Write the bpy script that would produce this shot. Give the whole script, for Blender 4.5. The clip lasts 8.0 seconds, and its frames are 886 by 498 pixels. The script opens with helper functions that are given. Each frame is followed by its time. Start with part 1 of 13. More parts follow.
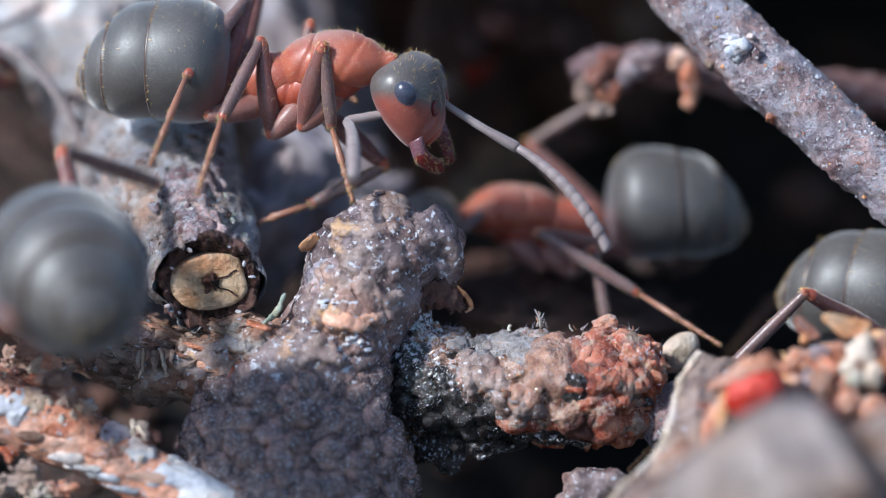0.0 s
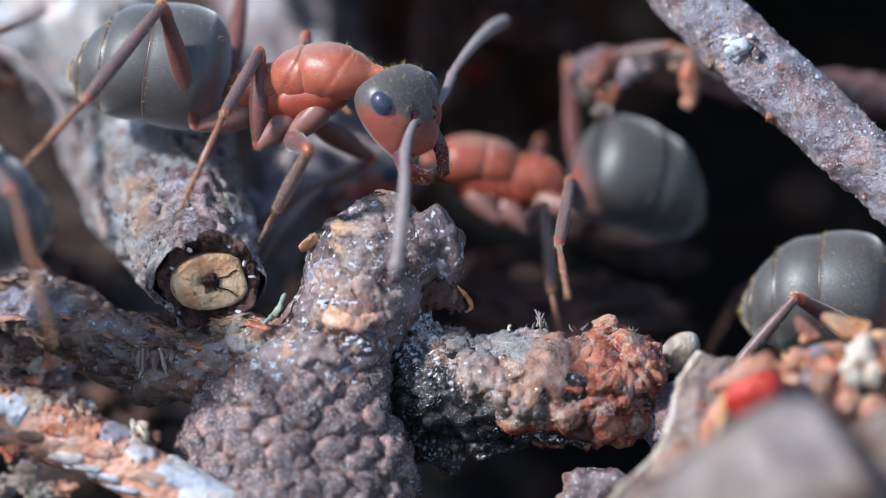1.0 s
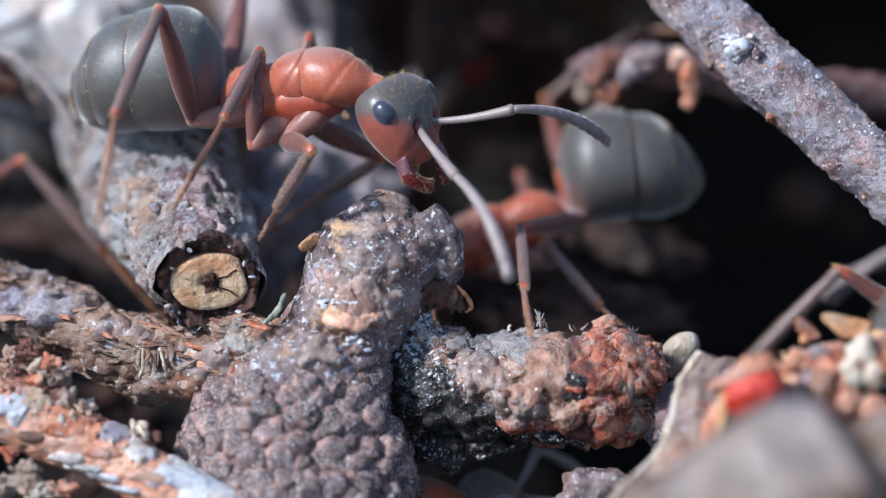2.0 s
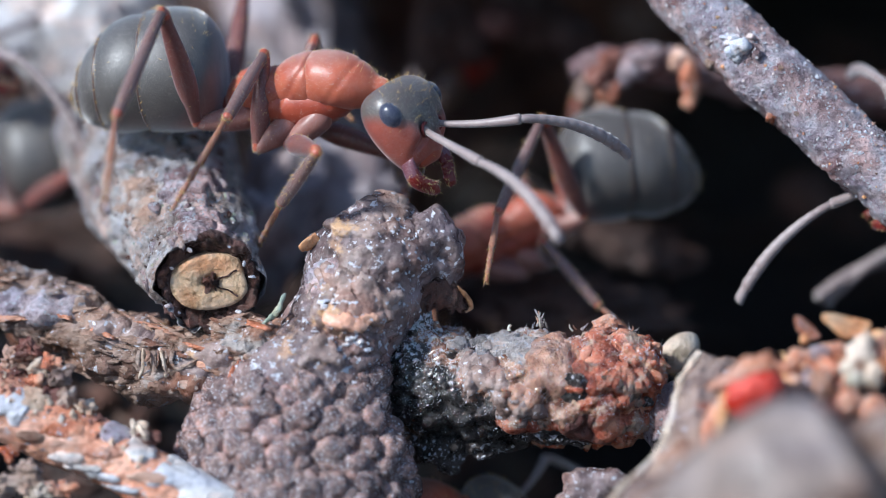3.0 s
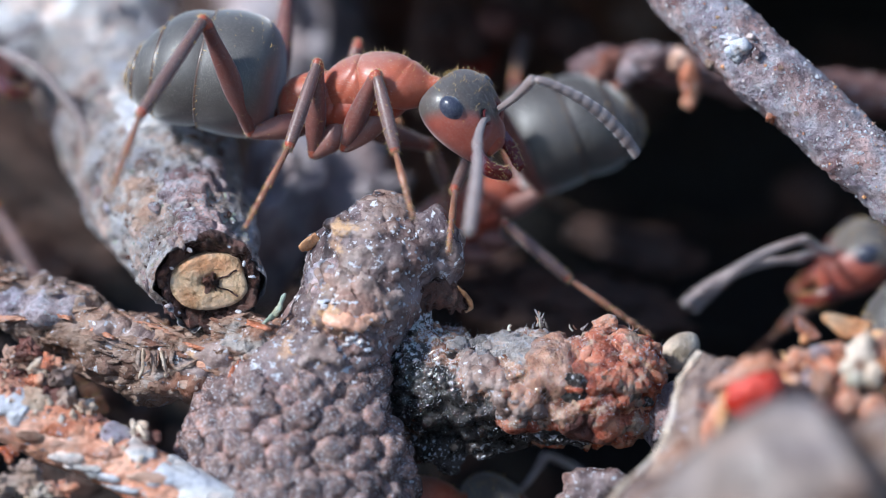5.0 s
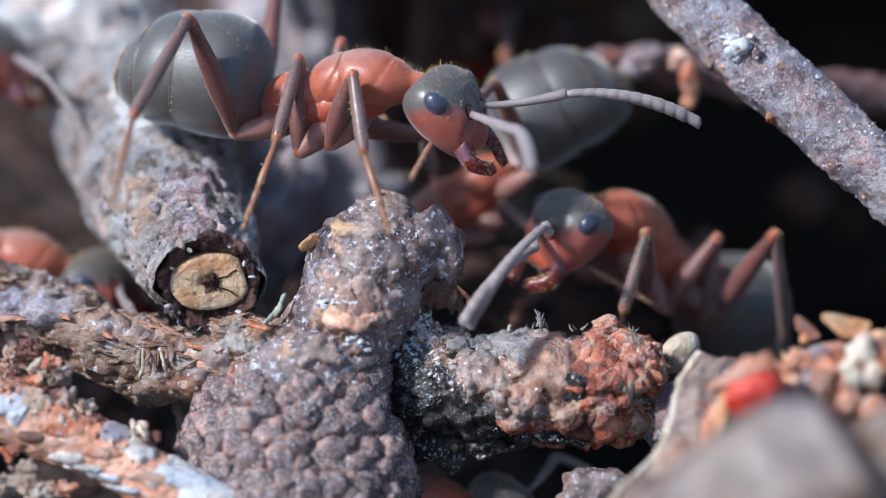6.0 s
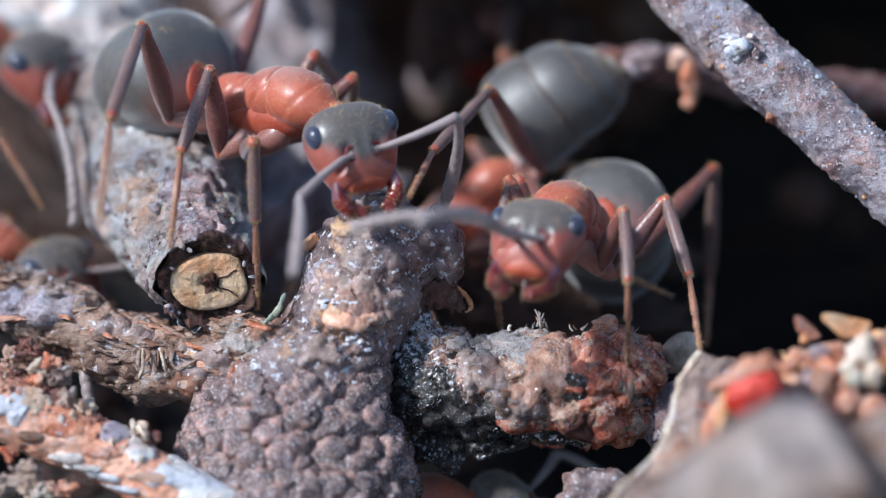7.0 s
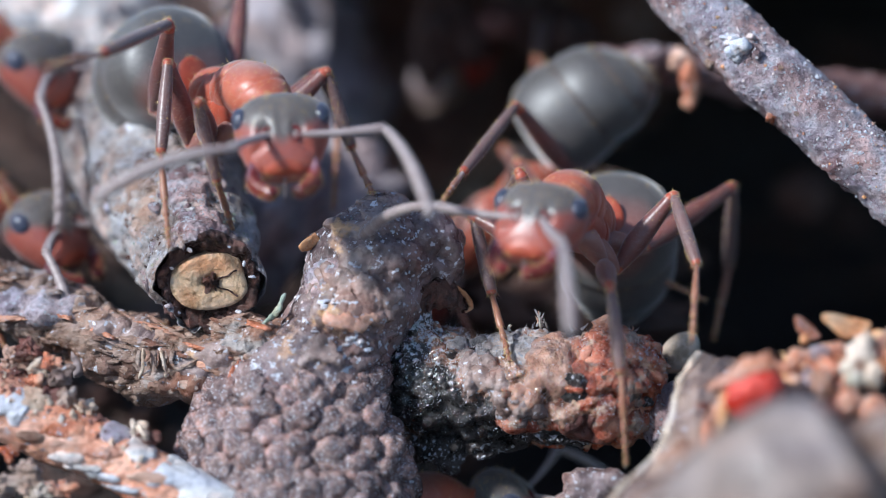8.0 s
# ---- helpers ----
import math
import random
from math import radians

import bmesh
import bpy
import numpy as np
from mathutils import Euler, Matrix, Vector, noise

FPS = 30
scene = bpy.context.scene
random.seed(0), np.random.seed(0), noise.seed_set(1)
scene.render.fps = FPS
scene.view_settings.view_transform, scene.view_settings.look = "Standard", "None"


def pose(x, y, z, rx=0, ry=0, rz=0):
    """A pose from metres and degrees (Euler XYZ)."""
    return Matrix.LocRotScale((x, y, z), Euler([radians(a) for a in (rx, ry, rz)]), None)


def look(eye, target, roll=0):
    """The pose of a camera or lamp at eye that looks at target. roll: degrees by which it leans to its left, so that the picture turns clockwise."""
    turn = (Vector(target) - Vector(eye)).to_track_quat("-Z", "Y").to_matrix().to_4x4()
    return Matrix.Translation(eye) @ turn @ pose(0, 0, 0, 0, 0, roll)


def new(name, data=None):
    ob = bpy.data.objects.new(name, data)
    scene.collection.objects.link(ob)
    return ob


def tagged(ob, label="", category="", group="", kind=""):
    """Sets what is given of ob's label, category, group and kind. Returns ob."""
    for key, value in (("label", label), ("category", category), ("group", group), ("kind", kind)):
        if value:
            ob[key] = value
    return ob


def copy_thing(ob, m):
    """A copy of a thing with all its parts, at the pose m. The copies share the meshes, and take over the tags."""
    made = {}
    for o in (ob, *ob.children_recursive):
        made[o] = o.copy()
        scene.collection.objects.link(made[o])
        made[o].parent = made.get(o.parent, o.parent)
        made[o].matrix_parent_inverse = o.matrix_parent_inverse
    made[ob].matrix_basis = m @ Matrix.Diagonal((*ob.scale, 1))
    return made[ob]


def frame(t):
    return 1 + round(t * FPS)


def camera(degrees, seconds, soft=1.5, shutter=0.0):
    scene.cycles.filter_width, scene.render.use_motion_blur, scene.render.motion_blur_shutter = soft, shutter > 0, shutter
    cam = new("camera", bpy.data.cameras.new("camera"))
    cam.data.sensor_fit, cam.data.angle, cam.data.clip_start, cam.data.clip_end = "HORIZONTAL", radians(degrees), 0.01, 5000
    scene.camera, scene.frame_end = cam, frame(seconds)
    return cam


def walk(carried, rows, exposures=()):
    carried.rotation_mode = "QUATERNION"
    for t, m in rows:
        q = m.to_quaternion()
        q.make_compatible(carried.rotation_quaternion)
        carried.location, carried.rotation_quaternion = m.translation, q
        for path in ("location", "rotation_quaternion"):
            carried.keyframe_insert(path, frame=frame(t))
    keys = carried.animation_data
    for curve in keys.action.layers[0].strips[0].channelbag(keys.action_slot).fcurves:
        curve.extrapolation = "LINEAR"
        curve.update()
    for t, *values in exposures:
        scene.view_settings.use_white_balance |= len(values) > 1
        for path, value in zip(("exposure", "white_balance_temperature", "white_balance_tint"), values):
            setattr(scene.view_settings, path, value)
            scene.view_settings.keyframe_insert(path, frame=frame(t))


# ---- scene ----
MM = 0.001                     # everything below is drawn in millimetres

# ---- camera: a macro lens a hand's width from the ants, looking down a little ----
EYE = Vector((0.0, -93.969, 40.202))
AIM = Vector((0.0, 0.0, 6.0))
cam = camera(10, 8.0, soft=0.7, shutter=0.5)
cam.data.dof.use_dof = True
cam.data.dof.focus_distance = 0.1004
cam.data.dof.aperture_fstop = 42
VIEW = look(EYE * MM, AIM * MM)
walk(cam, [(0, VIEW), (8, VIEW)], [(0, 0.17, 5720, 5), (8, 0.17, 5720, 5)])

# ---- daylight ----
SUN_AZ, SUN_EL = radians(-116), radians(43)      # azimuth from +y (away) towards +x
world = bpy.data.worlds.new("sky")
scene.world = world
world.use_nodes = True
wn = world.node_tree
sky = wn.nodes.new("ShaderNodeTexSky")
sky.sky_type, sky.sun_disc, sky.sun_elevation, sky.sun_rotation = "NISHITA", False, SUN_EL, SUN_AZ
wn.links.new(sky.outputs[0], wn.nodes["Background"].inputs[0])
wn.nodes["Background"].inputs[1].default_value = 0.14
sun = new("sun", bpy.data.lights.new("sun", "SUN"))
sun.data.energy, sun.data.angle, sun.data.color = 4.5, radians(5), (1.0, 0.96, 0.92)
SUN_WAY = Vector((math.sin(SUN_AZ) * math.cos(SUN_EL), math.cos(SUN_AZ) * math.cos(SUN_EL), math.sin(SUN_EL)))
sun.matrix_world = look(SUN_WAY, (0, 0, 0))


# ---- materials ----
def ramp(nt, fac, stops):
    r = nt.nodes.new("ShaderNodeValToRGB")
    while len(r.color_ramp.elements) < len(stops):
        r.color_ramp.elements.new(0.5)
    for e, (p, c) in zip(r.color_ramp.elements, stops):
        e.position, e.color = p, (*c, 1) if len(c) == 3 else c
    nt.links.new(fac, r.inputs[0])
    return r.outputs[0]


def blend(nt, fac, a, b, mode="MIX"):
    m = nt.nodes.new("ShaderNodeMix")
    m.data_type, m.blend_type = "RGBA", mode
    for sock, v in ((m.inputs[0], fac), (m.inputs[6], a), (m.inputs[7], b)):
        if isinstance(v, (int, float)):
            sock.default_value = v
        elif isinstance(v, tuple):
            sock.default_value = (*v, 1)
        else:
            nt.links.new(v, sock)
    return m.outputs[2]


def noise_tex(nt, vec, per_mm, detail=5.0, rough=0.6, kind="noise"):
    if kind == "noise":
        n = nt.nodes.new("ShaderNodeTexNoise")
        n.inputs["Detail"].default_value, n.inputs["Roughness"].default_value = detail, rough
    else:
        n = nt.nodes.new("ShaderNodeTexVoronoi")
        n.feature = kind
    n.inputs["Scale"].default_value = per_mm
    nt.links.new(vec, n.inputs["Vector"])
    return n.outputs[0]


def start(name, stretch=(1, 1, 1)):
    m = bpy.data.materials.new(name)
    m.use_nodes = True
    nt = m.node_tree
    tc = nt.nodes.new("ShaderNodeTexCoord")
    mp = nt.nodes.new("ShaderNodeMapping")
    mp.inputs["Scale"].default_value = [1000 * k for k in stretch]
    nt.links.new(tc.outputs["Object"], mp.inputs["Vector"])
    return m, nt, mp.outputs[0], nt.nodes["Principled BSDF"]


def bumped(nt, bsdf, heights):
    last = None
    for h, dist, strength in heights:
        b = nt.nodes.new("ShaderNodeBump")
        b.inputs["Distance"].default_value, b.inputs["Strength"].default_value = dist * MM, strength
        nt.links.new(h, b.inputs["Height"])
        if last:
            nt.links.new(last, b.inputs["Normal"])
        last = b.outputs[0]
    nt.links.new(last, bsdf.inputs["Normal"])


def litter_mat(name, dark, mid, light, per_mm=1.2, rough=0.75, bump=0.06, dust=0.0, stretch=(1, 1, 1), patch=None, sheen=0.0, patch_at=0.56, vary=False):
    """Bark, resin, soil: three tones in two scales, sharp-edged patches, pits, and a dusting of pale mineral grains."""
    m, nt, vec, bsdf = start(name, stretch)
    big = noise_tex(nt, vec, per_mm * 0.5, 4.0, 0.6)
    mid_n = noise_tex(nt, vec, per_mm * 1.7, 6.0, 0.65)
    fine = noise_tex(nt, vec, per_mm * 5.0, 6.0, 0.7)
    col = ramp(nt, mid_n, [(0.34, dark), (0.47, mid), (0.62, light)])
    tint = ramp(nt, big, [(0.38, tuple(0.55 * c for c in mid)), (0.62, tuple(min(1.0, 1.2 * c) for c in light))])
    col = blend(nt, 0.35, col, tint)
    drift = noise_tex(nt, vec, per_mm * 0.9, 3.0, 0.5)
    col = blend(nt, 0.75, col, ramp(nt, drift, [(0.36, (0.82, 0.86, 1.0)), (0.5, (1, 1, 1)), (0.64, (1.15, 0.86, 0.74))]), "MULTIPLY")
    if vary:
        info = nt.nodes.new("ShaderNodeObjectInfo")
        col = blend(nt, 0.8, col, ramp(nt, info.outputs["Random"], [(0.0, (0.62, 0.56, 0.58)), (0.5, (1, 1, 1)), (1.0, (1.4, 1.28, 1.3))]), "MULTIPLY")
    grain = ramp(nt, fine, [(0.3, (0.55, 0.55, 0.55)), (0.55, (1, 1, 1)), (0.75, (1.25, 1.22, 1.25))])
    col = blend(nt, 0.8, col, grain, "MULTIPLY")
    if patch:
        where = ramp(nt, noise_tex(nt, vec, per_mm * 0.75, 5.0, 0.62), [(patch_at, (0, 0, 0)), (patch_at + 0.05, (1, 1, 1))])
        col = blend(nt, where, col, blend(nt, 0.7, patch, grain, "MULTIPLY"))
    pits = ramp(nt, noise_tex(nt, vec, per_mm * 2.6, kind="F1"), [(0.08, (0, 0, 0)), (0.24, (1, 1, 1))])
    col = blend(nt, 0.3, col, blend(nt, 1.0, col, pits, "MULTIPLY"))
    if dust:
        d = ramp(nt, noise_tex(nt, vec, per_mm * 7, 3.0, 0.6), [(0.66 - 0.08 * dust, (0, 0, 0)), (0.70 - 0.08 * dust, (1, 1, 1))])
        col = blend(nt, d, col, (0.60, 0.60, 0.66))
    nt.links.new(col, bsdf.inputs["Base Color"])
    bsdf.inputs["Specular IOR Level"].default_value = 0.6
    bsdf.inputs["Sheen Weight"].default_value = sheen
    nt.links.new(ramp(nt, mid_n, [(0.35, (max(0.14, rough - 0.3),) * 3), (0.65, (min(1, rough + 0.15),) * 3)]), bsdf.inputs["Roughness"])
    bumped(nt, bsdf, [(big, bump * 4, 0.7), (mid_n, bump * 3.5, 1.0), (fine, bump * 1.4, 1.0), (pits, bump * 0.8, 0.4)])
    return m


def cuticle(name, dark, light, per_mm=2.0, rough=0.38, sheen=0.35, tint=(0.8, 0.85, 1.0), top=None, glow=0.0, gloss=0.5, down=0.0, downy=(0.40, 0.40, 0.41)):
    """Insect shell: a smooth lacquer with fine pits and a silky down of tiny hairs (down: its cover). top: (axis way,
    from, to, colour), a cap of another tone; on the thorax it paints the lit top.
    """
    m, nt, vec, bsdf = start(name)
    n1 = noise_tex(nt, vec, per_mm, 4.0, 0.6)
    pits = noise_tex(nt, vec, per_mm * 14, 3.0, 0.6)
    col = ramp(nt, n1, [(0.3, dark), (0.7, light)])
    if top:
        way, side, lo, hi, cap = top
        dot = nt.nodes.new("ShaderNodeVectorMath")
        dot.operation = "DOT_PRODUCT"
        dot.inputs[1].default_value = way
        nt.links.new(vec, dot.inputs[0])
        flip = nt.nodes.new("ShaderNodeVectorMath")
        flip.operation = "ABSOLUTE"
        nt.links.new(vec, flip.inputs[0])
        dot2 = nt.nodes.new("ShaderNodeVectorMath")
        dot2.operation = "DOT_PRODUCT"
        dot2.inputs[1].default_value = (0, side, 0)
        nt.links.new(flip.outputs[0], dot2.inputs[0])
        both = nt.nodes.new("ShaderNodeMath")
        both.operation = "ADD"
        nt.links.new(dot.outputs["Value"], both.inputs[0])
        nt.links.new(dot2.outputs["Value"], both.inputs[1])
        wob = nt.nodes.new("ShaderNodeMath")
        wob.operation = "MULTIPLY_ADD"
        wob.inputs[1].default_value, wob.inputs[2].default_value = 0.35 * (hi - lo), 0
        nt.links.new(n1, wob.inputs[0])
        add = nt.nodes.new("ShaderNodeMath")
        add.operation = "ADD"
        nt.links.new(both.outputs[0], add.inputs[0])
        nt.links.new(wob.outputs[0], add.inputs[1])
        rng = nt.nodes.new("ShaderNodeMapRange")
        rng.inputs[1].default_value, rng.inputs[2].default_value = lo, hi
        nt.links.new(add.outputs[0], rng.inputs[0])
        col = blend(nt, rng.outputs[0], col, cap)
    if down:
        fluff = noise_tex(nt, vec, 46.0, 2.0, 0.6)
        worn = noise_tex(nt, vec, per_mm * 0.7, 3.0, 0.6)
        cover = blend(nt, 0.6, ramp(nt, fluff, [(0.50 - 0.3 * down, (0.08,) * 3), (0.92 - 0.3 * down, (0.85,) * 3)]), ramp(nt, worn, [(0.35, (0.35,) * 3), (0.65, (1, 1, 1))]), "MULTIPLY")
        part_of = blend(nt, 1.0, cover, (min(1.0, 0.35 + down),) * 3, "MULTIPLY")
        col = blend(nt, part_of, col, downy)
    nt.links.new(col, bsdf.inputs["Base Color"])
    bsdf.inputs["Specular IOR Level"].default_value = gloss
    bsdf.inputs["Sheen Weight"].default_value = sheen
    bsdf.inputs["Sheen Roughness"].default_value = 0.35
    bsdf.inputs["Sheen Tint"].default_value = (*tint, 1)
    if glow:
        bsdf.inputs["Subsurface Weight"].default_value = glow
        bsdf.inputs["Subsurface Radius"].default_value = (1.0, 0.25, 0.12)
        bsdf.inputs["Subsurface Scale"].default_value = 0.25 * MM
    nt.links.new(ramp(nt, pits, [(0.3, (rough - 0.08,) * 3), (0.7, (rough + 0.12,) * 3)]), bsdf.inputs["Roughness"])
    bumped(nt, bsdf, [(n1, 0.02, 0.3), (pits, 0.006, 0.6)])
    return m


TWIG_BARK = litter_mat("grey_bark", (0.085, 0.052, 0.044), (0.52, 0.42, 0.385), (0.92, 0.87, 0.86), 1.35, 0.46, 0.14, 1.0, patch=(0.22, 0.105, 0.072), patch_at=0.60)
LILAC_BARK = litter_mat("lilac_bark", (0.13, 0.072, 0.074), (0.44, 0.32, 0.345), (0.82, 0.73, 0.78), 1.3, 0.42, 0.11, 0.9, patch=(0.36, 0.20, 0.20), patch_at=0.60)
PLUM_BARK = litter_mat("plum_bark", (0.09, 0.042, 0.040), (0.21, 0.115, 0.112), (0.38, 0.25, 0.245), 1.0, 0.45, 0.07, 0.2, stretch=(0.5, 1, 1))
BROWN_BARK = litter_mat("brown_bark", (0.12, 0.056, 0.035), (0.40, 0.24, 0.165), (0.70, 0.53, 0.44), 1.0, 0.38, 0.12, 0.4, stretch=(0.5, 1, 1), patch=(0.60, 0.52, 0.48), patch_at=0.62)
KNOB = litter_mat("knob_crust", (0.034, 0.022, 0.023), (0.155, 0.102, 0.096), (0.36, 0.265, 0.255), 0.9, 0.24, 0.045, 0.85, patch=(0.42, 0.26, 0.18), patch_at=0.62)
TAN_CRUST = litter_mat("tan_crust", (0.11, 0.068, 0.058), (0.27, 0.18, 0.152), (0.47, 0.355, 0.315), 0.9, 0.24, 0.035, 0.7, patch=(0.54, 0.33, 0.18), patch_at=0.62)
GRAIN = litter_mat("granule", (0.10, 0.062, 0.054), (0.225, 0.148, 0.132), (0.42, 0.31, 0.285), 1.1, 0.20, 0.022, 0.85, vary=True)
CRUST = litter_mat("dark_crust", (0.006, 0.005, 0.006), (0.030, 0.023, 0.021), (0.17, 0.14, 0.135), 1.2, 0.42, 0.10, 1.0, patch=(0.24, 0.14, 0.09))
ORANGE = litter_mat("orange_resin", (0.30, 0.05, 0.026), (0.66, 0.21, 0.10), (0.84, 0.50, 0.35), 1.3, 0.28, 0.07, 0.45)
PEACH = litter_mat("peach_chip", (0.46, 0.21, 0.12), (0.68, 0.37, 0.24), (0.82, 0.56, 0.44), 0.8, 0.28, 0.025, 0.25)
RED_CHIP = litter_mat("red_chip", (0.26, 0.009, 0.006), (0.50, 0.020, 0.010), (0.62, 0.06, 0.03), 0.7, 0.3, 0.04)
AMBER = litter_mat("amber_chip", (0.42, 0.14, 0.05), (0.72, 0.32, 0.13), (0.84, 0.54, 0.30), 1.0, 0.45, 0.04)
SALMON = litter_mat("salmon_inner_bark", (0.34, 0.11, 0.055), (0.60, 0.245, 0.13), (0.76, 0.45, 0.33), 1.0, 0.28, 0.06, 0.15, stretch=(0.45, 1, 1))
WHITE_WOOD = litter_mat("pale_fibre", (0.60, 0.54, 0.52), (0.77, 0.73, 0.72), (0.86, 0.84, 0.84), 1.5, 0.55, 0.05, stretch=(0.5, 1, 1))
BEIGE = litter_mat("beige_scale", (0.13, 0.088, 0.068), (0.215, 0.155, 0.13), (0.34, 0.27, 0.235), 0.5, 0.6, 0.04, stretch=(0.5, 1, 1))
CUT_WOOD = litter_mat("cut_wood", (0.50, 0.26, 0.12), (0.78, 0.49, 0.27), (0.86, 0.63, 0.42), 1.5, 0.5, 0.05, patch=(0.44, 0.20, 0.10), patch_at=0.61)
DARK_RIM = litter_mat("dark_rim", (0.012, 0.007, 0.006), (0.08, 0.036, 0.028), (0.28, 0.14, 0.11), 1.6, 0.32, 0.10)
PALE = litter_mat("pale_seed", (0.30, 0.28, 0.20), (0.54, 0.52, 0.43), (0.72, 0.71, 0.64), 0.9, 0.4, 0.03, patch=(0.16, 0.12, 0.08), patch_at=0.63)
CURL = litter_mat("curled_bark", (0.11, 0.060, 0.042), (0.235, 0.145, 0.108), (0.42, 0.30, 0.24), 1.0, 0.42, 0.05, 0.2, stretch=(0.6, 1, 1))
CREAM = litter_mat("cream_edge", (0.42, 0.27, 0.17), (0.66, 0.50, 0.37), (0.80, 0.68, 0.55), 1.4, 0.45, 0.04)
RUST = litter_mat("rusty_bark", (0.06, 0.026, 0.018), (0.21, 0.105, 0.070), (0.42, 0.27, 0.20), 1.0, 0.4, 0.08, 0.5)
MAROON = litter_mat("maroon_bark", (0.05, 0.014, 0.010), (0.15, 0.045, 0.032), (0.32, 0.14, 0.10), 0.9, 0.5, 0.06)
NEEDLE = litter_mat("dry_needle", (0.02, 0.010, 0.007), (0.07, 0.036, 0.024), (0.14, 0.08, 0.055), 0.8, 0.6, 0.05)
DUST = litter_mat("mineral_dust", (0.45, 0.45, 0.48), (0.62, 0.62, 0.66), (0.8, 0.8, 0.84), 5.0, 0.4, 0.01)
# Humus taken near black, so the hollow's deep shade is partly colour.
SHADED_SOIL = litter_mat("humus", (0.003, 0.002, 0.002), (0.012, 0.008, 0.007), (0.035, 0.024, 0.02), 0.8, 0.85, 0.2)
ROT = litter_mat("rotten_bark", (0.05, 0.020, 0.013), (0.16, 0.070, 0.045), (0.34, 0.19, 0.13), 0.9, 0.7, 0.10)
LITTER = litter_mat("dark_litter", (0.018, 0.009, 0.007), (0.062, 0.030, 0.022), (0.14, 0.078, 0.058), 0.7, 0.7, 0.08)
PALE_STONE = litter_mat("pale_lilac_bark", (0.17, 0.13, 0.13), (0.36, 0.30, 0.31), (0.62, 0.56, 0.59), 0.6, 0.7, 0.08)
LICHEN = litter_mat("lichen", (0.25, 0.32, 0.22), (0.40, 0.47, 0.36), (0.55, 0.6, 0.5), 4.0, 0.8, 0.02)



def wax(name, dark, mid, light, vein, per_mm=1.0):
    """Translucent resin: cloudy colour crossed by dull veins, dusted, with a soft gloss and a low relief."""
    m, nt, vec, bsdf = start(name)
    cloud = noise_tex(nt, vec, per_mm * 1.4, 5.0, 0.62)
    crease = noise_tex(nt, vec, per_mm * 3.0, 6.0, 0.65)
    fine = noise_tex(nt, vec, per_mm * 8, 5.0, 0.7)
    col = ramp(nt, cloud, [(0.36, dark), (0.49, mid), (0.63, light)])
    where = ramp(nt, noise_tex(nt, vec, per_mm * 1.9, 6.0, 0.6), [(0.52, (0, 0, 0)), (0.60, (1, 1, 1))])
    col = blend(nt, where, col, vein)
    col = blend(nt, 0.8, col, ramp(nt, crease, [(0.34, (0.35, 0.3, 0.3)), (0.48, (1, 1, 1)), (0.70, (1.15, 1.15, 1.2))]), "MULTIPLY")
    col = blend(nt, ramp(nt, fine, [(0.62, (0, 0, 0)), (0.67, (1, 1, 1))]), col, (0.58, 0.57, 0.60))
    nt.links.new(col, bsdf.inputs["Base Color"])
    nt.links.new(ramp(nt, crease, [(0.35, (0.20,) * 3), (0.65, (0.55,) * 3)]), bsdf.inputs["Roughness"])
    bsdf.inputs["Subsurface Weight"].default_value = 0.3
    bsdf.inputs["Subsurface Radius"].default_value = (1.0, 0.4, 0.2)
    bsdf.inputs["Subsurface Scale"].default_value = 0.2 * MM
    bumped(nt, bsdf, [(cloud, 0.16, 0.7), (crease, 0.12, 0.9), (fine, 0.04, 0.8)])
    return m


PEACH_WAX = wax("peach_wax", (0.17, 0.078, 0.052), (0.46, 0.255, 0.18), (0.64, 0.44, 0.36), (0.30, 0.20, 0.17))
RED_WAX = wax("red_orange_wax", (0.13, 0.022, 0.014), (0.40, 0.105, 0.055), (0.60, 0.27, 0.18), (0.42, 0.30, 0.235), 1.3)


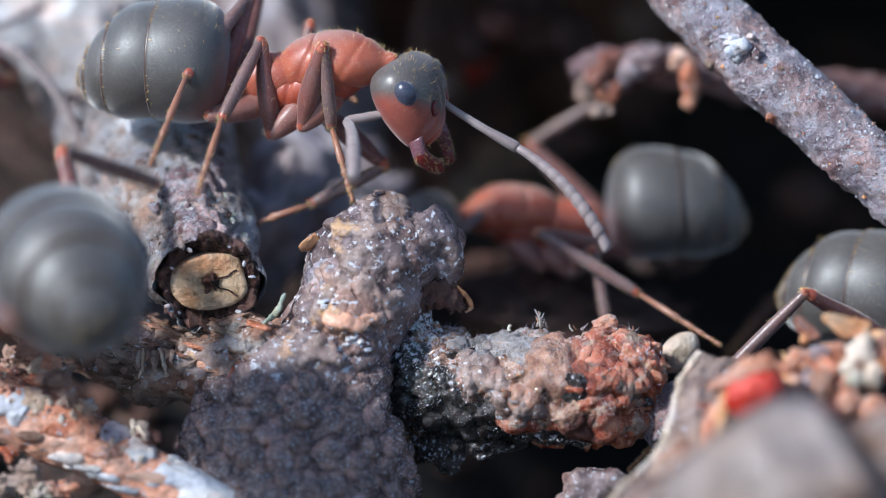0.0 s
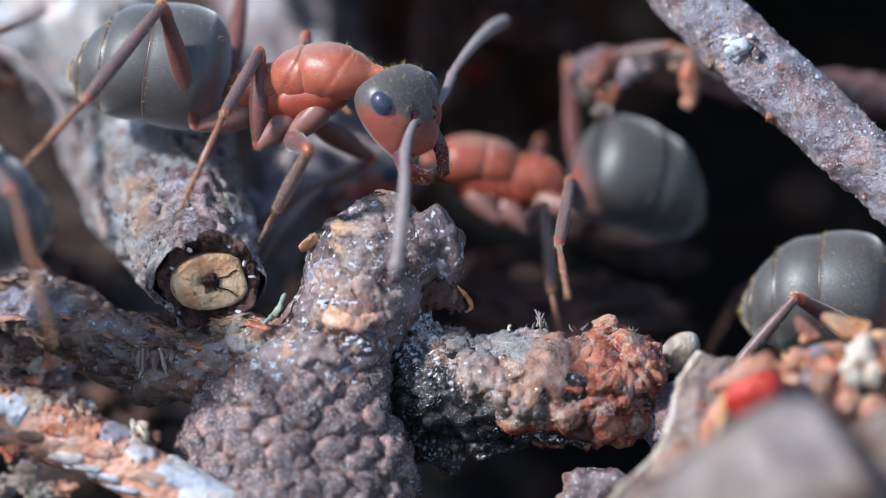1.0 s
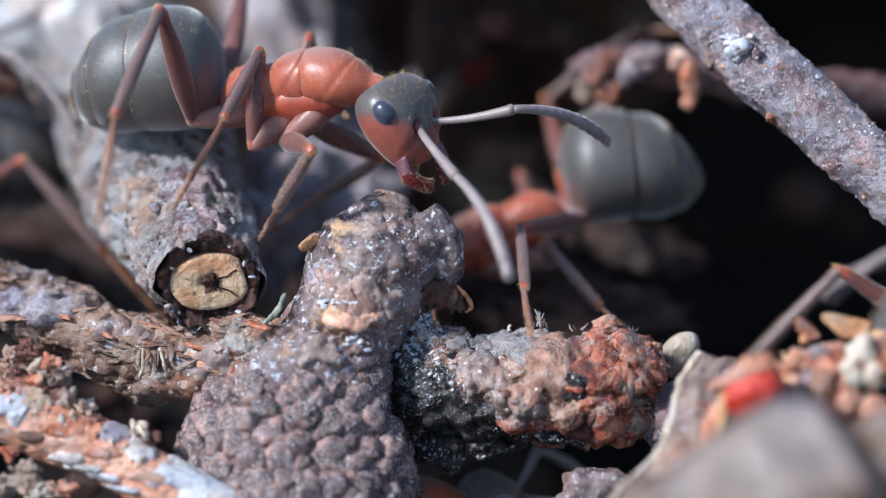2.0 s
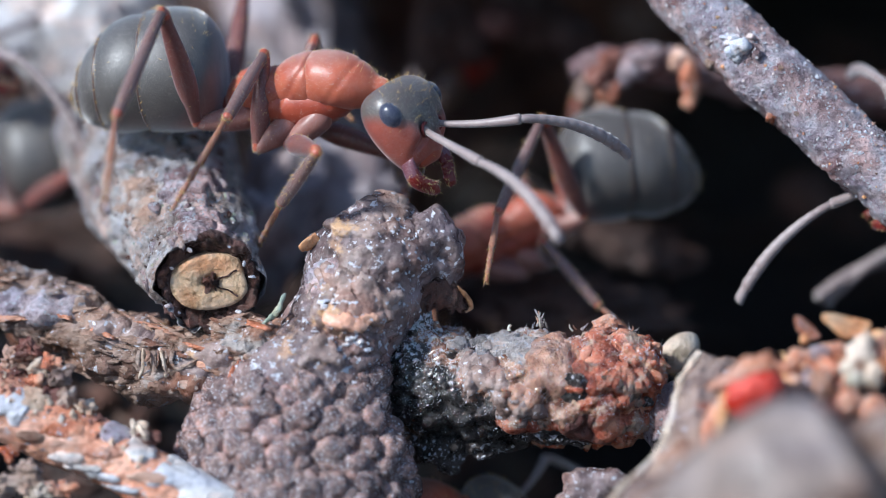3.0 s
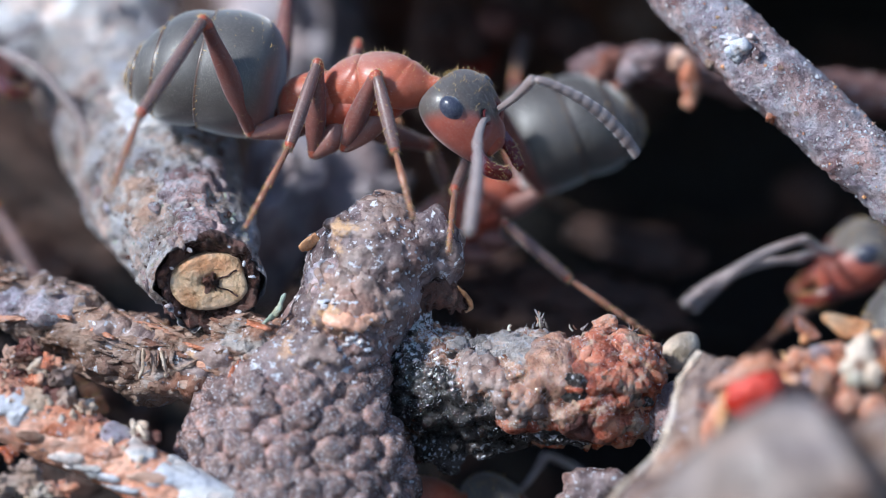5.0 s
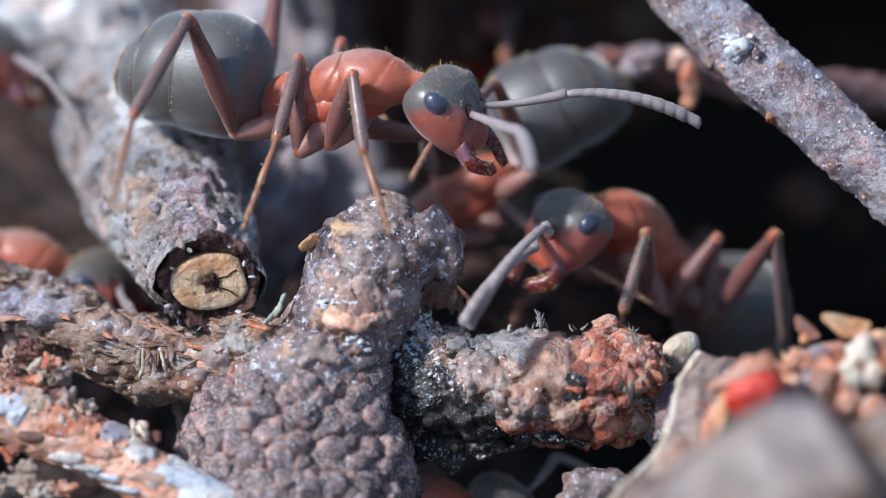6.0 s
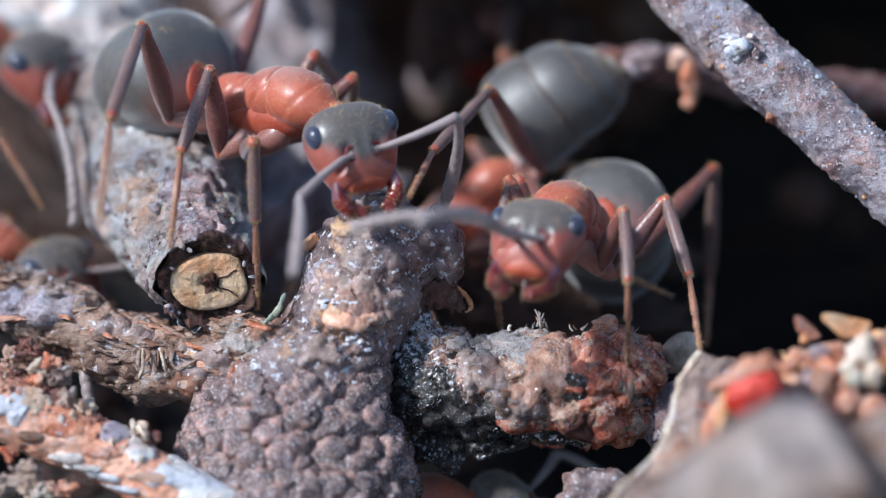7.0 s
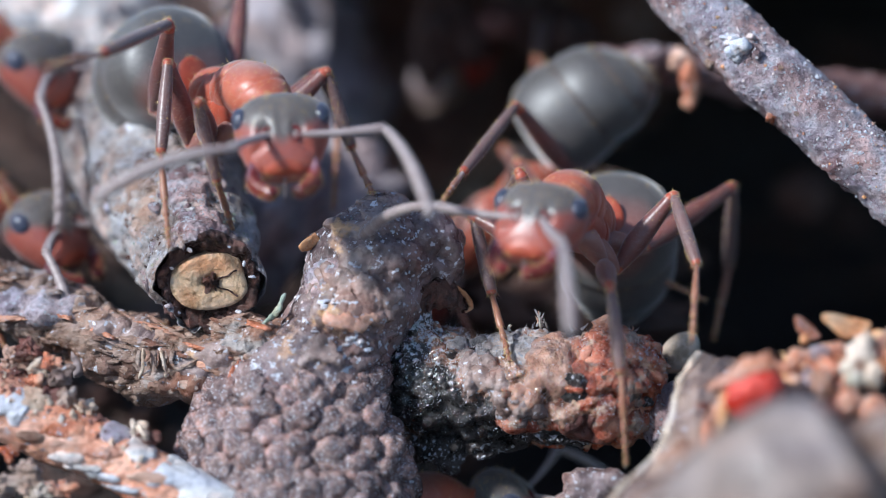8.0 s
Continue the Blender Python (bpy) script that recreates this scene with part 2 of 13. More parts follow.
def resin_shade_blend(name):
    """Black crust, also standing for shade at left and below, that passes along the lump into peach and then red-orange
    resin, powdered grey.
    """
    m, nt, vec, bsdf = start(name)
    xyz = nt.nodes.new("ShaderNodeSeparateXYZ")
    nt.links.new(vec, xyz.inputs[0])

    def field(tex, kx, kz, c):
        a = nt.nodes.new("ShaderNodeMath")
        a.operation = "MULTIPLY_ADD"
        a.inputs[1].default_value, a.inputs[2].default_value = kx, c
        nt.links.new(xyz.outputs[0], a.inputs[0])
        b = nt.nodes.new("ShaderNodeMath")
        b.operation = "MULTIPLY_ADD"
        b.inputs[1].default_value = kz
        nt.links.new(xyz.outputs[2], b.inputs[0])
        nt.links.new(a.outputs[0], b.inputs[2])
        d = nt.nodes.new("ShaderNodeMath")
        d.operation = "ADD"
        nt.links.new(b.outputs[0], d.inputs[0])
        nt.links.new(tex, d.inputs[1])
        return d.outputs[0]
    big = noise_tex(nt, vec, 0.9, 6.0, 0.62)
    mid_n = noise_tex(nt, vec, 2.2, 6.0, 0.65)
    fine = noise_tex(nt, vec, 7.0, 6.0, 0.7)
    crust = ramp(nt, mid_n, [(0.36, (0.006, 0.005, 0.006)), (0.52, (0.034, 0.027, 0.025)), (0.64, (0.17, 0.14, 0.135))])
    peach = ramp(nt, mid_n, [(0.36, (0.10, 0.046, 0.03)), (0.48, (0.36, 0.18, 0.115)), (0.62, (0.66, 0.42, 0.32))])
    hot = ramp(nt, mid_n, [(0.36, (0.26, 0.035, 0.022)), (0.48, (0.58, 0.155, 0.075)), (0.62, (0.78, 0.44, 0.31))])
    # Black at left and below also paints the knob's shadow and the underside's shade.
    col = blend(nt, ramp(nt, field(big, 0.14, 0.17, -0.70), [(0.47, (0, 0, 0)), (0.54, (1, 1, 1))]), crust, peach)
    col = blend(nt, ramp(nt, field(noise_tex(nt, vec, 0.8, 5.0, 0.6), 0.20, 0.0, -0.44), [(0.48, (0, 0, 0)), (0.53, (1, 1, 1))]), col, hot)
    col = blend(nt, ramp(nt, noise_tex(nt, vec, 0.75, 4.0, 0.6), [(0.64, (0, 0, 0)), (0.66, (1, 1, 1))]), col, (0.010, 0.008, 0.008))
    powder = field(fine, -0.02, 0.12, -0.45)
    col = blend(nt, ramp(nt, powder, [(0.54, (0, 0, 0)), (0.61, (1, 1, 1))]), col, (0.62, 0.61, 0.65))
    col = blend(nt, 0.7, col, ramp(nt, fine, [(0.3, (0.55, 0.55, 0.55)), (0.6, (1.1, 1.1, 1.1))]), "MULTIPLY")
    nt.links.new(col, bsdf.inputs["Base Color"])
    nt.links.new(ramp(nt, mid_n, [(0.35, (0.12,) * 3), (0.65, (0.5,) * 3)]), bsdf.inputs["Roughness"])
    bsdf.inputs["Subsurface Weight"].default_value = 0.35
    bsdf.inputs["Subsurface Radius"].default_value = (1.0, 0.4, 0.2)
    bsdf.inputs["Subsurface Scale"].default_value = 0.3 * MM
    bsdf.inputs["Coat Weight"].default_value = 0.5
    bsdf.inputs["Coat Roughness"].default_value = 0.18
    bumped(nt, bsdf, [(big, 0.3, 0.7), (mid_n, 0.22, 1.0), (fine, 0.06, 1.0)])
    return m


# Near-black paint for the shade inside a hole in the resin.
HOLE_BLACK = litter_mat("hole_shade_black", (0.003, 0.003, 0.003), (0.008, 0.007, 0.007), (0.03, 0.027, 0.027), 1.5, 0.5, 0.05, 0.2)
RESIN = resin_shade_blend("resin_crust_and_shade")
RED = cuticle("red_cuticle", (0.27, 0.040, 0.019), (0.42, 0.085, 0.042), rough=0.38, sheen=0.3, tint=(1, 0.9, 0.88), glow=0.2)
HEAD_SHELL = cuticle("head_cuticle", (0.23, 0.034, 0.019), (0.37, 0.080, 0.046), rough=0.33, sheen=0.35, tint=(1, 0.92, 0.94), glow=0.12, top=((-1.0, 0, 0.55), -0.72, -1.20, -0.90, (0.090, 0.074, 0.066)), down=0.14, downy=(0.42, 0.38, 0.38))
# The pinkish cap paints the thorax top as if lit from above.
THORAX_SHELL = cuticle("thorax_cuticle_lit_top", (0.30, 0.047, 0.022), (0.48, 0.115, 0.054), rough=0.37, sheen=0.35, tint=(1, 0.92, 0.9), glow=0.2, down=0.10, downy=(0.60, 0.40, 0.34), top=((0.0, 0, 1), 0.0, 0.58, 0.88, (0.40, 0.22, 0.18)))
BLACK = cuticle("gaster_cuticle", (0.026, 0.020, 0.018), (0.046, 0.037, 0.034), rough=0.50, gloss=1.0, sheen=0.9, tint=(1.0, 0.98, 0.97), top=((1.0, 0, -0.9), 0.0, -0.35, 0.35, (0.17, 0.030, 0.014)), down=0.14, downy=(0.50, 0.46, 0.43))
LEG = cuticle("leg_cuticle", (0.085, 0.030, 0.023), (0.15, 0.056, 0.043), rough=0.34, sheen=0.5, tint=(0.92, 0.92, 1.0), down=0.34, downy=(0.46, 0.42, 0.42))
FEMUR = cuticle("femur_cuticle", (0.10, 0.020, 0.013), (0.18, 0.042, 0.026), rough=0.34, sheen=0.4, tint=(0.92, 0.92, 1.0), glow=0.15, down=0.20, downy=(0.44, 0.39, 0.40))
KNEE = cuticle("knee_cuticle", (0.30, 0.05, 0.03), (0.45, 0.10, 0.05), rough=0.32, sheen=0.4, glow=0.2)
TARSUS = cuticle("tarsus_cuticle", (0.20, 0.070, 0.032), (0.34, 0.135, 0.066), rough=0.34, sheen=0.4, glow=0.15, down=0.15)
COXA = cuticle("coxa_cuticle", (0.20, 0.058, 0.040), (0.33, 0.14, 0.105), rough=0.36, sheen=0.3, tint=(1, 0.92, 0.95), down=0.16)
FEELER = cuticle("feeler_cuticle", (0.21, 0.135, 0.125), (0.33, 0.25, 0.235), rough=0.42, sheen=0.6, tint=(0.9, 0.92, 1.0), down=0.36)
JAW = cuticle("jaw_cuticle", (0.10, 0.010, 0.010), (0.19, 0.026, 0.020), rough=0.24, sheen=0.4, tint=(0.8, 0.75, 1.0))
# Lilac colour paints the sky's reflection on the dark red jaw base.
JAW_BASE_GLINT = cuticle("jaw_base_sky_glint", (0.13, 0.045, 0.055), (0.22, 0.11, 0.14), rough=0.24, sheen=0.5, tint=(0.75, 0.75, 1.0))
EYE_SHELL = cuticle("eye_shell", (0.034, 0.036, 0.058), (0.058, 0.064, 0.098), rough=0.24, sheen=0.7, tint=(0.7, 0.8, 1.0))
# Pale down; on the gaster it also stands in for sky sheen.
BLOOM_SHEEN = cuticle("pale_bloom_and_sheen", (0.46, 0.41, 0.36), (0.62, 0.57, 0.51), rough=0.35, sheen=0.2)
RIM = cuticle("tergite_rim", (0.06, 0.034, 0.026), (0.11, 0.07, 0.055), rough=0.35, sheen=0.4)
HAIR = cuticle("golden_hair", (0.60, 0.38, 0.12), (0.78, 0.56, 0.24), rough=0.3, sheen=0.1)


# ---- shaping ----
def part(name, bm, material, parent=None, label="", kind="", smooth=True, role=""):
    """Links a bmesh drawn in millimetres as one mesh object, under a thing or a part."""
    me = bpy.data.meshes.new(name)
    bmesh.ops.scale(bm, vec=(MM, MM, MM), verts=bm.verts)
    for f in bm.faces:
        f.smooth = smooth
    bm.to_mesh(me)
    bm.free()
    for m in material if isinstance(material, (list, tuple)) else [material]:
        me.materials.append(m)
    ob = new(name, me)
    if parent:
        ob.parent = parent
    if role:
        ob["role"] = role
    return tagged(ob, label=label, kind=kind)


def tube(bm, spine, rings, sides, rough=None, cap=True, start_cap=None):
    """A tube along a smooth spine of (point, half width, half height) sections; rough(point, s, a) pushes the skin out."""
    pts = [Vector(p) for p, _, _ in spine]
    n = len(pts)

    def curve(vals, u):
        i = min(int(u), n - 2)
        f = u - i
        a, b, c, d = (vals[max(0, min(n - 1, k))] for k in (i - 1, i, i + 1, i + 2))
        return 0.5 * ((2 * b) + (c - a) * f + (2 * a - 5 * b + 4 * c - d) * f * f + (3 * b - a - 3 * c + d) * f ** 3)
    ws, hs = [w for _, w, _ in spine], [h for _, _, h in spine]
    loops, prev_side = [], None
    for i in range(rings):
        u = (n - 1) * i / (rings - 1)
        p = curve(pts, u)
        ahead = (curve(pts, min(n - 1, u + 0.05)) - curve(pts, max(0, u - 0.05))).normalized()
        if prev_side is None:
            ref = Vector((0, 0, 1)) if abs(ahead.z) < 0.9 else Vector((0, 1, 0))
            side = ahead.cross(ref).normalized()
        else:
            side = (prev_side - ahead * prev_side.dot(ahead)).normalized()
        prev_side = side
        up = side.cross(ahead).normalized()
        w, h = max(0.002, curve(ws, u)), max(0.002, curve(hs, u))
        loop = []
        for k in range(sides):
            a = 2 * math.pi * k / sides
            way = side * math.cos(a) * w + up * math.sin(a) * h
            q = p + way
            if rough:
                q = q + way.normalized() * rough(q, i / (rings - 1), a)
            loop.append(bm.verts.new(q))
        loops.append(loop)
    for a, b in zip(loops, loops[1:]):
        for k in range(sides):
            bm.faces.new((a[k], b[k], b[(k + 1) % sides], a[(k + 1) % sides]))
    if cap:
        bm.faces.new(loops[0])
        bm.faces.new(loops[-1][::-1])
    return loops


def fbm(p, size, octaves=4, seed=0.0):
    q = Vector(p) / size + Vector((seed, seed * 1.7, -seed))
    return noise.fractal(q, 0.9, 2.1, octaves, noise_basis="PERLIN_ORIGINAL")


def craggy(amp, size, seed=0.0, octaves=5, ridge=0.0):
    def rough(q, s, a):
        v = fbm(q, size, octaves, seed) * amp
        if ridge:
            v -= ridge * max(0.0, 0.25 - abs(fbm(q, size * 0.7, 3, seed + 9))) * 4
        return v
    return rough


def lump(bm, centre, radii, amp, size, seed=0.0, sub=3, turn=None, octaves=4):
    """A weathered lump: a ball drawn out to its radii and broken up by noise."""
    made = bmesh.ops.create_icosphere(bm, subdivisions=sub, radius=1.0)["verts"]
    c = Vector(centre)
    turn = turn or Matrix.Identity(3)
    for v in made:
        way = v.co.normalized()
        q = Vector((way.x * radii[0], way.y * radii[1], way.z * radii[2]))
        q = q * (1 + amp * fbm(way * max(radii) + c, size, octaves, seed))
        v.co = c + turn @ q
    return made


def turn3(rx=0, ry=0, rz=0):
    return Euler((radians(rx), radians(ry), radians(rz))).to_matrix()


def spikes(bm, roots, thick, mat_index=0):
    """Tapered three-sided hairs; roots: (point, tip)."""
    for p, q in roots:
        d = (q - p)
        a = d.orthogonal().normalized() * thick
        b = d.normalized().cross(a)
        vs = [bm.verts.new(p + a), bm.verts.new(p - 0.5 * a + 0.87 * b), bm.verts.new(p - 0.5 * a - 0.87 * b)]
        t = bm.verts.new(q)
        for k in range(3):
            f = bm.faces.new((vs[k], vs[(k + 1) % 3], t))
            f.material_index = mat_index


def scatter(ob, count, lo, hi, seed, name, material, up=-0.2, label="", flat=0.6, keep=None):
    """Tiny angular grains lying on the skin of a thing, as one part that nobody could count."""
    rnd = random.Random(seed)
    me = ob.data
    faces = [p for p in me.polygons if p.normal.z > up and (keep is None or keep(p.center * 1000))]
    areas = np.cumsum([p.area for p in faces])
    bm = bmesh.new()
    for _ in range(count):
        p = faces[int(np.searchsorted(areas, rnd.random() * areas[-1]))]
        c = [me.vertices[i].co for i in p.vertices]
        a, b = rnd.random(), rnd.random()
        if a + b > 1:
            a, b = 1 - a, 1 - b
        q = (c[0] + (c[1] - c[0]) * a + (c[2] - c[0]) * b) * 1000
        r = lo * (hi / lo) ** (rnd.random() ** 2.2)
        t = turn3(rnd.uniform(0, 360), rnd.uniform(0, 360), rnd.uniform(0, 360))
        corners = [Vector((r, 0, 0)), Vector((-r * rnd.uniform(.6, 1), r * .2, 0)), Vector((0, r * rnd.uniform(.6, 1), 0)), Vector((0, -r, 0.1 * r)), Vector((0, 0, r * flat)), Vector((0, 0, -r * flat))]
        vs = [bm.verts.new(q + t @ k) for k in corners]
        for i, j, k in ((0, 2, 4), (2, 1, 4), (1, 3, 4), (3, 0, 4), (2, 0, 5), (1, 2, 5), (3, 1, 5), (0, 3, 5)):
            bm.faces.new((vs[i], vs[j], vs[k]))
    return part(name, bm, material, ob, label, kind="stuff", smooth=False)


def crust_patch(ob, centre, wide, tall, thick, material, seed, name="crust_plate", label="", facing=0.35, even=0):
    """A plate of crust that follows the skin of ob round centre, with an irregular lip: the skin there, lifted off."""
    c = Vector(centre)
    me = ob.data

    def reach(q):
        d = q - c
        edge = 1 + 0.55 * fbm(q, 0.45, 4, seed)
        return math.sqrt((d.x / wide) ** 2 + (d.z / tall) ** 2 + (d.y / max(wide, tall) / 1.6) ** 2) / max(0.4, edge)
    bm = bmesh.new()
    made = {}
    for p in me.polygons:
        q = p.center * 1000
        if (q - c).length > 2.2 * max(wide, tall) or p.normal.y > facing or reach(q) > 1.25:
            continue
        vs = []
        for i in p.vertices:
            if i not in made:
                v = me.vertices[i]
                w = v.co * 1000
                r = reach(w)
                up = max(0.0, min(1.0, (1.06 - r) / 0.16))
                lift = thick * up * up * (3 - 2 * up) * (1 + 0.4 * fbm(w, 0.3, 3, seed + 4)) - 0.03 * (1 - up)
                made[i] = bm.verts.new(w + v.normal * lift)
            vs.append(made[i])
        bm.faces.new(vs)
    for _ in range(even):
        bmesh.ops.smooth_vert(bm, verts=[v for v in bm.verts if not v.is_boundary], factor=0.5, use_axis_x=True, use_axis_y=True, use_axis_z=True)
    return part(name, bm, material, ob, label)


# ---- the ground: one sheet of humus, blackened for shade, hollow behind, out to the horizon ----
def ground_height(x, y):
    h = 0.9 * noise.noise(Vector((x / 4, y / 4, 3.1))) + 0.35 * noise.noise(Vector((x / 1.3, y / 1.3, 7.7)))
    hollow = math.exp(-(((x - 8) / 8) ** 2 + ((y - 14) / 9) ** 2))
    bank = 1 / (1 + math.exp(-(y - 24) / 3.0))
    dip = math.exp(-(((x - 2.0) / 4.5) ** 2 + ((y - 2.5) / 3.5) ** 2))
    return h - 3.5 * dip - 9.0 * hollow + 9.0 * bank * (1 if y < 60 else math.exp(-(y - 60) / 200))


def build_ground():
    bm = bmesh.new()

    def axis(fine):
        out, v, step = [0.0], 0.0, fine
        while v < 3_000_000:
            if v > 45:
                step *= 1.35
            v += step
            out.append(v)
        return out
    half = axis(0.6)
    xs = [-v for v in half[:0:-1]] + half
    rows = [[bm.verts.new((x, y, ground_height(x, y) if abs(x) < 400 and abs(y) < 400 else 0.0)) for x in xs] for y in xs]
    for a, b in zip(rows, rows[1:]):
        for k in range(len(xs) - 1):
            bm.faces.new((a[k], a[k + 1], b[k + 1], b[k]))
    part("ground", bm, SHADED_SOIL, label="crumbly humus of an ant mound, blackened for the hollow's shade", kind="structure")


build_ground()


def shade_roof():
    """An unseen slab, added above the view to shade the hollow behind the ants."""
    bm = bmesh.new()
    made = bmesh.ops.create_grid(bm, x_segments=60, y_segments=60, size=1.0)["verts"]
    geo = bmesh.ops.extrude_face_region(bm, geom=bm.faces[:])["geom"]
    top = {v for v in geo if isinstance(v, bmesh.types.BMVert)}
    for v in bm.verts:
        x, y = 9.5 + 13.0 * v.co.x, 19.0 + 11.5 * v.co.y
        x += 0.8 * noise.noise(Vector((0, y / 3, 1)))
        y += 0.8 * noise.noise(Vector((x / 3, 0, 4)))
        z = 40.2 - 0.3096 * (94 + y) + 0.9 + (1.6 if v in top else 0.0)
        v.co = Vector((x, y, z + 0.35 * abs(fbm((x, y, z), 3.0, 4))))
    bmesh.ops.recalc_face_normals(bm, faces=bm.faces)
    tagged(part("bark_slab", bm, LITTER), "unseen slab added above the view to shade the hollow", "bark slab")


shade_roof()


# ---- the twig with the cut end ----
def cut_twig():
    spine = [((-4.62, -0.05, 5.28), 1.05, 1.00), ((-4.82, 0.83, 5.35), 1.16, 1.14), ((-5.21, 2.40, 5.57), 1.42, 1.4), ((-5.73, 4.09, 5.82), 1.66, 1.62),
             ((-6.20, 6.03, 6.20), 1.72, 1.7), ((-6.86, 8.72, 6.56), 1.75, 1.7), ((-7.72, 11.84, 6.97), 1.75, 1.7), ((-8.78, 15.66, 7.50), 1.7, 1.7)]
    bm = bmesh.new()
    tube(bm, spine, 240, 140, craggy(0.15, 0.95, 1.0, 7, 0.14), cap=False)
    a = Vector(spine[0][0])
    out = (a - Vector(spine[1][0])).normalized()
    side = out.cross(Vector((0, 0, 1))).normalized()
    up = side.cross(out)
    for v in bm.verts:                      # the cut slants back towards its top
        d = v.co - a
        near = max(0.0, 1 + d.dot(out) / 1.3)
        v.co -= out * 0.22 * near * d.dot(up)
    bark = part("cut_twig", bm, TWIG_BARK)
    tagged(bark, "short grey-barked twig with a cut end showing pale wood", "twig")
    # the cut: a dark shrunken rim and the wood inside it
    out = (out + 0.22 * up + 0.15 * side).normalized()
    side = out.cross(Vector((0, 0, 1))).normalized()
    up = side.cross(out)
    bm = bmesh.new()
    rim = []
    for k in range(144):
        an = 2 * math.pi * k / 144
        ring = []
        for r, d in ((0.94, -0.35), (0.95, -0.08), (0.92, 0.0), (0.87, 0.03), (0.82, -0.02), (0.77, -0.07), (0.71, -0.10), (0.65, -0.15), (0.56, -0.24)):
            j = 0.09 * noise.noise(Vector((4 * math.cos(an), 4 * math.sin(an), r * 7))) + 0.05 * noise.noise(Vector((11 * math.cos(an), 11 * math.sin(an), r * 16))) + 0.02 * math.cos(3 * an + 0.5)
            ring.append(bm.verts.new(a + (side * math.cos(an) + up * math.sin(an)) * (r + j) * 1.06 + out * (d + 2 * j)))
        rim.append(ring)
    for r0, r1 in zip(rim, rim[1:] + rim[:1]):
        for k in range(8):
            bm.faces.new((r0[k], r1[k], r1[k + 1], r0[k + 1]))
    part("bark_rim", bm, DARK_RIM, bark, "dark shrunken bark round the cut")
    bm = bmesh.new()
    centre = a + side * -0.02 + up * 0.02
    rings = []
    for i, r in enumerate((0.0, 0.06, 0.13, 0.25, 0.4, 0.54, 0.63, 0.66)):
        ring = []
        for k in range(56):
            an = 2 * math.pi * k / 56
            q = 1 + 0.10 * math.cos(2 * an + 0.4) + 0.05 * noise.noise(Vector((2 * math.cos(an), 2 * math.sin(an), 5)))
            q *= min(1.0, 0.86 / max(0.05, math.cos(an - 2.9)))                      # one side is split off flat
            rift = sum(max(0.0, 1 - abs(an - c) / w) for c, w in ((1.75, .10), (3.9, .12), (4.7, .07)))
            d = (-0.30 if r < 0.1 else -0.09 if r < 0.2 else -0.03) + 0.018 * noise.noise(Vector((r * 6, 4 * math.cos(an), 4 * math.sin(an)))) - (0.25 if i == 7 else 0) - 0.035 * rift * (r > 0.05)
            ring.append(bm.verts.new(centre + (side * math.cos(an) + up * math.sin(an) * 0.84) * r * q * 1.16 + out * d))
        rings.append(ring)
    for r0, r1 in zip(rings, rings[1:]):
        for k in range(56):
            bm.faces.new((r0[k], r0[(k + 1) % 56], r1[(k + 1) % 56], r1[k]))
    wood = part("wood_core", bm, CUT_WOOD, bark, "pale yellow cut wood with a dark pith")
    bm = bmesh.new()
    lump(bm, centre - out * 0.07, (0.13, 0.11, 0.15), 1.3, 0.1, 3, 4)
    part("pith", bm, DARK_RIM, wood, "dark brown pith hole")
    for k, (an, far) in enumerate(((152, .56), (212, .60))):
        way = side * math.cos(radians(an)) + up * math.sin(radians(an)) * 0.84
        turn = up * math.cos(radians(an)) - side * math.sin(radians(an))
        bm = bmesh.new()
        tube(bm, [(centre + way * (0.04 + far * f) + turn * 0.05 * noise.noise(Vector((k * 3.1, f * 4, 1))) - out * 0.02, .011 * (1.2 - f), .02) for f in (0, .3, .6, .85, 1)], 24, 8, craggy(0.012, 0.06, k))
        part("drying_crack", bm, DARK_RIM, wood, "dark radial crack")
    rnd = random.Random(4)
    for an in (24, 62, 118, 150, 172, 226, 262, 318):
        bm = bmesh.new()
        q = a + (side * math.cos(radians(an)) + up * math.sin(radians(an))) * 0.83 - out * 0.03
        lump(bm, q + out * 0.03 + (side * math.cos(radians(an)) + up * math.sin(radians(an))) * rnd.uniform(-.05, .06), (rnd.uniform(.03, .08), rnd.uniform(.02, .04), rnd.uniform(.025, .05)), 0.9, 0.07, an, 3)
        part("sap_bead", bm, DUST, bark, "whitish dried sap bead")
    scatter(bark, 260, 0.03, 0.11, 12, "lichen_specks", LICHEN, 0.0, "greenish-white lichen specks")
    scatter(bark, 320, 0.03, 0.12, 13, "bark_grit", DARK_RIM, -0.2, "dark grit in the bark", 0.5)
    scatter(bark, 1500, 0.012, 0.06, 11, "bark_dust", DUST, 0.0, "pale dust on the bark")
    for k, (c, w, h, t, m) in enumerate((((-4.75, 0.35, 6.32), .55, .30, .05, LILAC_BARK), ((-5.30, 0.70, 5.75), .35, .45, .05, TWIG_BARK), ((-5.15, 1.7, 6.75), .6, .3, .06, LILAC_BARK), ((-6.0, 2.3, 6.2), .5, .6, .06, BROWN_BARK),
                                         ((-5.6, 3.2, 7.2), .8, .5, .07, TWIG_BARK), ((-4.6, 2.2, 6.9), .4, .4, .06, LILAC_BARK), ((-5.9, 4.6, 7.5), .9, .5, .07, WHITE_WOOD), ((-6.6, 3.9, 6.4), .5, .9, .07, TWIG_BARK), ((-5.0, 3.9, 7.3), .6, .5, .06, BROWN_BARK))):
        crust_patch(bark, c, w, h, t, m, 70 + k * 3.3, "bark_plate")
    rnd = random.Random(8)
    bm = bmesh.new()
    for k in range(60):
        s = rnd.randrange(len(bark.data.polygons))
        p = bark.data.polygons[s]
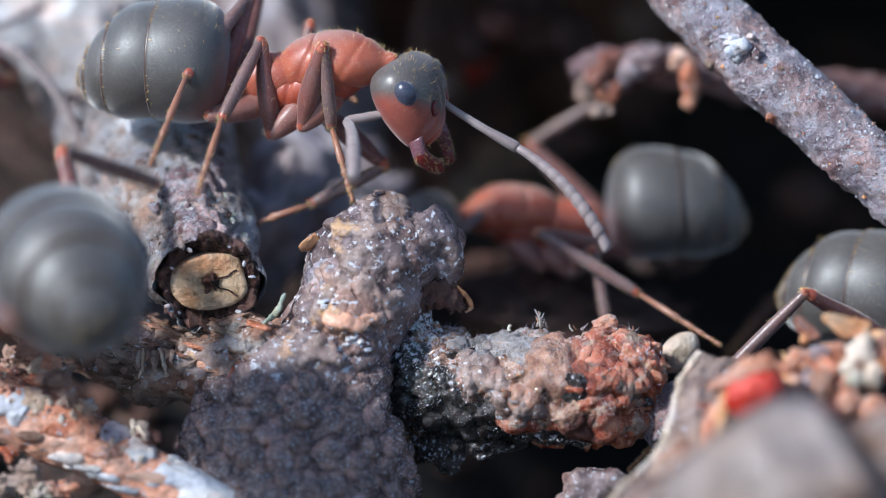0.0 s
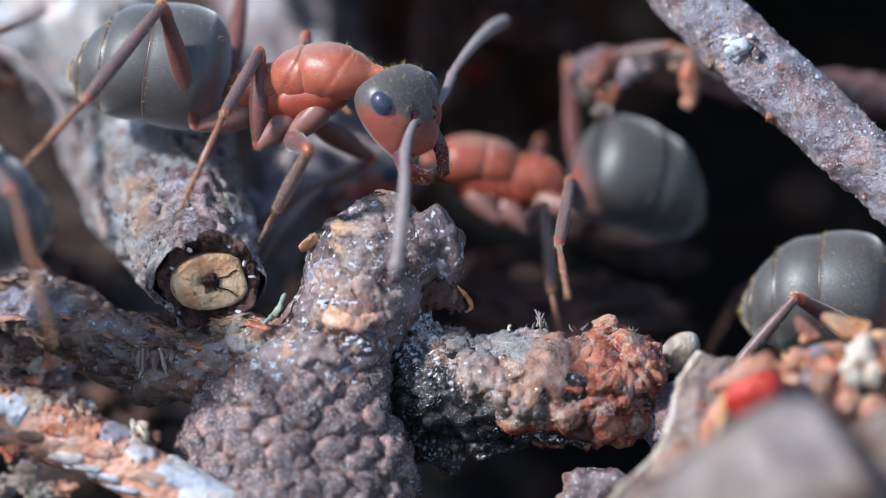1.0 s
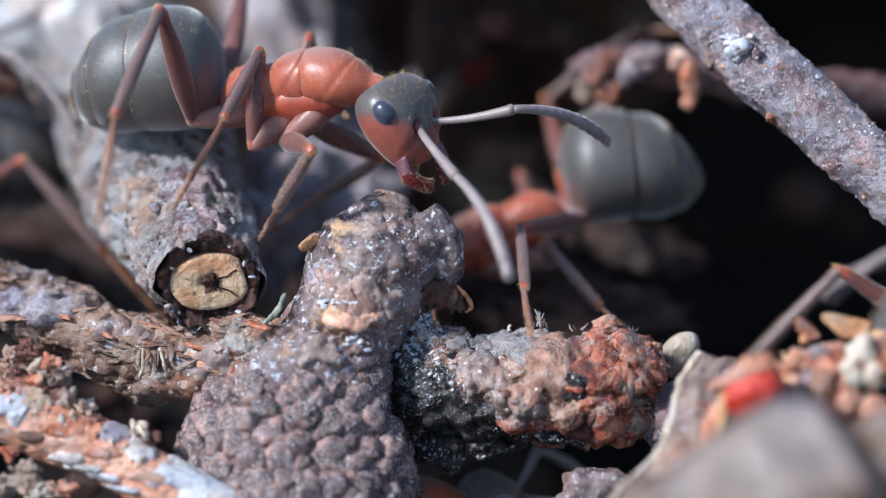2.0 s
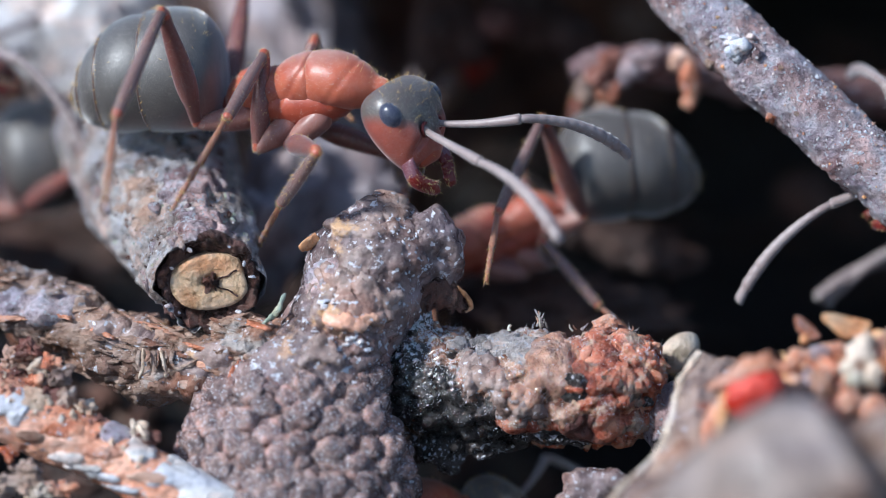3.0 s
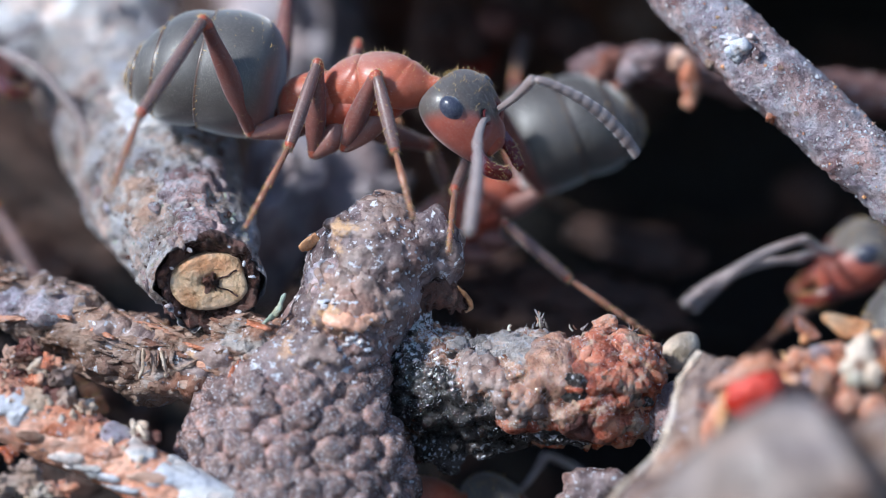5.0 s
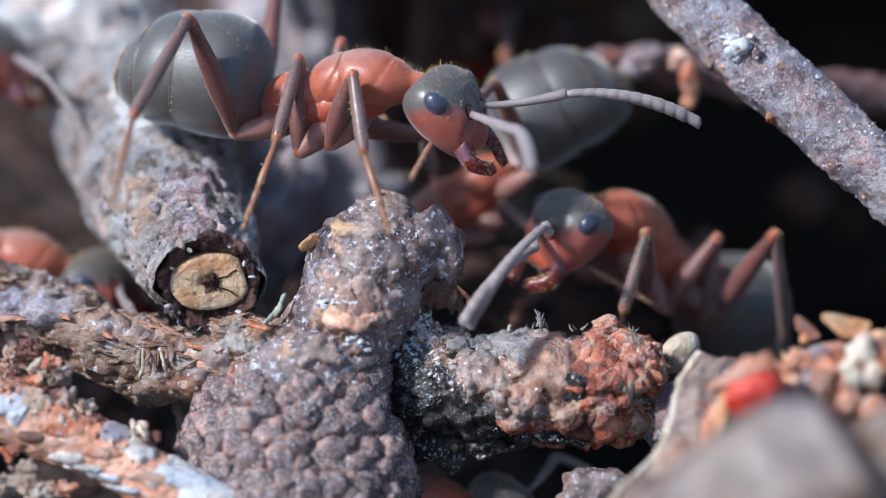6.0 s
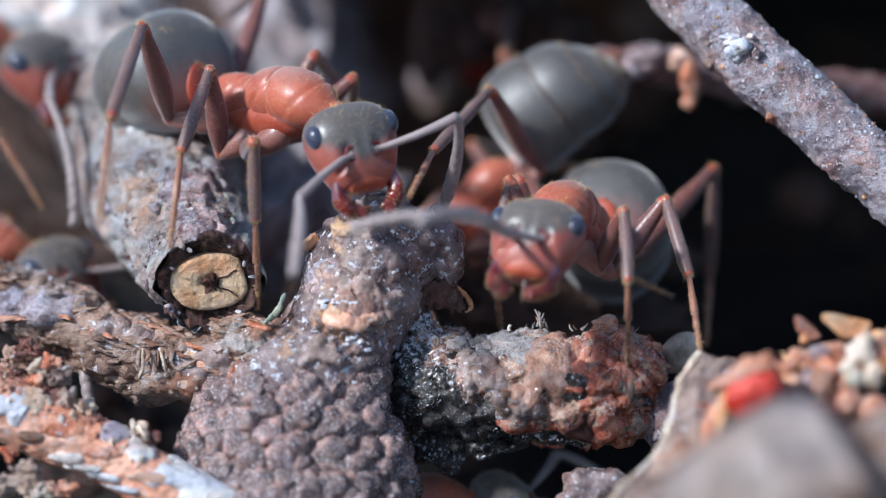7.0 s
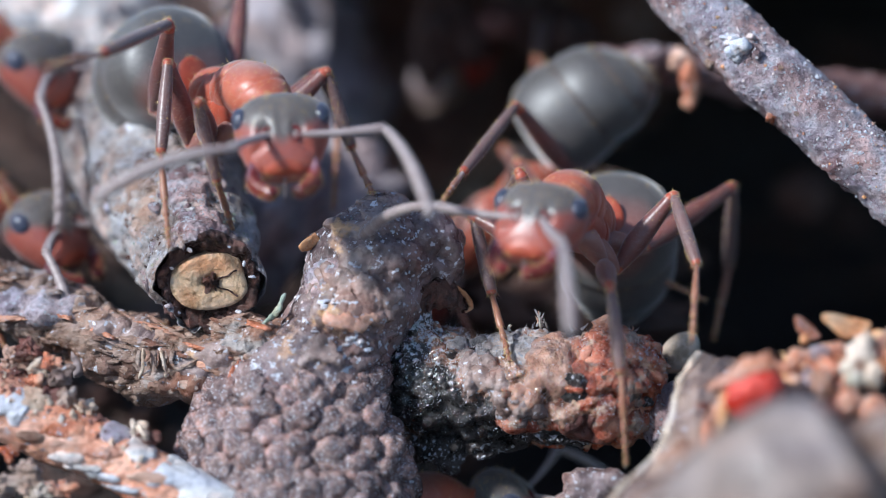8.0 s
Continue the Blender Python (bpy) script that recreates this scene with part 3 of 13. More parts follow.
        lump(bm, p.center * 1000, (rnd.uniform(.06, .2), rnd.uniform(.06, .2), 0.05), 0.5, 0.1, k, 1, turn3(rnd.uniform(0, 90), rnd.uniform(0, 90), rnd.uniform(0, 360)))
    part("bark_debris", bm, LILAC_BARK, bark, "loose bark flakes", kind="stuff")
    return bark


twig_with_cut = cut_twig()


# ---- the granular knob in the middle ----
def granular_knob():
    spine = [((-1.31, 1.58, 6.25), 0.35, 0.3), ((-1.26, 1.32, 6.13), 0.85, 0.75), ((-1.31, 0.94, 5.67), 1.38, 1.15), ((-1.56, 0.49, 5.00), 1.28, 1.1), ((-1.98, 0.03, 4.33), 1.15, 1.05),
             ((-2.34, -0.43, 3.66), 1.35, 1.05), ((-2.73, -0.92, 2.89), 1.95, 1.1), ((-2.95, -1.48, 1.92), 2.3, 1.2), ((-3.05, -2.26, 0.68), 2.3, 1.3)]
    bm = bmesh.new()
    wrinkle = craggy(0.11, 1.2, 4.0, 7, 0.05)
    tube(bm, spine, 210, 140, lambda q, s, a: wrinkle(q, s, a) + 0.035 * fbm((q.x * 0.35, q.y, q.z * 1.5), 0.5, 4, 2.0))
    knob = part("granular_knob", bm, KNOB)
    tagged(knob, "knobbly purplish-brown lump of bark set with round granules", "bark lump")
    for k, (c, w, h, t, m) in enumerate((((-1.82, -0.62, 5.12), .82, .55, .13, TAN_CRUST), ((-1.78, -0.80, 4.80), .50, .17, .19, PEACH), ((-1.71, -0.33, 5.90), .42, .28, .07, TAN_CRUST), ((-1.62, 0.10, 6.36), .80, .13, .08, TAN_CRUST),
                                         ((-2.35, -0.30, 5.45), .42, .34, .09, LILAC_BARK), ((-1.10, 0.20, 5.75), .36, .55, .07, KNOB), ((-1.20, 0.70, 6.62), .62, .14, .06, TAN_CRUST), ((-1.55, -1.15, 4.25), .50, .34, .10, KNOB), ((-2.45, -0.95, 4.35), .48, .36, .09, TAN_CRUST))):
        crust_patch(knob, c, w, h, t, m, 5 + k * 3.7)
    bm = bmesh.new()
    tube(bm, [((-2.48, 0.42, 6.12), .05, .10), ((-2.66, 0.36, 5.98), .035, .13), ((-2.84, 0.33, 5.88), .02, .05)], 14, 12, craggy(0.05, 0.15, 3))
    part("bark_flake", bm, AMBER, knob, "papery orange flake")
    rnd = random.Random(31)
    for c in ((-1.69, -1.14, 4.46), (-2.26, -0.80, 5.12), (-2.92, -1.84, 3.44)):
        for k in range(7):
            bm = bmesh.new()
            lump(bm, Vector(c) + Vector((rnd.uniform(-.22, .22), rnd.uniform(-.05, .1), rnd.uniform(-.15, .15))), (rnd.uniform(.04, .09), .03, rnd.uniform(.03, .07)), 1.0, 0.06, k, 2)
            part("white_speck", bm, DUST, knob)
    scatter(knob, 1900, 0.012, 0.06, 21, "knob_dust", DUST, -0.5, "white dust on the knob")
    return knob


knob = granular_knob()


def knob_granules(knob):
    """Round granules, each a piece of its own, packed over the lower front of the knob."""
    kinds = []
    for k in range(6):
        bm = bmesh.new()
        lump(bm, (0, 0, 0), (1.0, 0.94, 0.54), 0.34, 0.6, k * 3.1, 3, None, 3)
        me = bpy.data.meshes.new("granule")
        bmesh.ops.scale(bm, vec=(MM, MM, MM), verts=bm.verts)
        for f in bm.faces:
            f.smooth = True
        bm.to_mesh(me)
        bm.free()
        me.materials.append(GRAIN)
        kinds.append(me)
    rnd = random.Random(12)
    faces = [p for p in knob.data.polygons if 0.2 < p.center.z * 1000 < 3.9 and p.normal.y < -0.02]
    placed = []
    for top, low, tries in ((0.42, 0.32, 1500), (0.32, 0.22, 4000), (0.22, 0.12, 5000)):
        for _ in range(tries):
            p = faces[rnd.randrange(len(faces))]
            c = p.center * 1000
            r = rnd.uniform(low, top)
            if c.z > 3.3 + 0.5 * rnd.random() or any((c - q).length < 0.60 * (r + s) for q, s, _ in placed):
                continue
            placed.append((c, r, p.normal.copy()))
    placed.sort(key=lambda item: item[0].y)
    for c, r, normal in placed[:295]:
        ob = new("granule", kinds[rnd.randrange(6)])
        ob.parent = knob
        rot = normal.to_track_quat("Z", "Y").to_matrix().to_4x4() @ pose(0, 0, 0, 0, 0, rnd.uniform(0, 360))
        ob.matrix_basis = Matrix.Translation((c - normal * r * 0.08) * MM) @ rot @ Matrix.Diagonal((r, r * rnd.uniform(.8, 1.0), r, 1))


def resin_lump():
    spine = [((-0.95, 0.87, 3.28), 0.6, 0.7), ((-0.50, 0.42, 3.21), 1.0, 1.05), ((0.52, -0.07, 3.04), 1.02, 1.05), ((1.64, -0.25, 3.11), 1.08, 1.05),
             ((2.77, -0.25, 3.11), 1.12, 1.12), ((3.67, -0.13, 3.16), 1.15, 1.12), ((4.24, -0.03, 3.15), 0.8, 0.85), ((4.37, -0.03, 3.15), 0.3, 0.3)]
    bm = bmesh.new()
    tube(bm, spine, 150, 96, craggy(0.24, 0.7, 7.0, 7, 0.10))
    body = part("resin_lump", bm, RESIN)
    tagged(body, "rough lump of dark crust and orange resin powdered with dust", "resin lump")
    # resin plates and chips stuck on the skin: centre, radii, material
    chips = [((3.73, -0.80, 3.48), (0.50, 0.28, 0.70), RESIN),
             
             ((4.08, -0.45, 3.73), (0.26, 0.26, 0.42), ORANGE), ((3.20, -0.20, 4.42), (0.3, 0.2, 0.16), ORANGE),
             # The first chip here is black crust in place of the hole's shade.
             ((2.58, -1.24, 3.46), (0.27, 0.16, 0.33), CRUST), ((-0.44, 0.09, 4.06), (0.36, 0.2, 0.5), RESIN), ((1.97, -1.07, 2.47), (0.4, 0.2, 0.2), CRUST),
             ((-0.30, -0.30, 2.15), (0.62, 0.45, 0.55), CRUST), ((0.10, -0.42, 1.82), (0.42, 0.30, 0.34), CRUST), ((0.12, -0.45, 1.52), (0.22, 0.14, 0.22), CRUST), ((1.00, -0.40, 2.05), (0.60, 0.40, 0.26), CRUST)]
    rnd = random.Random(15)
    front = [p for p in body.data.polygons if p.normal.y < 0.1 and p.normal.z > -0.5]
    for k in range(30):
        p = front[rnd.randrange(len(front))]
        bm = bmesh.new()
        lump(bm, p.center * 1000, (rnd.uniform(.06, .2), rnd.uniform(.05, .10), rnd.uniform(.06, .18)), 0.8, 0.18, k * 1.3, 3, turn3(rnd.uniform(0, 60), rnd.uniform(0, 60), rnd.uniform(0, 90)), 5)
        part("resin_crumb", bm, (RESIN, CRUST, RESIN)[k % 3], body)
    for k, (c, r, m) in enumerate(chips):
        bm = bmesh.new()
        lump(bm, Vector(c) + Vector((0, 0.10, 0)), (r[0], r[1], r[2]), 0.55, 0.4, k * 2.3, 5, turn3(k * 17 % 30, k * 23 % 40 - 20, k * 31 % 30 - 15), 7)
        chip = part("resin_chip", bm, m, body)
        scatter(chip, 90, 0.008, 0.03, 60 + k, "chip_dust", DUST, 0.0)
    # The low maroon and crust plates paint the lump's shaded underside darker.
    for k, (c, w, h, t, m) in enumerate((((0.85, -1.05, 3.70), .45, .40, .08, TAN_CRUST), ((1.45, -1.25, 3.05), .55, .35, .07, TAN_CRUST), ((2.95, -1.1, 2.65), .6, .3, .07, MAROON), ((1.2, -0.5, 4.1), .9, .22, .05, TWIG_BARK))):
        crust_patch(body, c, w, h, t, m, 120 + k * 2.9, "resin_plate")
    for k, (c, w, h, t, m, even) in enumerate((((2.05, -1.02, 4.02), .46, .58, .14, PEACH_WAX, 7), ((1.55, -1.22, 3.30), .36, .28, .10, PEACH_WAX, 3), ((3.10, -1.05, 3.95), .40, .56, .12, RED_WAX, 1), ((3.62, -0.98, 3.60), .40, .50, .10, RED_WAX, 0), ((3.22, -1.22, 2.95), .30, .50, .16, RED_WAX, 4),
                                               ((3.68, -1.02, 2.70), .46, .26, .13, RED_WAX, 3), ((1.55, -1.25, 2.72), .42, .22, .10, RED_WAX, 4), ((0.62, -0.98, 3.85), .36, .24, .08, TAN_CRUST, 1), ((3.30, -0.50, 4.25), .50, .22, .07, RED_WAX, 2), ((2.3, -1.0, 2.35), .8, .22, .08, CRUST, 0))):
        plate = crust_patch(body, c, w, h, t, m, 300 + k * 5.1, "resin_plate", "waxy peach resin" if m is PEACH_WAX else "waxy red-orange resin", 0.6, even)
        scatter(plate, 110, 0.006, 0.026, 400 + k, "chip_dust", DUST, -0.3)
    # A black lump takes the place of the hole's dark inside.
    bm = bmesh.new()
    lump(bm, (2.60, -1.14, 3.36), (.30, .20, .36), 0.5, 0.3, 9, 4)
    part("dark_pocket", bm, HOLE_BLACK, body, "black lump standing in for a shaded hole")
    scatter(body, 9000, 0.005, 0.028, 31, "lump_dust", DUST, -0.15, "white dust on the crust")
    rnd = random.Random(5)
    bm = bmesh.new()
    faces = [p for p in body.data.polygons if p.normal.z > 0.5]
    roots = []
    for k in range(420):
        p = faces[rnd.randrange(len(faces))]
        q = p.center * 1000
        roots.append((q, q + (p.normal + Vector((rnd.uniform(-.8, .8), rnd.uniform(-.8, .8), rnd.uniform(0, .5)))) * rnd.uniform(.05, .2)))
    spikes(bm, roots, 0.008)
    part("fibre_fuzz", bm, DUST, body, "fine torn fibres on the crest", kind="stuff")
    return body


resin = resin_lump()


def simple_twig(name, spine, material, label, amp=0.08, size=0.8, seed=1.0, rings=90, sides=48, dust=900, category="twig", ridge=0.05):
    bm = bmesh.new()
    tube(bm, spine, rings, sides, craggy(amp, size, seed, 5, ridge))
    ob = part(name, bm, material)
    tagged(ob, label, category)
    if dust:
        scatter(ob, dust, 0.012, 0.055, int(seed * 10), "bark_dust", DUST, -0.2, "pale dust on the bark")
    return ob


diagonal = simple_twig("diagonal_twig", [((3.73, 4.72, 11.36), .72, .72), ((4.74, 3.90, 10.30), .74, .72), ((5.75, 3.25, 9.37), .74, .72), ((6.81, 2.63, 8.55), .74, .72), ((7.87, 2.00, 7.69), .70, .7), ((8.87, 1.50, 6.91), .66, .66), ((10.21, 0.94, 5.67), .62, .62), ((11.39, -0.14, 4.15), .6, .6), ((12.01, -1.37, 2.24), .6, .6)],
                       LILAC_BARK, "lilac-grey slender twig with flaking bark, leaning", 0.09, 0.7, 2.0, 140, 48, 1800)
def crumbs_on(twig, spots):
    """Flakes and crumbs stuck on a twig: (point, size, material)."""
    for k, (c, r, m) in enumerate(spots):
        bm = bmesh.new()
        lump(bm, c, (r, r * .8, r * .7), 0.8, r, k * 2.7, 3, turn3(k * 40, k * 25, 0), 5)
        part("bark_flake", bm, m, twig)


crumbs_on(diagonal, [((5.71, 2.52, 9.56), .16, DUST), ((5.95, 2.36, 9.42), .2, DUST), ((5.82, 2.36, 9.28), .17, DUST), ((6.14, 2.51, 9.54), .12, WHITE_WOOD), ((6.24, 2.27, 9.32), .14, LILAC_BARK), ((6.58, 2.13, 8.06), .15, ORANGE), ((5.42, 2.87, 8.93), .16, BROWN_BARK), ((4.90, 3.33, 9.88), .16, DUST)])
for k, (m, n, hi) in enumerate(((AMBER, 90, 0.085), (BROWN_BARK, 160, 0.10), (DUST, 260, 0.075), (ORANGE, 60, 0.08))):
    scatter(diagonal, n, 0.025, hi, 300 + k, "bark_grit", m, -0.9, "grit stuck to the flaking bark", 0.8)
fallen = simple_twig("fallen_twig", [((2.66, 6.42, 7.56), .25, .25), ((3.37, 6.46, 7.67), .42, .4), ((4.44, 6.75, 7.60), .42, .42), ((6.12, 7.05, 7.23), .45, .45), ((7.92, 7.25, 6.92), .45, .45), ((10.94, 7.60, 6.42), .45, .45)],
            PLUM_BARK, "pinkish-brown fallen twig behind the leaning one", 0.12, 0.6, 3.0, 80, 36, 300)
crumbs_on(fallen, [((3.23, 5.94, 7.71), .34, MAROON), ((3.00, 5.82, 7.38), .30, BROWN_BARK), ((3.53, 6.02, 7.93), .30, MAROON), ((3.82, 5.85, 7.75), .28, LILAC_BARK), ((3.41, 5.80, 7.33), .26, ORANGE), ((4.30, 6.26, 7.98), .3, LILAC_BARK), ((4.88, 6.24, 7.93), .26, PEACH), ((3.29, 5.68, 7.00), .2, BROWN_BARK)])
strip = simple_twig("flat_bark_strip", [((-10.35, 2.33, 4.80), .9, .7), ((-8.71, 1.76, 4.40), .85, .6), ((-7.43, 1.17, 3.95), .9, .75), ((-6.16, 0.58, 3.51), .95, .8), ((-5.00, 0.15, 3.50), .9, .8), ((-3.86, -0.12, 3.91), .8, .7), ((-2.74, -0.05, 4.12), .6, .6)],
            BROWN_BARK, "broken strip of brown fibrous bark under the twig", 0.22, 0.8, 5.0, 130, 64, 900, "bark strip", 0.15)


PEEL_FAR = 1.011


def peeled_twig():
    ob = simple_twig("peeled_twig", [((-10.41, -1.92, 4.25), .7, .7), ((-8.85, -2.31, 3.75), .72, .7), ((-7.62, -2.70, 3.26), .68, .66), ((-6.40, -3.08, 2.80), .62, .6), ((-5.18, -3.48, 2.30), .6, .56), ((-3.65, -3.93, 1.63), .55, .5)],
                     SALMON, "peeled twig with salmon inner bark and white papery patches", 0.07, 0.9, 6.0, 190, 90, 260, "twig", 0.03)
    for k, (c, w, h, m) in enumerate((((-5.10, -3.85, 2.75), .55, .24, WHITE_WOOD), ((-4.60, -3.95, 2.50), .60, .30, WHITE_WOOD), ((-4.15, -4.05, 2.30), .55, .34, WHITE_WOOD), ((-5.75, -3.50, 3.20), .40, .18, WHITE_WOOD), ((-6.30, -3.30, 3.42), .36, .16, LILAC_BARK), ((-7.30, -3.45, 2.95), .36, .13, WHITE_WOOD),
                                      ((-6.95, -3.55, 2.78), .34, .12, WHITE_WOOD), ((-6.55, -3.62, 2.62), .40, .13, WHITE_WOOD), ((-6.20, -3.70, 2.45), .34, .12, WHITE_WOOD), ((-8.25, -3.05, 3.85), .22, .34, WHITE_WOOD), ((-7.95, -2.90, 4.00), .34, .18, CREAM), ((-8.60, -2.95, 3.90), .40, .22, WHITE_WOOD),
                                      ((-7.45, -3.20, 3.50), .45, .14, ORANGE), ((-6.60, -3.45, 3.10), .60, .10, ORANGE), ((-5.70, -3.75, 2.75), .45, .12, BROWN_BARK), ((-8.0, -3.35, 3.35), .40, .12, RUST))):
        crust_patch(ob, c, w, h, 0.05, m, 210 + k * 2.3, "paper_patch", "", 0.5, 2)
    for k, c in enumerate(((-8.24, -2.06, 4.42), (-7.79, -2.20, 4.35), (-8.35, -2.17, 4.13), (-7.94, -2.49, 4.12), (-7.56, -2.46, 4.22), (-7.27, -2.77, 3.93), (-6.94, -2.85, 3.73), (-7.65, -2.77, 3.93), (-8.34, -3.41, 3.07), (-8.00, -3.61, 2.80), (-8.43, -3.82, 2.53), (-7.78, -3.85, 2.43), (-8.07, -2.08, 4.66), (-7.62, -2.25, 4.49), (-7.39, -2.42, 4.32), (-8.46, -2.06, 4.42), (-5.89, -3.18, 3.39), (-5.70, -3.21, 3.32), (-7.45, -3.85, 2.43), (-8.10, -3.80, 2.58))):
        bm = bmesh.new()
        lump(bm, c, (.24 - .012 * (k % 9), .17, .19 - .016 * (k % 5)), 1.3, 0.18, k * 4.1, 4, None, 7)
        part("bark_crumb", bm, (BROWN_BARK, CREAM, MAROON, ORANGE, BROWN_BARK)[k % 5], ob)
    for k, (m, n) in enumerate(((ORANGE, 170), (MAROON, 170), (CREAM, 90))):
        scatter(ob, n, 0.03, 0.14, 500 + k, "bark_grit", m, 0.0, "loose crumbs on the peeled twig", 0.7, lambda q: q.x < -5.6 and q.z > 3.05 + 0.35 * (-6.2 - q.x))
    ob.scale = (PEEL_FAR,) * 3              # set back a little along the line of sight
    ob.location = EYE * MM * (1 - PEEL_FAR)
    return ob


peeled_twig()


def scale_chip(name, c, radii, material, label, turn, seed, bend=0.4, amp=0.12, sub=4):
    """A curled bark or cone scale: a flattened lump, cupped along its length."""
    bm = bmesh.new()
    made = lump(bm, (0, 0, 0), radii, amp, 0.8, seed, sub)
    c = Vector(c)
    for v in made:
        v.co.z += bend * (v.co.x / radii[0]) ** 2 * radii[0] * 0.5
        v.co = c + turn @ v.co
    return tagged(part(name, bm, material), label, "bark chip")


def curled_sheet(name, left, right, material, label, thick=0.16, bulge=0.5, seed=1.0, rim=None):
    """A curled sheet between two edges, with thickness and a rounded rim along its outer edge."""
    bm = bmesh.new()
    rows, cols = 40, 24
    a, b = [Vector(p) for p in left], [Vector(p) for p in right]

    def along(pts, f):
        u = f * (len(pts) - 1)
        i = min(int(u), len(pts) - 2)
        return pts[i].lerp(pts[i + 1], u - i)
    faces = []
    for side in (0, 1):
        grid = []
        for i in range(rows):
            p, q = along(a, i / (rows - 1)), along(b, i / (rows - 1))
            line = []
            for j in range(cols):
                f = j / (cols - 1)
                v = p.lerp(q, f) + Vector((0, -bulge * math.sin(math.pi * f), 0.12 * noise.noise(Vector((f * 4 + seed, i * .25, 0)))))
                v += Vector((0.05, 0.10, 0.05)) * fbm(v, 0.5, 4, seed)
                line.append(bm.verts.new(v + Vector((0, thick * side, 0))))
            grid.append(line)
        faces.append(grid)
        for r0, r1 in zip(grid, grid[1:]):
            for j in range(cols - 1):
                bm.faces.new((r0[j], r0[j + 1], r1[j + 1], r1[j]))
    f0, f1 = faces
    border = lambda g: [g[0][j] for j in range(cols)] + [g[i][-1] for i in range(1, rows)] + [g[-1][j] for j in range(cols - 2, -1, -1)] + [g[i][0] for i in range(rows - 2, 0, -1)]
    e0, e1 = border(f0), border(f1)
    for k in range(len(e0)):
        bm.faces.new((e0[k], e0[(k + 1) % len(e0)], e1[(k + 1) % len(e0)], e1[k]))
    bmesh.ops.recalc_face_normals(bm, faces=bm.faces)
    ob = tagged(part(name, bm, material), label, "bark chip")
    if rim:
        bm = bmesh.new()
        tube(bm, [(p, 0.085, 0.075) for p in left], 60, 12, craggy(0.04, 0.3, seed))
        part("rim", bm, rim, ob, "pale rolled edge")
    return ob


def foreground_chips():
    curled_sheet("curled_scale", [(5.00, -2.01, 4.57), (4.62, -2.56, 4.23), (4.39, -3.40, 3.67), (4.01, -4.20, 3.22), (3.35, -4.95, 2.91), (2.95, -5.73, 2.52)],
                 [(5.75, -1.96, 4.43), (5.36, -3.00, 4.20), (5.17, -4.00, 3.78), (5.12, -5.18, 3.45), (4.85, -5.99, 2.98), (4.73, -6.58, 2.54)], CURL, "curled beige scale with a pale rolled edge", 0.16, 0.3, 3.0, CREAM)
    curled_sheet("beige_scale", [(3.49, -10.72, 4.32), (4.00, -10.37, 5.27), (4.88, -10.54, 6.27), (5.89, -10.37, 6.74), (6.69, -10.34, 6.83)],
                 [(5.30, -9.83, 2.38), (6.05, -10.57, 3.27), (6.69, -11.32, 4.14), (7.39, -11.15, 4.62), (8.20, -10.97, 5.09)], BEIGE, "out-of-focus beige cone scale close to the lens", 0.5, 1.2, 5.0)
    curled_sheet("brown_scale", [(6.60, -9.03, 6.04), (7.27, -9.60, 5.94), (7.88, -9.50, 6.22), (8.90, -9.46, 6.32)],
                 [(6.26, -10.40, 3.74), (7.07, -10.40, 3.74), (8.29, -10.40, 3.74), (9.30, -10.40, 3.74)], BROWN_BARK, "blurred brown scale beside the beige one", 0.4, 0.6, 7.0)
    red = scale_chip("red_scale", (5.93, -4.81, 4.78), (0.62, 0.35, 0.50), RED_CHIP, "glossy red bud scale among bark crumbs", turn3(0, -28, 0), 4.0, 0.2)
    bm = bmesh.new()
    lump(bm, (5.72, -4.56, 5.16), (.66, .3, .17), 0.5, 0.4, 2, 4, turn3(0, -28, 0))
    part("scale_tip", bm, SALMON, red, "pale pink upper edge")
    bm = bmesh.new()
    lump(bm, (5.36, -4.70, 4.50), (.16, .25, .55), 0.3, 0.5, 4, 3, turn3(0, 12, 0))
    part("scale_edge", bm, AMBER, red, "yellow lower edge")
    scale_chip("pink_scale", (5.15, -4.37, 3.93), (0.22, 0.3, 0.75), SALMON, "pinkish scale beside the curled one", turn3(0, 14, 0), 4.6, 0.2)
    scale_chip("brown_chip", (6.65, -4.19, 3.86), (1.5, 0.8, 0.8), MAROON, "brown bark chip under the orange crumbs", turn3(0, 0, 0), 4.9, 0.2, 0.3)
    for k, (c, r, m) in enumerate([((6.84, -3.37, 4.93), .36, ORANGE), ((7.21, -3.50, 5.15), .34, LILAC_BARK), ((6.97, -3.03, 5.27), .22, AMBER), ((7.42, -3.72, 4.83), .36, RED_CHIP), ((6.65, -3.89, 4.67), .34, PEACH),
                                   ((7.70, -4.41, 4.41), .42, ORANGE), ((8.24, -4.45, 4.31), .42, ORANGE), ((7.18, -4.15, 4.54), .40, BROWN_BARK), ((6.23, -3.59, 4.90), .22, ORANGE), ((6.42, -3.28, 4.60), .2, PALE), ((8.43, -3.03, 5.27), .34, AMBER), ((8.71, -3.82, 4.87), .5, ORANGE)]):
        scale_chip("orange_crumb" if m in (ORANGE, AMBER, PEACH, RED_CHIP) else "bark_crumb", c, (r * .62, r * .55, r * .5), m, "crumbling orange bark crumb in the heap" if m in (ORANGE, AMBER, PEACH, RED_CHIP) else "dull grey-brown bark crumb in the heap", turn3(0, k * 37 % 50, k * 51), 5.0 + k, 0.1, 0.9)
    rnd = random.Random(91)
    low, high = Vector((6.48, -4.17, 4.49)), Vector((8.65, -3.03, 5.27))
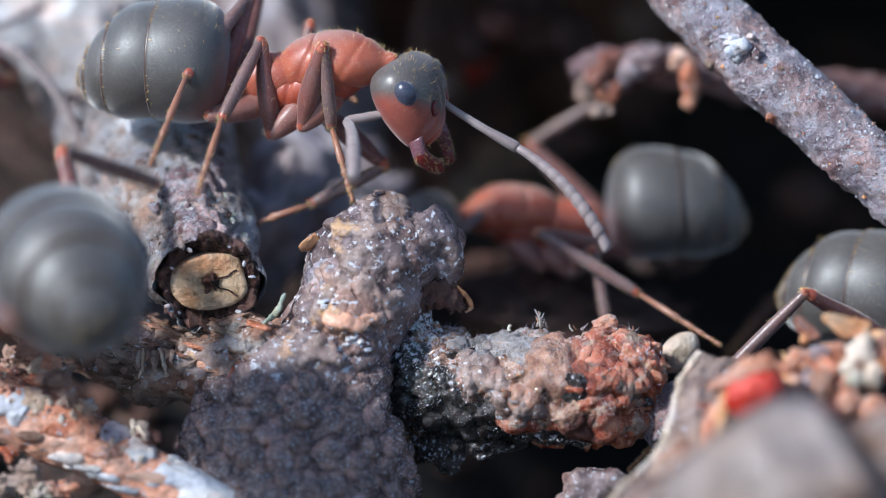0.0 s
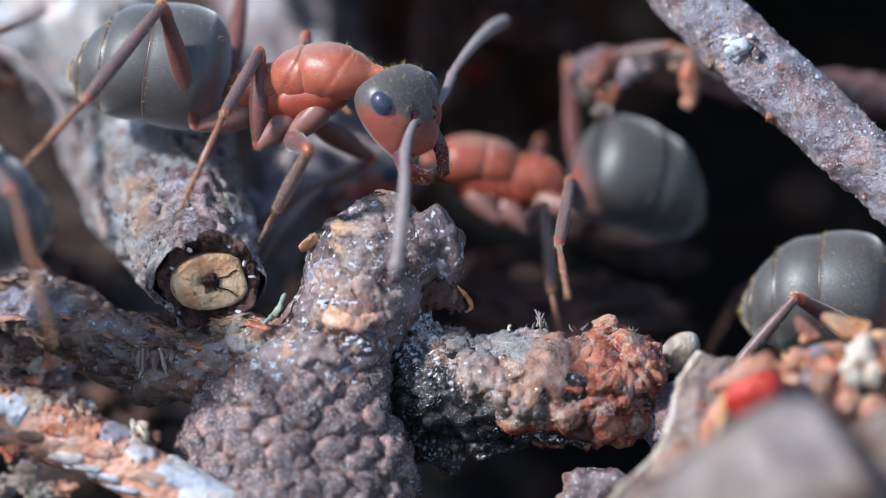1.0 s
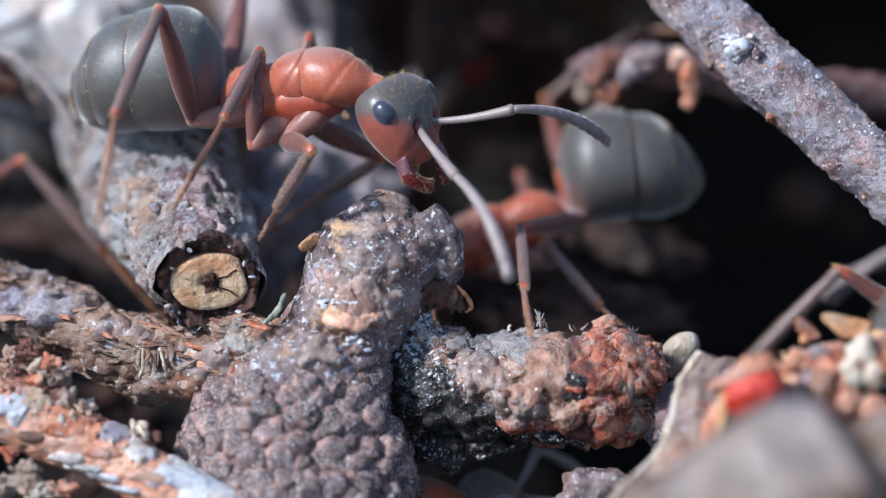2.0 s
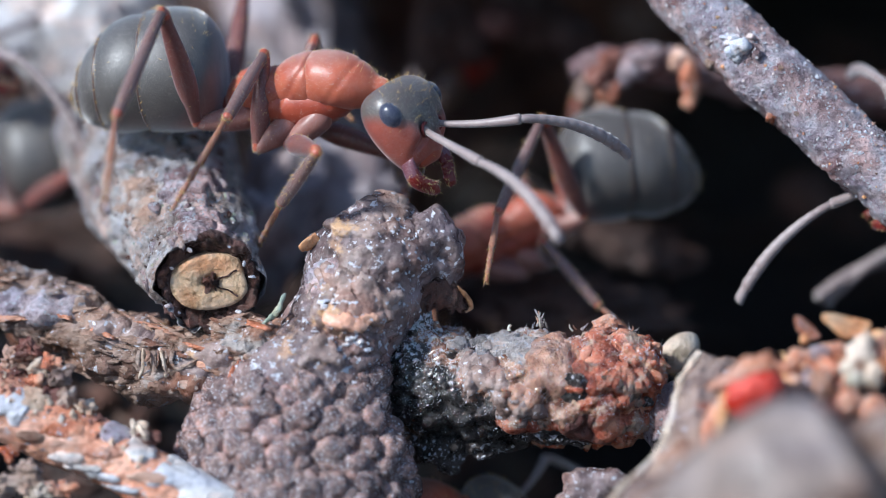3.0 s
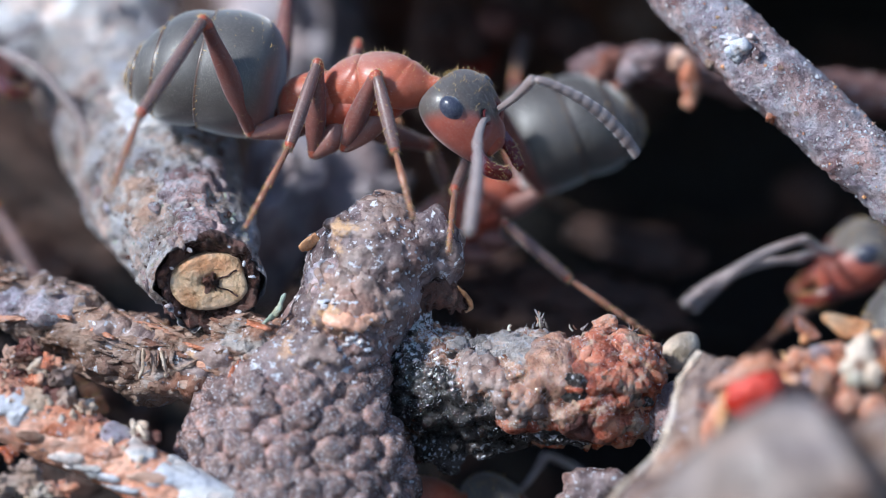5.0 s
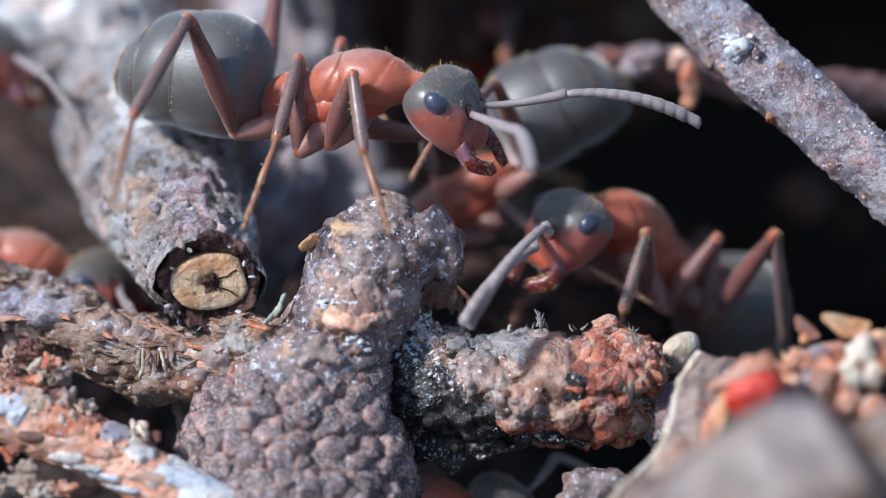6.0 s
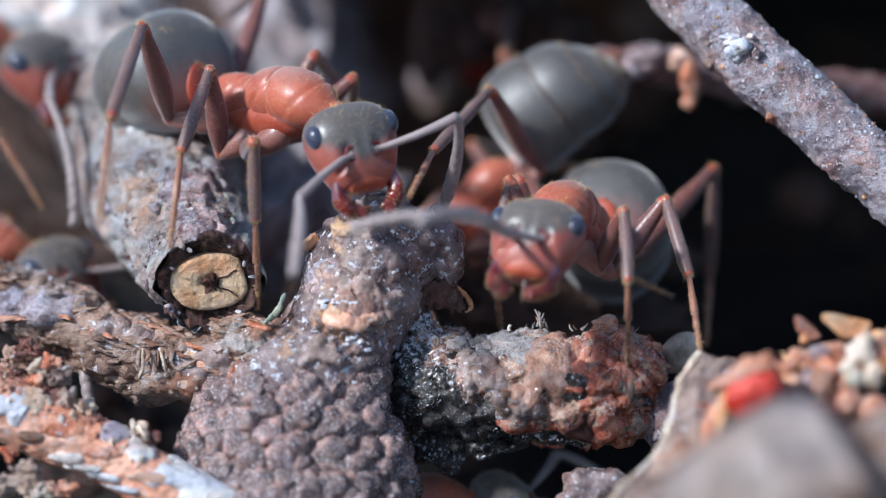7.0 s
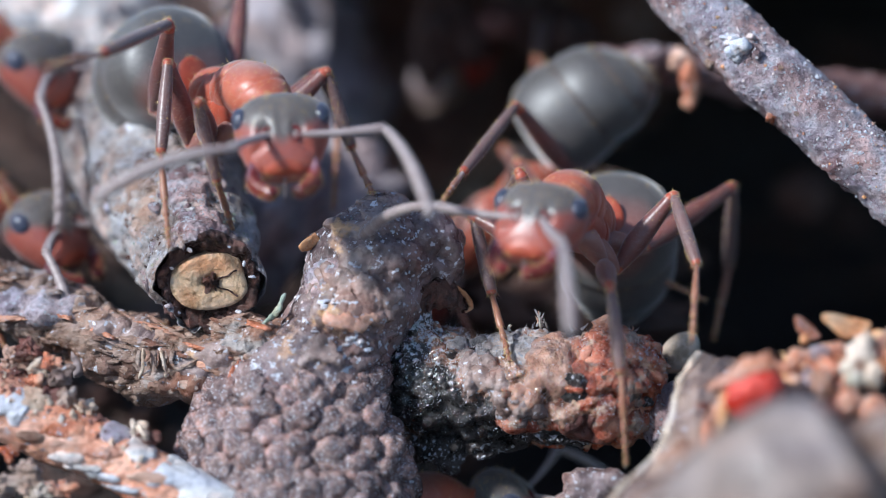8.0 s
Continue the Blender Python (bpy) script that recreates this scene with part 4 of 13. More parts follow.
    for k in range(34):
        c = Vector((rnd.uniform(low.x, high.x), rnd.uniform(low.y, high.y), 0))
        c.z = low.z + (high.z - low.z) * min(1.0, max(0.0, (c.x - low.x) / (high.x - low.x) * 0.75 + rnd.uniform(-.25, .3)))
        m = rnd.choice((ORANGE, AMBER, BROWN_BARK, PEACH, ORANGE, LILAC_BARK))
        warm = m in (ORANGE, AMBER, PEACH)
        r = rnd.uniform(.10, .24)
        scale_chip("orange_crumb" if warm else "bark_crumb", c, (r, r * rnd.uniform(.3, .9), r * rnd.uniform(.3, .9)), m, "crumbling orange bark crumb in the heap" if warm else "dull grey-brown bark crumb in the heap",
                   turn3(rnd.uniform(-40, 40), rnd.uniform(-50, 50), rnd.uniform(0, 180)), 60.0 + k, 0.2, 1.2, 3)
    for k in range(110):
        c = Vector((rnd.uniform(low.x - .6, high.x), rnd.uniform(low.y, high.y), 0))
        c.z = low.z + (high.z - low.z) * min(1.1, max(-0.1, (c.x - low.x) / (high.x - low.x) * 0.8 + rnd.uniform(-.1, .42)))
        r = rnd.uniform(.10, .28)
        scale_chip("bark_shard", c, (r, r * .16, r * rnd.uniform(.3, .7)), rnd.choice((ORANGE, AMBER, PEACH, ORANGE, SALMON, BROWN_BARK)), "thin ragged shard of orange bark in the heap",
                   turn3(rnd.uniform(-50, 50), rnd.uniform(-60, 60), rnd.uniform(0, 180)), 160.0 + k, 0.7, 0.5, 3)
    scale_chip("amber_flake", (7.78, -2.67, 5.38), (0.52, 0.3, 0.10), AMBER, "thin amber bark flake with ragged edge", turn3(25, 12, 10), 6.0, 0.4, 0.4)
    scale_chip("amber_flake", (7.00, -2.60, 5.30), (0.30, 0.2, 0.07), ORANGE, "thin amber bark flake with ragged edge", turn3(25, 38, 0), 6.6, 0.3, 0.4)
    lichen = scale_chip("pale_crumb", (7.99, -3.91, 5.20), (0.30, 0.28, 0.32), PALE, "pale green-white crumb of lichen", turn3(0, 0, 0), 7.0, 0.1, 0.6)
    for k, c in enumerate(((7.76, -4.06, 5.08), (8.19, -4.08, 5.03), (8.13, -4.24, 4.87), (8.05, -3.71, 5.47), (7.86, -4.23, 4.90))):
        bm = bmesh.new()
        lump(bm, c, (.2, .2, .2), 0.5, 0.3, k, 3)
        part("lichen_knob", bm, PALE, lichen)
    scale_chip("pale_seed", (4.74, 0.79, 3.50), (0.50, 0.32, 0.34), PALE, "small pale seed with dark flecks, half hidden by scales", turn3(0, -48, 0), 9.0, 0.0, 0.05)
    scale_chip("grey_crumb", (3.06, -2.20, 1.66), (0.7, 0.5, 0.45), KNOB, "grey crumb of bark on the ground", turn3(0, 0, 0), 10.0, 0.1, 0.6)
    scale_chip("knob_flap", (-0.16, 0.73, 5.72), (0.62, 0.6, 0.80), KNOB, "dark brown dusty lobe beside the knob", turn3(0, -24, 0), 11.0, 0.1, 0.3, 5)
    flap = curled_sheet("curled_flap", [(-0.42, 0.25, 5.36), (0.02, 0.30, 5.30), (0.36, 0.40, 5.02), (0.52, 0.55, 4.66)], [(-0.60, 0.10, 4.72), (-0.25, 0.10, 4.66), (0.12, 0.20, 4.60), (0.46, 0.45, 4.56)], DARK_RIM, "dark brown curled flap of bark under the knob", 0.07, 0.16, 11.6)
    bm = bmesh.new()
    tube(bm, [((0.30, 0.32, 5.10), .03, .03), ((0.50, 0.42, 4.80), .05, .05), ((0.56, 0.46, 4.60), .05, .05), ((0.44, 0.40, 4.52), .03, .03)], 20, 10, craggy(0.03, 0.15, 2))
    part("flap_edge", bm, AMBER, flap, "tan lit edge")
    scale_chip("grey_stub", (4.39, -0.58, 2.64), (0.35, 0.5, 0.7), LILAC_BARK, "grey stub of bark behind the resin lump", turn3(0, 15, 0), 12.0, 0.1, 0.5)


foreground_chips()


def small_finds(strip, twig, lump_ob):
    """Loose flakes, splinters and sprigs."""
    rnd = random.Random(17)
    a, b = Vector((-9.07, 0.73, 4.79)), Vector((-4.07, -0.67, 3.88))
    along = (b - a).normalized()
    skin = [p for p in strip.data.polygons if p.normal.y < 0.2 and p.normal.z > -0.3 and -9 < p.center.x * 1000 < -3.5]
    for k in range(70):
        p = skin[rnd.randrange(len(skin))]
        long, wide = rnd.uniform(.15, .5), rnd.uniform(.04, .12)
        bm = bmesh.new()
        lump(bm, (0, 0, 0), (long, wide, 0.035), 0.7, 0.16, k * 1.7, 3, None, 5)
        x = (along + p.normal * rnd.uniform(-.1, .35) + Vector((0, 0, rnd.uniform(-.3, .3)))).normalized()
        z = (p.normal - x * p.normal.dot(x)).normalized()
        t = Matrix((x, z.cross(x), z)).transposed()
        for v in bm.verts:
            v.co = p.center * 1000 + t @ v.co
        part("bark_flake", bm, (BROWN_BARK, RUST, BROWN_BARK, BROWN_BARK, RUST, SALMON, BROWN_BARK)[k % 7], strip)
    for k, (c, w, h, t, m) in enumerate((((-8.2, 0.35, 4.5), .9, .30, .05, LILAC_BARK), ((-7.35, 0.2, 4.0), .6, .26, .06, BROWN_BARK), ((-6.3, 0.1, 4.2), .8, .22, .05, TAN_CRUST), ((-6.7, -0.2, 3.55), .8, .22, .05, RUST), ((-4.7, -0.6, 3.9), .6, .3, .06, TAN_CRUST), ((-5.2, -0.7, 3.4), .7, .22, .05, RUST))):
        crust_patch(strip, c, w, h, t, m, 250 + k * 3.1, "bark_plate", "", 0.5, 1)
    for k in range(11):
        p = Vector((-5.75 + rnd.uniform(-.35, .45), -0.45 + rnd.uniform(-.1, .1), 4.05))
        q = p + Vector((rnd.uniform(-.1, .12), -0.15, -rnd.uniform(.15, .65)))
        r = rnd.uniform(.018, .05)
        bm = bmesh.new()
        tube(bm, [(p, r, r * .6), (p.lerp(q, .5) + Vector((rnd.uniform(-.05, .05), -.06, 0)), r * 1.2, r * .6), (q, r * .5, r * .3)], 12, 8, craggy(0.03, 0.12, k))
        part("torn_fibre", bm, (CREAM, BROWN_BARK, RUST, BROWN_BARK)[k % 4], strip)
    sprig = new("lichen_sprig")
    tagged(sprig, "tiny green-white lichen sprig beside the knob", "lichen")
    for k, (p, q) in enumerate((((-3.12, -0.11, 5.10), (-3.39, -0.47, 4.70)), ((-3.26, -0.30, 4.87), (-3.52, -0.59, 4.66)), ((-3.31, -0.33, 4.80), (-3.59, -0.52, 4.56)), ((-3.21, -0.28, 4.95), (-3.31, -0.64, 4.82)))):
        bm = bmesh.new()
        p, q = Vector(p), Vector(q)
        tube(bm, [(p, .03, .03), (p.lerp(q, .5) + Vector((.03, 0, .02)), .05, .045), (q, .035, .03)], 14, 10, craggy(0.03, 0.1, k))
        part("branchlet", bm, LICHEN, sprig)
    for foot, n, tall in (((1.97, -0.18, 4.48), 8, .38), ((2.69, -0.20, 4.42), 3, .2), ((-0.52, 0.16, 4.09), 5, .36), ((3.68, -0.08, 4.31), 3, .2), ((1.36, -0.16, 4.38), 3, .14)):
        for k in range(n):
            p = Vector(foot) + Vector((rnd.uniform(-.12, .12), rnd.uniform(-.08, .08), -0.05))
            q = p + Vector((rnd.uniform(-.2, .15), rnd.uniform(-.1, .1), tall * rnd.uniform(.5, 1.0)))
            r = rnd.uniform(.012, .03)
            bm = bmesh.new()
            tube(bm, [(p, r * 1.6, r), (p.lerp(q, .5) + Vector((rnd.uniform(-.04, .04), 0, 0)), r, r * .7), (q, r * .3, r * .2)], 8, 6, craggy(0.012, 0.08, k))
            part("splinter", bm, (PALE, TWIG_BARK, PEACH, TWIG_BARK)[k % 4], lump_ob)
    for k, (c, r, m) in enumerate((((-5.40, 1.81, 6.29), .10, DARK_RIM), ((-5.14, 1.70, 6.29), .08, DARK_RIM), ((-5.55, 1.88, 6.20), .06, DARK_RIM), ((-4.97, 1.62, 6.36), .06, ORANGE), ((-6.17, 1.39, 5.14), .07, DARK_RIM), ((-5.90, 0.90, 4.96), .06, AMBER), ((-6.32, 1.64, 5.23), .06, DARK_RIM), ((-4.68, 1.38, 6.29), .08, LICHEN), ((-4.38, 1.13, 6.18), .07, LICHEN), ((-4.22, 1.36, 6.24), .06, LICHEN), ((-4.52, 1.70, 6.30), .06, LICHEN))):
        bm = bmesh.new()
        lump(bm, c, (r, r, r * .7), 1.0, r, k, 3)
        part("bark_crumb", bm, m, twig)
    curled_sheet("brown_flap", [(-3.92, -0.92, 4.07), (-4.16, -1.08, 3.92), (-4.29, -1.19, 3.60), (-4.25, -1.29, 3.34)], [(-3.84, -0.76, 3.91), (-4.00, -0.93, 3.74), (-4.11, -1.01, 3.51), (-4.17, -1.10, 3.26)], ORANGE, "curled orange-brown flap of bark beside the knob", 0.05, 0.12, 9.0)


def background_pieces():
    scale_chip("pale_bark_piece", (-3.08, 13.56, 5.24), (1.6, 1.6, 3.6), PALE_STONE, "pale lilac weathered bark piece, out of focus", turn3(10, -15, 0), 21.0, 0.1, 0.4)
    scale_chip("pale_bark_piece", (-2.70, 7.98, 4.52), (1.5, 1.2, 1.3), PALE_STONE, "pale lilac weathered bark piece, out of focus", turn3(0, 25, 0), 22.0, 0.1, 0.5)
    scale_chip("pale_bark_piece", (-3.71, 5.72, 4.18), (0.8, 0.8, 1.6), PALE_STONE, "pale lilac weathered bark piece, out of focus", turn3(0, 25, 0), 23.0, 0.1, 0.5)
    scale_chip("brown_chunk", (-9.63, 13.86, 6.07), (1.0, 1.0, 1.4), BROWN_BARK, "brown bark chunk in the blurred distance", turn3(0, 25, 0), 24.0, 0.1, 0.5)
    scale_chip("brown_chunk", (0.70, 12.69, 5.78), (0.35, 0.5, 0.5), RED_CHIP, "reddish crumb in the blurred distance", turn3(0, 25, 0), 25.0, 0.1, 0.2)
    scale_chip("pale_crumb", (-0.30, 12.09, 5.59), (0.42, 0.5, 0.5), PALE_STONE, "pale crumb in the blurred distance", turn3(0, 25, 0), 26.0, 0.1, 0.2)
    scale_chip("dark_bank", (1.51, 17.77, 5.11), (4.2, 2.0, 2.4), ROT, "dark brown heap of rotten bark in the shade", turn3(0, 5, 0), 41.0, 0.05, 0.5)
    scale_chip("dark_bank", (-1.08, 15.15, 3.78), (2.0, 1.6, 2.2), ROT, "dark brown heap of rotten bark in the shade", turn3(0, 25, 0), 42.0, 0.05, 0.5)
    for k, (c, r, m) in enumerate((((0.07, 11.00, 6.97), (0.75, 0.6, 0.9), LITTER), ((-0.18, 13.47, 5.00), (0.5, 0.5, 0.5), BROWN_BARK), ((1.79, 11.16, 7.44), (0.9, 0.6, 0.5), LITTER), ((2.75, 10.04, 7.28), (0.6, 0.5, 0.4), LITTER), ((1.17, 10.64, 7.47), (0.4, 0.4, 0.4), MAROON),
                                    ((4.40, 14.94, 6.12), (0.5, 0.4, 0.5), BROWN_BARK), ((-1.51, 8.92, 4.19), (0.5, 0.5, 0.6), LITTER), ((7.95, 11.71, 3.08), (0.7, 0.5, 0.4), LITTER), ((2.45, 12.09, 4.14), (0.8, 0.5, 0.4), LITTER), ((1.16, 7.36, 2.82), (0.8, 0.6, 0.5), LITTER))):
        scale_chip("brown_chunk", c, r, m, "brown bark chunk in the blurred distance", turn3(0, 20 * k, 0), 50.0 + k, 0.1, 0.6)
    scale_chip("white_flake", (-7.39, 8.13, 7.88), (0.85, 0.4, 1.5), WHITE_WOOD, "pale weathered flake on the far end of the twig", turn3(0, -24, 0), 43.0, 0.05, 0.4)
    scale_chip("white_flake", (-8.73, 9.09, 7.58), (0.7, 0.4, 1.1), WHITE_WOOD, "pale weathered flake on the far end of the twig", turn3(0, -24, 0), 44.0, 0.05, 0.4)
    scale_chip("white_flake", (-6.69, 9.40, 7.86), (0.5, 0.4, 0.6), WHITE_WOOD, "pale weathered flake on the far end of the twig", turn3(0, -24, 0), 45.0, 0.05, 0.4)
    bud = scale_chip("bud_scale", (5.11, 5.48, 7.66), (0.22, 0.2, 0.46), ORANGE, "orange-brown bud with a red core hanging by the twig", turn3(0, -8, 0), 27.0, 0.1, 0.35)
    for name, c, r, m, text in (("core", (5.20, 5.30, 7.56), (.08, .10, .20), RUST, "dark red core"), ("tip", (5.08, 5.40, 7.26), (.16, .14, .14), ORANGE, "orange-brown tip")):
        bm = bmesh.new()
        lump(bm, c, r, 0.5, 0.25, c[2], 3)
        part(name, bm, m, bud, text)
    scale_chip("brown_chunk", (4.05, 7.52, 3.28), (1.4, 0.8, 0.5), LITTER, "reddish-brown bark slab lying in the hollow", turn3(0, 15, 0), 28.0, 0.1, 0.3)
    scale_chip("brown_chunk", (2.56, 5.16, 2.63), (2.4, 1.2, 0.9), LITTER, "dark brown slab in the hollow behind the lump", turn3(0, 5, 0), 29.0, 0.1, 0.3)
    scale_chip("brown_chunk", (-8.81, 8.29, 2.48), (1.2, 0.8, 0.5), LITTER, "dark brown chip in the shade", turn3(0, 15, 0), 30.0, 0.1, 0.3)


small_finds(strip, twig_with_cut, resin)
background_pieces()


# ---- loose litter: dark needles and crumbs over the ground ----
def litter_cover():
    rnd = random.Random(77)
    bm = bmesh.new()
    for k in range(700):
        x, y = rnd.uniform(-22, 22), rnd.uniform(-6, 42)
        z = ground_height(x, y)
        if (x > 0 and y > 5 and rnd.random() < 0.6) or (-4 < x < 7 and y < 9):
            continue
        r = rnd.uniform(0.25, 1.1)
        lump(bm, (x, y, z + 0.1), (r, r * rnd.uniform(.4, .9), r * rnd.uniform(.3, .6)), 0.6, 0.5, k * 0.7, 2, turn3(rnd.uniform(-30, 30), rnd.uniform(-30, 30), rnd.uniform(0, 360)))
    part("litter_crumbs", bm, LITTER, kind="stuff", label="dark bark crumbs strewn over the humus")
    bm = bmesh.new()
    for k in range(160):
        x, y = rnd.uniform(-20, 20), rnd.uniform(8, 40)
        z = ground_height(x, y) + rnd.uniform(0.1, 0.7)
        d = Vector((rnd.uniform(-1, 1), rnd.uniform(-1, 1), rnd.uniform(-.2, .25))).normalized() * rnd.uniform(2, 6)
        p = Vector((x, y, z))
        if abs(x - 1.5) < 9 and y < 15:
            continue
        tube(bm, [(p - d, .12, .08), (p, .24, .14), (p + d, .1, .08)], 8, 8)
    part("dry_needles", bm, NEEDLE, kind="stuff", label="dry brown conifer needles in the litter")


litter_cover()


# ---- the ants ----
SIDES = {"l": 1, "r": -1}
HIPS = {"f": ((0.35, 0.33, -0.45), (-0.35, 0.60, -0.90)), "m": ((-0.35, 0.36, -0.58), (-0.95, 0.70, -0.95)), "h": ((-1.15, 0.32, -0.40), (-2.05, 0.85, -0.35))}
LENGTHS = {"f": (1.75, 1.62, 1.75), "m": (1.85, 1.85, 2.1), "h": (2.7, 2.55, 2.4)}


def lathe(bm, profile, n=20, power=1.0, mat_index=0):
    """Rings along +x: (x, half width y, half height z, z offset)."""
    loops = []
    for x, ry, rz, z in profile:
        loop = []
        for k in range(n):
            a = 2 * math.pi * k / n
            c, s = math.cos(a), math.sin(a)
            if power != 1.0:
                c, s = math.copysign(abs(c) ** power, c), math.copysign(abs(s) ** power, s)
            loop.append(bm.verts.new((x, ry * c, z + rz * s)))
        loops.append(loop)
    fs = []
    for a, b in zip(loops, loops[1:]):
        for k in range(n):
            fs.append(bm.faces.new((a[k], a[(k + 1) % n], b[(k + 1) % n], b[k])))
    fs.append(bm.faces.new(loops[0][::-1]))
    fs.append(bm.faces.new(loops[-1]))
    bmesh.ops.recalc_face_normals(bm, faces=fs)
    for f in fs:
        f.material_index = mat_index
    return loops


def smooth_profile(keys, steps):
    """Fills a coarse profile to many rings along a smooth curve."""
    out, n = [], len(keys)
    for i in range(steps):
        u = (n - 1) * i / (steps - 1)
        k = min(int(u), n - 2)
        f = u - k
        rows = [keys[max(0, min(n - 1, j))] for j in (k - 1, k, k + 1, k + 2)]
        out.append(tuple(max(0.0, v) if j in (1, 2) else v for j, v in enumerate(
            0.5 * (2 * b + (c - a) * f + (2 * a - 5 * b + 4 * c - d) * f * f + (3 * b - a - 3 * c + d) * f ** 3) for a, b, c, d in zip(*rows))))
    return out


def coat(bm, rnd, count, length, thick, where, lean, index=1):
    """Hairs over the skin already in bm where where(point, normal) allows, leaning along lean."""
    bm.normal_update()
    faces = [f for f in bm.faces if f.material_index == 0 and f.calc_area() > 1e-7 and where(f.calc_center_median(), f.normal)]
    roots = []
    if not faces:
        return
    for _ in range(count):
        f = faces[rnd.randrange(len(faces))]
        vs = f.verts
        a, b = rnd.random(), rnd.random()
        p = vs[0].co.lerp(vs[1].co, a).lerp(vs[-1].co.lerp(vs[-2].co, a), b)
        d = (f.normal + Vector(lean) + Vector((rnd.uniform(-.35, .35), rnd.uniform(-.35, .35), rnd.uniform(-.35, .35)))).normalized()
        roots.append((p - f.normal * 0.005, p + d * length * rnd.uniform(.5, 1.1)))
    spikes(bm, roots, thick, index)


def grooved(bm, lines):
    """Presses sutures into a plate: (x where the line crosses z = 0, lean with z, depth, highest z)."""
    for v in bm.verts:
        for x0, lean, depth, top in lines:
            if v.co.z < top or top < 0:
                reach = 1.0 if top > 1 else max(0.0, min(1.0, (-top + 0.9 - abs(v.co.z + top)) * 2))
                k = depth * reach * math.exp(-((v.co.x - x0 - lean * v.co.z) / 0.045) ** 2)
                v.co.y -= math.copysign(k, v.co.y)
                v.co.z -= 0.6 * k


def build_ant():
    rnd = random.Random(42)
    root = new("ant")
    root.empty_display_size = 0.001

    def piece(name, bm, mat, parent=None, role="", label=""):
        return part(name, bm, mat, parent or root, label, role=role)

    # mesosoma: three humped plates
    bm = bmesh.new()
    lathe(bm, smooth_profile([(0.0, .30, .34, .10), (0.06, .46, .50, .15), (0.22, .56, .57, .18), (0.50, .61, .58, .17), (0.78, .60, .55, .14), (1.05, .51, .48, .08), (1.26, .36, .36, .03), (1.42, .22, .22, .0), (1.62, .13, .13, .0), (1.66, .03, .03, .0)], 64), 48)
    grooved(bm, [(0.62, 0.9, 0.035, -0.42), (0.30, -0.5, 0.02, -0.2)])
    coat(bm, rnd, 60, .12, .007, lambda p, n: n.z > 0.35, (0, 0, .2))
    coat(bm, rnd, 1500, .045, .0028, lambda p, n: n.z > 0.0, (-1.8, 0, 0), 2)
    piece("pronotum", bm, [THORAX_SHELL, HAIR, BLOOM_SHEEN])
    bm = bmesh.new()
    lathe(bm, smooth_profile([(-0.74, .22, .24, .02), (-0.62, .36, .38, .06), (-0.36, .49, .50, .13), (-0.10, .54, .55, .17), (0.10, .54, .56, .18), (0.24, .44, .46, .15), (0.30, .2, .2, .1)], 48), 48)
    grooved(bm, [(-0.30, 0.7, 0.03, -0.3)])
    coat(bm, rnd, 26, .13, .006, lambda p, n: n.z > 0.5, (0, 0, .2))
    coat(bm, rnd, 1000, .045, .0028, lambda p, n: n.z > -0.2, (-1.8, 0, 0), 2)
    piece("mesonotum", bm, [THORAX_SHELL, HAIR, BLOOM_SHEEN])
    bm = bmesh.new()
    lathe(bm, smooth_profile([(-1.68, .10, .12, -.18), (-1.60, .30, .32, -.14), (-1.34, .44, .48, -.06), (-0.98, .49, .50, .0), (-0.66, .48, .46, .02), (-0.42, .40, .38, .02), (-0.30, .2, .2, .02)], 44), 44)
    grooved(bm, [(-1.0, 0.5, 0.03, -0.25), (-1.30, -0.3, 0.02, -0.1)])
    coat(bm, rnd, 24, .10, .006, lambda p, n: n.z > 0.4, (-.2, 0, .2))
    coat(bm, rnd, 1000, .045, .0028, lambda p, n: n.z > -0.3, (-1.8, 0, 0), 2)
    piece("propodeum", bm, [THORAX_SHELL, HAIR, BLOOM_SHEEN])
    bm = bmesh.new()
    lathe(bm, smooth_profile([(-1.45, .10, .10, -.3), (-1.2, .40, .32, -.30), (-0.6, .53, .45, -.28), (0.0, .54, .46, -.25), (0.5, .50, .40, -.21), (0.95, .28, .24, -.12), (1.05, .05, .05, -.1)], 80), 48)
    grooved(bm, [(-0.42, 0.45, 0.05, 9), (0.36, -0.6, 0.05, 9), (-0.95, 0.3, 0.04, 9)])
    coat(bm, rnd, 900, .05, .003, lambda p, n: True, (-1.4, 0, 0), 2)
    piece("mesopleuron", bm, [RED, HAIR, BLOOM_SHEEN])
    # petiole with its upright scale
    bm = bmesh.new()
    lathe(bm, smooth_profile([(-2.24, .12, .12, -.22), (-2.06, .16, .17, -.22), (-1.8, .18, .18, -.24), (-1.58, .15, .14, -.22)], 12), 16)
    made = bmesh.ops.create_uvsphere(bm, u_segments=24, v_segments=14, radius=1.0)["verts"]
    for v in made:
        v.co = Vector((v.co.x * .13 * (1 - .35 * v.co.z) - 1.92 - .06 * v.co.z, v.co.y * .42 * (1 - .15 * v.co.z ** 2), v.co.z * .52 + .08))
    coat(bm, rnd, 20, .09, .006, lambda p, n: p.z > 0.35, (0, 0, .3))
    piece("petiole", bm, [RED, HAIR])
    # gaster: overlapping tergites, pivot at its waist
    keys = [(0.36, .05, .05, .52), (0.35, .42, .42, .55), (0.24, .84, .82, .60), (-0.08, 1.12, 1.08, .66), (-0.55, 1.22, 1.17, .69), (-1.1, 1.25, 1.18, .69), (-1.65, 1.20, 1.14, .65), (-2.15, 1.08, 1.05, .56), (-2.6, .82, .81, .43), (-2.92, .48, .49, .32), (-3.06, .20, .2, .27), (-3.1, .03, .03, .25)]
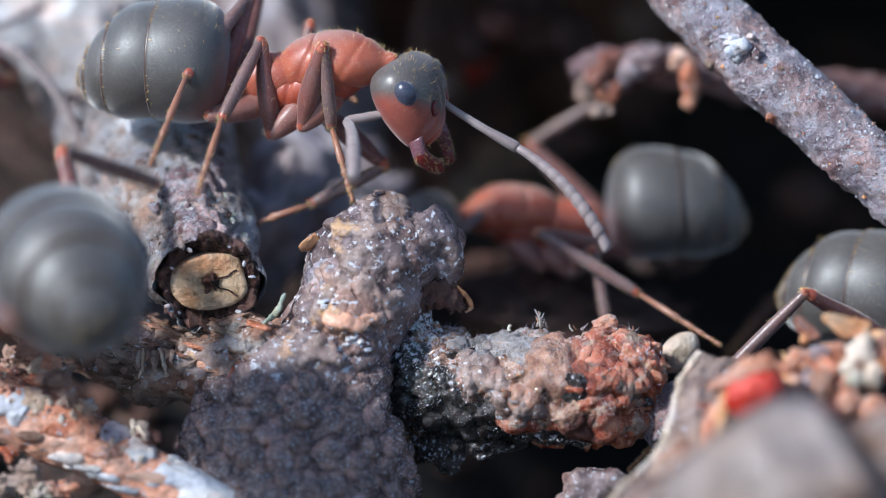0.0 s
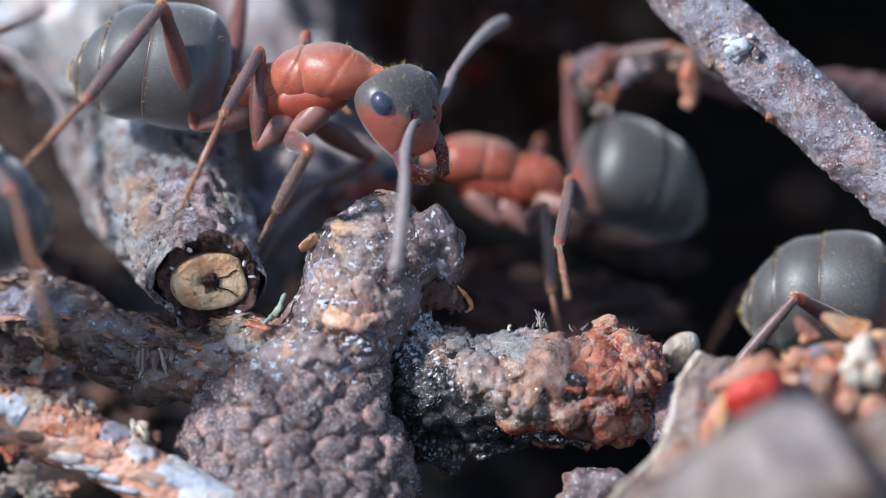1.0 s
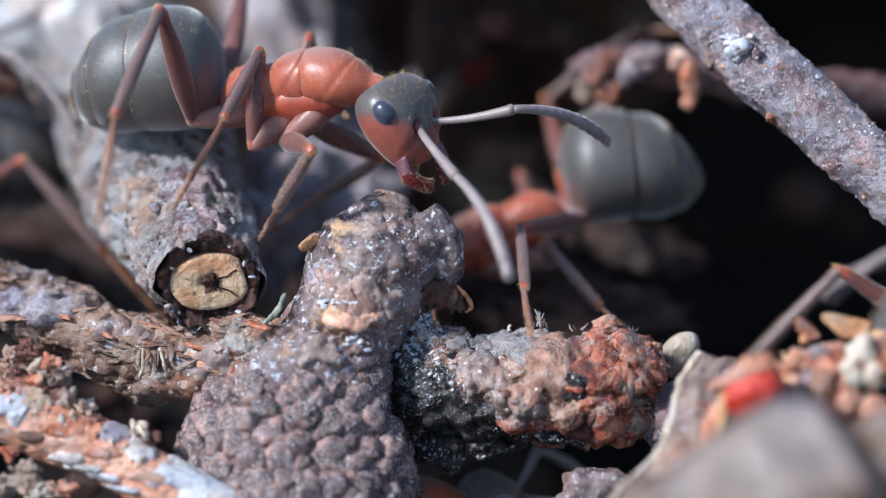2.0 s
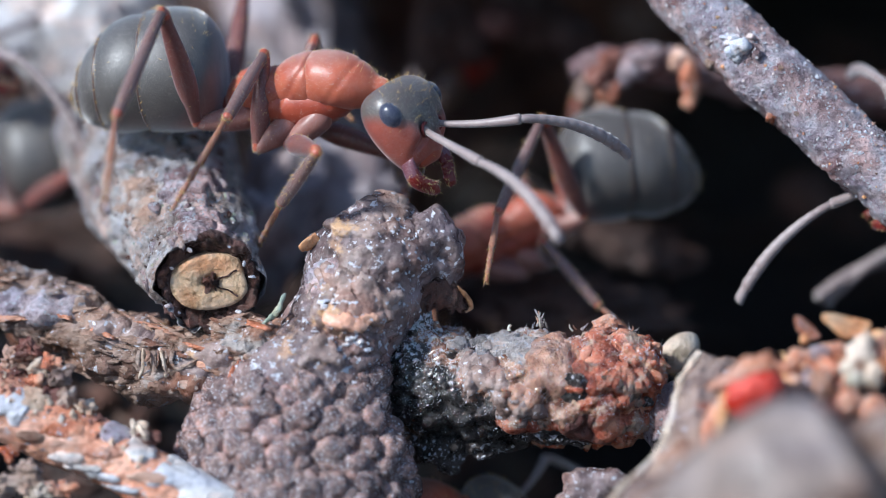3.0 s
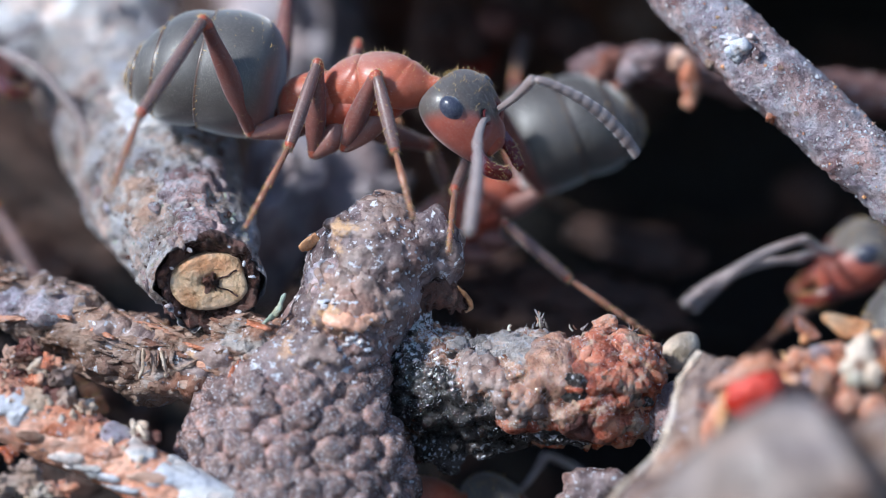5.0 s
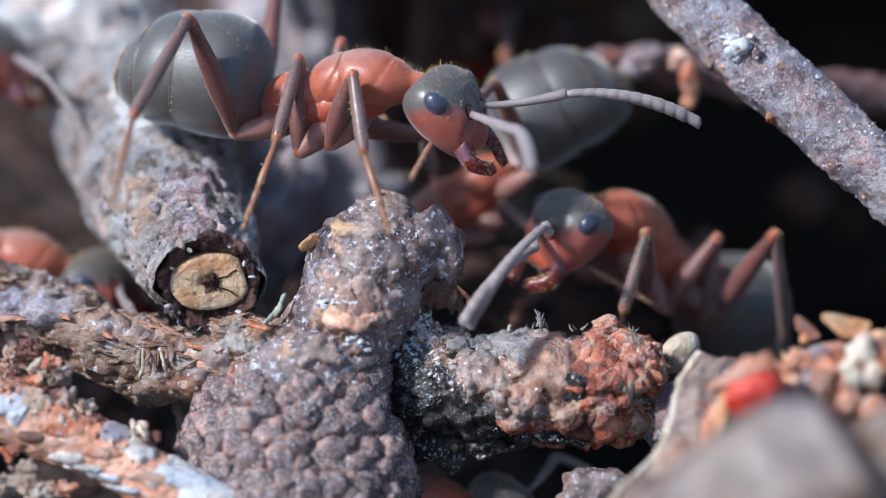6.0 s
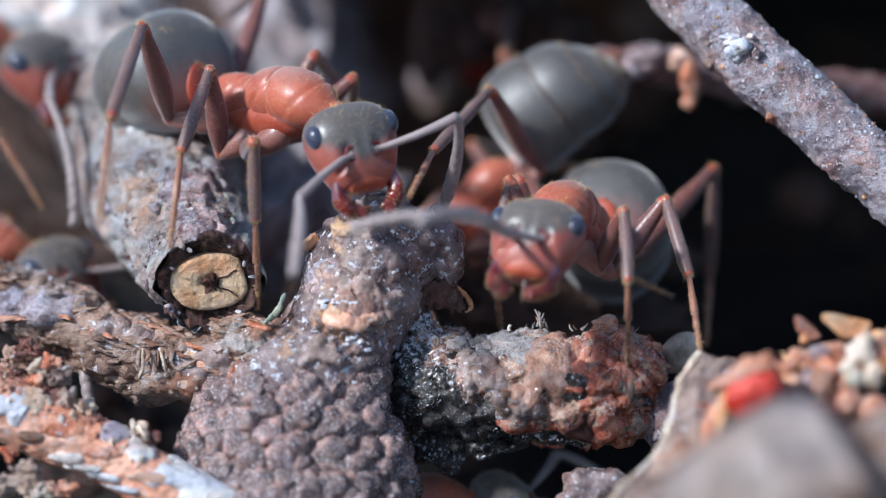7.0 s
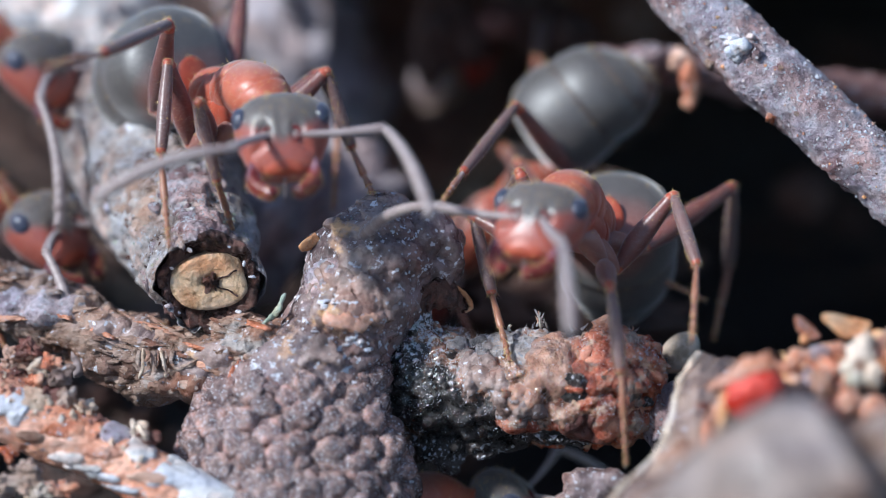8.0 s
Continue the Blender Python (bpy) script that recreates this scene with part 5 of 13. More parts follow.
    prof = [(0.36 + 0.88 * (x - 0.36), ry, rz, z) for x, ry, rz, z in smooth_profile(keys, 81)]
    cuts = [0, 38, 53, 63, 71, 80]
    gaster = None
    for i in range(5):
        a, b = cuts[i], cuts[i + 1]
        seg = prof[max(0, a - 3):b + 1]
        g = 0.925 - 0.042 * i
        swell = [g + 0.115 * math.sin(math.pi * (0.02 + 0.80 * n / len(seg))) for n in range(len(seg))]       # each plate bulges and steps down to the next
        rows = [(x, ry * w, rz * w, z) for w, (x, ry, rz, z) in zip(swell, seg)]
        if i < 4:
            x, ry, rz, z = rows[-1]
            rows += [(x - 0.03, ry * 1.006, rz * 1.006, z), (x - 0.05, ry * 0.985, rz * 0.985, z), (x - 0.04, ry * 0.95, rz * 0.95, z), (x + 0.03, ry * .92, rz * .92, z)]
        bm = bmesh.new()
        lathe(bm, rows, 56)
        if i < 4:
            for f in bm.faces:
                if f.calc_center_median().x < rows[-5][0]:
                    f.material_index = 3       # thin horny rim of the plate
        edge = rows[-4][0] + 0.08 if i < 4 else -2.3
        # Denser pale hairs on top imitate sky sheen; the sparse underside stays dark.
        coat(bm, rnd, (5000, 2000, 1100, 500, 200)[i], .022, .0016, lambda p, n: n.z > 0.10, (-1.5, 0, 0), 2)
        coat(bm, rnd, (900, 500, 350, 200, 120)[i], .024, .0022, lambda p, n: n.z < 0.0, (-1.5, 0, 0), 2)
        coat(bm, rnd, (50, 55, 55, 50, 40)[i], .11, .0046, lambda p, n: p.x < edge, (-.5, 0, 0))
        coat(bm, rnd, (40, 12, 6, 4, 0)[i], .11, .006, lambda p, n: n.z > 0.3, (-.6, 0, .1))
        if i == 0:
            gaster = piece("gaster", bm, [BLACK, HAIR, BLOOM_SHEEN, RIM], None, "gaster", "dark grey-brown silky rear body")
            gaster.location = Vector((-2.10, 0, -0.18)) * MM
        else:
            piece("tergite", bm, [BLACK, HAIR, BLOOM_SHEEN, RIM], gaster)
    # head: pivot at the neck, +x towards the jaws, +z its brow
    bm = bmesh.new()
    hk = [(0.0, .16, .14, .02), (0.03, .48, .32, .04), (0.14, .72, .48, .06), (0.36, .86, .60, .08), (0.66, .90, .64, .08), (0.95, .86, .60, .05), (1.22, .77, .52, .01), (1.46, .66, .41, -.04), (1.62, .56, .30, -.08), (1.68, .40, .20, -.10)]
    lathe(bm, smooth_profile(hk, 72), 72, 0.90)
    for v in bm.verts:
        x, y, z = v.co
        if z > 0.05:
            ay = abs(y)
            dip = 0.13 * math.exp(-((x - 1.10) / .14) ** 2 - ((ay - .30) / .10) ** 2)
            dip += 0.11 * math.exp(-((x - 1.34 - 0.35 * (ay - .42)) / .07) ** 2 - ((ay - .44) / .15) ** 2)
            dip += 0.02 * math.exp(-(ay / .03) ** 2) * (1 if 0.5 < x < 1.15 else 0)
            rise = 0.05 * math.exp(-((x - 1.08) / .18) ** 2 - ((ay - .15) / .06) ** 2)
            rise += 0.05 * math.exp(-((x - 1.2) / .22) ** 2 - ((ay - .58) / .14) ** 2)
            v.co.z += rise - dip
    coat(bm, rnd, 70, .12, .0065, lambda p, n: n.z > 0.2 and p.x < 1.0, (-.2, 0, .3))
    coat(bm, rnd, 5200, .028, .0042, lambda p, n: n.z > -.1 and p.x + 0.72 * abs(p.y) - 0.55 * p.z < 0.98, (1.8, 0, 0), 2)
    coat(bm, rnd, 700, .035, .0022, lambda p, n: n.z > -.5, (1.8, 0, 0), 2)
    head = piece("head", bm, [HEAD_SHELL, HAIR, BLOOM_SHEEN], None, "head", "red face with dark brown crown")
    head.location = Vector((1.48, 0, 0.0)) * MM
    for sd in (1, -1):
        bm = bmesh.new()
        made = bmesh.ops.create_uvsphere(bm, u_segments=24, v_segments=16, radius=1.0)["verts"]
        t = turn3(0, 0, 0)
        for v in made:
            v.co = Vector((0.60 + v.co.x * .26, sd * 0.75 + v.co.y * .18, 0.34 + v.co.z * .215))
        piece("eye", bm, EYE_SHELL, head, label="oval blue-black compound eye")
        bm = bmesh.new()
        tube(bm, [(Vector((1.16 + .11 * math.cos(a), sd * .24 + .11 * math.sin(a), .50 - .10 * math.cos(a) * .6)), .035, .035) for a in (2 * math.pi * k / 12 for k in range(13))], 25, 8, cap=False)
        piece("antenna_socket", bm, JAW, head, label="dark ring round the feeler base")
        # toothed jaw
        bm = bmesh.new()
        jaw = []
        across = Vector((-0.10, -sd * .90, .34)).normalized()
        up = Vector((1, 0, 0)).cross(across).normalized() * (1 if sd < 0 else -1)
        for i in range(29):
            u = i / 28
            outer = 0.40 * u ** 2.4 - 0.12 * math.sin(math.pi * u)
            wide = 0.26 + 0.20 * u if u < 0.75 else 0.41 * (1 - ((u - 0.75) / 0.25) ** 1.6) + 0.03
            if u > 0.4:
                wide -= 0.024 * (i % 4 == 0) - 0.018 * (i % 4 == 2)
            inner = outer + wide
            half, c = (inner - outer) / 2, (inner + outer) / 2
            p = Vector((1.50 + 0.86 * u, sd * 0.64, -0.12 - 0.10 * u * u)) + across * c
            th = 0.13 * (1 - 0.6 * u) + 0.012
            jaw.append([bm.verts.new(p + across * half * math.cos(a) + up * (th * math.sin(a) + 0.09 * math.cos(math.pi * math.cos(a) / 2))) for a in (2 * math.pi * k / 18 for k in range(18))])
        for a, b in zip(jaw, jaw[1:]):
            for k in range(18):
                bm.faces.new((a[k], a[(k + 1) % 18], b[(k + 1) % 18], b[k]))
        bm.faces.new(jaw[0])
        bm.faces.new(jaw[-1])
        bmesh.ops.recalc_face_normals(bm, faces=bm.faces)
        coat(bm, rnd, 130, .09, .007, lambda p, n: p.x > 1.75, (.7, 0, 0))
        # Faces near the jaw's root take the painted sky glint.
        for f in bm.faces:
            if f.material_index == 0 and f.calc_center_median().x < 1.70 + 0.1 * math.sin(25 * f.calc_center_median().y):
                f.material_index = 2
        piece("mandible", bm, [JAW, HAIR, JAW_BASE_GLINT], head, label="dark red toothed jaw")
    bm = bmesh.new()
    lathe(bm, smooth_profile([(1.18, .10, .10, .20), (1.24, .26, .20, .20), (1.42, .38, .20, .14), (1.60, .40, .17, .08), (1.72, .36, .11, .03), (1.75, .2, .04, .01)], 14), 24)
    coat(bm, rnd, 16, .12, .006, lambda p, n: p.x > 1.62, (1, 0, 0))
    piece("clypeus", bm, [RED, HAIR], head, label="domed red front plate")
    bm = bmesh.new()
    for k in range(4):
        for sd in (1, -1):
            lathe(bm, [(1.62, .02, .02, 0), (1.85, .035, .035, -.3), (2.05 - .05 * k, .01, .01, -.42)], 8)
    piece("palps", bm, FEELER, head)
    # feelers: elbowed
    for tag, sd in SIDES.items():
        bm = bmesh.new()
        lathe(bm, smooth_profile([(-0.03, .03, .03, 0), (0.02, .09, .09, 0), (0.09, .06, .06, 0), (0.3, .068, .068, .03), (0.9, .078, .078, .05), (1.5, .10, .10, .02), (1.66, .095, .095, 0), (1.70, .03, .03, 0)], 24), 14)
        coat(bm, rnd, 420, .045, .0034, lambda p, n: True, (1.6, 0, 0))
        s = piece("scape", bm, [FEELER, BLOOM_SHEEN], None, "scape_" + tag)
        bm = bmesh.new()
        rows = [(-0.02, .03, .03, 0)]
        x = 0.0
        for i in range(11):
            L = 0.30 if i == 0 else 0.225 + (0.09 if i == 10 else 0)
            r = 0.088 + 0.046 * min(1, i / 7) - (0.018 if i == 10 else 0)
            bow = lambda q: -0.20 * (q / 2.7) + 0.95 * (q / 2.7) * (1 - q / 2.7)
            rows += [(x + 0.015, r * .84, r * .84, bow(x)), (x + L * .3, r * .93, r * .93, bow(x + L * .3)), (x + L * .8, r, r, bow(x + L * .8)), (x + L * .97, r * .92, r * .92, bow(x + L))]
            x += L
        rows += [(x + .01, .02, .02, bow(x))]
        lathe(bm, rows, 14)
        coat(bm, rnd, 700, .035, .0034, lambda p, n: True, (1.6, 0, 0))
        piece("funiculus", bm, [FEELER, BLOOM_SHEEN], None, "funiculus_" + tag, "beaded grey-brown feeler whip")
    # legs
    for tag, sd in SIDES.items():
        for leg in "fmh":
            (bx, by, bz), (hx, hy, hz) = HIPS[leg]
            fl, tl, ul = LENGTHS[leg]
            base, hip = Vector((bx, sd * by, bz)), Vector((hx, sd * hy, hz))
            d = hip - base
            bm = bmesh.new()
            L = d.length
            lathe(bm, smooth_profile([(-.1, .12, .14, 0), (.05, .21, .25, 0), (L * .45, .22, .24, 0), (L * .8, .16, .17, 0), (L, .11, .11, 0), (L + .06, .03, .03, 0)], 16), 18)
            coat(bm, rnd, 20, .08, .005, lambda p, n: True, (.4, 0, 0))
            coat(bm, rnd, 260, .045, .003, lambda p, n: True, (1.6, 0, 0), 2)
            cx = piece("coxa", bm, [COXA, HAIR, BLOOM_SHEEN])
            cx.matrix_basis = Matrix.Translation(base * MM) @ d.to_track_quat("X", "Z").to_matrix().to_4x4()
            bm = bmesh.new()
            lathe(bm, smooth_profile([(-.06, .05, .05, 0), (0, .10, .10, 0), (.12, .115, .12, 0), (fl * .3, .19, .215, .02), (fl * .55, .185, .205, .02), (fl * .85, .13, .14, 0), (fl * .97, .11, .12, 0), (fl + .05, .03, .03, 0)], 26), 18)
            coat(bm, rnd, 80, .08, .006, lambda p, n: True, (.8, 0, 0))
            coat(bm, rnd, 520, .05, .0028, lambda p, n: True, (1.8, 0, 0), 2)
            for f in bm.faces:
                if f.material_index == 0 and (f.calc_center_median().x > fl * .93 or f.calc_center_median().x < .1):
                    f.material_index = 3
            piece("femur", bm, [FEMUR, HAIR, BLOOM_SHEEN, KNEE], None, "femur_" + leg + tag)
            bm = bmesh.new()
            lathe(bm, smooth_profile([(-.07, .04, .04, 0), (0, .10, .11, 0), (.12, .095, .10, 0), (tl * .3, .12, .128, 0), (tl * .65, .128, .135, 0), (tl * .93, .11, .115, 0), (tl, .075, .075, 0), (tl + .03, .03, .03, 0)], 24), 16)
            coat(bm, rnd, 120, .10, .0075, lambda p, n: True, (.8, 0, 0))
            spikes(bm, [(Vector((tl * .97, .03 * k, -.07)), Vector((tl * .97 + .17, .06 * k, -.17))) for k in (-1, 1)], .014)
            coat(bm, rnd, 620, .05, .0034, lambda p, n: True, (1.8, 0, 0), 2)
            for f in bm.faces:
                if f.material_index == 0 and (f.calc_center_median().x > tl * .95 or f.calc_center_median().x < .08):
                    f.material_index = 3
            piece("tibia", bm, [LEG, HAIR, BLOOM_SHEEN, KNEE], None, "tibia_" + leg + tag)
            bm = bmesh.new()
            rows, x = [(-.03, .02, .02, 0)], 0.0
            for i, w in enumerate((.50, .17, .13, .09, .11)):
                L2 = ul * w
                r = .070 - .007 * i
                rows += [(x + .01, r * .7, r * .7, 0), (x + L2 * .5, r * .95, r * .95, 0), (x + L2 * .95, r * 1.15, r * 1.15, 0), (x + L2, r * .6, r * .6, 0)]
                x += L2
            lathe(bm, rows, 10)
            coat(bm, rnd, 130, .085, .0065, lambda p, n: True, (1.0, 0, 0))
            spikes(bm, [(Vector((x - .02, .02 * k, 0)), Vector((x + .10, .09 * k, -.07))) for k in (-1, 1)], .018)
            piece("tarsus", bm, [TARSUS, HAIR], None, "tarsus_" + leg + tag)
    return root


def roles(root):
    return {o["role"]: o for o in root.children_recursive if "role" in o}


ANT_LABELS = ["red wood ant with dark rear body standing on the cut twig", "red wood ant climbing down in the hollow behind", "red wood ant passing beside the orange chips",
              "red wood ant stepping over the resin lump", "red wood ant hurrying off past the twig", "red wood ant in the blur beyond the cut twig", "red wood ant half hidden by the cut twig", "red wood ant creeping in the gap under the knob"]
ANTS = [build_ant()]
for _ in ANT_LABELS[1:]:
    ANTS.append(copy_thing(ANTS[0], pose(0, 0, 0)))
for a, text, size in zip(ANTS, ANT_LABELS, (1.04, 0.96, 1.02, 1.02, 1.22, 1.0, 1.0, 0.95)):
    tagged(a, text, "ant", "wood ants")
    a.scale = (size, size, size)

knob_granules(knob)


# ---- what moves ----
def at(t, x, y, z, rx, ry, rz):
    """A row of walk(): seconds, millimetres, degrees."""
    return t, pose(x * MM, y * MM, z * MM, rx, ry, rz)


def drooping(rows):
    """Rolls the rows of a feeler whip so that its arch stands up or forward."""
    out = []
    for t, m in rows:
        x = m.col[0].to_3d().normalized()
        up = Vector((0.5, 0, 1))
        z = (up - x * up.dot(x)).normalized()
        r = Matrix((x, z.cross(x), z)).transposed().to_4x4()
        r.translation = m.translation
        out.append((t, r))
    return out


def motions():
    ant = ANTS[0]
    p = roles(ant)
    walk(ant, [at(0, -2.53, 2.15, 8.98, 0, -12, -12), at(0.5, -2.54, 2.12, 8.9, 0, -11, -12), at(1, -2.75, 2.07, 8.76, 0, -12, -16), at(1.5, -2.79, 2.05, 8.71, 0, -8, -18), at(1.7, -2.79, 2.05, 8.71, 0, -8, -18), at(2.8, -2.67, 2.03, 8.65, 0, -8, -18), at(3, -2.67, 2.03, 8.65, 0, -8, -18), at(3.2, -2.67, 2.03, 8.65, 0, -8, -18), at(3.35, -2.16, 1.98, 8.5, 0, -8, -18), at(3.5, -1.08, 2.22, 8, 0, -5, -14), at(4, -1.01, 2.12, 8.33, 0, -8, -12), at(4.5, -1.57, 2.19, 8.52, 0, -10, -14), at(4.7, -1.57, 2.19, 8.52, 0, -10, -14), at(5.8, -1.97, 2.02, 8.63, 0, -12, -14), at(6, -1.97, 2.02, 8.63, 0, -12, -14), at(6.3, -1.97, 2.02, 8.63, 0, -12, -14), at(6.5, -2.29, 2.42, 8.56, 0, -12, -18), at(7, -3.3, 1.93, 8.38, 0, -5, -38), at(7.5, -3.39, 1.82, 8.67, 0, -16, -46), at(8, -3.99, 1.59, 8.61, 0, -9, -58)])
    walk(p["head"], [at(0, 1.48, 0, 0, -5.3, 71.8, -12.9), at(0.5, 1.48, 0, 0, -5.7, 66.7, -17.1), at(1, 1.48, 0, 0, -8.6, 63.1, -26.3), at(1.5, 1.48, 0, 0, -3.8, 59.7, -17.2), at(1.7, 1.48, 0, 0, -3.8, 59.7, -17.2), at(2.8, 1.48, 0, 0, -3.3, 59.8, -14.7), at(3, 1.48, 0, 0, -3.3, 59.8, -14.7), at(3.2, 1.48, 0, 0, -3.3, 59.8, -14.7), at(3.35, 1.48, 0, 0, -3.3, 59.8, -14.7), at(3.5, 1.48, 0, 0, -3.7, 44.2, -34.5), at(4, 1.48, 0, 0, -1.7, 47.9, -9.2), at(4.5, 1.48, 0, 0, -2.8, 51.8, -12), at(4.7, 1.48, 0, 0, -2.8, 51.8, -12), at(5.8, 1.48, 0, 0, -2.8, 53.9, -10.1), at(6, 1.48, 0, 0, -2.8, 53.9, -10.1), at(6.3, 1.48, 0, 0, -2.8, 53.9, -10.1), at(6.5, 1.48, 0, 0, -5.4, 49.4, -20.7), at(7, 1.48, 0, 0, 3, 46.5, -26.1), at(7.5, 1.48, 0, 0, -2, 46, -32.4), at(8, 1.48, 0, 0, -1.2, 35.8, -30.8)])
    walk(p["gaster"], [at(0, -2.1, 0, -0.18, 0, 10.8, 1.5), at(0.5, -2.1, 0, -0.18, 0, 10.9, -1.3), at(1, -2.1, 0, -0.18, 0, 18.5, 8.9), at(1.5, -2.1, 0, -0.18, 0, -2.8, 1.3), at(1.7, -2.1, 0, -0.18, 0, -2.8, 1.3), at(2.8, -2.1, 0, -0.18, 0, 1.7, 7.9), at(3, -2.1, 0, -0.18, 0, 1.7, 7.9), at(3.2, -2.1, 0, -0.18, 0, 1.7, 7.9), at(3.35, -2.1, 0, -0.18, 0, 6.8, 13.4), at(3.5, -2.1, 0, -0.18, 0, 12.8, 4.1), at(4, -2.1, 0, -0.18, 0, 15.3, 2.4), at(4.5, -2.1, 0, -0.18, 0, 17.2, 5.1), at(4.7, -2.1, 0, -0.18, 0, 17.2, 5.1), at(5.8, -2.1, 0, -0.18, 0, 16.6, -7.1), at(6, -2.1, 0, -0.18, 0, 16.6, -7.1), at(6.3, -2.1, 0, -0.18, 0, 16.6, -7.1), at(6.5, -2.1, 0, -0.18, 0, 12.2, -14.1), at(7, -2.1, 0, -0.18, 0, -19.6, -12.9), at(7.5, -2.1, 0, -0.18, 0, -0.5, 13.6), at(8, -2.1, 0, -0.18, 0, -20.8, 2.5)])
    walk(p["scape_l"], [at(0, 2.3, 0.1, -0.97, 98, 41.2, 0), at(0.5, 2.38, 0.02, -0.89, 69.7, 36.2, -43.9), at(0.63, 2.39, 0, -0.89, 85.7, 40.7, -18.5), at(0.73, 2.4, -0.05, -0.87, 119.2, 30.4, 36), at(0.87, 2.42, -0.1, -0.85, 131.2, 3.9, 74.2), at(1, 2.42, -0.12, -0.85, 130.4, -9.4, 89.7), at(1.27, 2.45, -0.08, -0.81, 139, -11.6, 44.8), at(1.5, 2.48, -0.03, -0.78, 146.6, -7.1, 0.3), at(1.7, 2.48, -0.03, -0.78, 146.6, -7.1, 0.3), at(2.8, 2.48, 0.01, -0.78, 146.5, -0.6, 1.9), at(3, 2.48, 0.01, -0.78, 146.5, -0.6, 1.9), at(3.2, 2.48, 0.01, -0.78, 146.5, -0.6, 1.9), at(3.35, 2.48, 0.01, -0.78, 150.3, -14.7, -25.9), at(3.43, 2.53, -0.21, -0.63, 144.5, -5.7, 6), at(3.5, 2.57, -0.42, -0.49, 144.3, 5, 36.9), at(4, 2.62, 0.07, -0.56, 153.9, 26.5, 70.7), at(4.17, 2.61, 0.06, -0.58, 143.5, 10, 38.6), at(4.33, 2.59, 0.04, -0.61, 151.2, -23.9, -17.2), at(4.5, 2.58, 0.03, -0.64, 170.1, -33.7, -55.3), at(4.7, 2.58, 0.03, -0.64, 170.1, -33.7, -55.3), at(5.27, 2.57, 0.05, -0.65, 152.5, -18.2, -16.5), at(5.8, 2.56, 0.07, -0.67, 148.2, 3.5, 15), at(6, 2.56, 0.07, -0.67, 148.2, 3.5, 15), at(6.3, 2.56, 0.07, -0.67, 148.2, 3.5, 15), at(6.37, 2.57, 0.02, -0.65, 148.2, -3.3, -2.3), at(6.43, 2.59, -0.07, -0.62, 153.6, -14.7, -35.3), at(6.5, 2.6, -0.12, -0.6, 159.1, -19, -54.2), at(6.67, 2.6, -0.17, -0.58, 149.6, -24.9, -29.3), at(6.83, 2.6, -0.26, -0.54, 128.5, -23.9, 19.5), at(7, 2.6, -0.31, -0.52, 119.8, -17.1, 43.9), at(7.5, 2.57, -0.39, -0.52, 117.2, -24.3, 51.3), at(7.67, 2.59, -0.39, -0.47, 116.3, -17.8, 53.6), at(7.83, 2.63, -0.4, -0.37, 115.5, -5.7, 57.6), at(8, 2.64, -0.4, -0.31, 115.4, 0.9, 59.6)])
    walk(p["funiculus_l"], drooping([at(0, 3.56, 0.1, -2.07, 76.9, 49, -20.1), at(0.5, 3.36, -0.92, -1.88, 44.6, 35.1, -66.5), at(0.63, 3.6, -0.41, -1.98, 61.3, 44, -40.6), at(0.73, 3.57, 0.8, -1.72, 105.7, 37.4, 23.4), at(0.87, 2.87, 1.51, -0.97, 122.2, 7, 64.1), at(1, 2.43, 1.53, -0.57, 122, -8.6, 79.2), at(1.27, 3.62, 1.08, -0.48, 122, 9.2, 70.5), at(1.5, 4.15, -0.02, -0.57, 118.9, 26.8, 60.8), at(1.7, 4.15, -0.02, -0.57, 118.9, 26.8, 60.8), at(2.8, 4.16, 0.07, -0.76, 113.5, 26.9, 48.8), at(3, 4.16, 0.07, -0.76, 113.5, 26.9, 48.8), at(3.2, 4.16, 0.07, -0.76, 114.2, 28.6, 50.3), at(3.35, 3.95, -0.7, -0.35, 114.5, 28.6, 50.9), at(3.43, 4.19, -0.03, -0.47, 114.6, 27.5, 51), at(3.5, 3.91, 0.58, -0.64, 114.6, 26.4, 51.1), at(4, 3.12, 1.49, -1.31, 121.4, 42.5, 62.9), at(4.17, 3.9, 1.09, -0.87, 117.5, 44.8, 57.4), at(4.33, 4.06, -0.41, 0.07, 109.2, 48.2, 45.9), at(4.5, 3.38, -1.12, 0.3, 104.1, 49.6, 39.2), at(4.7, 3.38, -1.12, 0.3, 104.1, 49.6, 39.2), at(5.27, 4.1, -0.4, -0.13, 94.6, 36, 25.3), at(5.8, 4.17, 0.51, -0.78, 90, 21.2, 15.7), at(6, 4.17, 0.51, -0.78, 90, 21.2, 15.7), at(6.3, 4.17, 0.51, -0.78, 90, 21.2, 15.7), at(6.37, 4.24, -0.04, -0.56, 98.5, 18, 40.6), at(6.43, 3.91, -1.01, -0.19, 107.4, 4.9, 83.6), at(6.5, 3.52, -1.41, -0.05, 107.7, -3.7, 105.6), at(6.67, 3.93, -0.92, 0.13, 108.1, 12.4, 111.9), at(6.83, 4.05, 0.25, 0.14, 115.3, 41.8, 127.1), at(7, 3.76, 0.8, -0.02, 126.6, 56.2, 141.9), at(7.5, 3.53, 0.81, 0.17, 109.3, 52.2, 120.6), at(7.67, 3.54, 0.9, 0.05, 74.2, 65.1, 80.3), at(7.83, 3.52, 1.01, -0.2, 7, 45.5, 3.2), at(8, 3.49, 1.05, -0.34, -1.9, 24.8, -12)]))
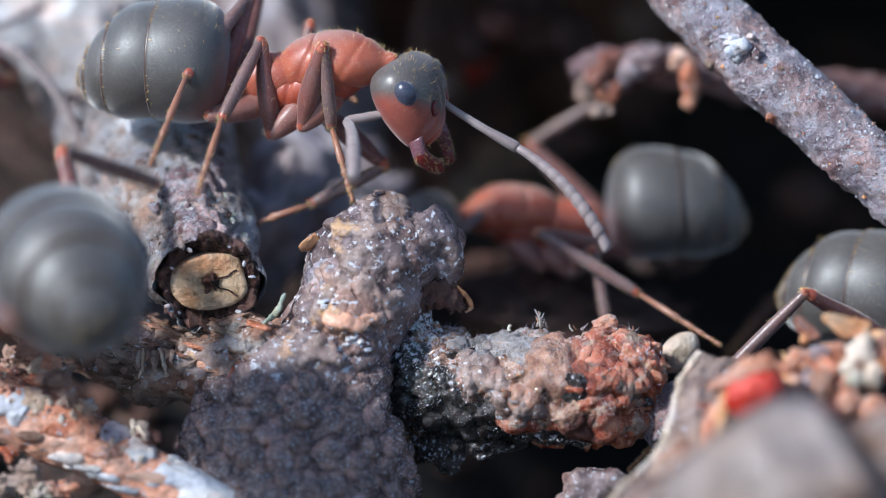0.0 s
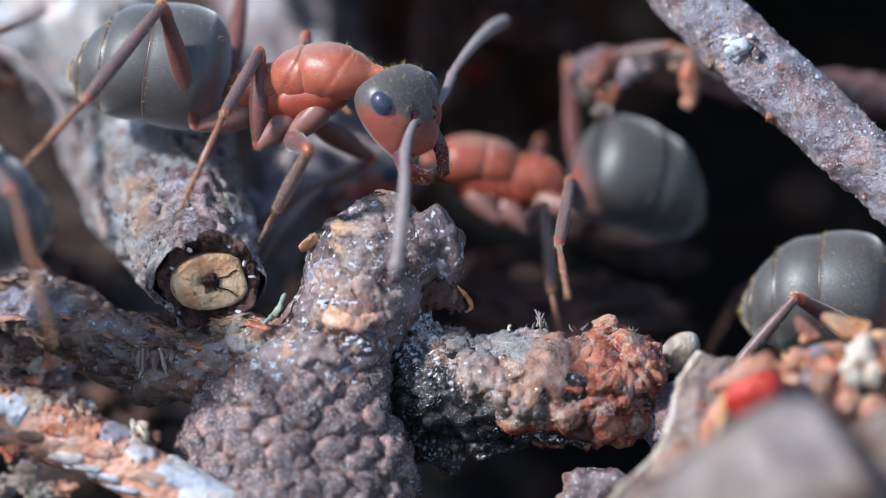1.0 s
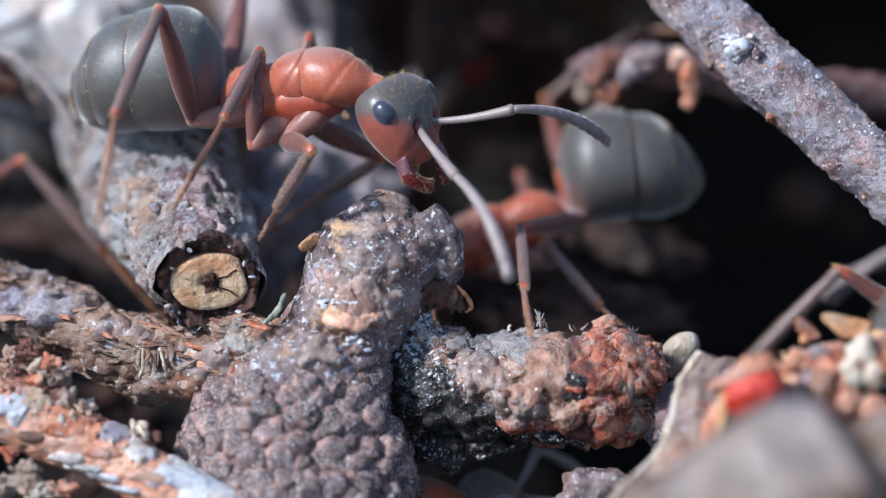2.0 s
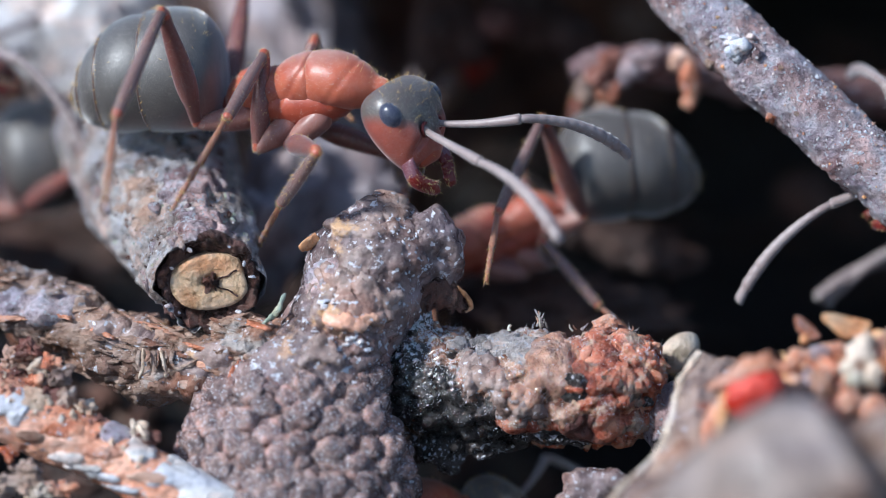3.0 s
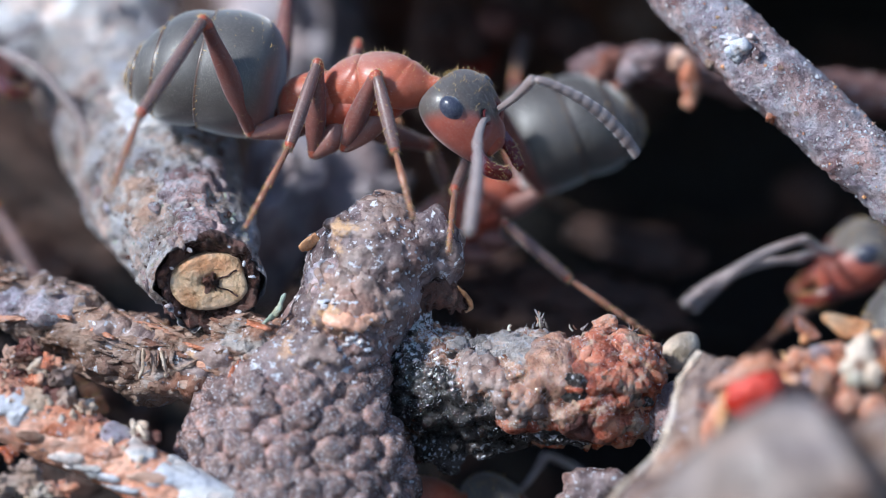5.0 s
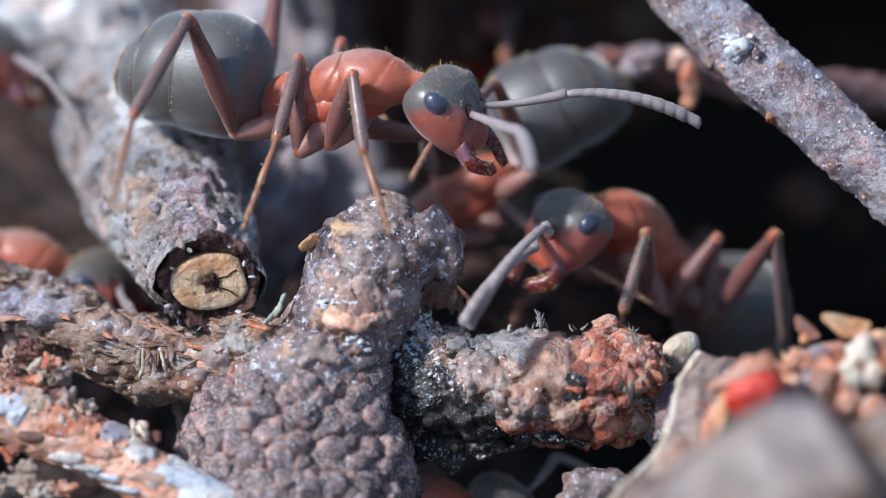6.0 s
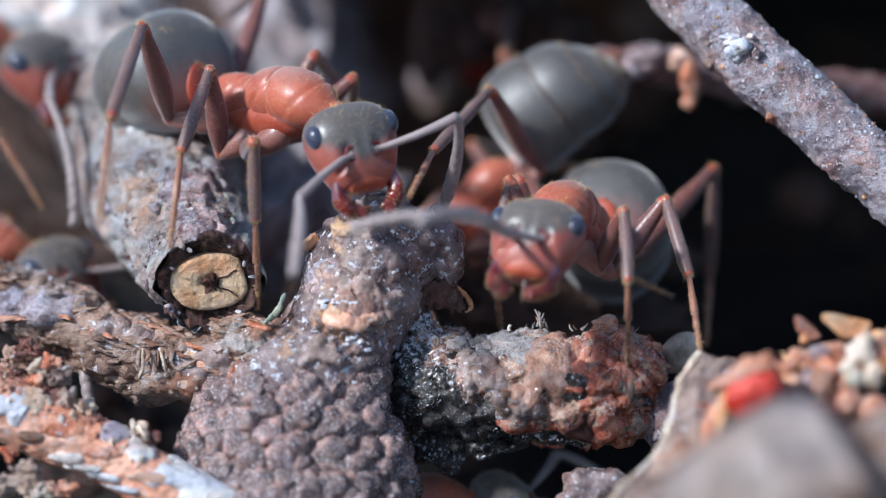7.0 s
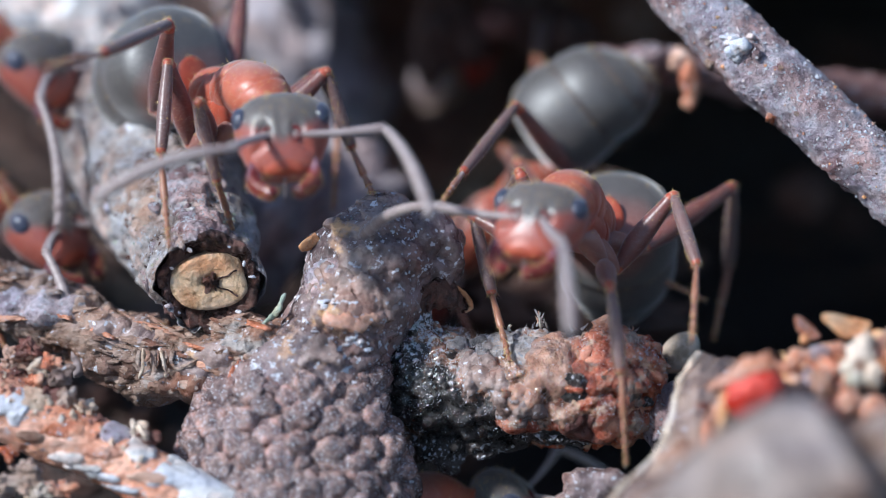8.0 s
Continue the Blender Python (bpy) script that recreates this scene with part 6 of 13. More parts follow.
    walk(p["femur_fl"], [at(0, -0.35, 0.6, -0.9, -40, 49, -3), at(0.5, -0.35, 0.6, -0.9, -39.5, 47, -2.3), at(1, -0.35, 0.6, -0.9, -0.2, 43.9, 50.8), at(1.5, -0.35, 0.6, -0.9, -9.1, 36.7, 37.1), at(1.7, -0.35, 0.6, -0.9, -9.1, 36.7, 37.1), at(2.27, -0.35, 0.6, -0.9, -16.4, 32, 24.2), at(2.8, -0.35, 0.6, -0.9, -22, 26.1, 12.7), at(3, -0.35, 0.6, -0.9, -22, 26.1, 12.7), at(3.2, -0.35, 0.6, -0.9, -22, 26.1, 12.7), at(3.35, -0.35, 0.6, -0.9, 3.4, 31.3, 62.9), at(3.4, -0.35, 0.6, -0.9, -4.9, 36.7, 48.2), at(3.47, -0.35, 0.6, -0.9, -24.8, 41, 16.9), at(3.5, -0.35, 0.6, -0.9, -36.1, 39.6, -0.4), at(4, -0.35, 0.6, -0.9, -44.7, 54.4, -12.1), at(4.17, -0.35, 0.6, -0.9, -27.2, 51.8, 9.7), at(4.33, -0.35, 0.6, -0.9, -5.2, 38.8, 40), at(4.5, -0.35, 0.6, -0.9, 1.2, 29.4, 51.4), at(4.7, -0.35, 0.6, -0.9, 1.2, 29.4, 51.4), at(5.8, -0.35, 0.6, -0.9, -2.5, 23, 43), at(6, -0.35, 0.6, -0.9, -2.5, 23, 43), at(6.3, -0.35, 0.6, -0.9, -2.5, 23, 43), at(6.5, -0.35, 0.6, -0.9, -7.1, 21.7, 31), at(6.73, -0.35, 0.6, -0.9, -5.9, -7.6, 40.5), at(7, -0.35, 0.6, -0.9, -10.2, -36.7, 51.4), at(7.27, -0.35, 0.6, -0.9, -11.7, -44.3, 53.8), at(7.5, -0.35, 0.6, -0.9, -13.9, -51.8, 56.8), at(7.73, -0.35, 0.6, -0.9, -19.1, -46.7, 63.6), at(8, -0.35, 0.6, -0.9, -23, -41.2, 69.2)])
    walk(p["tibia_fl"], [at(0, 0.8, 0.54, -2.22, 174.1, 13.8, -158.5), at(0.5, 0.84, 0.55, -2.18, 174, 14, -158.7), at(1, 0.45, 1.58, -2.11, 166.7, 20.3, 176.7), at(1.5, 0.77, 1.45, -1.95, 170.9, 21.8, -171.6), at(1.7, 0.77, 1.45, -1.95, 170.9, 21.8, -171.6), at(2.27, 1, 1.21, -1.83, 152.4, 35.3, 151), at(2.8, 1.18, 0.95, -1.67, 126.5, 35, 107.6), at(3, 1.18, 0.95, -1.67, 126.5, 35, 107.6), at(3.2, 1.18, 0.95, -1.67, 126.5, 35, 107.6), at(3.35, 0.33, 1.93, -1.81, 126.9, 34.9, 108.3), at(3.4, 0.58, 1.65, -1.95, 120.3, 63, 99.7), at(3.47, 0.91, 0.98, -2.05, -30.4, 62.4, -54.2), at(3.5, 1, 0.59, -2.02, -36.9, 34.3, -62.5), at(4, 0.65, 0.39, -2.32, -35.4, 34.5, -59.8), at(4.17, 0.72, 0.78, -2.28, -26.8, 58.7, -48.3), at(4.33, 0.69, 1.48, -2, 96.6, 68.9, 80), at(4.5, 0.6, 1.79, -1.76, 113.9, 45.7, 100), at(4.7, 0.6, 1.79, -1.76, 113.9, 45.7, 100), at(5.8, 0.83, 1.7, -1.58, 118.5, 40.7, 106.7), at(6, 0.83, 1.7, -1.58, 118.5, 40.7, 106.7), at(6.3, 0.83, 1.7, -1.58, 118.5, 40.7, 106.7), at(6.5, 1.04, 1.44, -1.55, 125.7, 38.5, 117.9), at(6.73, 0.97, 1.73, -0.67, 131.2, 39.4, 126.7), at(7, 0.52, 1.7, 0.15, 136.9, 39.8, 135.7), at(7.27, 0.39, 1.61, 0.32, 134.4, 49, 132.1), at(7.5, 0.24, 1.51, 0.48, 130.2, 58, 126.9), at(7.73, 0.18, 1.68, 0.37, 117.7, 69, 113), at(8, 0.12, 1.83, 0.25, 84.4, 77.1, 78.3)])
    walk(p["tarsus_fl"], [at(0, -0.67, -0.04, -2.61, 176.7, 6.4, -162.1), at(0.5, -0.62, -0.02, -2.57, 176.7, 6.4, -162.4), at(1, -1.07, 1.66, -2.68, 178.3, 17.7, -154.9), at(1.5, -0.72, 1.23, -2.55, 179.1, 21.4, -152.4), at(1.7, -0.72, 1.23, -2.55, 179.1, 21.4, -152.4), at(2.27, -0.15, 1.85, -2.76, -166.1, 16.1, -108.4), at(2.8, 0.78, 2.21, -2.6, -159.2, 2.8, -68.2), at(3, 0.78, 2.21, -2.6, -159.2, 2.8, -68.2), at(3.2, 0.78, 2.21, -2.6, -159.2, 2.8, -68.2), at(3.35, -0.08, 3.19, -2.74, -159.2, 3, -68.1), at(3.4, 0.46, 2.37, -3.39, -159.2, 6.7, -68.7), at(3.47, 1.35, 0.38, -3.48, -159.4, 13.6, -69.8), at(3.5, 1.62, -0.6, -2.93, -159.6, 17.3, -70.4), at(4, 1.32, -0.77, -3.24, -160.2, 18, -72.6), at(4.17, 1.28, 0.15, -3.66, -160.4, 15.8, -73.4), at(4.33, 0.79, 2.05, -3.51, -160.8, 11.8, -74.8), at(4.5, 0.4, 2.91, -2.92, -160.9, 9.6, -75.6), at(4.7, 0.4, 2.91, -2.92, -160.9, 9.6, -75.6), at(5.8, 0.47, 2.88, -2.64, -160.5, 19.3, -73.9), at(6, 0.47, 2.88, -2.64, -160.5, 19.3, -73.9), at(6.3, 0.47, 2.88, -2.64, -160.5, 19.3, -73.9), at(6.5, 0.45, 2.56, -2.55, -163.3, 17.5, -82.8), at(6.73, 0.22, 2.73, -1.7, -159.8, 25.6, -73.2), at(7, -0.37, 2.57, -0.89, -154.4, 33, -62.3), at(7.27, -0.32, 2.4, -0.9, -146.5, 58.7, -51.6), at(7.5, -0.27, 2.19, -0.9, -92.8, 79.2, 4.7), at(7.73, -0.04, 2.21, -1.14, -107.7, 54.3, -11.2), at(8, 0.19, 2.19, -1.33, -110, 29.1, -14.6)])
    walk(p["femur_ml"], [at(0, -0.95, 0.7, -0.95, 33.4, -52.7, 60.3), at(0.5, -0.95, 0.7, -0.95, 33.4, -52.7, 60.3), at(1, -0.95, 0.7, -0.95, 33.4, -52.7, 60.3), at(1.5, -0.95, 0.7, -0.95, 33.4, -52.7, 60.3), at(1.7, -0.95, 0.7, -0.95, 33.4, -52.7, 60.3), at(2.8, -0.95, 0.7, -0.95, 33.4, -52.7, 60.3), at(3, -0.95, 0.7, -0.95, 33.4, -52.7, 60.3), at(3.2, -0.95, 0.7, -0.95, 33.4, -52.7, 60.3), at(3.35, -0.95, 0.7, -0.95, 33.4, -52.7, 60.3), at(3.5, -0.95, 0.7, -0.95, 33.4, -52.7, 60.3), at(4, -0.95, 0.7, -0.95, 33.4, -52.7, 60.3), at(4.5, -0.95, 0.7, -0.95, 33.4, -52.7, 60.3), at(4.7, -0.95, 0.7, -0.95, 33.4, -52.7, 60.3), at(5.8, -0.95, 0.7, -0.95, 33.4, -52.7, 60.3), at(6, -0.95, 0.7, -0.95, 33.4, -52.7, 60.3), at(6.3, -0.95, 0.7, -0.95, 33.4, -52.7, 60.3), at(6.5, -0.95, 0.7, -0.95, 33.4, -52.7, 60.3), at(7, -0.95, 0.7, -0.95, 33.4, -52.7, 60.3), at(7.5, -0.95, 0.7, -0.95, 36.5, -50.4, 56.4), at(8, -0.95, 0.7, -0.95, 12.8, -30.7, 91.7)])
    walk(p["tibia_ml"], [at(0, -0.4, 1.67, 0.52, 8.2, 34.2, 114.4), at(0.5, -0.4, 1.67, 0.52, 8.2, 34.2, 114.4), at(1, -0.4, 1.67, 0.52, 8.2, 34.2, 114.4), at(1.5, -0.4, 1.67, 0.52, 8.2, 34.2, 114.4), at(1.7, -0.4, 1.67, 0.52, 8.2, 34.2, 114.4), at(2.8, -0.4, 1.67, 0.52, 8.2, 34.2, 114.4), at(3, -0.4, 1.67, 0.52, 8.2, 34.2, 114.4), at(3.2, -0.4, 1.67, 0.52, 8.2, 34.2, 114.4), at(3.35, -0.4, 1.67, 0.52, 8.2, 34.2, 114.4), at(3.5, -0.4, 1.67, 0.52, 8.2, 34.2, 114.4), at(4, -0.4, 1.67, 0.52, 8.2, 34.2, 114.4), at(4.5, -0.4, 1.67, 0.52, 8.2, 34.2, 114.4), at(4.7, -0.4, 1.67, 0.52, 8.2, 34.2, 114.4), at(5.8, -0.4, 1.67, 0.52, 8.2, 34.2, 114.4), at(6, -0.4, 1.67, 0.52, 8.2, 34.2, 114.4), at(6.3, -0.4, 1.67, 0.52, 8.2, 34.2, 114.4), at(6.5, -0.4, 1.67, 0.52, 8.2, 34.2, 114.4), at(7, -0.4, 1.67, 0.52, 8.2, 34.2, 114.4), at(7.5, -0.3, 1.68, 0.47, 20, 28.6, 136.8), at(8, -1, 2.29, -0.01, 20.7, 36.1, 138.2)])
    walk(p["tarsus_ml"], [at(0, -1.03, 3.07, -0.52, -171.4, 16.5, -52), at(0.5, -1.03, 3.07, -0.52, -171.4, 16.5, -52), at(1, -1.03, 3.07, -0.52, -171.4, 16.5, -52), at(1.5, -1.03, 3.07, -0.52, -171.4, 16.5, -52), at(1.7, -1.03, 3.07, -0.52, -171.4, 16.5, -52), at(2.8, -1.03, 3.07, -0.52, -171.4, 16.5, -52), at(3, -1.03, 3.07, -0.52, -171.4, 16.5, -52), at(3.2, -1.03, 3.07, -0.52, -171.4, 16.5, -52), at(3.35, -1.03, 3.07, -0.52, -171.4, 16.5, -52), at(3.5, -1.03, 3.07, -0.52, -171.4, 16.5, -52), at(4, -1.03, 3.07, -0.52, -171.4, 16.5, -52), at(4.5, -1.03, 3.07, -0.52, -171.4, 16.5, -52), at(4.7, -1.03, 3.07, -0.52, -171.4, 16.5, -52), at(5.8, -1.03, 3.07, -0.52, -171.4, 16.5, -52), at(6, -1.03, 3.07, -0.52, -171.4, 16.5, -52), at(6.3, -1.03, 3.07, -0.52, -171.4, 16.5, -52), at(6.5, -1.03, 3.07, -0.52, -171.4, 16.5, -52), at(7, -1.03, 3.07, -0.52, -171.4, 16.5, -52), at(7.5, -1.48, 2.79, -0.41, -168.4, 25.3, -43.6), at(8, -2.11, 3.29, -1.1, -167.5, 52.6, -42.2)])
    walk(p["femur_hl"], [at(0, -2.05, 0.85, -0.35, 64.8, -44.8, 68.3), at(0.5, -2.05, 0.85, -0.35, 66.5, -47.3, 66), at(1, -2.05, 0.85, -0.35, 52.5, -40.6, 86.1), at(1.5, -2.05, 0.85, -0.35, 48.7, -37.5, 92), at(1.7, -2.05, 0.85, -0.35, 48.7, -37.5, 92), at(2.8, -2.05, 0.85, -0.35, 47.8, -39.8, 93.6), at(3, -2.05, 0.85, -0.35, 47.8, -39.8, 93.6), at(3.2, -2.05, 0.85, -0.35, 47.8, -39.8, 93.6), at(3.35, -2.05, 0.85, -0.35, 43.4, -50.9, 99.7), at(3.5, -2.05, 0.85, -0.35, 43.4, -50.9, 99.7), at(4, -2.05, 0.85, -0.35, 46.2, -43.9, 95.8), at(4.5, -2.05, 0.85, -0.35, 52.6, -46.7, 86.9), at(4.7, -2.05, 0.85, -0.35, 52.6, -46.7, 86.9), at(5.8, -2.05, 0.85, -0.35, 56.1, -46.6, 82.1), at(6, -2.05, 0.85, -0.35, 56.1, -46.6, 82.1), at(6.3, -2.05, 0.85, -0.35, 56.1, -46.6, 82.1), at(6.5, -2.05, 0.85, -0.35, 55, -48.7, 83.6), at(6.73, -2.05, 0.85, -0.35, 47.9, -46.1, 93.2), at(7, -2.05, 0.85, -0.35, 41.8, -42.7, 101.9), at(7.5, -2.05, 0.85, -0.35, 33.1, -58.9, 113.1), at(8, -2.05, 0.85, -0.35, 14.9, -49.7, 135.3)])
    walk(p["tibia_hl"], [at(0, -1.34, 2.63, 1.55, 20.9, -23.3, 96), at(0.5, -1.31, 2.52, 1.63, 20.7, -23.1, 96.4), at(1, -1.91, 2.89, 1.41, 18.7, -35, 100.5), at(1.5, -2.12, 2.99, 1.29, 17.8, -34.1, 102.2), at(1.7, -2.12, 2.99, 1.29, 17.8, -34.1, 102.2), at(2.8, -2.18, 2.92, 1.38, 17.3, -34.2, 103.1), at(3, -2.18, 2.92, 1.38, 17.3, -34.2, 103.1), at(3.2, -2.18, 2.92, 1.38, 17.3, -34.2, 103.1), at(3.35, -2.34, 2.53, 1.75, 7, -11.4, 128.7), at(3.5, -2.34, 2.53, 1.75, 7, -11.4, 128.7), at(4, -2.25, 2.79, 1.52, 7.3, -13.4, 127.5), at(4.5, -1.95, 2.7, 1.61, 7.9, -8.1, 124.4), at(4.7, -1.95, 2.7, 1.61, 7.9, -8.1, 124.4), at(5.8, -1.79, 2.69, 1.61, 9, -6.8, 115.2), at(6, -1.79, 2.69, 1.61, 9, -6.8, 115.2), at(6.3, -1.79, 2.69, 1.61, 9, -6.8, 115.2), at(6.5, -1.85, 2.62, 1.68, 9, -4.1, 116), at(6.73, -2.16, 2.72, 1.59, 10.2, 12, 133.8), at(7, -2.46, 2.79, 1.48, 16.9, 26.8, 153.8), at(7.5, -2.6, 2.13, 1.96, 17.4, 20.4, 155), at(8, -3.29, 2.08, 1.71, 20, 23.7, 161.9)])
    walk(p["tarsus_hl"], [at(0, -1.59, 4.96, 2.56, 0.3, -0.3, 101.3), at(0.5, -1.57, 4.86, 2.63, 0.3, -0.1, 101.3), at(1, -2.29, 4.95, 2.87, 0.2, 1.2, 91.6), at(1.5, -2.57, 5.05, 2.72, 0.3, 0.8, 96.3), at(1.7, -2.57, 5.05, 2.72, 0.3, 0.8, 96.3), at(2.8, -2.66, 4.98, 2.81, 0.3, 0.8, 96.3), at(3, -2.66, 4.98, 2.81, 0.3, 0.8, 96.3), at(3.2, -2.66, 4.98, 2.81, 0.3, 0.8, 96.3), at(3.35, -3.9, 4.48, 2.25, 0.4, -0.2, 117.3), at(3.5, -3.9, 4.48, 2.25, 0.4, -0.2, 117.3), at(4, -3.76, 4.75, 2.11, 0.4, -1.3, 115.3), at(4.5, -3.38, 4.78, 1.97, 0.3, -2.5, 117.2), at(4.7, -3.38, 4.78, 1.97, 0.3, -2.5, 117.2), at(5.8, -2.87, 4.98, 1.91, 0.2, -4.1, 119.8), at(6, -2.87, 4.98, 1.91, 0.2, -4.1, 119.8), at(6.3, -2.87, 4.98, 1.91, 0.2, -4.1, 119.8), at(6.5, -2.97, 4.91, 1.86, -0.1, -4.9, 123.8), at(6.73, -3.88, 4.52, 1.07, 0.6, 12.6, 134.2), at(7, -4.5, 3.8, 0.33, 4.9, 29.6, 146.2), at(7.5, -4.76, 3.14, 1.07, 9, 19.3, 155.9), at(8, -5.51, 2.8, 0.68, 13.2, 27.9, 166.4)])
    walk(p["scape_r"], [at(0, 2.23, -0.37, -0.95, 44.8, -3.9, -164.2), at(0.5, 2.29, -0.45, -0.87, 42.4, -2.1, -120.8), at(1, 2.27, -0.58, -0.81, 44.1, 6.8, -82.3), at(1.5, 2.37, -0.49, -0.76, 52.7, 23.7, -50.6), at(1.7, 2.37, -0.49, -0.76, 52.7, 23.7, -50.6), at(2.8, 2.39, -0.46, -0.76, 58.2, 13.3, -33.4), at(3, 2.39, -0.46, -0.76, 58.2, 13.3, -33.4), at(3.2, 2.39, -0.46, -0.76, 58.2, 13.3, -33.4), at(3.35, 2.39, -0.46, -0.76, 55.6, 2.6, -52.2), at(3.5, 2.32, -0.83, -0.47, 56.6, 4.5, -35.8), at(3.73, 2.44, -0.62, -0.51, 53.6, 7.7, -63.3), at(4, 2.55, -0.4, -0.55, 49.4, 9.2, -91), at(4.5, 2.5, -0.44, -0.62, 49.7, 3, -89), at(4.7, 2.5, -0.44, -0.62, 49.7, 3, -89), at(5.8, 2.49, -0.4, -0.66, 49.4, 0.7, -50), at(6, 2.49, -0.4, -0.66, 49.4, 0.7, -50), at(6.3, 2.49, -0.4, -0.66, 49.4, 0.7, -50), at(6.5, 2.46, -0.58, -0.57, 50, 16, -57.7), at(7, 2.37, -0.73, -0.53, 40.8, 15.8, -90.1), at(7.5, 2.33, -0.8, -0.51, 55, 31.5, -55.9), at(7.73, 2.36, -0.81, -0.41, 55.6, 13.7, -54.6), at(8, 2.4, -0.82, -0.3, 55.6, -4.1, -53.5)])
    walk(p["funiculus_r"], drooping([at(0, 0.62, -0.83, -0.84, 21, 3.7, -73.7), at(0.5, 1.43, -1.89, -0.81, 21, -3.7, -87.5), at(1, 2.49, -2.23, -1.01, 21.8, 32.7, -84.3), at(1.5, 3.35, -1.68, -1.44, 39.4, 32, -52), at(1.7, 3.35, -1.68, -1.44, 39.4, 32, -52), at(2.8, 3.75, -1.36, -1.15, 45.9, 20.7, -37.6), at(3, 3.75, -1.36, -1.15, 45.9, 20.7, -37.6), at(3.2, 3.75, -1.36, -1.15, 46.2, 25, -36.9), at(3.35, 3.41, -1.78, -0.84, 46.1, 24.8, -37.1), at(3.5, 3.68, -1.81, -0.6, 45, 0.1, -42.2), at(3.73, 3.19, -2.1, -0.73, 44, 20.7, -47.4), at(4, 2.52, -2.06, -0.82, 40.4, 41, -54.4), at(4.5, 2.53, -2.12, -0.71, 24.5, 19, -85.1), at(4.7, 2.53, -2.12, -0.71, 24.5, 19, -85.1), at(5.8, 3.56, -1.67, -0.68, 0, -1, -66), at(6, 3.56, -1.67, -0.68, 0, -1, -66), at(6.3, 3.56, -1.67, -0.68, 0, -1, -66), at(6.5, 3.32, -1.94, -1.03, 29.1, 3.7, -61.5), at(7, 2.37, -2.35, -0.99, 30.3, 10.5, -51.8), at(7.5, 3.13, -1.99, -1.39, 32.9, 15.2, -40), at(7.73, 3.31, -2.14, -0.8, 22.4, 16.4, -77.4), at(8, 3.4, -2.17, -0.18, 13.3, 11.2, -114)]))
    walk(p["femur_fr"], [at(0, -0.35, -0.6, -0.9, -42.9, -63.6, 1.1), at(0.5, -0.35, -0.6, -0.9, -63.2, -63.7, 23.7), at(0.67, -0.35, -0.6, -0.9, -29.2, -55.3, -15.3), at(0.83, -0.35, -0.6, -0.9, -7.3, -24.3, -47.8), at(1, -0.35, -0.6, -0.9, -4.7, -5.6, -57.8), at(1.5, -0.35, -0.6, -0.9, -5.5, -7.1, -50.7), at(1.7, -0.35, -0.6, -0.9, -5.5, -7.1, -50.7), at(2.8, -0.35, -0.6, -0.9, -5.5, -8.2, -50.2), at(3, -0.35, -0.6, -0.9, -5.5, -8.2, -50.2), at(3.2, -0.35, -0.6, -0.9, -5.5, -8.2, -50.2), at(3.35, -0.35, -0.6, -0.9, -2.3, -16.2, -65.6), at(3.5, -0.35, -0.6, -0.9, -0.3, -8, -74.9), at(3.67, -0.35, -0.6, -0.9, -3.4, -31.9, -66), at(3.83, -0.35, -0.6, -0.9, -45.3, -70, -16), at(4, -0.35, -0.6, -0.9, -113, -66.4, 55.7), at(4.5, -0.35, -0.6, -0.9, -59.8, -56.1, -3.7), at(4.7, -0.35, -0.6, -0.9, -59.8, -56.1, -3.7), at(5.8, -0.35, -0.6, -0.9, -46.7, -56.9, -19.3), at(6, -0.35, -0.6, -0.9, -46.7, -56.9, -19.3), at(6.3, -0.35, -0.6, -0.9, -46.7, -56.9, -19.3), at(6.5, -0.35, -0.6, -0.9, -36, -33.7, -34.1), at(6.73, -0.35, -0.6, -0.9, -33.3, -28.8, -39.1), at(7, -0.35, -0.6, -0.9, -31.3, -23.6, -43.7), at(7.5, -0.35, -0.6, -0.9, -30.7, -6.2, -46.1), at(8, -0.35, -0.6, -0.9, -35.8, -41.2, -34)])
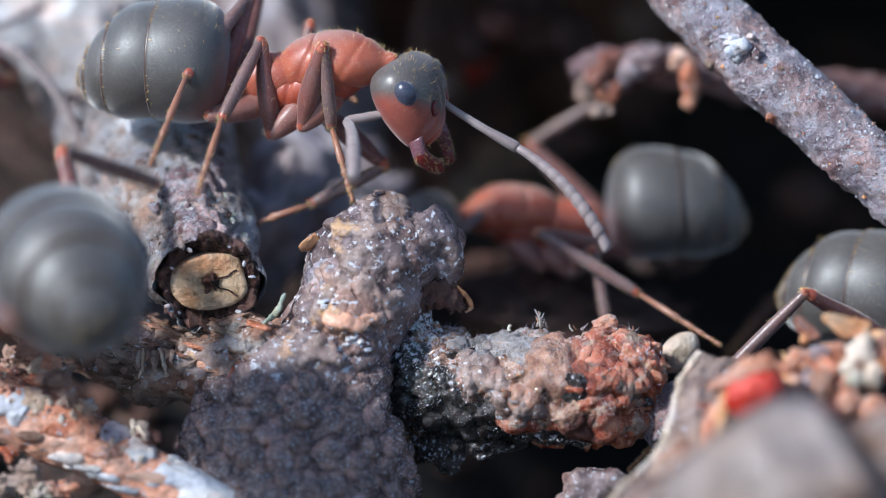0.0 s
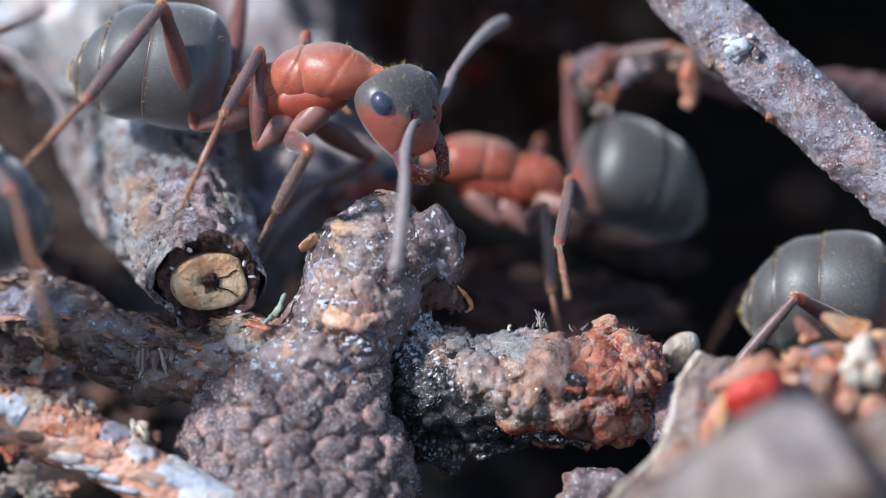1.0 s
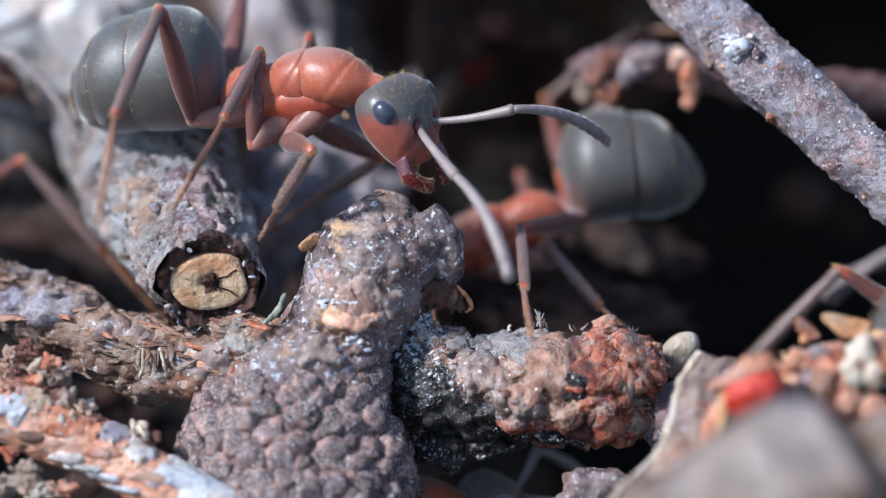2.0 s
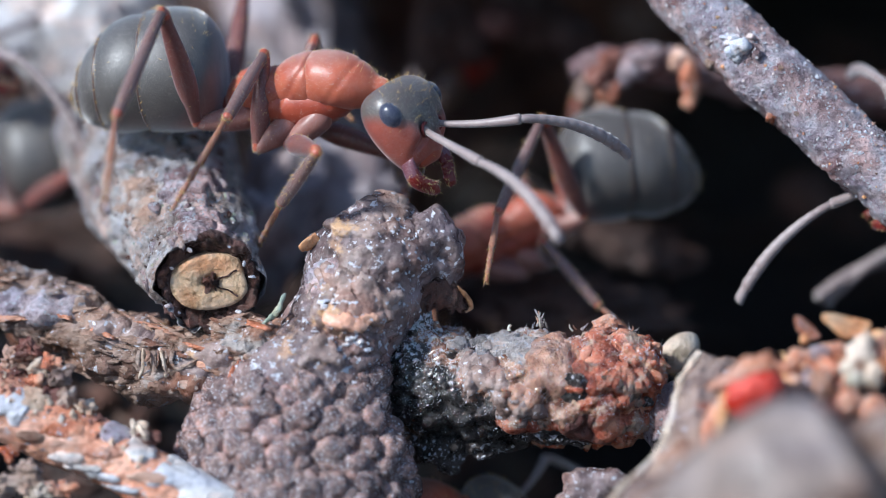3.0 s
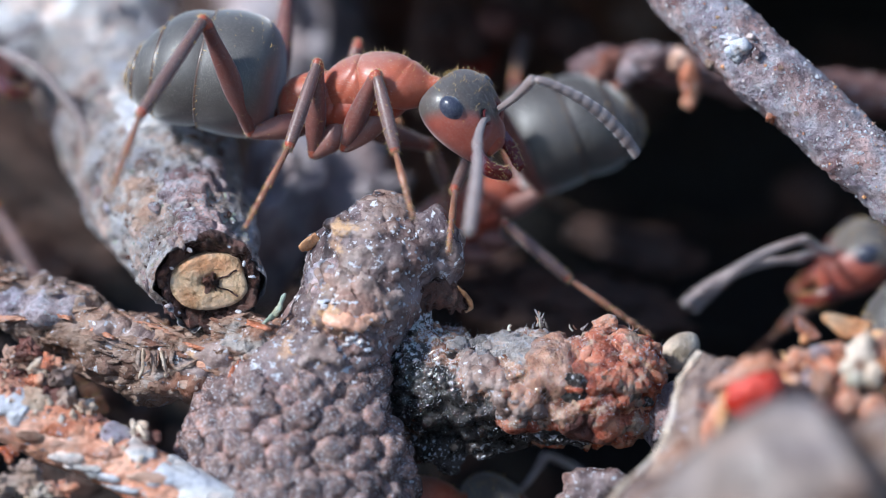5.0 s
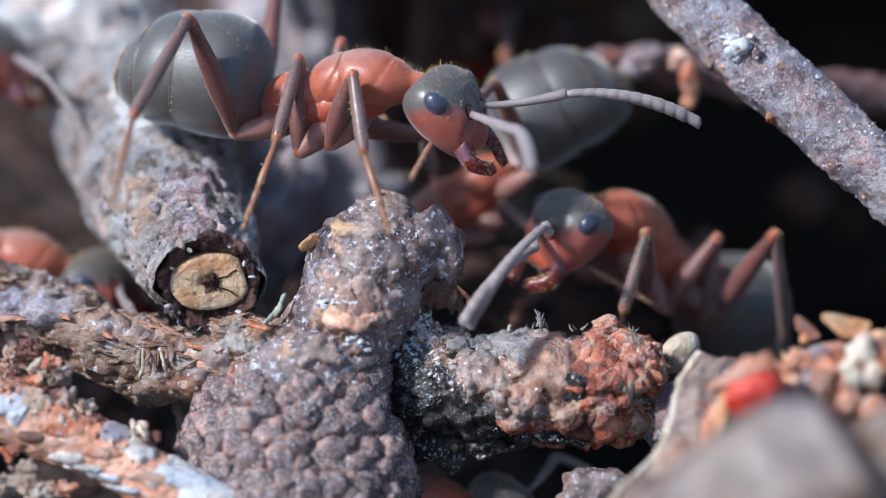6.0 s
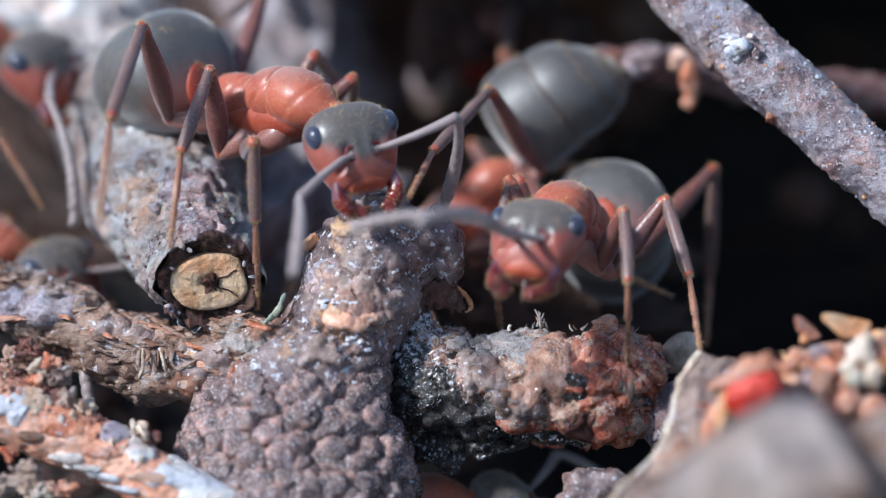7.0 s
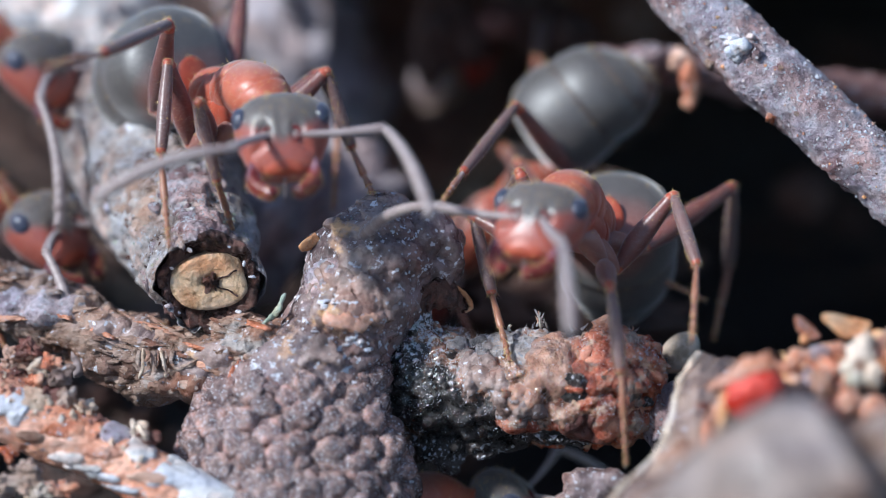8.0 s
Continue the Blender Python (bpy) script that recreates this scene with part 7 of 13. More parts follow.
    walk(p["tibia_fr"], [at(0, 0.43, -0.59, 0.67, -114.1, 83.5, -158.9), at(0.5, 0.36, -0.29, 0.67, -103.8, 84.3, -148.6), at(0.67, 0.61, -0.86, 0.54, -140.3, 75.9, 174.5), at(0.83, 0.72, -1.78, -0.18, -151.3, 57.6, 162.7), at(1, 0.58, -2.07, -0.73, -153.1, 47.6, 160.4), at(1.5, 0.75, -1.94, -0.68, -151.6, 50.1, 162.4), at(1.7, 0.75, -1.94, -0.68, -151.6, 50.1, 162.4), at(2.8, 0.76, -1.93, -0.65, -153.8, 45.5, 159.5), at(3, 0.76, -1.93, -0.65, -153.8, 45.5, 159.5), at(3.2, 0.76, -1.93, -0.65, -153.8, 45.5, 159.5), at(3.35, 0.34, -2.13, -0.41, -153.8, 45.5, 159.4), at(3.5, 0.1, -2.27, -0.66, -147.1, 34, 169.8), at(3.67, 0.25, -1.96, 0.02, -130.3, 51.4, -165.8), at(3.83, 0.22, -0.77, 0.74, -63.8, 53.3, -86.6), at(4, 0.05, -0.02, 0.7, -44.8, 36.7, -60.2), at(4.5, 0.62, -0.66, 0.55, -47.8, 57.5, -64.3), at(4.7, 0.62, -0.66, 0.55, -47.8, 57.5, -64.3), at(5.8, 0.55, -0.92, 0.57, -60, 55.7, -78.8), at(6, 0.55, -0.92, 0.57, -60, 55.7, -78.8), at(6.3, 0.55, -0.92, 0.57, -60, 55.7, -78.8), at(6.5, 0.86, -1.42, 0.07, -49.8, 34, -64.7), at(6.73, 0.84, -1.57, -0.06, -54.7, 64.6, -71), at(7, 0.81, -1.71, -0.2, 172.3, 82.8, 154.9), at(7.5, 0.86, -1.85, -0.71, 160.9, 62.4, 143.2), at(8, 0.74, -1.34, 0.25, 118.1, 80.8, 98.8)])
    walk(p["tarsus_fr"], [at(0, 0.26, -0.65, -0.94, -16.8, 42.1, -69.3), at(0.5, 0.22, -0.37, -0.94, -20.6, 18.8, -76.6), at(0.67, 0.22, -0.82, -1.03, -31.1, 44.7, -95.8), at(0.83, -0.11, -1.52, -1.55, -115.5, 58.8, 166.4), at(1, -0.45, -1.71, -1.92, -140.1, 36.7, 134.1), at(1.5, -0.24, -1.63, -1.93, -139.5, 38.9, 135), at(1.7, -0.24, -1.63, -1.93, -139.5, 38.9, 135), at(2.8, -0.31, -1.53, -1.81, -135.8, 43.1, 140.8), at(3, -0.31, -1.53, -1.81, -135.8, 43.1, 140.8), at(3.2, -0.31, -1.53, -1.81, -135.8, 43.1, 140.8), at(3.35, -0.72, -1.73, -1.57, -135.8, 43.1, 140.8), at(3.5, -1.22, -2.03, -1.56, -134, 30.9, 143.7), at(3.67, -0.73, -2.21, -1.24, -119.4, 39.2, 168.9), at(3.83, 0.28, -1.73, -0.55, -85.1, 37.1, -138.1), at(4, 0.69, -1.15, -0.26, -72.4, 27.2, -114.6), at(4.5, 1, -1.45, -0.81, -51.2, 26.1, -69.3), at(4.7, 1, -1.45, -0.81, -51.2, 26.1, -69.3), at(5.8, 0.73, -1.81, -0.77, -48.2, 46.8, -64.4), at(6, 0.73, -1.81, -0.77, -48.2, 46.8, -64.4), at(6.3, 0.73, -1.81, -0.77, -48.2, 46.8, -64.4), at(6.5, 1.43, -2.63, -0.83, -48.6, 22.6, -65), at(6.73, 1.07, -2.22, -1.52, -51, 56.2, -68.6), at(7, 0.62, -1.62, -1.81, -135.9, 86.8, -154.5), at(7.5, 0.26, -1.4, -2.15, 164.6, 53.4, 145.1), at(8, 0.7, -1.08, -1.35, 161.1, 48.7, 140.6)])
    walk(p["femur_mr"], [at(0, -0.95, -0.7, -0.95, 179.3, -74.1, 80.7), at(0.5, -0.95, -0.7, -0.95, 179.7, -73.8, 80.4), at(1, -0.95, -0.7, -0.95, -166.5, -71.1, 65.8), at(1.5, -0.95, -0.7, -0.95, -170.9, -70.6, 70.5), at(1.7, -0.95, -0.7, -0.95, -170.9, -70.6, 70.5), at(2.8, -0.95, -0.7, -0.95, -171.6, -70.8, 71.3), at(3, -0.95, -0.7, -0.95, -171.6, -70.8, 71.3), at(3.2, -0.95, -0.7, -0.95, -171.6, -70.8, 71.3), at(3.35, -0.95, -0.7, -0.95, 149.2, -75.3, 112.1), at(3.5, -0.95, -0.7, -0.95, -115.3, -76.8, 14.9), at(4, -0.95, -0.7, -0.95, -57.8, -77, -43.9), at(4.5, -0.95, -0.7, -0.95, -113.7, -76.5, 13.2), at(4.7, -0.95, -0.7, -0.95, -113.7, -76.5, 13.2), at(5.8, -0.95, -0.7, -0.95, -164.1, -70.8, 65.5), at(6, -0.95, -0.7, -0.95, -164.1, -70.8, 65.5), at(6.3, -0.95, -0.7, -0.95, -164.1, -70.8, 65.5), at(6.5, -0.95, -0.7, -0.95, -131, -80.3, 31.4), at(7, -0.95, -0.7, -0.95, -44, -78.7, -56.6), at(7.5, -0.95, -0.7, -0.95, 40.8, -75.5, -142.8), at(8, -0.95, -0.7, -0.95, -40.3, -73.6, -59.6)])
    walk(p["tibia_mr"], [at(0, -0.87, -0.2, 0.83, -10.4, 35.5, -117.6), at(0.5, -0.86, -0.19, 0.83, -8.6, 32.7, -114.3), at(1, -0.7, -0.15, 0.8, -2.9, 23.8, -102.4), at(1.5, -0.75, -0.12, 0.8, -1.7, 28.5, -99.7), at(1.7, -0.75, -0.12, 0.8, -1.7, 28.5, -99.7), at(2.8, -0.75, -0.12, 0.8, -2.2, 26, -100.8), at(3, -0.75, -0.12, 0.8, -2.2, 26, -100.8), at(3.2, -0.75, -0.12, 0.8, -2.2, 26, -100.8), at(3.35, -1.13, -0.26, 0.84, -2.4, 19.3, -101.3), at(3.5, -0.54, -0.59, 0.85, -7.2, 35.2, -111.7), at(4, -0.65, -0.99, 0.85, -8.8, 36.1, -114.3), at(4.5, -0.53, -0.6, 0.85, -8.1, 44.4, -113.3), at(4.7, -0.53, -0.6, 0.85, -8.1, 44.4, -113.3), at(5.8, -0.7, -0.15, 0.8, -0.7, 38.3, -102.2), at(6, -0.7, -0.15, 0.8, -0.7, 38.3, -102.2), at(6.3, -0.7, -0.15, 0.8, -0.7, 38.3, -102.2), at(6.5, -0.69, -0.54, 0.87, 11.2, 34.4, -82.2), at(7, -0.75, -1, 0.86, 13.1, 43.9, -79.2), at(7.5, -1.32, -0.98, 0.84, 1.2, 66.8, -93.4), at(8, -0.69, -1.15, 0.82, 43.8, 58.6, -46.1)])
    walk(p["tarsus_mr"], [at(0, -1.57, -1.54, -0.24, 2, 23.4, -95), at(0.5, -1.5, -1.61, -0.17, -13.3, 37.2, -124.6), at(1, -1.07, -1.81, 0.05, -5.6, 37.4, -112), at(1.5, -1.02, -1.72, -0.09, -6.2, 37.2, -113), at(1.7, -1.02, -1.72, -0.09, -6.2, 37.2, -113), at(2.8, -1.07, -1.76, -0.01, -8.1, 37.7, -116), at(3, -1.07, -1.76, -0.01, -8.1, 37.7, -116), at(3.2, -1.07, -1.76, -0.01, -8.1, 37.7, -116), at(3.35, -1.47, -1.98, 0.23, -8, 37.5, -115.8), at(3.5, -1.1, -2, -0.22, -7.4, 23.3, -114.8), at(4, -1.27, -2.35, -0.24, -6.6, 22.1, -112.5), at(4.5, -1.05, -1.82, -0.44, -4.2, 25, -106.6), at(4.7, -1.05, -1.82, -0.44, -4.2, 25, -106.6), at(5.8, -1, -1.57, -0.35, -3.3, 33.5, -104.8), at(6, -1, -1.57, -0.35, -3.3, 33.5, -104.8), at(6.3, -1, -1.57, -0.35, -3.3, 33.5, -104.8), at(6.5, -0.48, -2.05, -0.17, 1.9, 39.8, -96.1), at(7, -0.5, -2.31, -0.42, 25.1, 42.6, -61.4), at(7.5, -1.36, -1.71, -0.86, 30.1, 51.8, -54.7), at(8, -0.02, -1.85, -0.75, 50.6, 47.3, -28)])
    walk(p["femur_hr"], [at(0, -2.05, -0.85, -0.35, 162.2, -42.8, 65.3), at(0.5, -2.05, -0.85, -0.35, 161.6, -44.2, 66.1), at(0.73, -2.05, -0.85, -0.35, 174.9, -71.9, 50.9), at(1, -2.05, -0.85, -0.35, -58.8, -76.2, -77.1), at(1.5, -2.05, -0.85, -0.35, -54, -68.8, -82.2), at(1.7, -2.05, -0.85, -0.35, -54, -68.8, -82.2), at(2.8, -2.05, -0.85, -0.35, -48.4, -70.3, -88.1), at(3, -2.05, -0.85, -0.35, -48.4, -70.3, -88.1), at(3.2, -2.05, -0.85, -0.35, -48.4, -70.3, -88.1), at(3.35, -2.05, -0.85, -0.35, 10.8, -72.9, -149.9), at(3.5, -2.05, -0.85, -0.35, -20.3, -67.3, -117), at(4, -2.05, -0.85, -0.35, -13.3, -69.7, -124.5), at(4.5, -2.05, -0.85, -0.35, -31.7, -71.9, -105), at(4.7, -2.05, -0.85, -0.35, -31.7, -71.9, -105), at(5.8, -2.05, -0.85, -0.35, -35.5, -74.7, -101), at(6, -2.05, -0.85, -0.35, -35.5, -74.7, -101), at(6.3, -2.05, -0.85, -0.35, -35.5, -74.7, -101), at(6.5, -2.05, -0.85, -0.35, -50.5, -69.8, -85.4), at(7, -2.05, -0.85, -0.35, -71.8, -57.7, -61.8), at(7.5, -2.05, -0.85, -0.35, -77.4, -54.7, -55.1), at(7.73, -2.05, -0.85, -0.35, -95.8, -52.9, -32.4), at(8, -2.05, -0.85, -0.35, -110.5, -47.2, -13.2)])
    walk(p["tibia_hr"], [at(0, -1.22, 0.95, 1.48, 9.8, 19.6, -112.8), at(0.5, -1.27, 0.92, 1.53, 10.3, 17.8, -111.3), at(0.73, -1.52, -0.2, 2.22, 8.6, 22.9, -116.2), at(1, -1.91, -1.48, 2.27, 6.3, 27.7, -121.5), at(1.5, -1.92, -1.82, 2.17, 17.9, 34.5, -99.2), at(1.7, -1.92, -1.82, 2.17, 17.9, 34.5, -99.2), at(2.8, -2.02, -1.76, 2.19, 17.4, 34.9, -100.2), at(3, -2.02, -1.76, 2.19, 17.4, 34.9, -100.2), at(3.2, -2.02, -1.76, 2.19, 17.4, 34.9, -100.2), at(3.35, -2.74, -1.25, 2.23, 17, 35.5, -100.8), at(3.5, -2.52, -1.78, 2.14, 10.9, 21.1, -113.6), at(4, -2.58, -1.62, 2.18, 8.5, 24.6, -119.9), at(4.5, -2.27, -1.66, 2.22, 11.3, 26.9, -113.4), at(4.7, -2.27, -1.66, 2.22, 11.3, 26.9, -113.4), at(5.8, -2.19, -1.55, 2.25, 13, 28.5, -109.8), at(6, -2.19, -1.55, 2.25, 13, 28.5, -109.8), at(6.3, -2.19, -1.55, 2.25, 13, 28.5, -109.8), at(6.5, -1.97, -1.78, 2.18, 16.8, 27.9, -101.7), at(7, -1.37, -2.12, 1.93, 33.5, 27.8, -66.8), at(7.5, -1.16, -2.13, 1.85, 36.3, 33.8, -61.3), at(7.73, -0.67, -1.72, 1.8, 37, 17.7, -59.7), at(8, -0.27, -1.27, 1.63, 37.2, 1.7, -58.4)])
    walk(p["tarsus_hr"], [at(0, -2.15, -1.26, 0.63, 19.8, 26.1, -100.7), at(0.5, -2.15, -1.34, 0.75, 18.9, 27.9, -102.6), at(0.73, -2.56, -2.31, 1.23, 15.9, 24.3, -109.5), at(1, -3.09, -3.4, 1.09, 13.4, 20.3, -116), at(1.5, -2.25, -3.89, 0.72, 28.5, 37.9, -85.8), at(1.7, -2.25, -3.89, 0.72, 28.5, 37.9, -85.8), at(2.8, -2.39, -3.82, 0.73, 32.5, 27.6, -78.5), at(3, -2.39, -3.82, 0.73, 32.5, 27.6, -78.5), at(3.2, -2.39, -3.82, 0.73, 32.5, 27.6, -78.5), at(3.35, -3.13, -3.29, 0.75, 32.4, 28, -78.7), at(3.5, -3.48, -3.96, 1.22, 23.7, 24.1, -98.3), at(4, -3.73, -3.63, 1.12, 22.9, 22.8, -100.5), at(4.5, -3.17, -3.75, 1.06, 25.6, 20.6, -93.1), at(4.7, -3.17, -3.75, 1.06, 25.6, 20.6, -93.1), at(5.8, -2.94, -3.66, 1.04, 26.7, 26.9, -90.4), at(6, -2.94, -3.66, 1.04, 26.7, 26.9, -90.4), at(6.3, -2.94, -3.66, 1.04, 26.7, 26.9, -90.4), at(6.5, -2.43, -3.98, 0.99, 27.5, 29.4, -88.7), at(7, -0.48, -4.19, 0.74, 44.4, 37.1, -58.3), at(7.5, -0.14, -3.99, 0.44, 48.6, 43.4, -52), at(7.73, 0.55, -3.82, 1.03, 48.3, 19.2, -52.4), at(8, 1.07, -3.44, 1.56, 48.3, -5.1, -52.7)])
    ant = ANTS[1]
    p = roles(ant)
    walk(ant, [at(0, 1.77, 4.91, 4.88, 0, -6, -174), at(0.5, 1.78, 5.44, 5.17, 0, -10, 178), at(1, 0.97, 5.4, 5.75, 0, -8, 180), at(1.5, 0.96, 4.8, 4.57, 0, 28, -174), at(3, 0.95, 4.77, 4.48, 0, 30, -174), at(3.5, 0.73, 4.8, 4.57, 0, 32, -174), at(4, 0.59, 4.73, 4.38, 0, 34, -170), at(4.5, 0.18, 4.78, 4.51, 0, 36, -170), at(6, 0.1, 4.88, 5.05, 0, 42, -170), at(6.5, 0.12, 5.04, 4.97, 0, 48, -170), at(7, 0.34, 5, 4.84, 0, 48, -170), at(7.5, 0.98, 5.36, 4.66, 0, 48, -170), at(8, 1.04, 5.36, 4.62, 0, 48, -170)])
    walk(p["head"], [at(0, 1.48, 0, 0, 0.5, 26, 4.2), at(0.5, 1.48, 0, 0, 1.6, 39.9, 7.9), at(1, 1.48, 0, 0, -0.5, 35, 4.7), at(1.5, 1.48, 0, 0, -2, 22, 2.8), at(3, 1.48, 0, 0, -2.1, 20, 2.7), at(3.5, 1.48, 0, 0, -2.2, 18, 2.7), at(4, 1.48, 0, 0, 0, 16, 0), at(4.5, 1.48, 0, 0, 0, 14, 0), at(6, 1.48, 0, 0, 0, 8, 0), at(6.5, 1.48, 0, 0, 0, 2, 0), at(7, 1.48, 0, 0, 0, 2, 0), at(7.5, 1.48, 0, 0, 0, 2, 0), at(8, 1.48, 0, 0, 0, 2, 0)])
    walk(p["gaster"], [at(0, -2.1, 0, -0.18, 0, 4, 0), at(0.5, -2.1, 0, -0.18, 0, -10, -30), at(1, -2.1, 0, -0.18, 0, -14, 10), at(1.5, -2.1, 0, -0.18, 0, -28, 0), at(3, -2.1, 0, -0.18, 0, -28, 0), at(3.5, -2.1, 0, -0.18, 0, -26, 0), at(4, -2.1, 0, -0.18, 0, -26, 0), at(4.5, -2.1, 0, -0.18, 0, -22, 0), at(6, -2.1, 0, -0.18, 0, -16, 0), at(6.5, -2.1, 0, -0.18, 0, -12, 0), at(7, -2.1, 0, -0.18, 0, -12, 0), at(7.5, -2.1, 0, -0.18, 0, -10, 0), at(8, -2.1, 0, -0.18, 0, -10, 0)])
    walk(p["scape_l"], [at(0, 2.7, 0.33, -0.09, 112.5, -7.5, 57.3), at(0.5, 2.63, 0.39, -0.39, 112.4, 0.3, 59.7), at(1, 2.67, 0.34, -0.29, 112.4, -1.4, 57.8), at(1.5, 2.71, 0.32, -0.02, 112.4, -8, 57.5), at(3, 2.71, 0.32, 0.03, 112.4, -9, 57.8), at(3.5, 2.71, 0.32, 0.07, 112.3, -10.1, 58.1), at(4, 2.72, 0.24, 0.12, 113, -13, 54.8), at(4.5, 2.72, 0.24, 0.17, 112.9, -14.2, 55.2), at(6, 2.69, 0.24, 0.29, 112.5, -17.5, 56.6), at(6.5, 2.66, 0.24, 0.42, 111.9, -20.8, 58.4), at(7, 2.66, 0.24, 0.42, 111.9, -20.8, 58.4), at(7.5, 2.66, 0.24, 0.42, 111.9, -20.8, 58.4), at(8, 2.66, 0.24, 0.42, 111.9, -20.8, 58.4)])
    walk(p["funiculus_l"], drooping([at(0, 3.6, 1.73, 0.13, 100.3, 43.2, 25.9), at(0.5, 3.47, 1.84, -0.39, 108.8, 55.4, 37), at(1, 3.56, 1.76, -0.25, 103.1, 51.8, 30), at(1.5, 3.6, 1.72, 0.22, 97.6, 40.3, 22.4), at(3, 3.6, 1.72, 0.29, 97.2, 38.5, 21.8), at(3.5, 3.58, 1.72, 0.36, 96.9, 36.6, 21.2), at(4, 3.67, 1.58, 0.5, 95.5, 34, 18.8), at(4.5, 3.65, 1.58, 0.58, 95.3, 32.1, 18.4), at(6, 3.57, 1.58, 0.8, 94.8, 26.4, 17.4), at(6.5, 3.48, 1.58, 1.02, 94.5, 20.6, 16.6), at(7, 3.48, 1.58, 1.02, 94.5, 20.6, 16.6), at(7.5, 3.48, 1.58, 1.02, 94.5, 20.6, 16.6), at(8, 3.48, 1.58, 1.02, 94.5, 20.6, 16.6)]))
    walk(p["femur_fl"], [at(0, -0.35, 0.6, -0.9, 75.7, -52, -33.7), at(8, -0.35, 0.6, -0.9, 75.7, -52, -33.7)])
    walk(p["tibia_fl"], [at(0, 0.55, 0, 0.48, -4.1, 26, 35.6), at(8, 0.55, 0, 0.48, -4.1, 26, 35.6)])
    walk(p["tarsus_fl"], [at(0, 1.73, 0.85, -0.23, 15.3, 24.9, 78), at(8, 1.73, 0.85, -0.23, 15.3, 24.9, 78)])
    walk(p["femur_ml"], [at(0, -0.95, 0.7, -0.95, 1.7, -36.7, 97.1), at(8, -0.95, 0.7, -0.95, 1.7, -36.7, 97.1)])
    walk(p["tibia_ml"], [at(0, -1.13, 2.17, 0.15, 10, 57.6, 111.8), at(8, -1.13, 2.17, 0.15, 10, 57.6, 111.8)])
    walk(p["tarsus_ml"], [at(0, -1.5, 3.09, -1.41, 23.6, 59.5, 126.9), at(8, -1.5, 3.09, -1.41, 23.6, 59.5, 126.9)])
    walk(p["femur_hl"], [at(0, -2.05, 0.85, -0.35, 137, -18.1, 31.6), at(0.5, -2.05, 0.85, -0.35, 151.4, -29.6, -2.9), at(0.73, -2.05, 0.85, -0.35, 128.9, -38, 36.3), at(1, -2.05, 0.85, -0.35, 104.8, -32.3, 76.9), at(1.5, -2.05, 0.85, -0.35, 112.8, -10.5, 55.7), at(2.27, -2.05, 0.85, -0.35, 106.6, -46.5, 68), at(3, -2.05, 0.85, -0.35, 53.6, -75.8, 125.7), at(3.5, -2.05, 0.85, -0.35, 53.6, -75.8, 125.7), at(4, -2.05, 0.85, -0.35, 53.6, -75.8, 125.7), at(4.5, -2.05, 0.85, -0.35, 53.6, -75.8, 125.7), at(6, -2.05, 0.85, -0.35, 48.4, -64.2, 131.1), at(6.5, -2.05, 0.85, -0.35, 48.4, -64.2, 131.1), at(7, -2.05, 0.85, -0.35, 48.4, -64.2, 131.1), at(7.5, -2.05, 0.85, -0.35, 48.4, -64.2, 131.1), at(8, -2.05, 0.85, -0.35, 62.5, -65.4, 115.6)])
    walk(p["tibia_hl"], [at(0, 0.14, 2.2, 0.49, 4.1, 19.5, 152.3), at(0.5, 0.3, 0.73, 0.98, 1.6, 26.6, 145.8), at(0.73, -0.34, 2.11, 1.31, -12, 22.9, 114), at(1, -1.53, 3.07, 1.09, -21.3, 13.5, 85), at(1.5, -0.56, 3.04, 0.14, -20.2, 3, 92.5), at(2.27, -1.35, 2.57, 1.61, -23.1, 10.8, 68.8), at(3, -2.44, 1.39, 2.27, -29, 16.7, 44.1), at(3.5, -2.44, 1.39, 2.27, -29, 16.7, 44.1), at(4, -2.44, 1.39, 2.27, -29, 16.7, 44.1), at(4.5, -2.44, 1.39, 2.27, -29, 16.7, 44.1), at(6, -2.82, 1.73, 2.08, -29, -16.5, 51.5), at(6.5, -2.82, 1.73, 2.08, -29, -16.5, 51.5), at(7, -2.82, 1.73, 2.08, -29, -16.5, 51.5), at(7.5, -2.82, 1.73, 2.08, -29, -16.5, 51.5), at(8, -2.54, 1.86, 2.1, -28.8, -13.5, 50.7)])
    walk(p["tarsus_hl"], [at(0, -1.99, 3.31, -0.36, -1.6, 9, 129.8), at(0.5, -1.59, 2.01, -0.16, 0.8, 23.5, 138.4), at(0.73, -1.29, 4.26, 0.32, -7.1, 15.7, 115.2), at(1, -1.32, 5.54, 0.5, -11.1, 5.6, 93.9), at(1.5, -0.67, 5.59, 0.01, -11.2, -0.6, 91.5), at(2.27, -0.45, 4.91, 1.13, -11.4, 3.7, 81.5), at(3, -0.68, 3.09, 1.53, -12.5, 7.8, 71.5), at(3.5, -0.68, 3.09, 1.53, -12.5, 7.8, 71.5), at(4, -0.68, 3.09, 1.53, -12.5, 7.8, 71.5), at(4.5, -0.68, 3.09, 1.53, -12.5, 7.8, 71.5), at(6, -1.3, 3.65, 2.81, -12.5, -12.9, 72.6), at(6.5, -1.3, 3.65, 2.81, -12.5, -12.9, 72.6), at(7, -1.3, 3.65, 2.81, -12.5, -12.9, 72.6), at(7.5, -1.3, 3.65, 2.81, -12.5, -12.9, 72.6), at(8, -0.97, 3.78, 2.7, -14.6, -18.1, 80.4)])
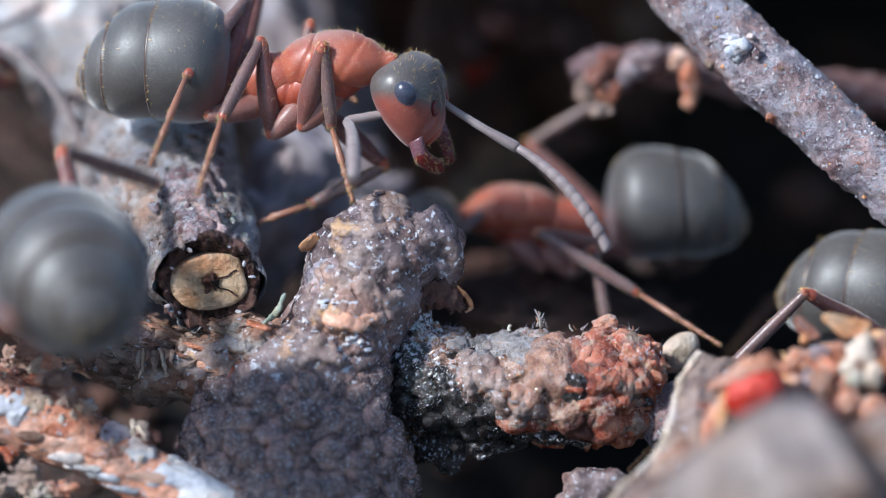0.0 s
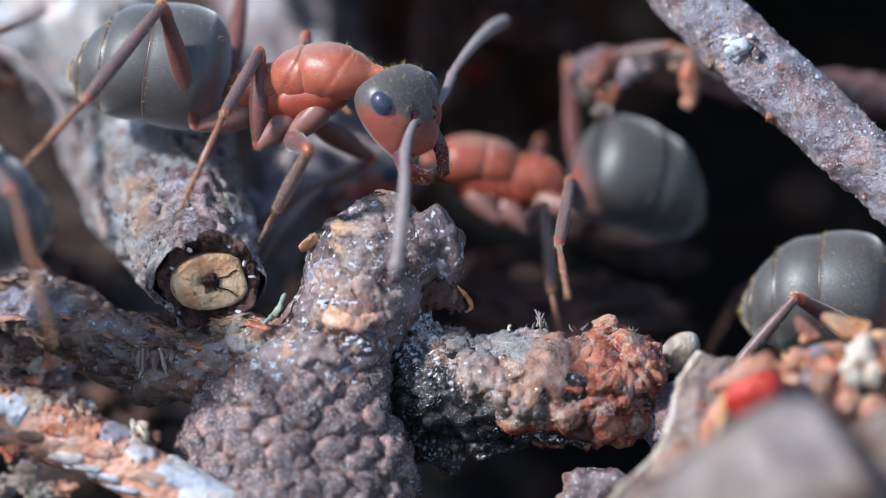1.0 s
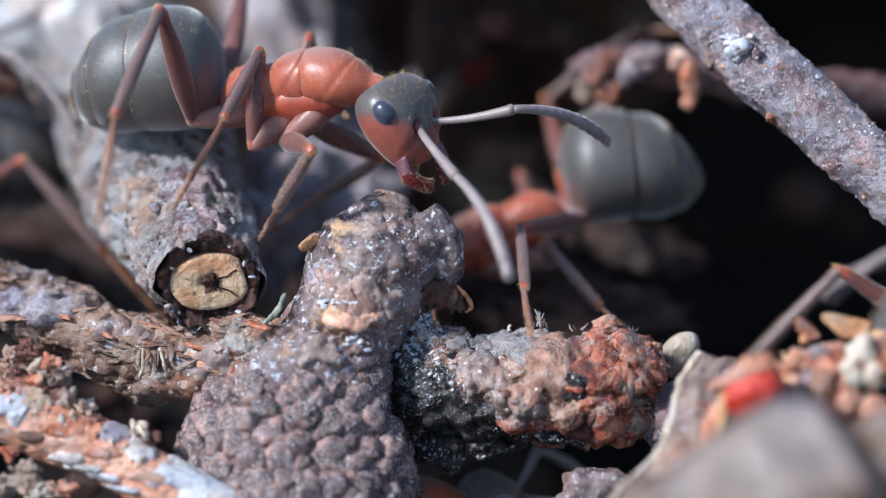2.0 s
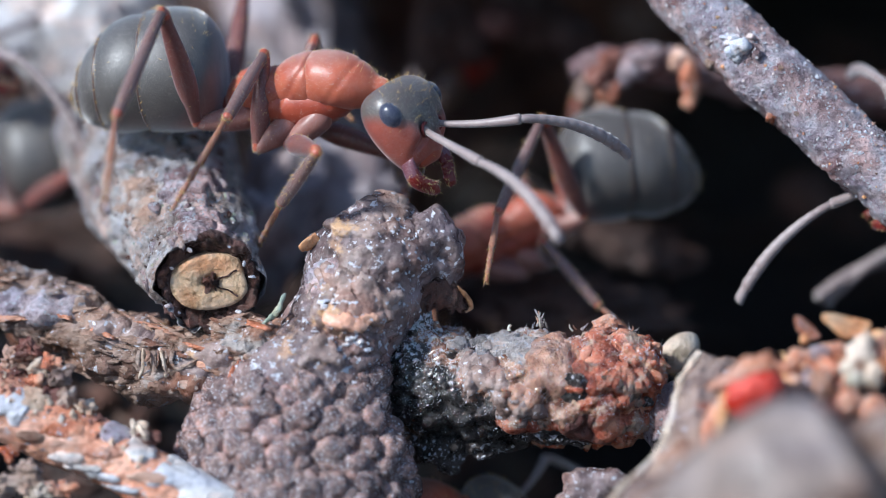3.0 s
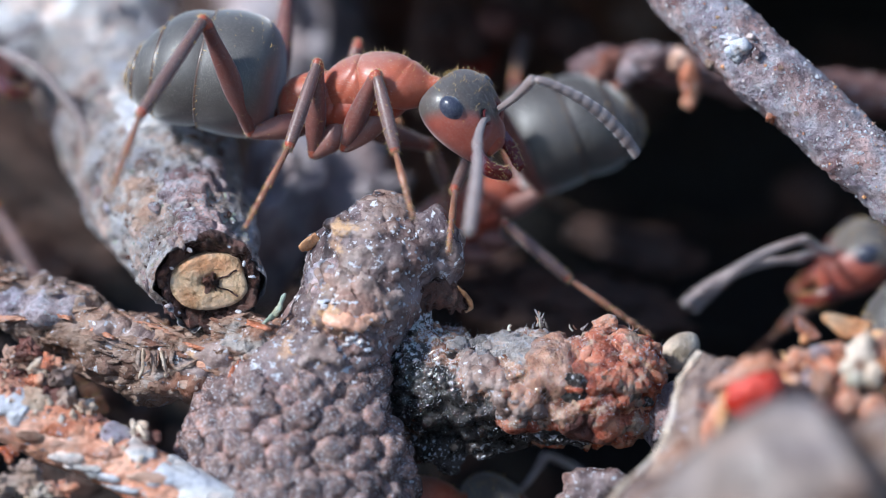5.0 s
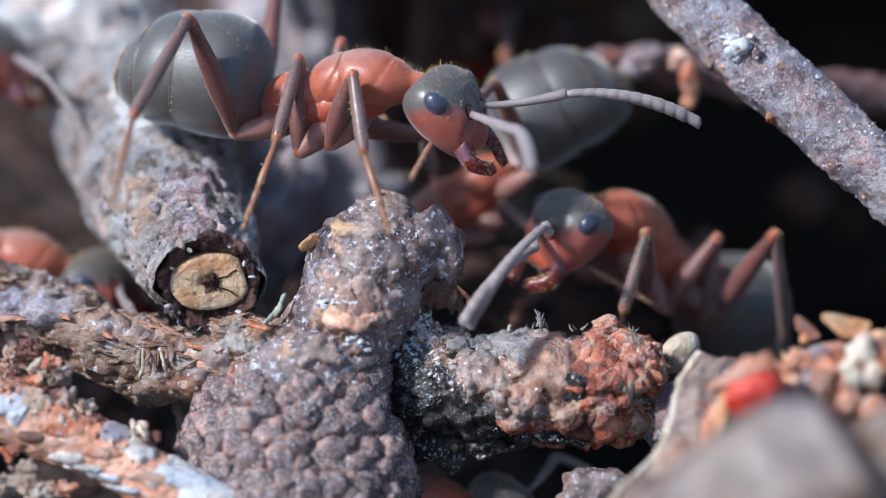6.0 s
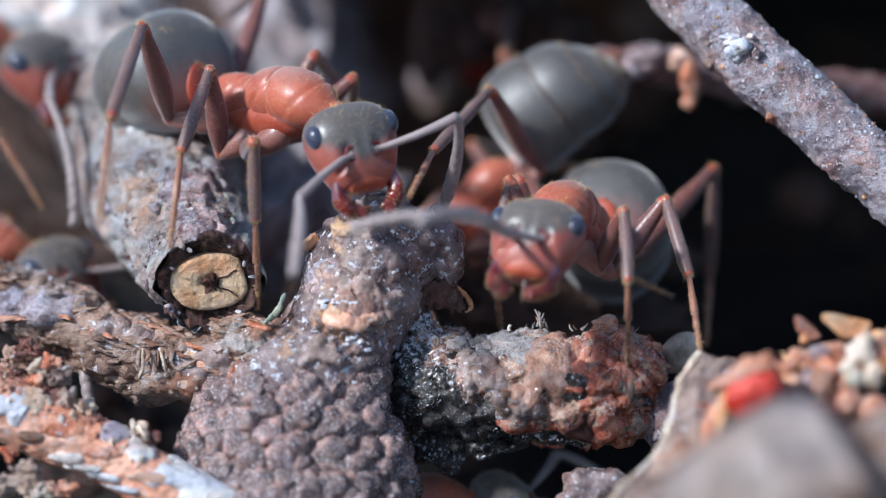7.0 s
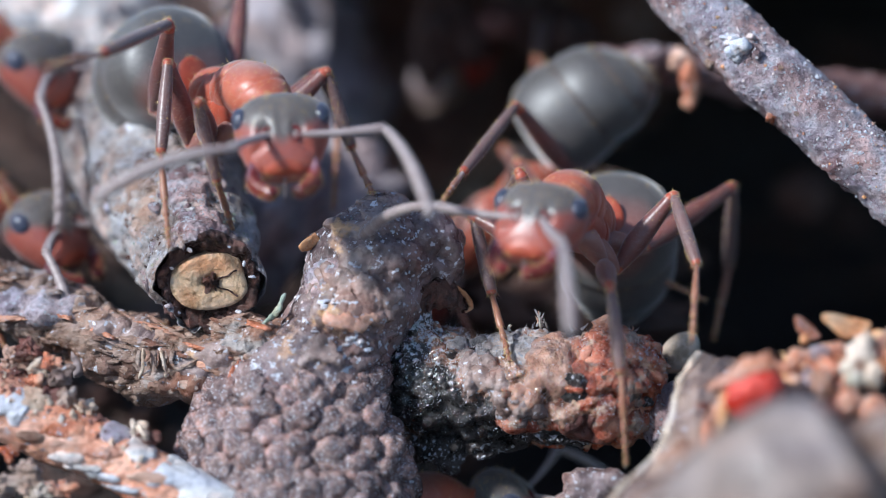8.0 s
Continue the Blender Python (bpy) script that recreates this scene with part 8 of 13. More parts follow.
    walk(p["scape_r"], [at(0, 2.74, -0.15, -0.1, 68, -6.8, -49.4), at(0.5, 2.68, -0.09, -0.4, 67.9, 2.2, -45.9), at(1, 2.71, -0.14, -0.29, 67.9, -2.1, -47.8), at(1.5, 2.74, -0.16, 0, 68.1, -11, -50.1), at(3, 2.74, -0.16, 0.04, 68.2, -12.3, -50.4), at(3.5, 2.74, -0.16, 0.09, 68.3, -13.6, -50.8), at(4, 2.72, -0.24, 0.12, 69.2, -13, -54.8), at(4.5, 2.72, -0.24, 0.17, 69.3, -14.2, -55.2), at(6, 2.69, -0.24, 0.29, 69.7, -17.5, -56.6), at(6.5, 2.66, -0.24, 0.42, 70.2, -20.8, -58.4), at(7, 2.66, -0.24, 0.42, 70.2, -20.8, -58.4), at(7.5, 2.66, -0.24, 0.42, 70.2, -20.8, -58.4), at(8, 2.66, -0.24, 0.42, 70.2, -20.8, -58.4)])
    walk(p["funiculus_r"], drooping([at(0, 3.82, -1.42, 0.1, 80.7, 43.5, -17.2), at(0.5, 3.85, -1.29, -0.46, 78.6, 56.6, -20.1), at(1, 3.84, -1.38, -0.23, 77.8, 51.4, -21), at(1.5, 3.8, -1.43, 0.32, 79.8, 39, -18.2), at(3, 3.79, -1.43, 0.4, 80.1, 37.1, -17.7), at(3.5, 3.77, -1.43, 0.48, 80.3, 35.2, -17.3), at(4, 3.67, -1.58, 0.5, 79.5, 34, -18.8), at(4.5, 3.65, -1.58, 0.58, 79.7, 32.1, -18.4), at(6, 3.57, -1.58, 0.8, 80.2, 26.4, -17.4), at(6.5, 3.48, -1.58, 1.02, 80.5, 20.6, -16.6), at(7, 3.48, -1.58, 1.02, 80.5, 20.6, -16.6), at(7.5, 3.48, -1.58, 1.02, 80.5, 20.6, -16.6), at(8, 3.48, -1.58, 1.02, 80.5, 20.6, -16.6)]))
    walk(p["femur_fr"], [at(0, -0.35, -0.6, -0.9, 4.8, -30.2, -54.5), at(8, -0.35, -0.6, -0.9, 4.8, -30.2, -54.5)])
    walk(p["tibia_fr"], [at(0, 0.53, -1.83, -0.02, 2.2, 48.1, -42), at(8, 0.53, -1.83, -0.02, 2.2, 48.1, -42)])
    walk(p["tarsus_fr"], [at(0, 1.33, -2.55, -1.23, 7.8, 50.9, -35), at(8, 1.33, -2.55, -1.23, 7.8, 50.9, -35)])
    walk(p["femur_mr"], [at(0, -0.95, -0.7, -0.95, -1.7, -36.7, -97.1), at(8, -0.95, -0.7, -0.95, -1.7, -36.7, -97.1)])
    walk(p["tibia_mr"], [at(0, -1.13, -2.17, 0.15, -10, 57.6, -111.8), at(8, -1.13, -2.17, 0.15, -10, 57.6, -111.8)])
    walk(p["tarsus_mr"], [at(0, -1.5, -3.09, -1.41, -23.6, 59.5, -126.9), at(8, -1.5, -3.09, -1.41, -23.6, 59.5, -126.9)])
    walk(p["femur_hr"], [at(0, -2.05, -0.85, -0.35, -114, -28.6, -38), at(0.5, -2.05, -0.85, -0.35, -125.2, -38.7, -17.9), at(1, -2.05, -0.85, -0.35, -96.2, -68, -52.6), at(1.5, -2.05, -0.85, -0.35, -62.9, -33.4, -93), at(2, -2.05, -0.85, -0.35, -60.1, -30.2, -98.4), at(2.5, -2.05, -0.85, -0.35, -55.9, -23.8, -107.5), at(3, -2.05, -0.85, -0.35, -54.2, -20.1, -112), at(3.5, -2.05, -0.85, -0.35, -54.2, -20.1, -112), at(4, -2.05, -0.85, -0.35, -54.2, -20.1, -112), at(4.5, -2.05, -0.85, -0.35, -54.2, -20.1, -112), at(6, -2.05, -0.85, -0.35, -54.2, -20.1, -112), at(6.5, -2.05, -0.85, -0.35, -54.2, -20.1, -112), at(7, -2.05, -0.85, -0.35, -54.2, -20.1, -112), at(7.5, -2.05, -0.85, -0.35, -54.2, -20.1, -112), at(8, -2.05, -0.85, -0.35, -54.2, -20.1, -112)])
    walk(p["tibia_hr"], [at(0, -0.18, -2.31, 0.94, 32.2, -38.2, 174.5), at(0.5, -0.04, -1.5, 1.34, 49.1, -44.4, 149.1), at(1, -1.44, -1.65, 2.15, 47.5, -24.2, 152), at(1.5, -2.17, -3.1, 1.14, 44.4, -8.9, 162.8), at(2, -2.39, -3.16, 1.01, 41.2, -5.9, -173.1), at(2.5, -2.79, -3.21, 0.74, 39.5, 1.8, -129), at(3, -3, -3.2, 0.58, 41.1, 5.8, -105.2), at(3.5, -3, -3.2, 0.58, 41.1, 5.8, -105.2), at(4, -3, -3.2, 0.58, 41.1, 5.8, -105.2), at(4.5, -3, -3.2, 0.58, 41.1, 5.8, -105.2), at(6, -3, -3.2, 0.58, 41.1, 5.8, -105.2), at(6.5, -3, -3.2, 0.58, 41.1, 5.8, -105.2), at(7, -3, -3.2, 0.58, 41.1, 5.8, -105.2), at(7.5, -3, -3.2, 0.58, 41.1, 5.8, -105.2), at(8, -3, -3.2, 0.58, 41.1, 5.8, -105.2)])
    walk(p["tarsus_hr"], [at(0, -2.18, -2.12, 2.52, 31.6, -29.1, 168.3), at(0.5, -1.61, -0.56, 3.12, 48.5, -28.8, 134.2), at(1, -3.49, -0.56, 3.2, 51.2, -8.5, 126), at(1.5, -4.58, -2.36, 1.53, 51.2, 7.8, 128.2), at(2, -4.91, -3.46, 1.27, 58.7, 21.8, 157), at(2.5, -4.4, -5.19, 0.66, 89.4, 29.8, -138.6), at(3, -3.66, -5.65, 0.32, 104.1, 21.1, -105.4), at(3.5, -3.66, -5.65, 0.32, 104.1, 21.1, -105.4), at(4, -3.66, -5.65, 0.32, 104.1, 21.1, -105.4), at(4.5, -3.66, -5.65, 0.32, 104.1, 21.1, -105.4), at(6, -3.66, -5.65, 0.32, 104.1, 21.1, -105.4), at(6.5, -3.66, -5.65, 0.32, 104.1, 21.1, -105.4), at(7, -3.66, -5.65, 0.32, 104.1, 21.1, -105.4), at(7.5, -3.66, -5.65, 0.32, 104.1, 21.1, -105.4), at(8, -3.66, -5.65, 0.32, 104.1, 21.1, -105.4)])
    ant = ANTS[2]
    p = roles(ant)
    walk(ant, [at(0, 11.46, 1.3, 3.73, 0, 0, -20), at(0.5, 11.42, 1.32, 3.78, 0, 0, -10), at(1, 10.89, 1.38, 3.93, 0, 0, -8), at(1.5, 10.29, 1.34, 2.66, 0, 0, -46), at(1.7, 10.55, 1.32, 2.62, 0, 0, -46), at(2, 12.37, 2.35, 3.69, 0, 0, 40), at(2.4, 12.71, 2.59, 4.34, 0, 0, 120), at(2.8, 12.12, 2.6, 7.05, 0, 0, -170), at(3, 12.07, 2.6, 7.05, 0, 0, -170), at(3.2, 7.69, 2.04, 5.75, 0, -4, -175), at(3.35, 6.23, 2.23, 5.69, 0, -2, 165), at(3.5, 3.87, 4.41, 4.68, 0, -2, 150), at(3.8, 5.96, 5.02, 4.6, 0, 0, 95), at(4, 8.48, 4.75, 3.83, 0, 0, 50), at(4.25, 9.23, 4.41, 3.49, 0, 0, 35), at(4.5, 9.89, 4.31, 3.23, 0, 0, 46), at(4.7, 11.09, 4.02, 3.01, 0, 0, 34), at(5.3, 14.62, 2.66, 3.08, 0, 0, 4), at(8, 17.01, 3.13, 2.9, 0, 0, 0)])
    walk(p["head"], [at(0, 1.48, 0, 0, 0, 30, 0), at(0.5, 1.48, 0, 0, 0, 30, 0), at(1, 1.48, 0, 0, 0, 30, 0), at(1.5, 1.48, 0, 0, 0, 30, 0), at(1.7, 1.48, 0, 0, 0, 30, 0), at(2, 1.48, 0, 0, 0, 30, 0), at(2.4, 1.48, 0, 0, 0, 30, 0), at(2.8, 1.48, 0, 0, 0, 30, 0), at(3, 1.48, 0, 0, 0, 30, 0), at(3.2, 1.48, 0, 0, 0.4, 29, 5.2), at(3.35, 1.48, 0, 0, 0, 27, 0), at(3.5, 1.48, 0, 0, 0, 27, 0), at(3.8, 1.48, 0, 0, 0, 25, 0), at(4, 1.48, 0, 0, 0, 25, 0), at(4.25, 1.48, 0, 0, 0, 25, -15), at(4.5, 1.48, 0, 0, 0, 25, -6), at(4.7, 1.48, 0, 0, 0, 25, -4), at(5.3, 1.48, 0, 0, 0, 25, -4), at(8, 1.48, 0, 0, 0, 25, 0)])
    walk(p["gaster"], [at(0, -2.1, 0, -0.18, 0, 2, 0), at(0.5, -2.1, 0, -0.18, 0, -2, 0), at(1, -2.1, 0, -0.18, 0, -2, 0), at(1.5, -2.1, 0, -0.18, 0, -2, 0), at(1.7, -2.1, 0, -0.18, 0, -2, 0), at(2, -2.1, 0, -0.18, 0, 0, 0), at(2.4, -2.1, 0, -0.18, 0, 0, 0), at(2.8, -2.1, 0, -0.18, 0, 0, 0), at(3, -2.1, 0, -0.18, 0, 0, 0), at(3.2, -2.1, 0, -0.18, 0, 0, 0), at(3.35, -2.1, 0, -0.18, 0, 0, 0), at(3.5, -2.1, 0, -0.18, 0, -10, 14), at(3.8, -2.1, 0, -0.18, 0, 0, 0), at(4, -2.1, 0, -0.18, 0, 0, 0), at(4.25, -2.1, 0, -0.18, 0, 0, 0), at(4.5, -2.1, 0, -0.18, 0, 0, 0), at(4.7, -2.1, 0, -0.18, 0, 0, 0), at(5.3, -2.1, 0, -0.18, 0, 0, 0), at(8, -2.1, 0, -0.18, 0, 0, 0)])
    walk(p["scape_l"], [at(0, 2.71, 0.24, -0.18, 86.3, 20.1, -7.3), at(0.5, 2.71, 0.24, -0.18, 86.3, 20.1, -7.3), at(1, 2.71, 0.24, -0.18, 86.3, 20.1, -7.3), at(1.5, 2.71, 0.24, -0.18, 86.3, 20.1, -7.3), at(1.7, 2.71, 0.24, -0.18, 86.3, 20.1, -7.3), at(2, 2.71, 0.24, -0.18, 86.3, 20.1, -7.3), at(2.4, 2.71, 0.24, -0.18, 86.3, 20.1, -7.3), at(2.8, 2.71, 0.24, -0.18, 86.3, 20.1, -7.3), at(3, 2.71, 0.24, -0.18, 86.2, 19.6, -7.5), at(3.1, 2.7, 0.29, -0.17, 95.2, 7.3, 29.6), at(3.2, 2.69, 0.35, -0.16, 95.1, -7.7, 64.6), at(3.27, 2.7, 0.32, -0.15, 91.7, -3.7, 97.5), at(3.3, 2.71, 0.27, -0.13, 92.8, 5.5, 158), at(3.35, 2.72, 0.24, -0.12, 97, 8.6, -169), at(3.5, 2.72, 0.24, -0.12, 97, 8.6, -169), at(3.8, 2.73, 0.24, -0.07, 97, 10.6, -168.9), at(4, 2.73, 0.24, -0.07, 97, 10.6, -168.9), at(4.25, 2.75, -0.09, -0.07, 94.2, 10.6, 176.1), at(4.5, 2.74, 0.11, -0.07, 95.9, 10.6, -174.9), at(4.7, 2.74, 0.15, -0.07, 96.2, 10.6, -172.9), at(5.3, 2.74, 0.15, -0.07, 96.2, 10.6, -172.9), at(8, 2.73, 0.24, -0.07, 97, 10.6, -168.9)])
    walk(p["funiculus_l"], drooping([at(0, 4.28, 0.04, -0.76, 92.7, 40.8, 5.4), at(0.5, 4.28, 0.04, -0.76, 92.7, 40.8, 5.4), at(1, 4.28, 0.04, -0.76, 92.7, 40.8, 5.4), at(1.5, 4.28, 0.04, -0.76, 92.7, 40.8, 5.4), at(1.7, 4.28, 0.04, -0.76, 92.7, 40.8, 5.4), at(2, 4.28, 0.04, -0.76, 92.7, 40.8, 5.4), at(2.4, 4.28, 0.04, -0.76, 92.7, 40.8, 5.4), at(2.8, 4.28, 0.04, -0.76, 92.7, 40.8, 5.4), at(3, 4.28, 0.03, -0.74, 92.8, 40.9, 5.5), at(3.1, 4.15, 1.12, -0.38, 105.4, 56.1, 22.1), at(3.2, 3.41, 1.85, 0.07, 134.9, 66.7, 55.3), at(3.27, 2.48, 1.98, -0.04, 118.9, 53.1, 37), at(3.3, 1.16, 0.89, -0.29, 109.5, 25, 22.7), at(3.35, 1.09, -0.08, -0.37, 108.1, 9.5, 17.9), at(3.5, 1.09, -0.08, -0.37, 108.1, 9.5, 17.9), at(3.8, 1.11, -0.08, -0.38, 108.1, 7.6, 17.8), at(4, 1.11, -0.08, -0.38, 108.1, 7.6, 17.8), at(4.25, 1.1, 0.02, -0.38, 106.1, 7.6, 2.8), at(4.5, 1.1, -0.04, -0.38, 107.3, 7.6, 11.8), at(4.7, 1.1, -0.05, -0.38, 107.5, 7.6, 13.8), at(5.3, 1.1, -0.05, -0.38, 107.5, 7.6, 13.8), at(8, 1.11, -0.08, -0.38, 108.1, 7.6, 17.8)]))
    walk(p["femur_fl"], [at(0, -0.35, 0.6, -0.9, -5.3, -30.2, 55.5), at(0.5, -0.35, 0.6, -0.9, -5.3, -30.2, 55.5), at(1, -0.35, 0.6, -0.9, -5.3, -30.2, 55.5), at(1.5, -0.35, 0.6, -0.9, -5.3, -30.2, 55.5), at(1.7, -0.35, 0.6, -0.9, -5.3, -30.2, 55.5), at(2, -0.35, 0.6, -0.9, -8.8, -30.2, 62.5), at(2.4, -0.35, 0.6, -0.9, -0.7, -30.2, 46.5), at(2.6, -0.35, 0.6, -0.9, 6.2, -0.1, 21.2), at(2.8, -0.35, 0.6, -0.9, -0.6, 29.9, -4), at(3, -0.35, 0.6, -0.9, -0.7, 29.4, -4.2), at(3.1, -0.35, 0.6, -0.9, 2.7, -4.3, 10.6), at(3.2, -0.35, 0.6, -0.9, -3.5, -37.7, 27), at(3.27, -0.35, 0.6, -0.9, -8.8, -34.3, 36.1), at(3.35, -0.35, 0.6, -0.9, -13.3, -30.2, 44.5), at(3.5, -0.35, 0.6, -0.9, -18.8, -30.2, 55.5), at(3.8, -0.35, 0.6, -0.9, -24.4, -30.2, 66.5), at(4, -0.35, 0.6, -0.9, -18.8, -30.2, 55.5), at(4.25, -0.35, 0.6, -0.9, -11.3, -30.2, 40.5), at(4.5, -0.35, 0.6, -0.9, -18.8, -30.2, 55.5), at(4.7, -0.35, 0.6, -0.9, -18.8, -30.2, 55.5), at(5.3, -0.35, 0.6, -0.9, -24.4, -30.2, 66.5), at(8, -0.35, 0.6, -0.9, -12.2, -30.2, 42.5)])
    walk(p["tibia_fl"], [at(0, 0.51, 1.85, -0.02, -1.5, 48.1, 43), at(0.5, 0.51, 1.85, -0.02, -1.5, 48.1, 43), at(1, 0.51, 1.85, -0.02, -1.5, 48.1, 43), at(1.5, 0.51, 1.85, -0.02, -1.5, 48.1, 43), at(1.7, 0.51, 1.85, -0.02, -1.5, 48.1, 43), at(2, 0.35, 1.94, -0.02, 3.7, 48.1, 50), at(2.4, 0.69, 1.7, -0.02, -8.2, 48.1, 34), at(2.6, 1.28, 1.23, -0.9, -8.1, 55.9, 34.2), at(2.8, 1.16, 0.49, -1.77, -7.8, 63.7, 34.5), at(3, 1.17, 0.49, -1.76, -13.1, 61.4, 28.6), at(3.1, 1.36, 0.92, -0.77, 30.9, 70.3, 76.2), at(3.2, 0.88, 1.23, 0.17, 76.4, 62.1, 125.3), at(3.27, 0.82, 1.45, 0.09, 24.5, 64, 68.1), at(3.35, 0.73, 1.66, -0.02, -6, 48.1, 32), at(3.5, 0.51, 1.85, -0.02, 2.2, 48.1, 43), at(3.8, 0.25, 1.99, -0.02, 10.4, 48.1, 54), at(4, 0.51, 1.85, -0.02, 2.2, 48.1, 43), at(4.25, 0.8, 1.58, -0.02, -9, 48.1, 28), at(4.5, 0.51, 1.85, -0.02, 2.2, 48.1, 43), at(4.7, 0.51, 1.85, -0.02, 2.2, 48.1, 43), at(5.3, 0.25, 1.99, -0.02, 10.4, 48.1, 54), at(8, 0.77, 1.62, -0.02, -7.6, 48.1, 30)])
    walk(p["tarsus_fl"], [at(0, 1.3, 2.58, -1.23, -7, 50.9, 36), at(0.5, 1.3, 2.58, -1.23, -7, 50.9, 36), at(1, 1.3, 2.58, -1.23, -7, 50.9, 36), at(1.5, 1.3, 2.58, -1.23, -7, 50.9, 36), at(1.7, 1.3, 2.58, -1.23, -7, 50.9, 36), at(2, 1.04, 2.77, -1.23, -1.6, 50.9, 43), at(2.4, 1.59, 2.3, -1.23, -14, 50.9, 27), at(2.6, 2.03, 1.74, -2.24, 2.8, 61.3, 47.1), at(2.8, 1.76, 0.9, -3.22, 32.4, 66.5, 79.9), at(3, 1.85, 0.86, -3.18, 19, 68.1, 65.4), at(3.1, 1.5, 1.45, -2.29, -153.6, 82.4, -107.4), at(3.2, 0.45, 1.85, -1.26, -157.9, 53, -111.9), at(3.27, 1.08, 2.11, -1.37, -91.1, 73.9, -40), at(3.35, 1.65, 2.23, -1.23, -31.2, 50.9, 25), at(3.5, 1.3, 2.58, -1.23, -22.6, 50.9, 36), at(3.8, 0.89, 2.86, -1.23, -14.1, 50.9, 47), at(4, 1.3, 2.58, -1.23, -22.6, 50.9, 36), at(4.25, 1.76, 2.09, -1.23, -34.3, 50.9, 21), at(4.5, 1.3, 2.58, -1.23, -22.6, 50.9, 36), at(4.7, 1.3, 2.58, -1.23, -22.6, 50.9, 36), at(5.3, 0.89, 2.86, -1.23, -14.1, 50.9, 47), at(8, 1.7, 2.16, -1.23, -32.8, 50.9, 23)])
    walk(p["femur_ml"], [at(0, -0.95, 0.7, -0.95, 2.3, -36.7, 96.1), at(0.5, -0.95, 0.7, -0.95, 2.3, -36.7, 96.1), at(1, -0.95, 0.7, -0.95, 2.3, -36.7, 96.1), at(1.5, -0.95, 0.7, -0.95, 2.3, -36.7, 96.1), at(1.7, -0.95, 0.7, -0.95, 2.3, -36.7, 96.1), at(2, -0.95, 0.7, -0.95, 6.5, -36.7, 89.1), at(2.4, -0.95, 0.7, -0.95, -3.1, -36.7, 105.1), at(2.53, -0.95, 0.7, -0.95, 12.5, -20.7, 73.6), at(2.67, -0.95, 0.7, -0.95, 13.9, 17.5, 27.8), at(2.8, -0.95, 0.7, -0.95, 0.4, 34.6, -2.2), at(3, -0.95, 0.7, -0.95, -0.1, 32.7, -3.1), at(3.07, -0.95, 0.7, -0.95, 9.5, 15.3, 20.1), at(3.13, -0.95, 0.7, -0.95, 7.7, -20.4, 56.9), at(3.2, -0.95, 0.7, -0.95, -4.6, -36.7, 82.1), at(3.35, -0.95, 0.7, -0.95, -19.7, -36.7, 107.1), at(3.4, -0.95, 0.7, -0.95, 7, -55.3, 71.1), at(3.47, -0.95, 0.7, -0.95, 76.6, -39, -15.3), at(3.5, -0.95, 0.7, -0.95, 86.3, -14.4, -36.2), at(3.6, -0.95, 0.7, -0.95, 77.1, -32.3, -13.7), at(3.7, -0.95, 0.7, -0.95, 33.4, -46.1, 50.8), at(3.8, -0.95, 0.7, -0.95, 10.2, -36.7, 85.1), at(4, -0.95, 0.7, -0.95, 3.7, -36.7, 96.1), at(4.25, -0.95, 0.7, -0.95, -5.3, -36.7, 111.1), at(4.5, -0.95, 0.7, -0.95, 3.7, -36.7, 96.1), at(4.7, -0.95, 0.7, -0.95, 3.7, -36.7, 96.1), at(5.3, -0.95, 0.7, -0.95, 10.2, -36.7, 85.1), at(8, -0.95, 0.7, -0.95, -4.2, -36.7, 109.1)])
    walk(p["tibia_ml"], [at(0, -1.11, 2.18, 0.15, 9.2, 57.6, 110.8), at(0.5, -1.11, 2.18, 0.15, 9.2, 57.6, 110.8), at(1, -1.11, 2.18, 0.15, 9.2, 57.6, 110.8), at(1.5, -1.11, 2.18, 0.15, 9.2, 57.6, 110.8), at(1.7, -1.11, 2.18, 0.15, 9.2, 57.6, 110.8), at(2, -0.93, 2.18, 0.15, 3.2, 57.6, 103.8), at(2.4, -1.34, 2.13, 0.15, 16.8, 57.6, 119.8), at(2.53, -0.46, 2.36, -0.3, 7.9, 62.4, 109.5), at(2.67, 0.61, 1.52, -1.51, -17.9, 68.2, 81.3), at(2.8, 0.57, 0.64, -2, -35.7, 68.7, 62.2), at(3, 0.61, 0.62, -1.95, -44.1, 67.8, 53.2), at(3.07, 0.73, 1.31, -1.44, -30.9, 66.5, 67.4), at(3.13, 0, 2.15, -0.3, -11.9, 61.4, 88.5), at(3.2, -0.75, 2.17, 0.15, -4.8, 57.6, 96.8), at(3.35, -1.39, 2.12, 0.15, 16.4, 57.6, 121.8), at(3.4, -0.61, 1.7, 0.57, 43.8, 70.6, 151.8), at(3.47, 0.44, 0.32, 0.21, 127, 61.5, -120), at(3.5, 0.5, -0.36, -0.49, 139.6, 45.8, -104.5), at(3.6, 0.57, 0.33, 0.04, 131.3, 64.3, -114.5), at(3.7, -0.14, 1.69, 0.38, 10.9, 75.1, 122.3), at(3.8, -0.82, 2.18, 0.15, -9.9, 57.6, 99.8), at(4, -1.11, 2.18, 0.15, -0.6, 57.6, 110.8), at(4.25, -1.48, 2.08, 0.15, 12.1, 57.6, 125.8), at(4.5, -1.11, 2.18, 0.15, -0.6, 57.6, 110.8), at(4.7, -1.11, 2.18, 0.15, -0.6, 57.6, 110.8), at(5.3, -0.82, 2.18, 0.15, -9.9, 57.6, 99.8), at(8, -1.44, 2.1, 0.15, 10.4, 57.6, 123.8)])
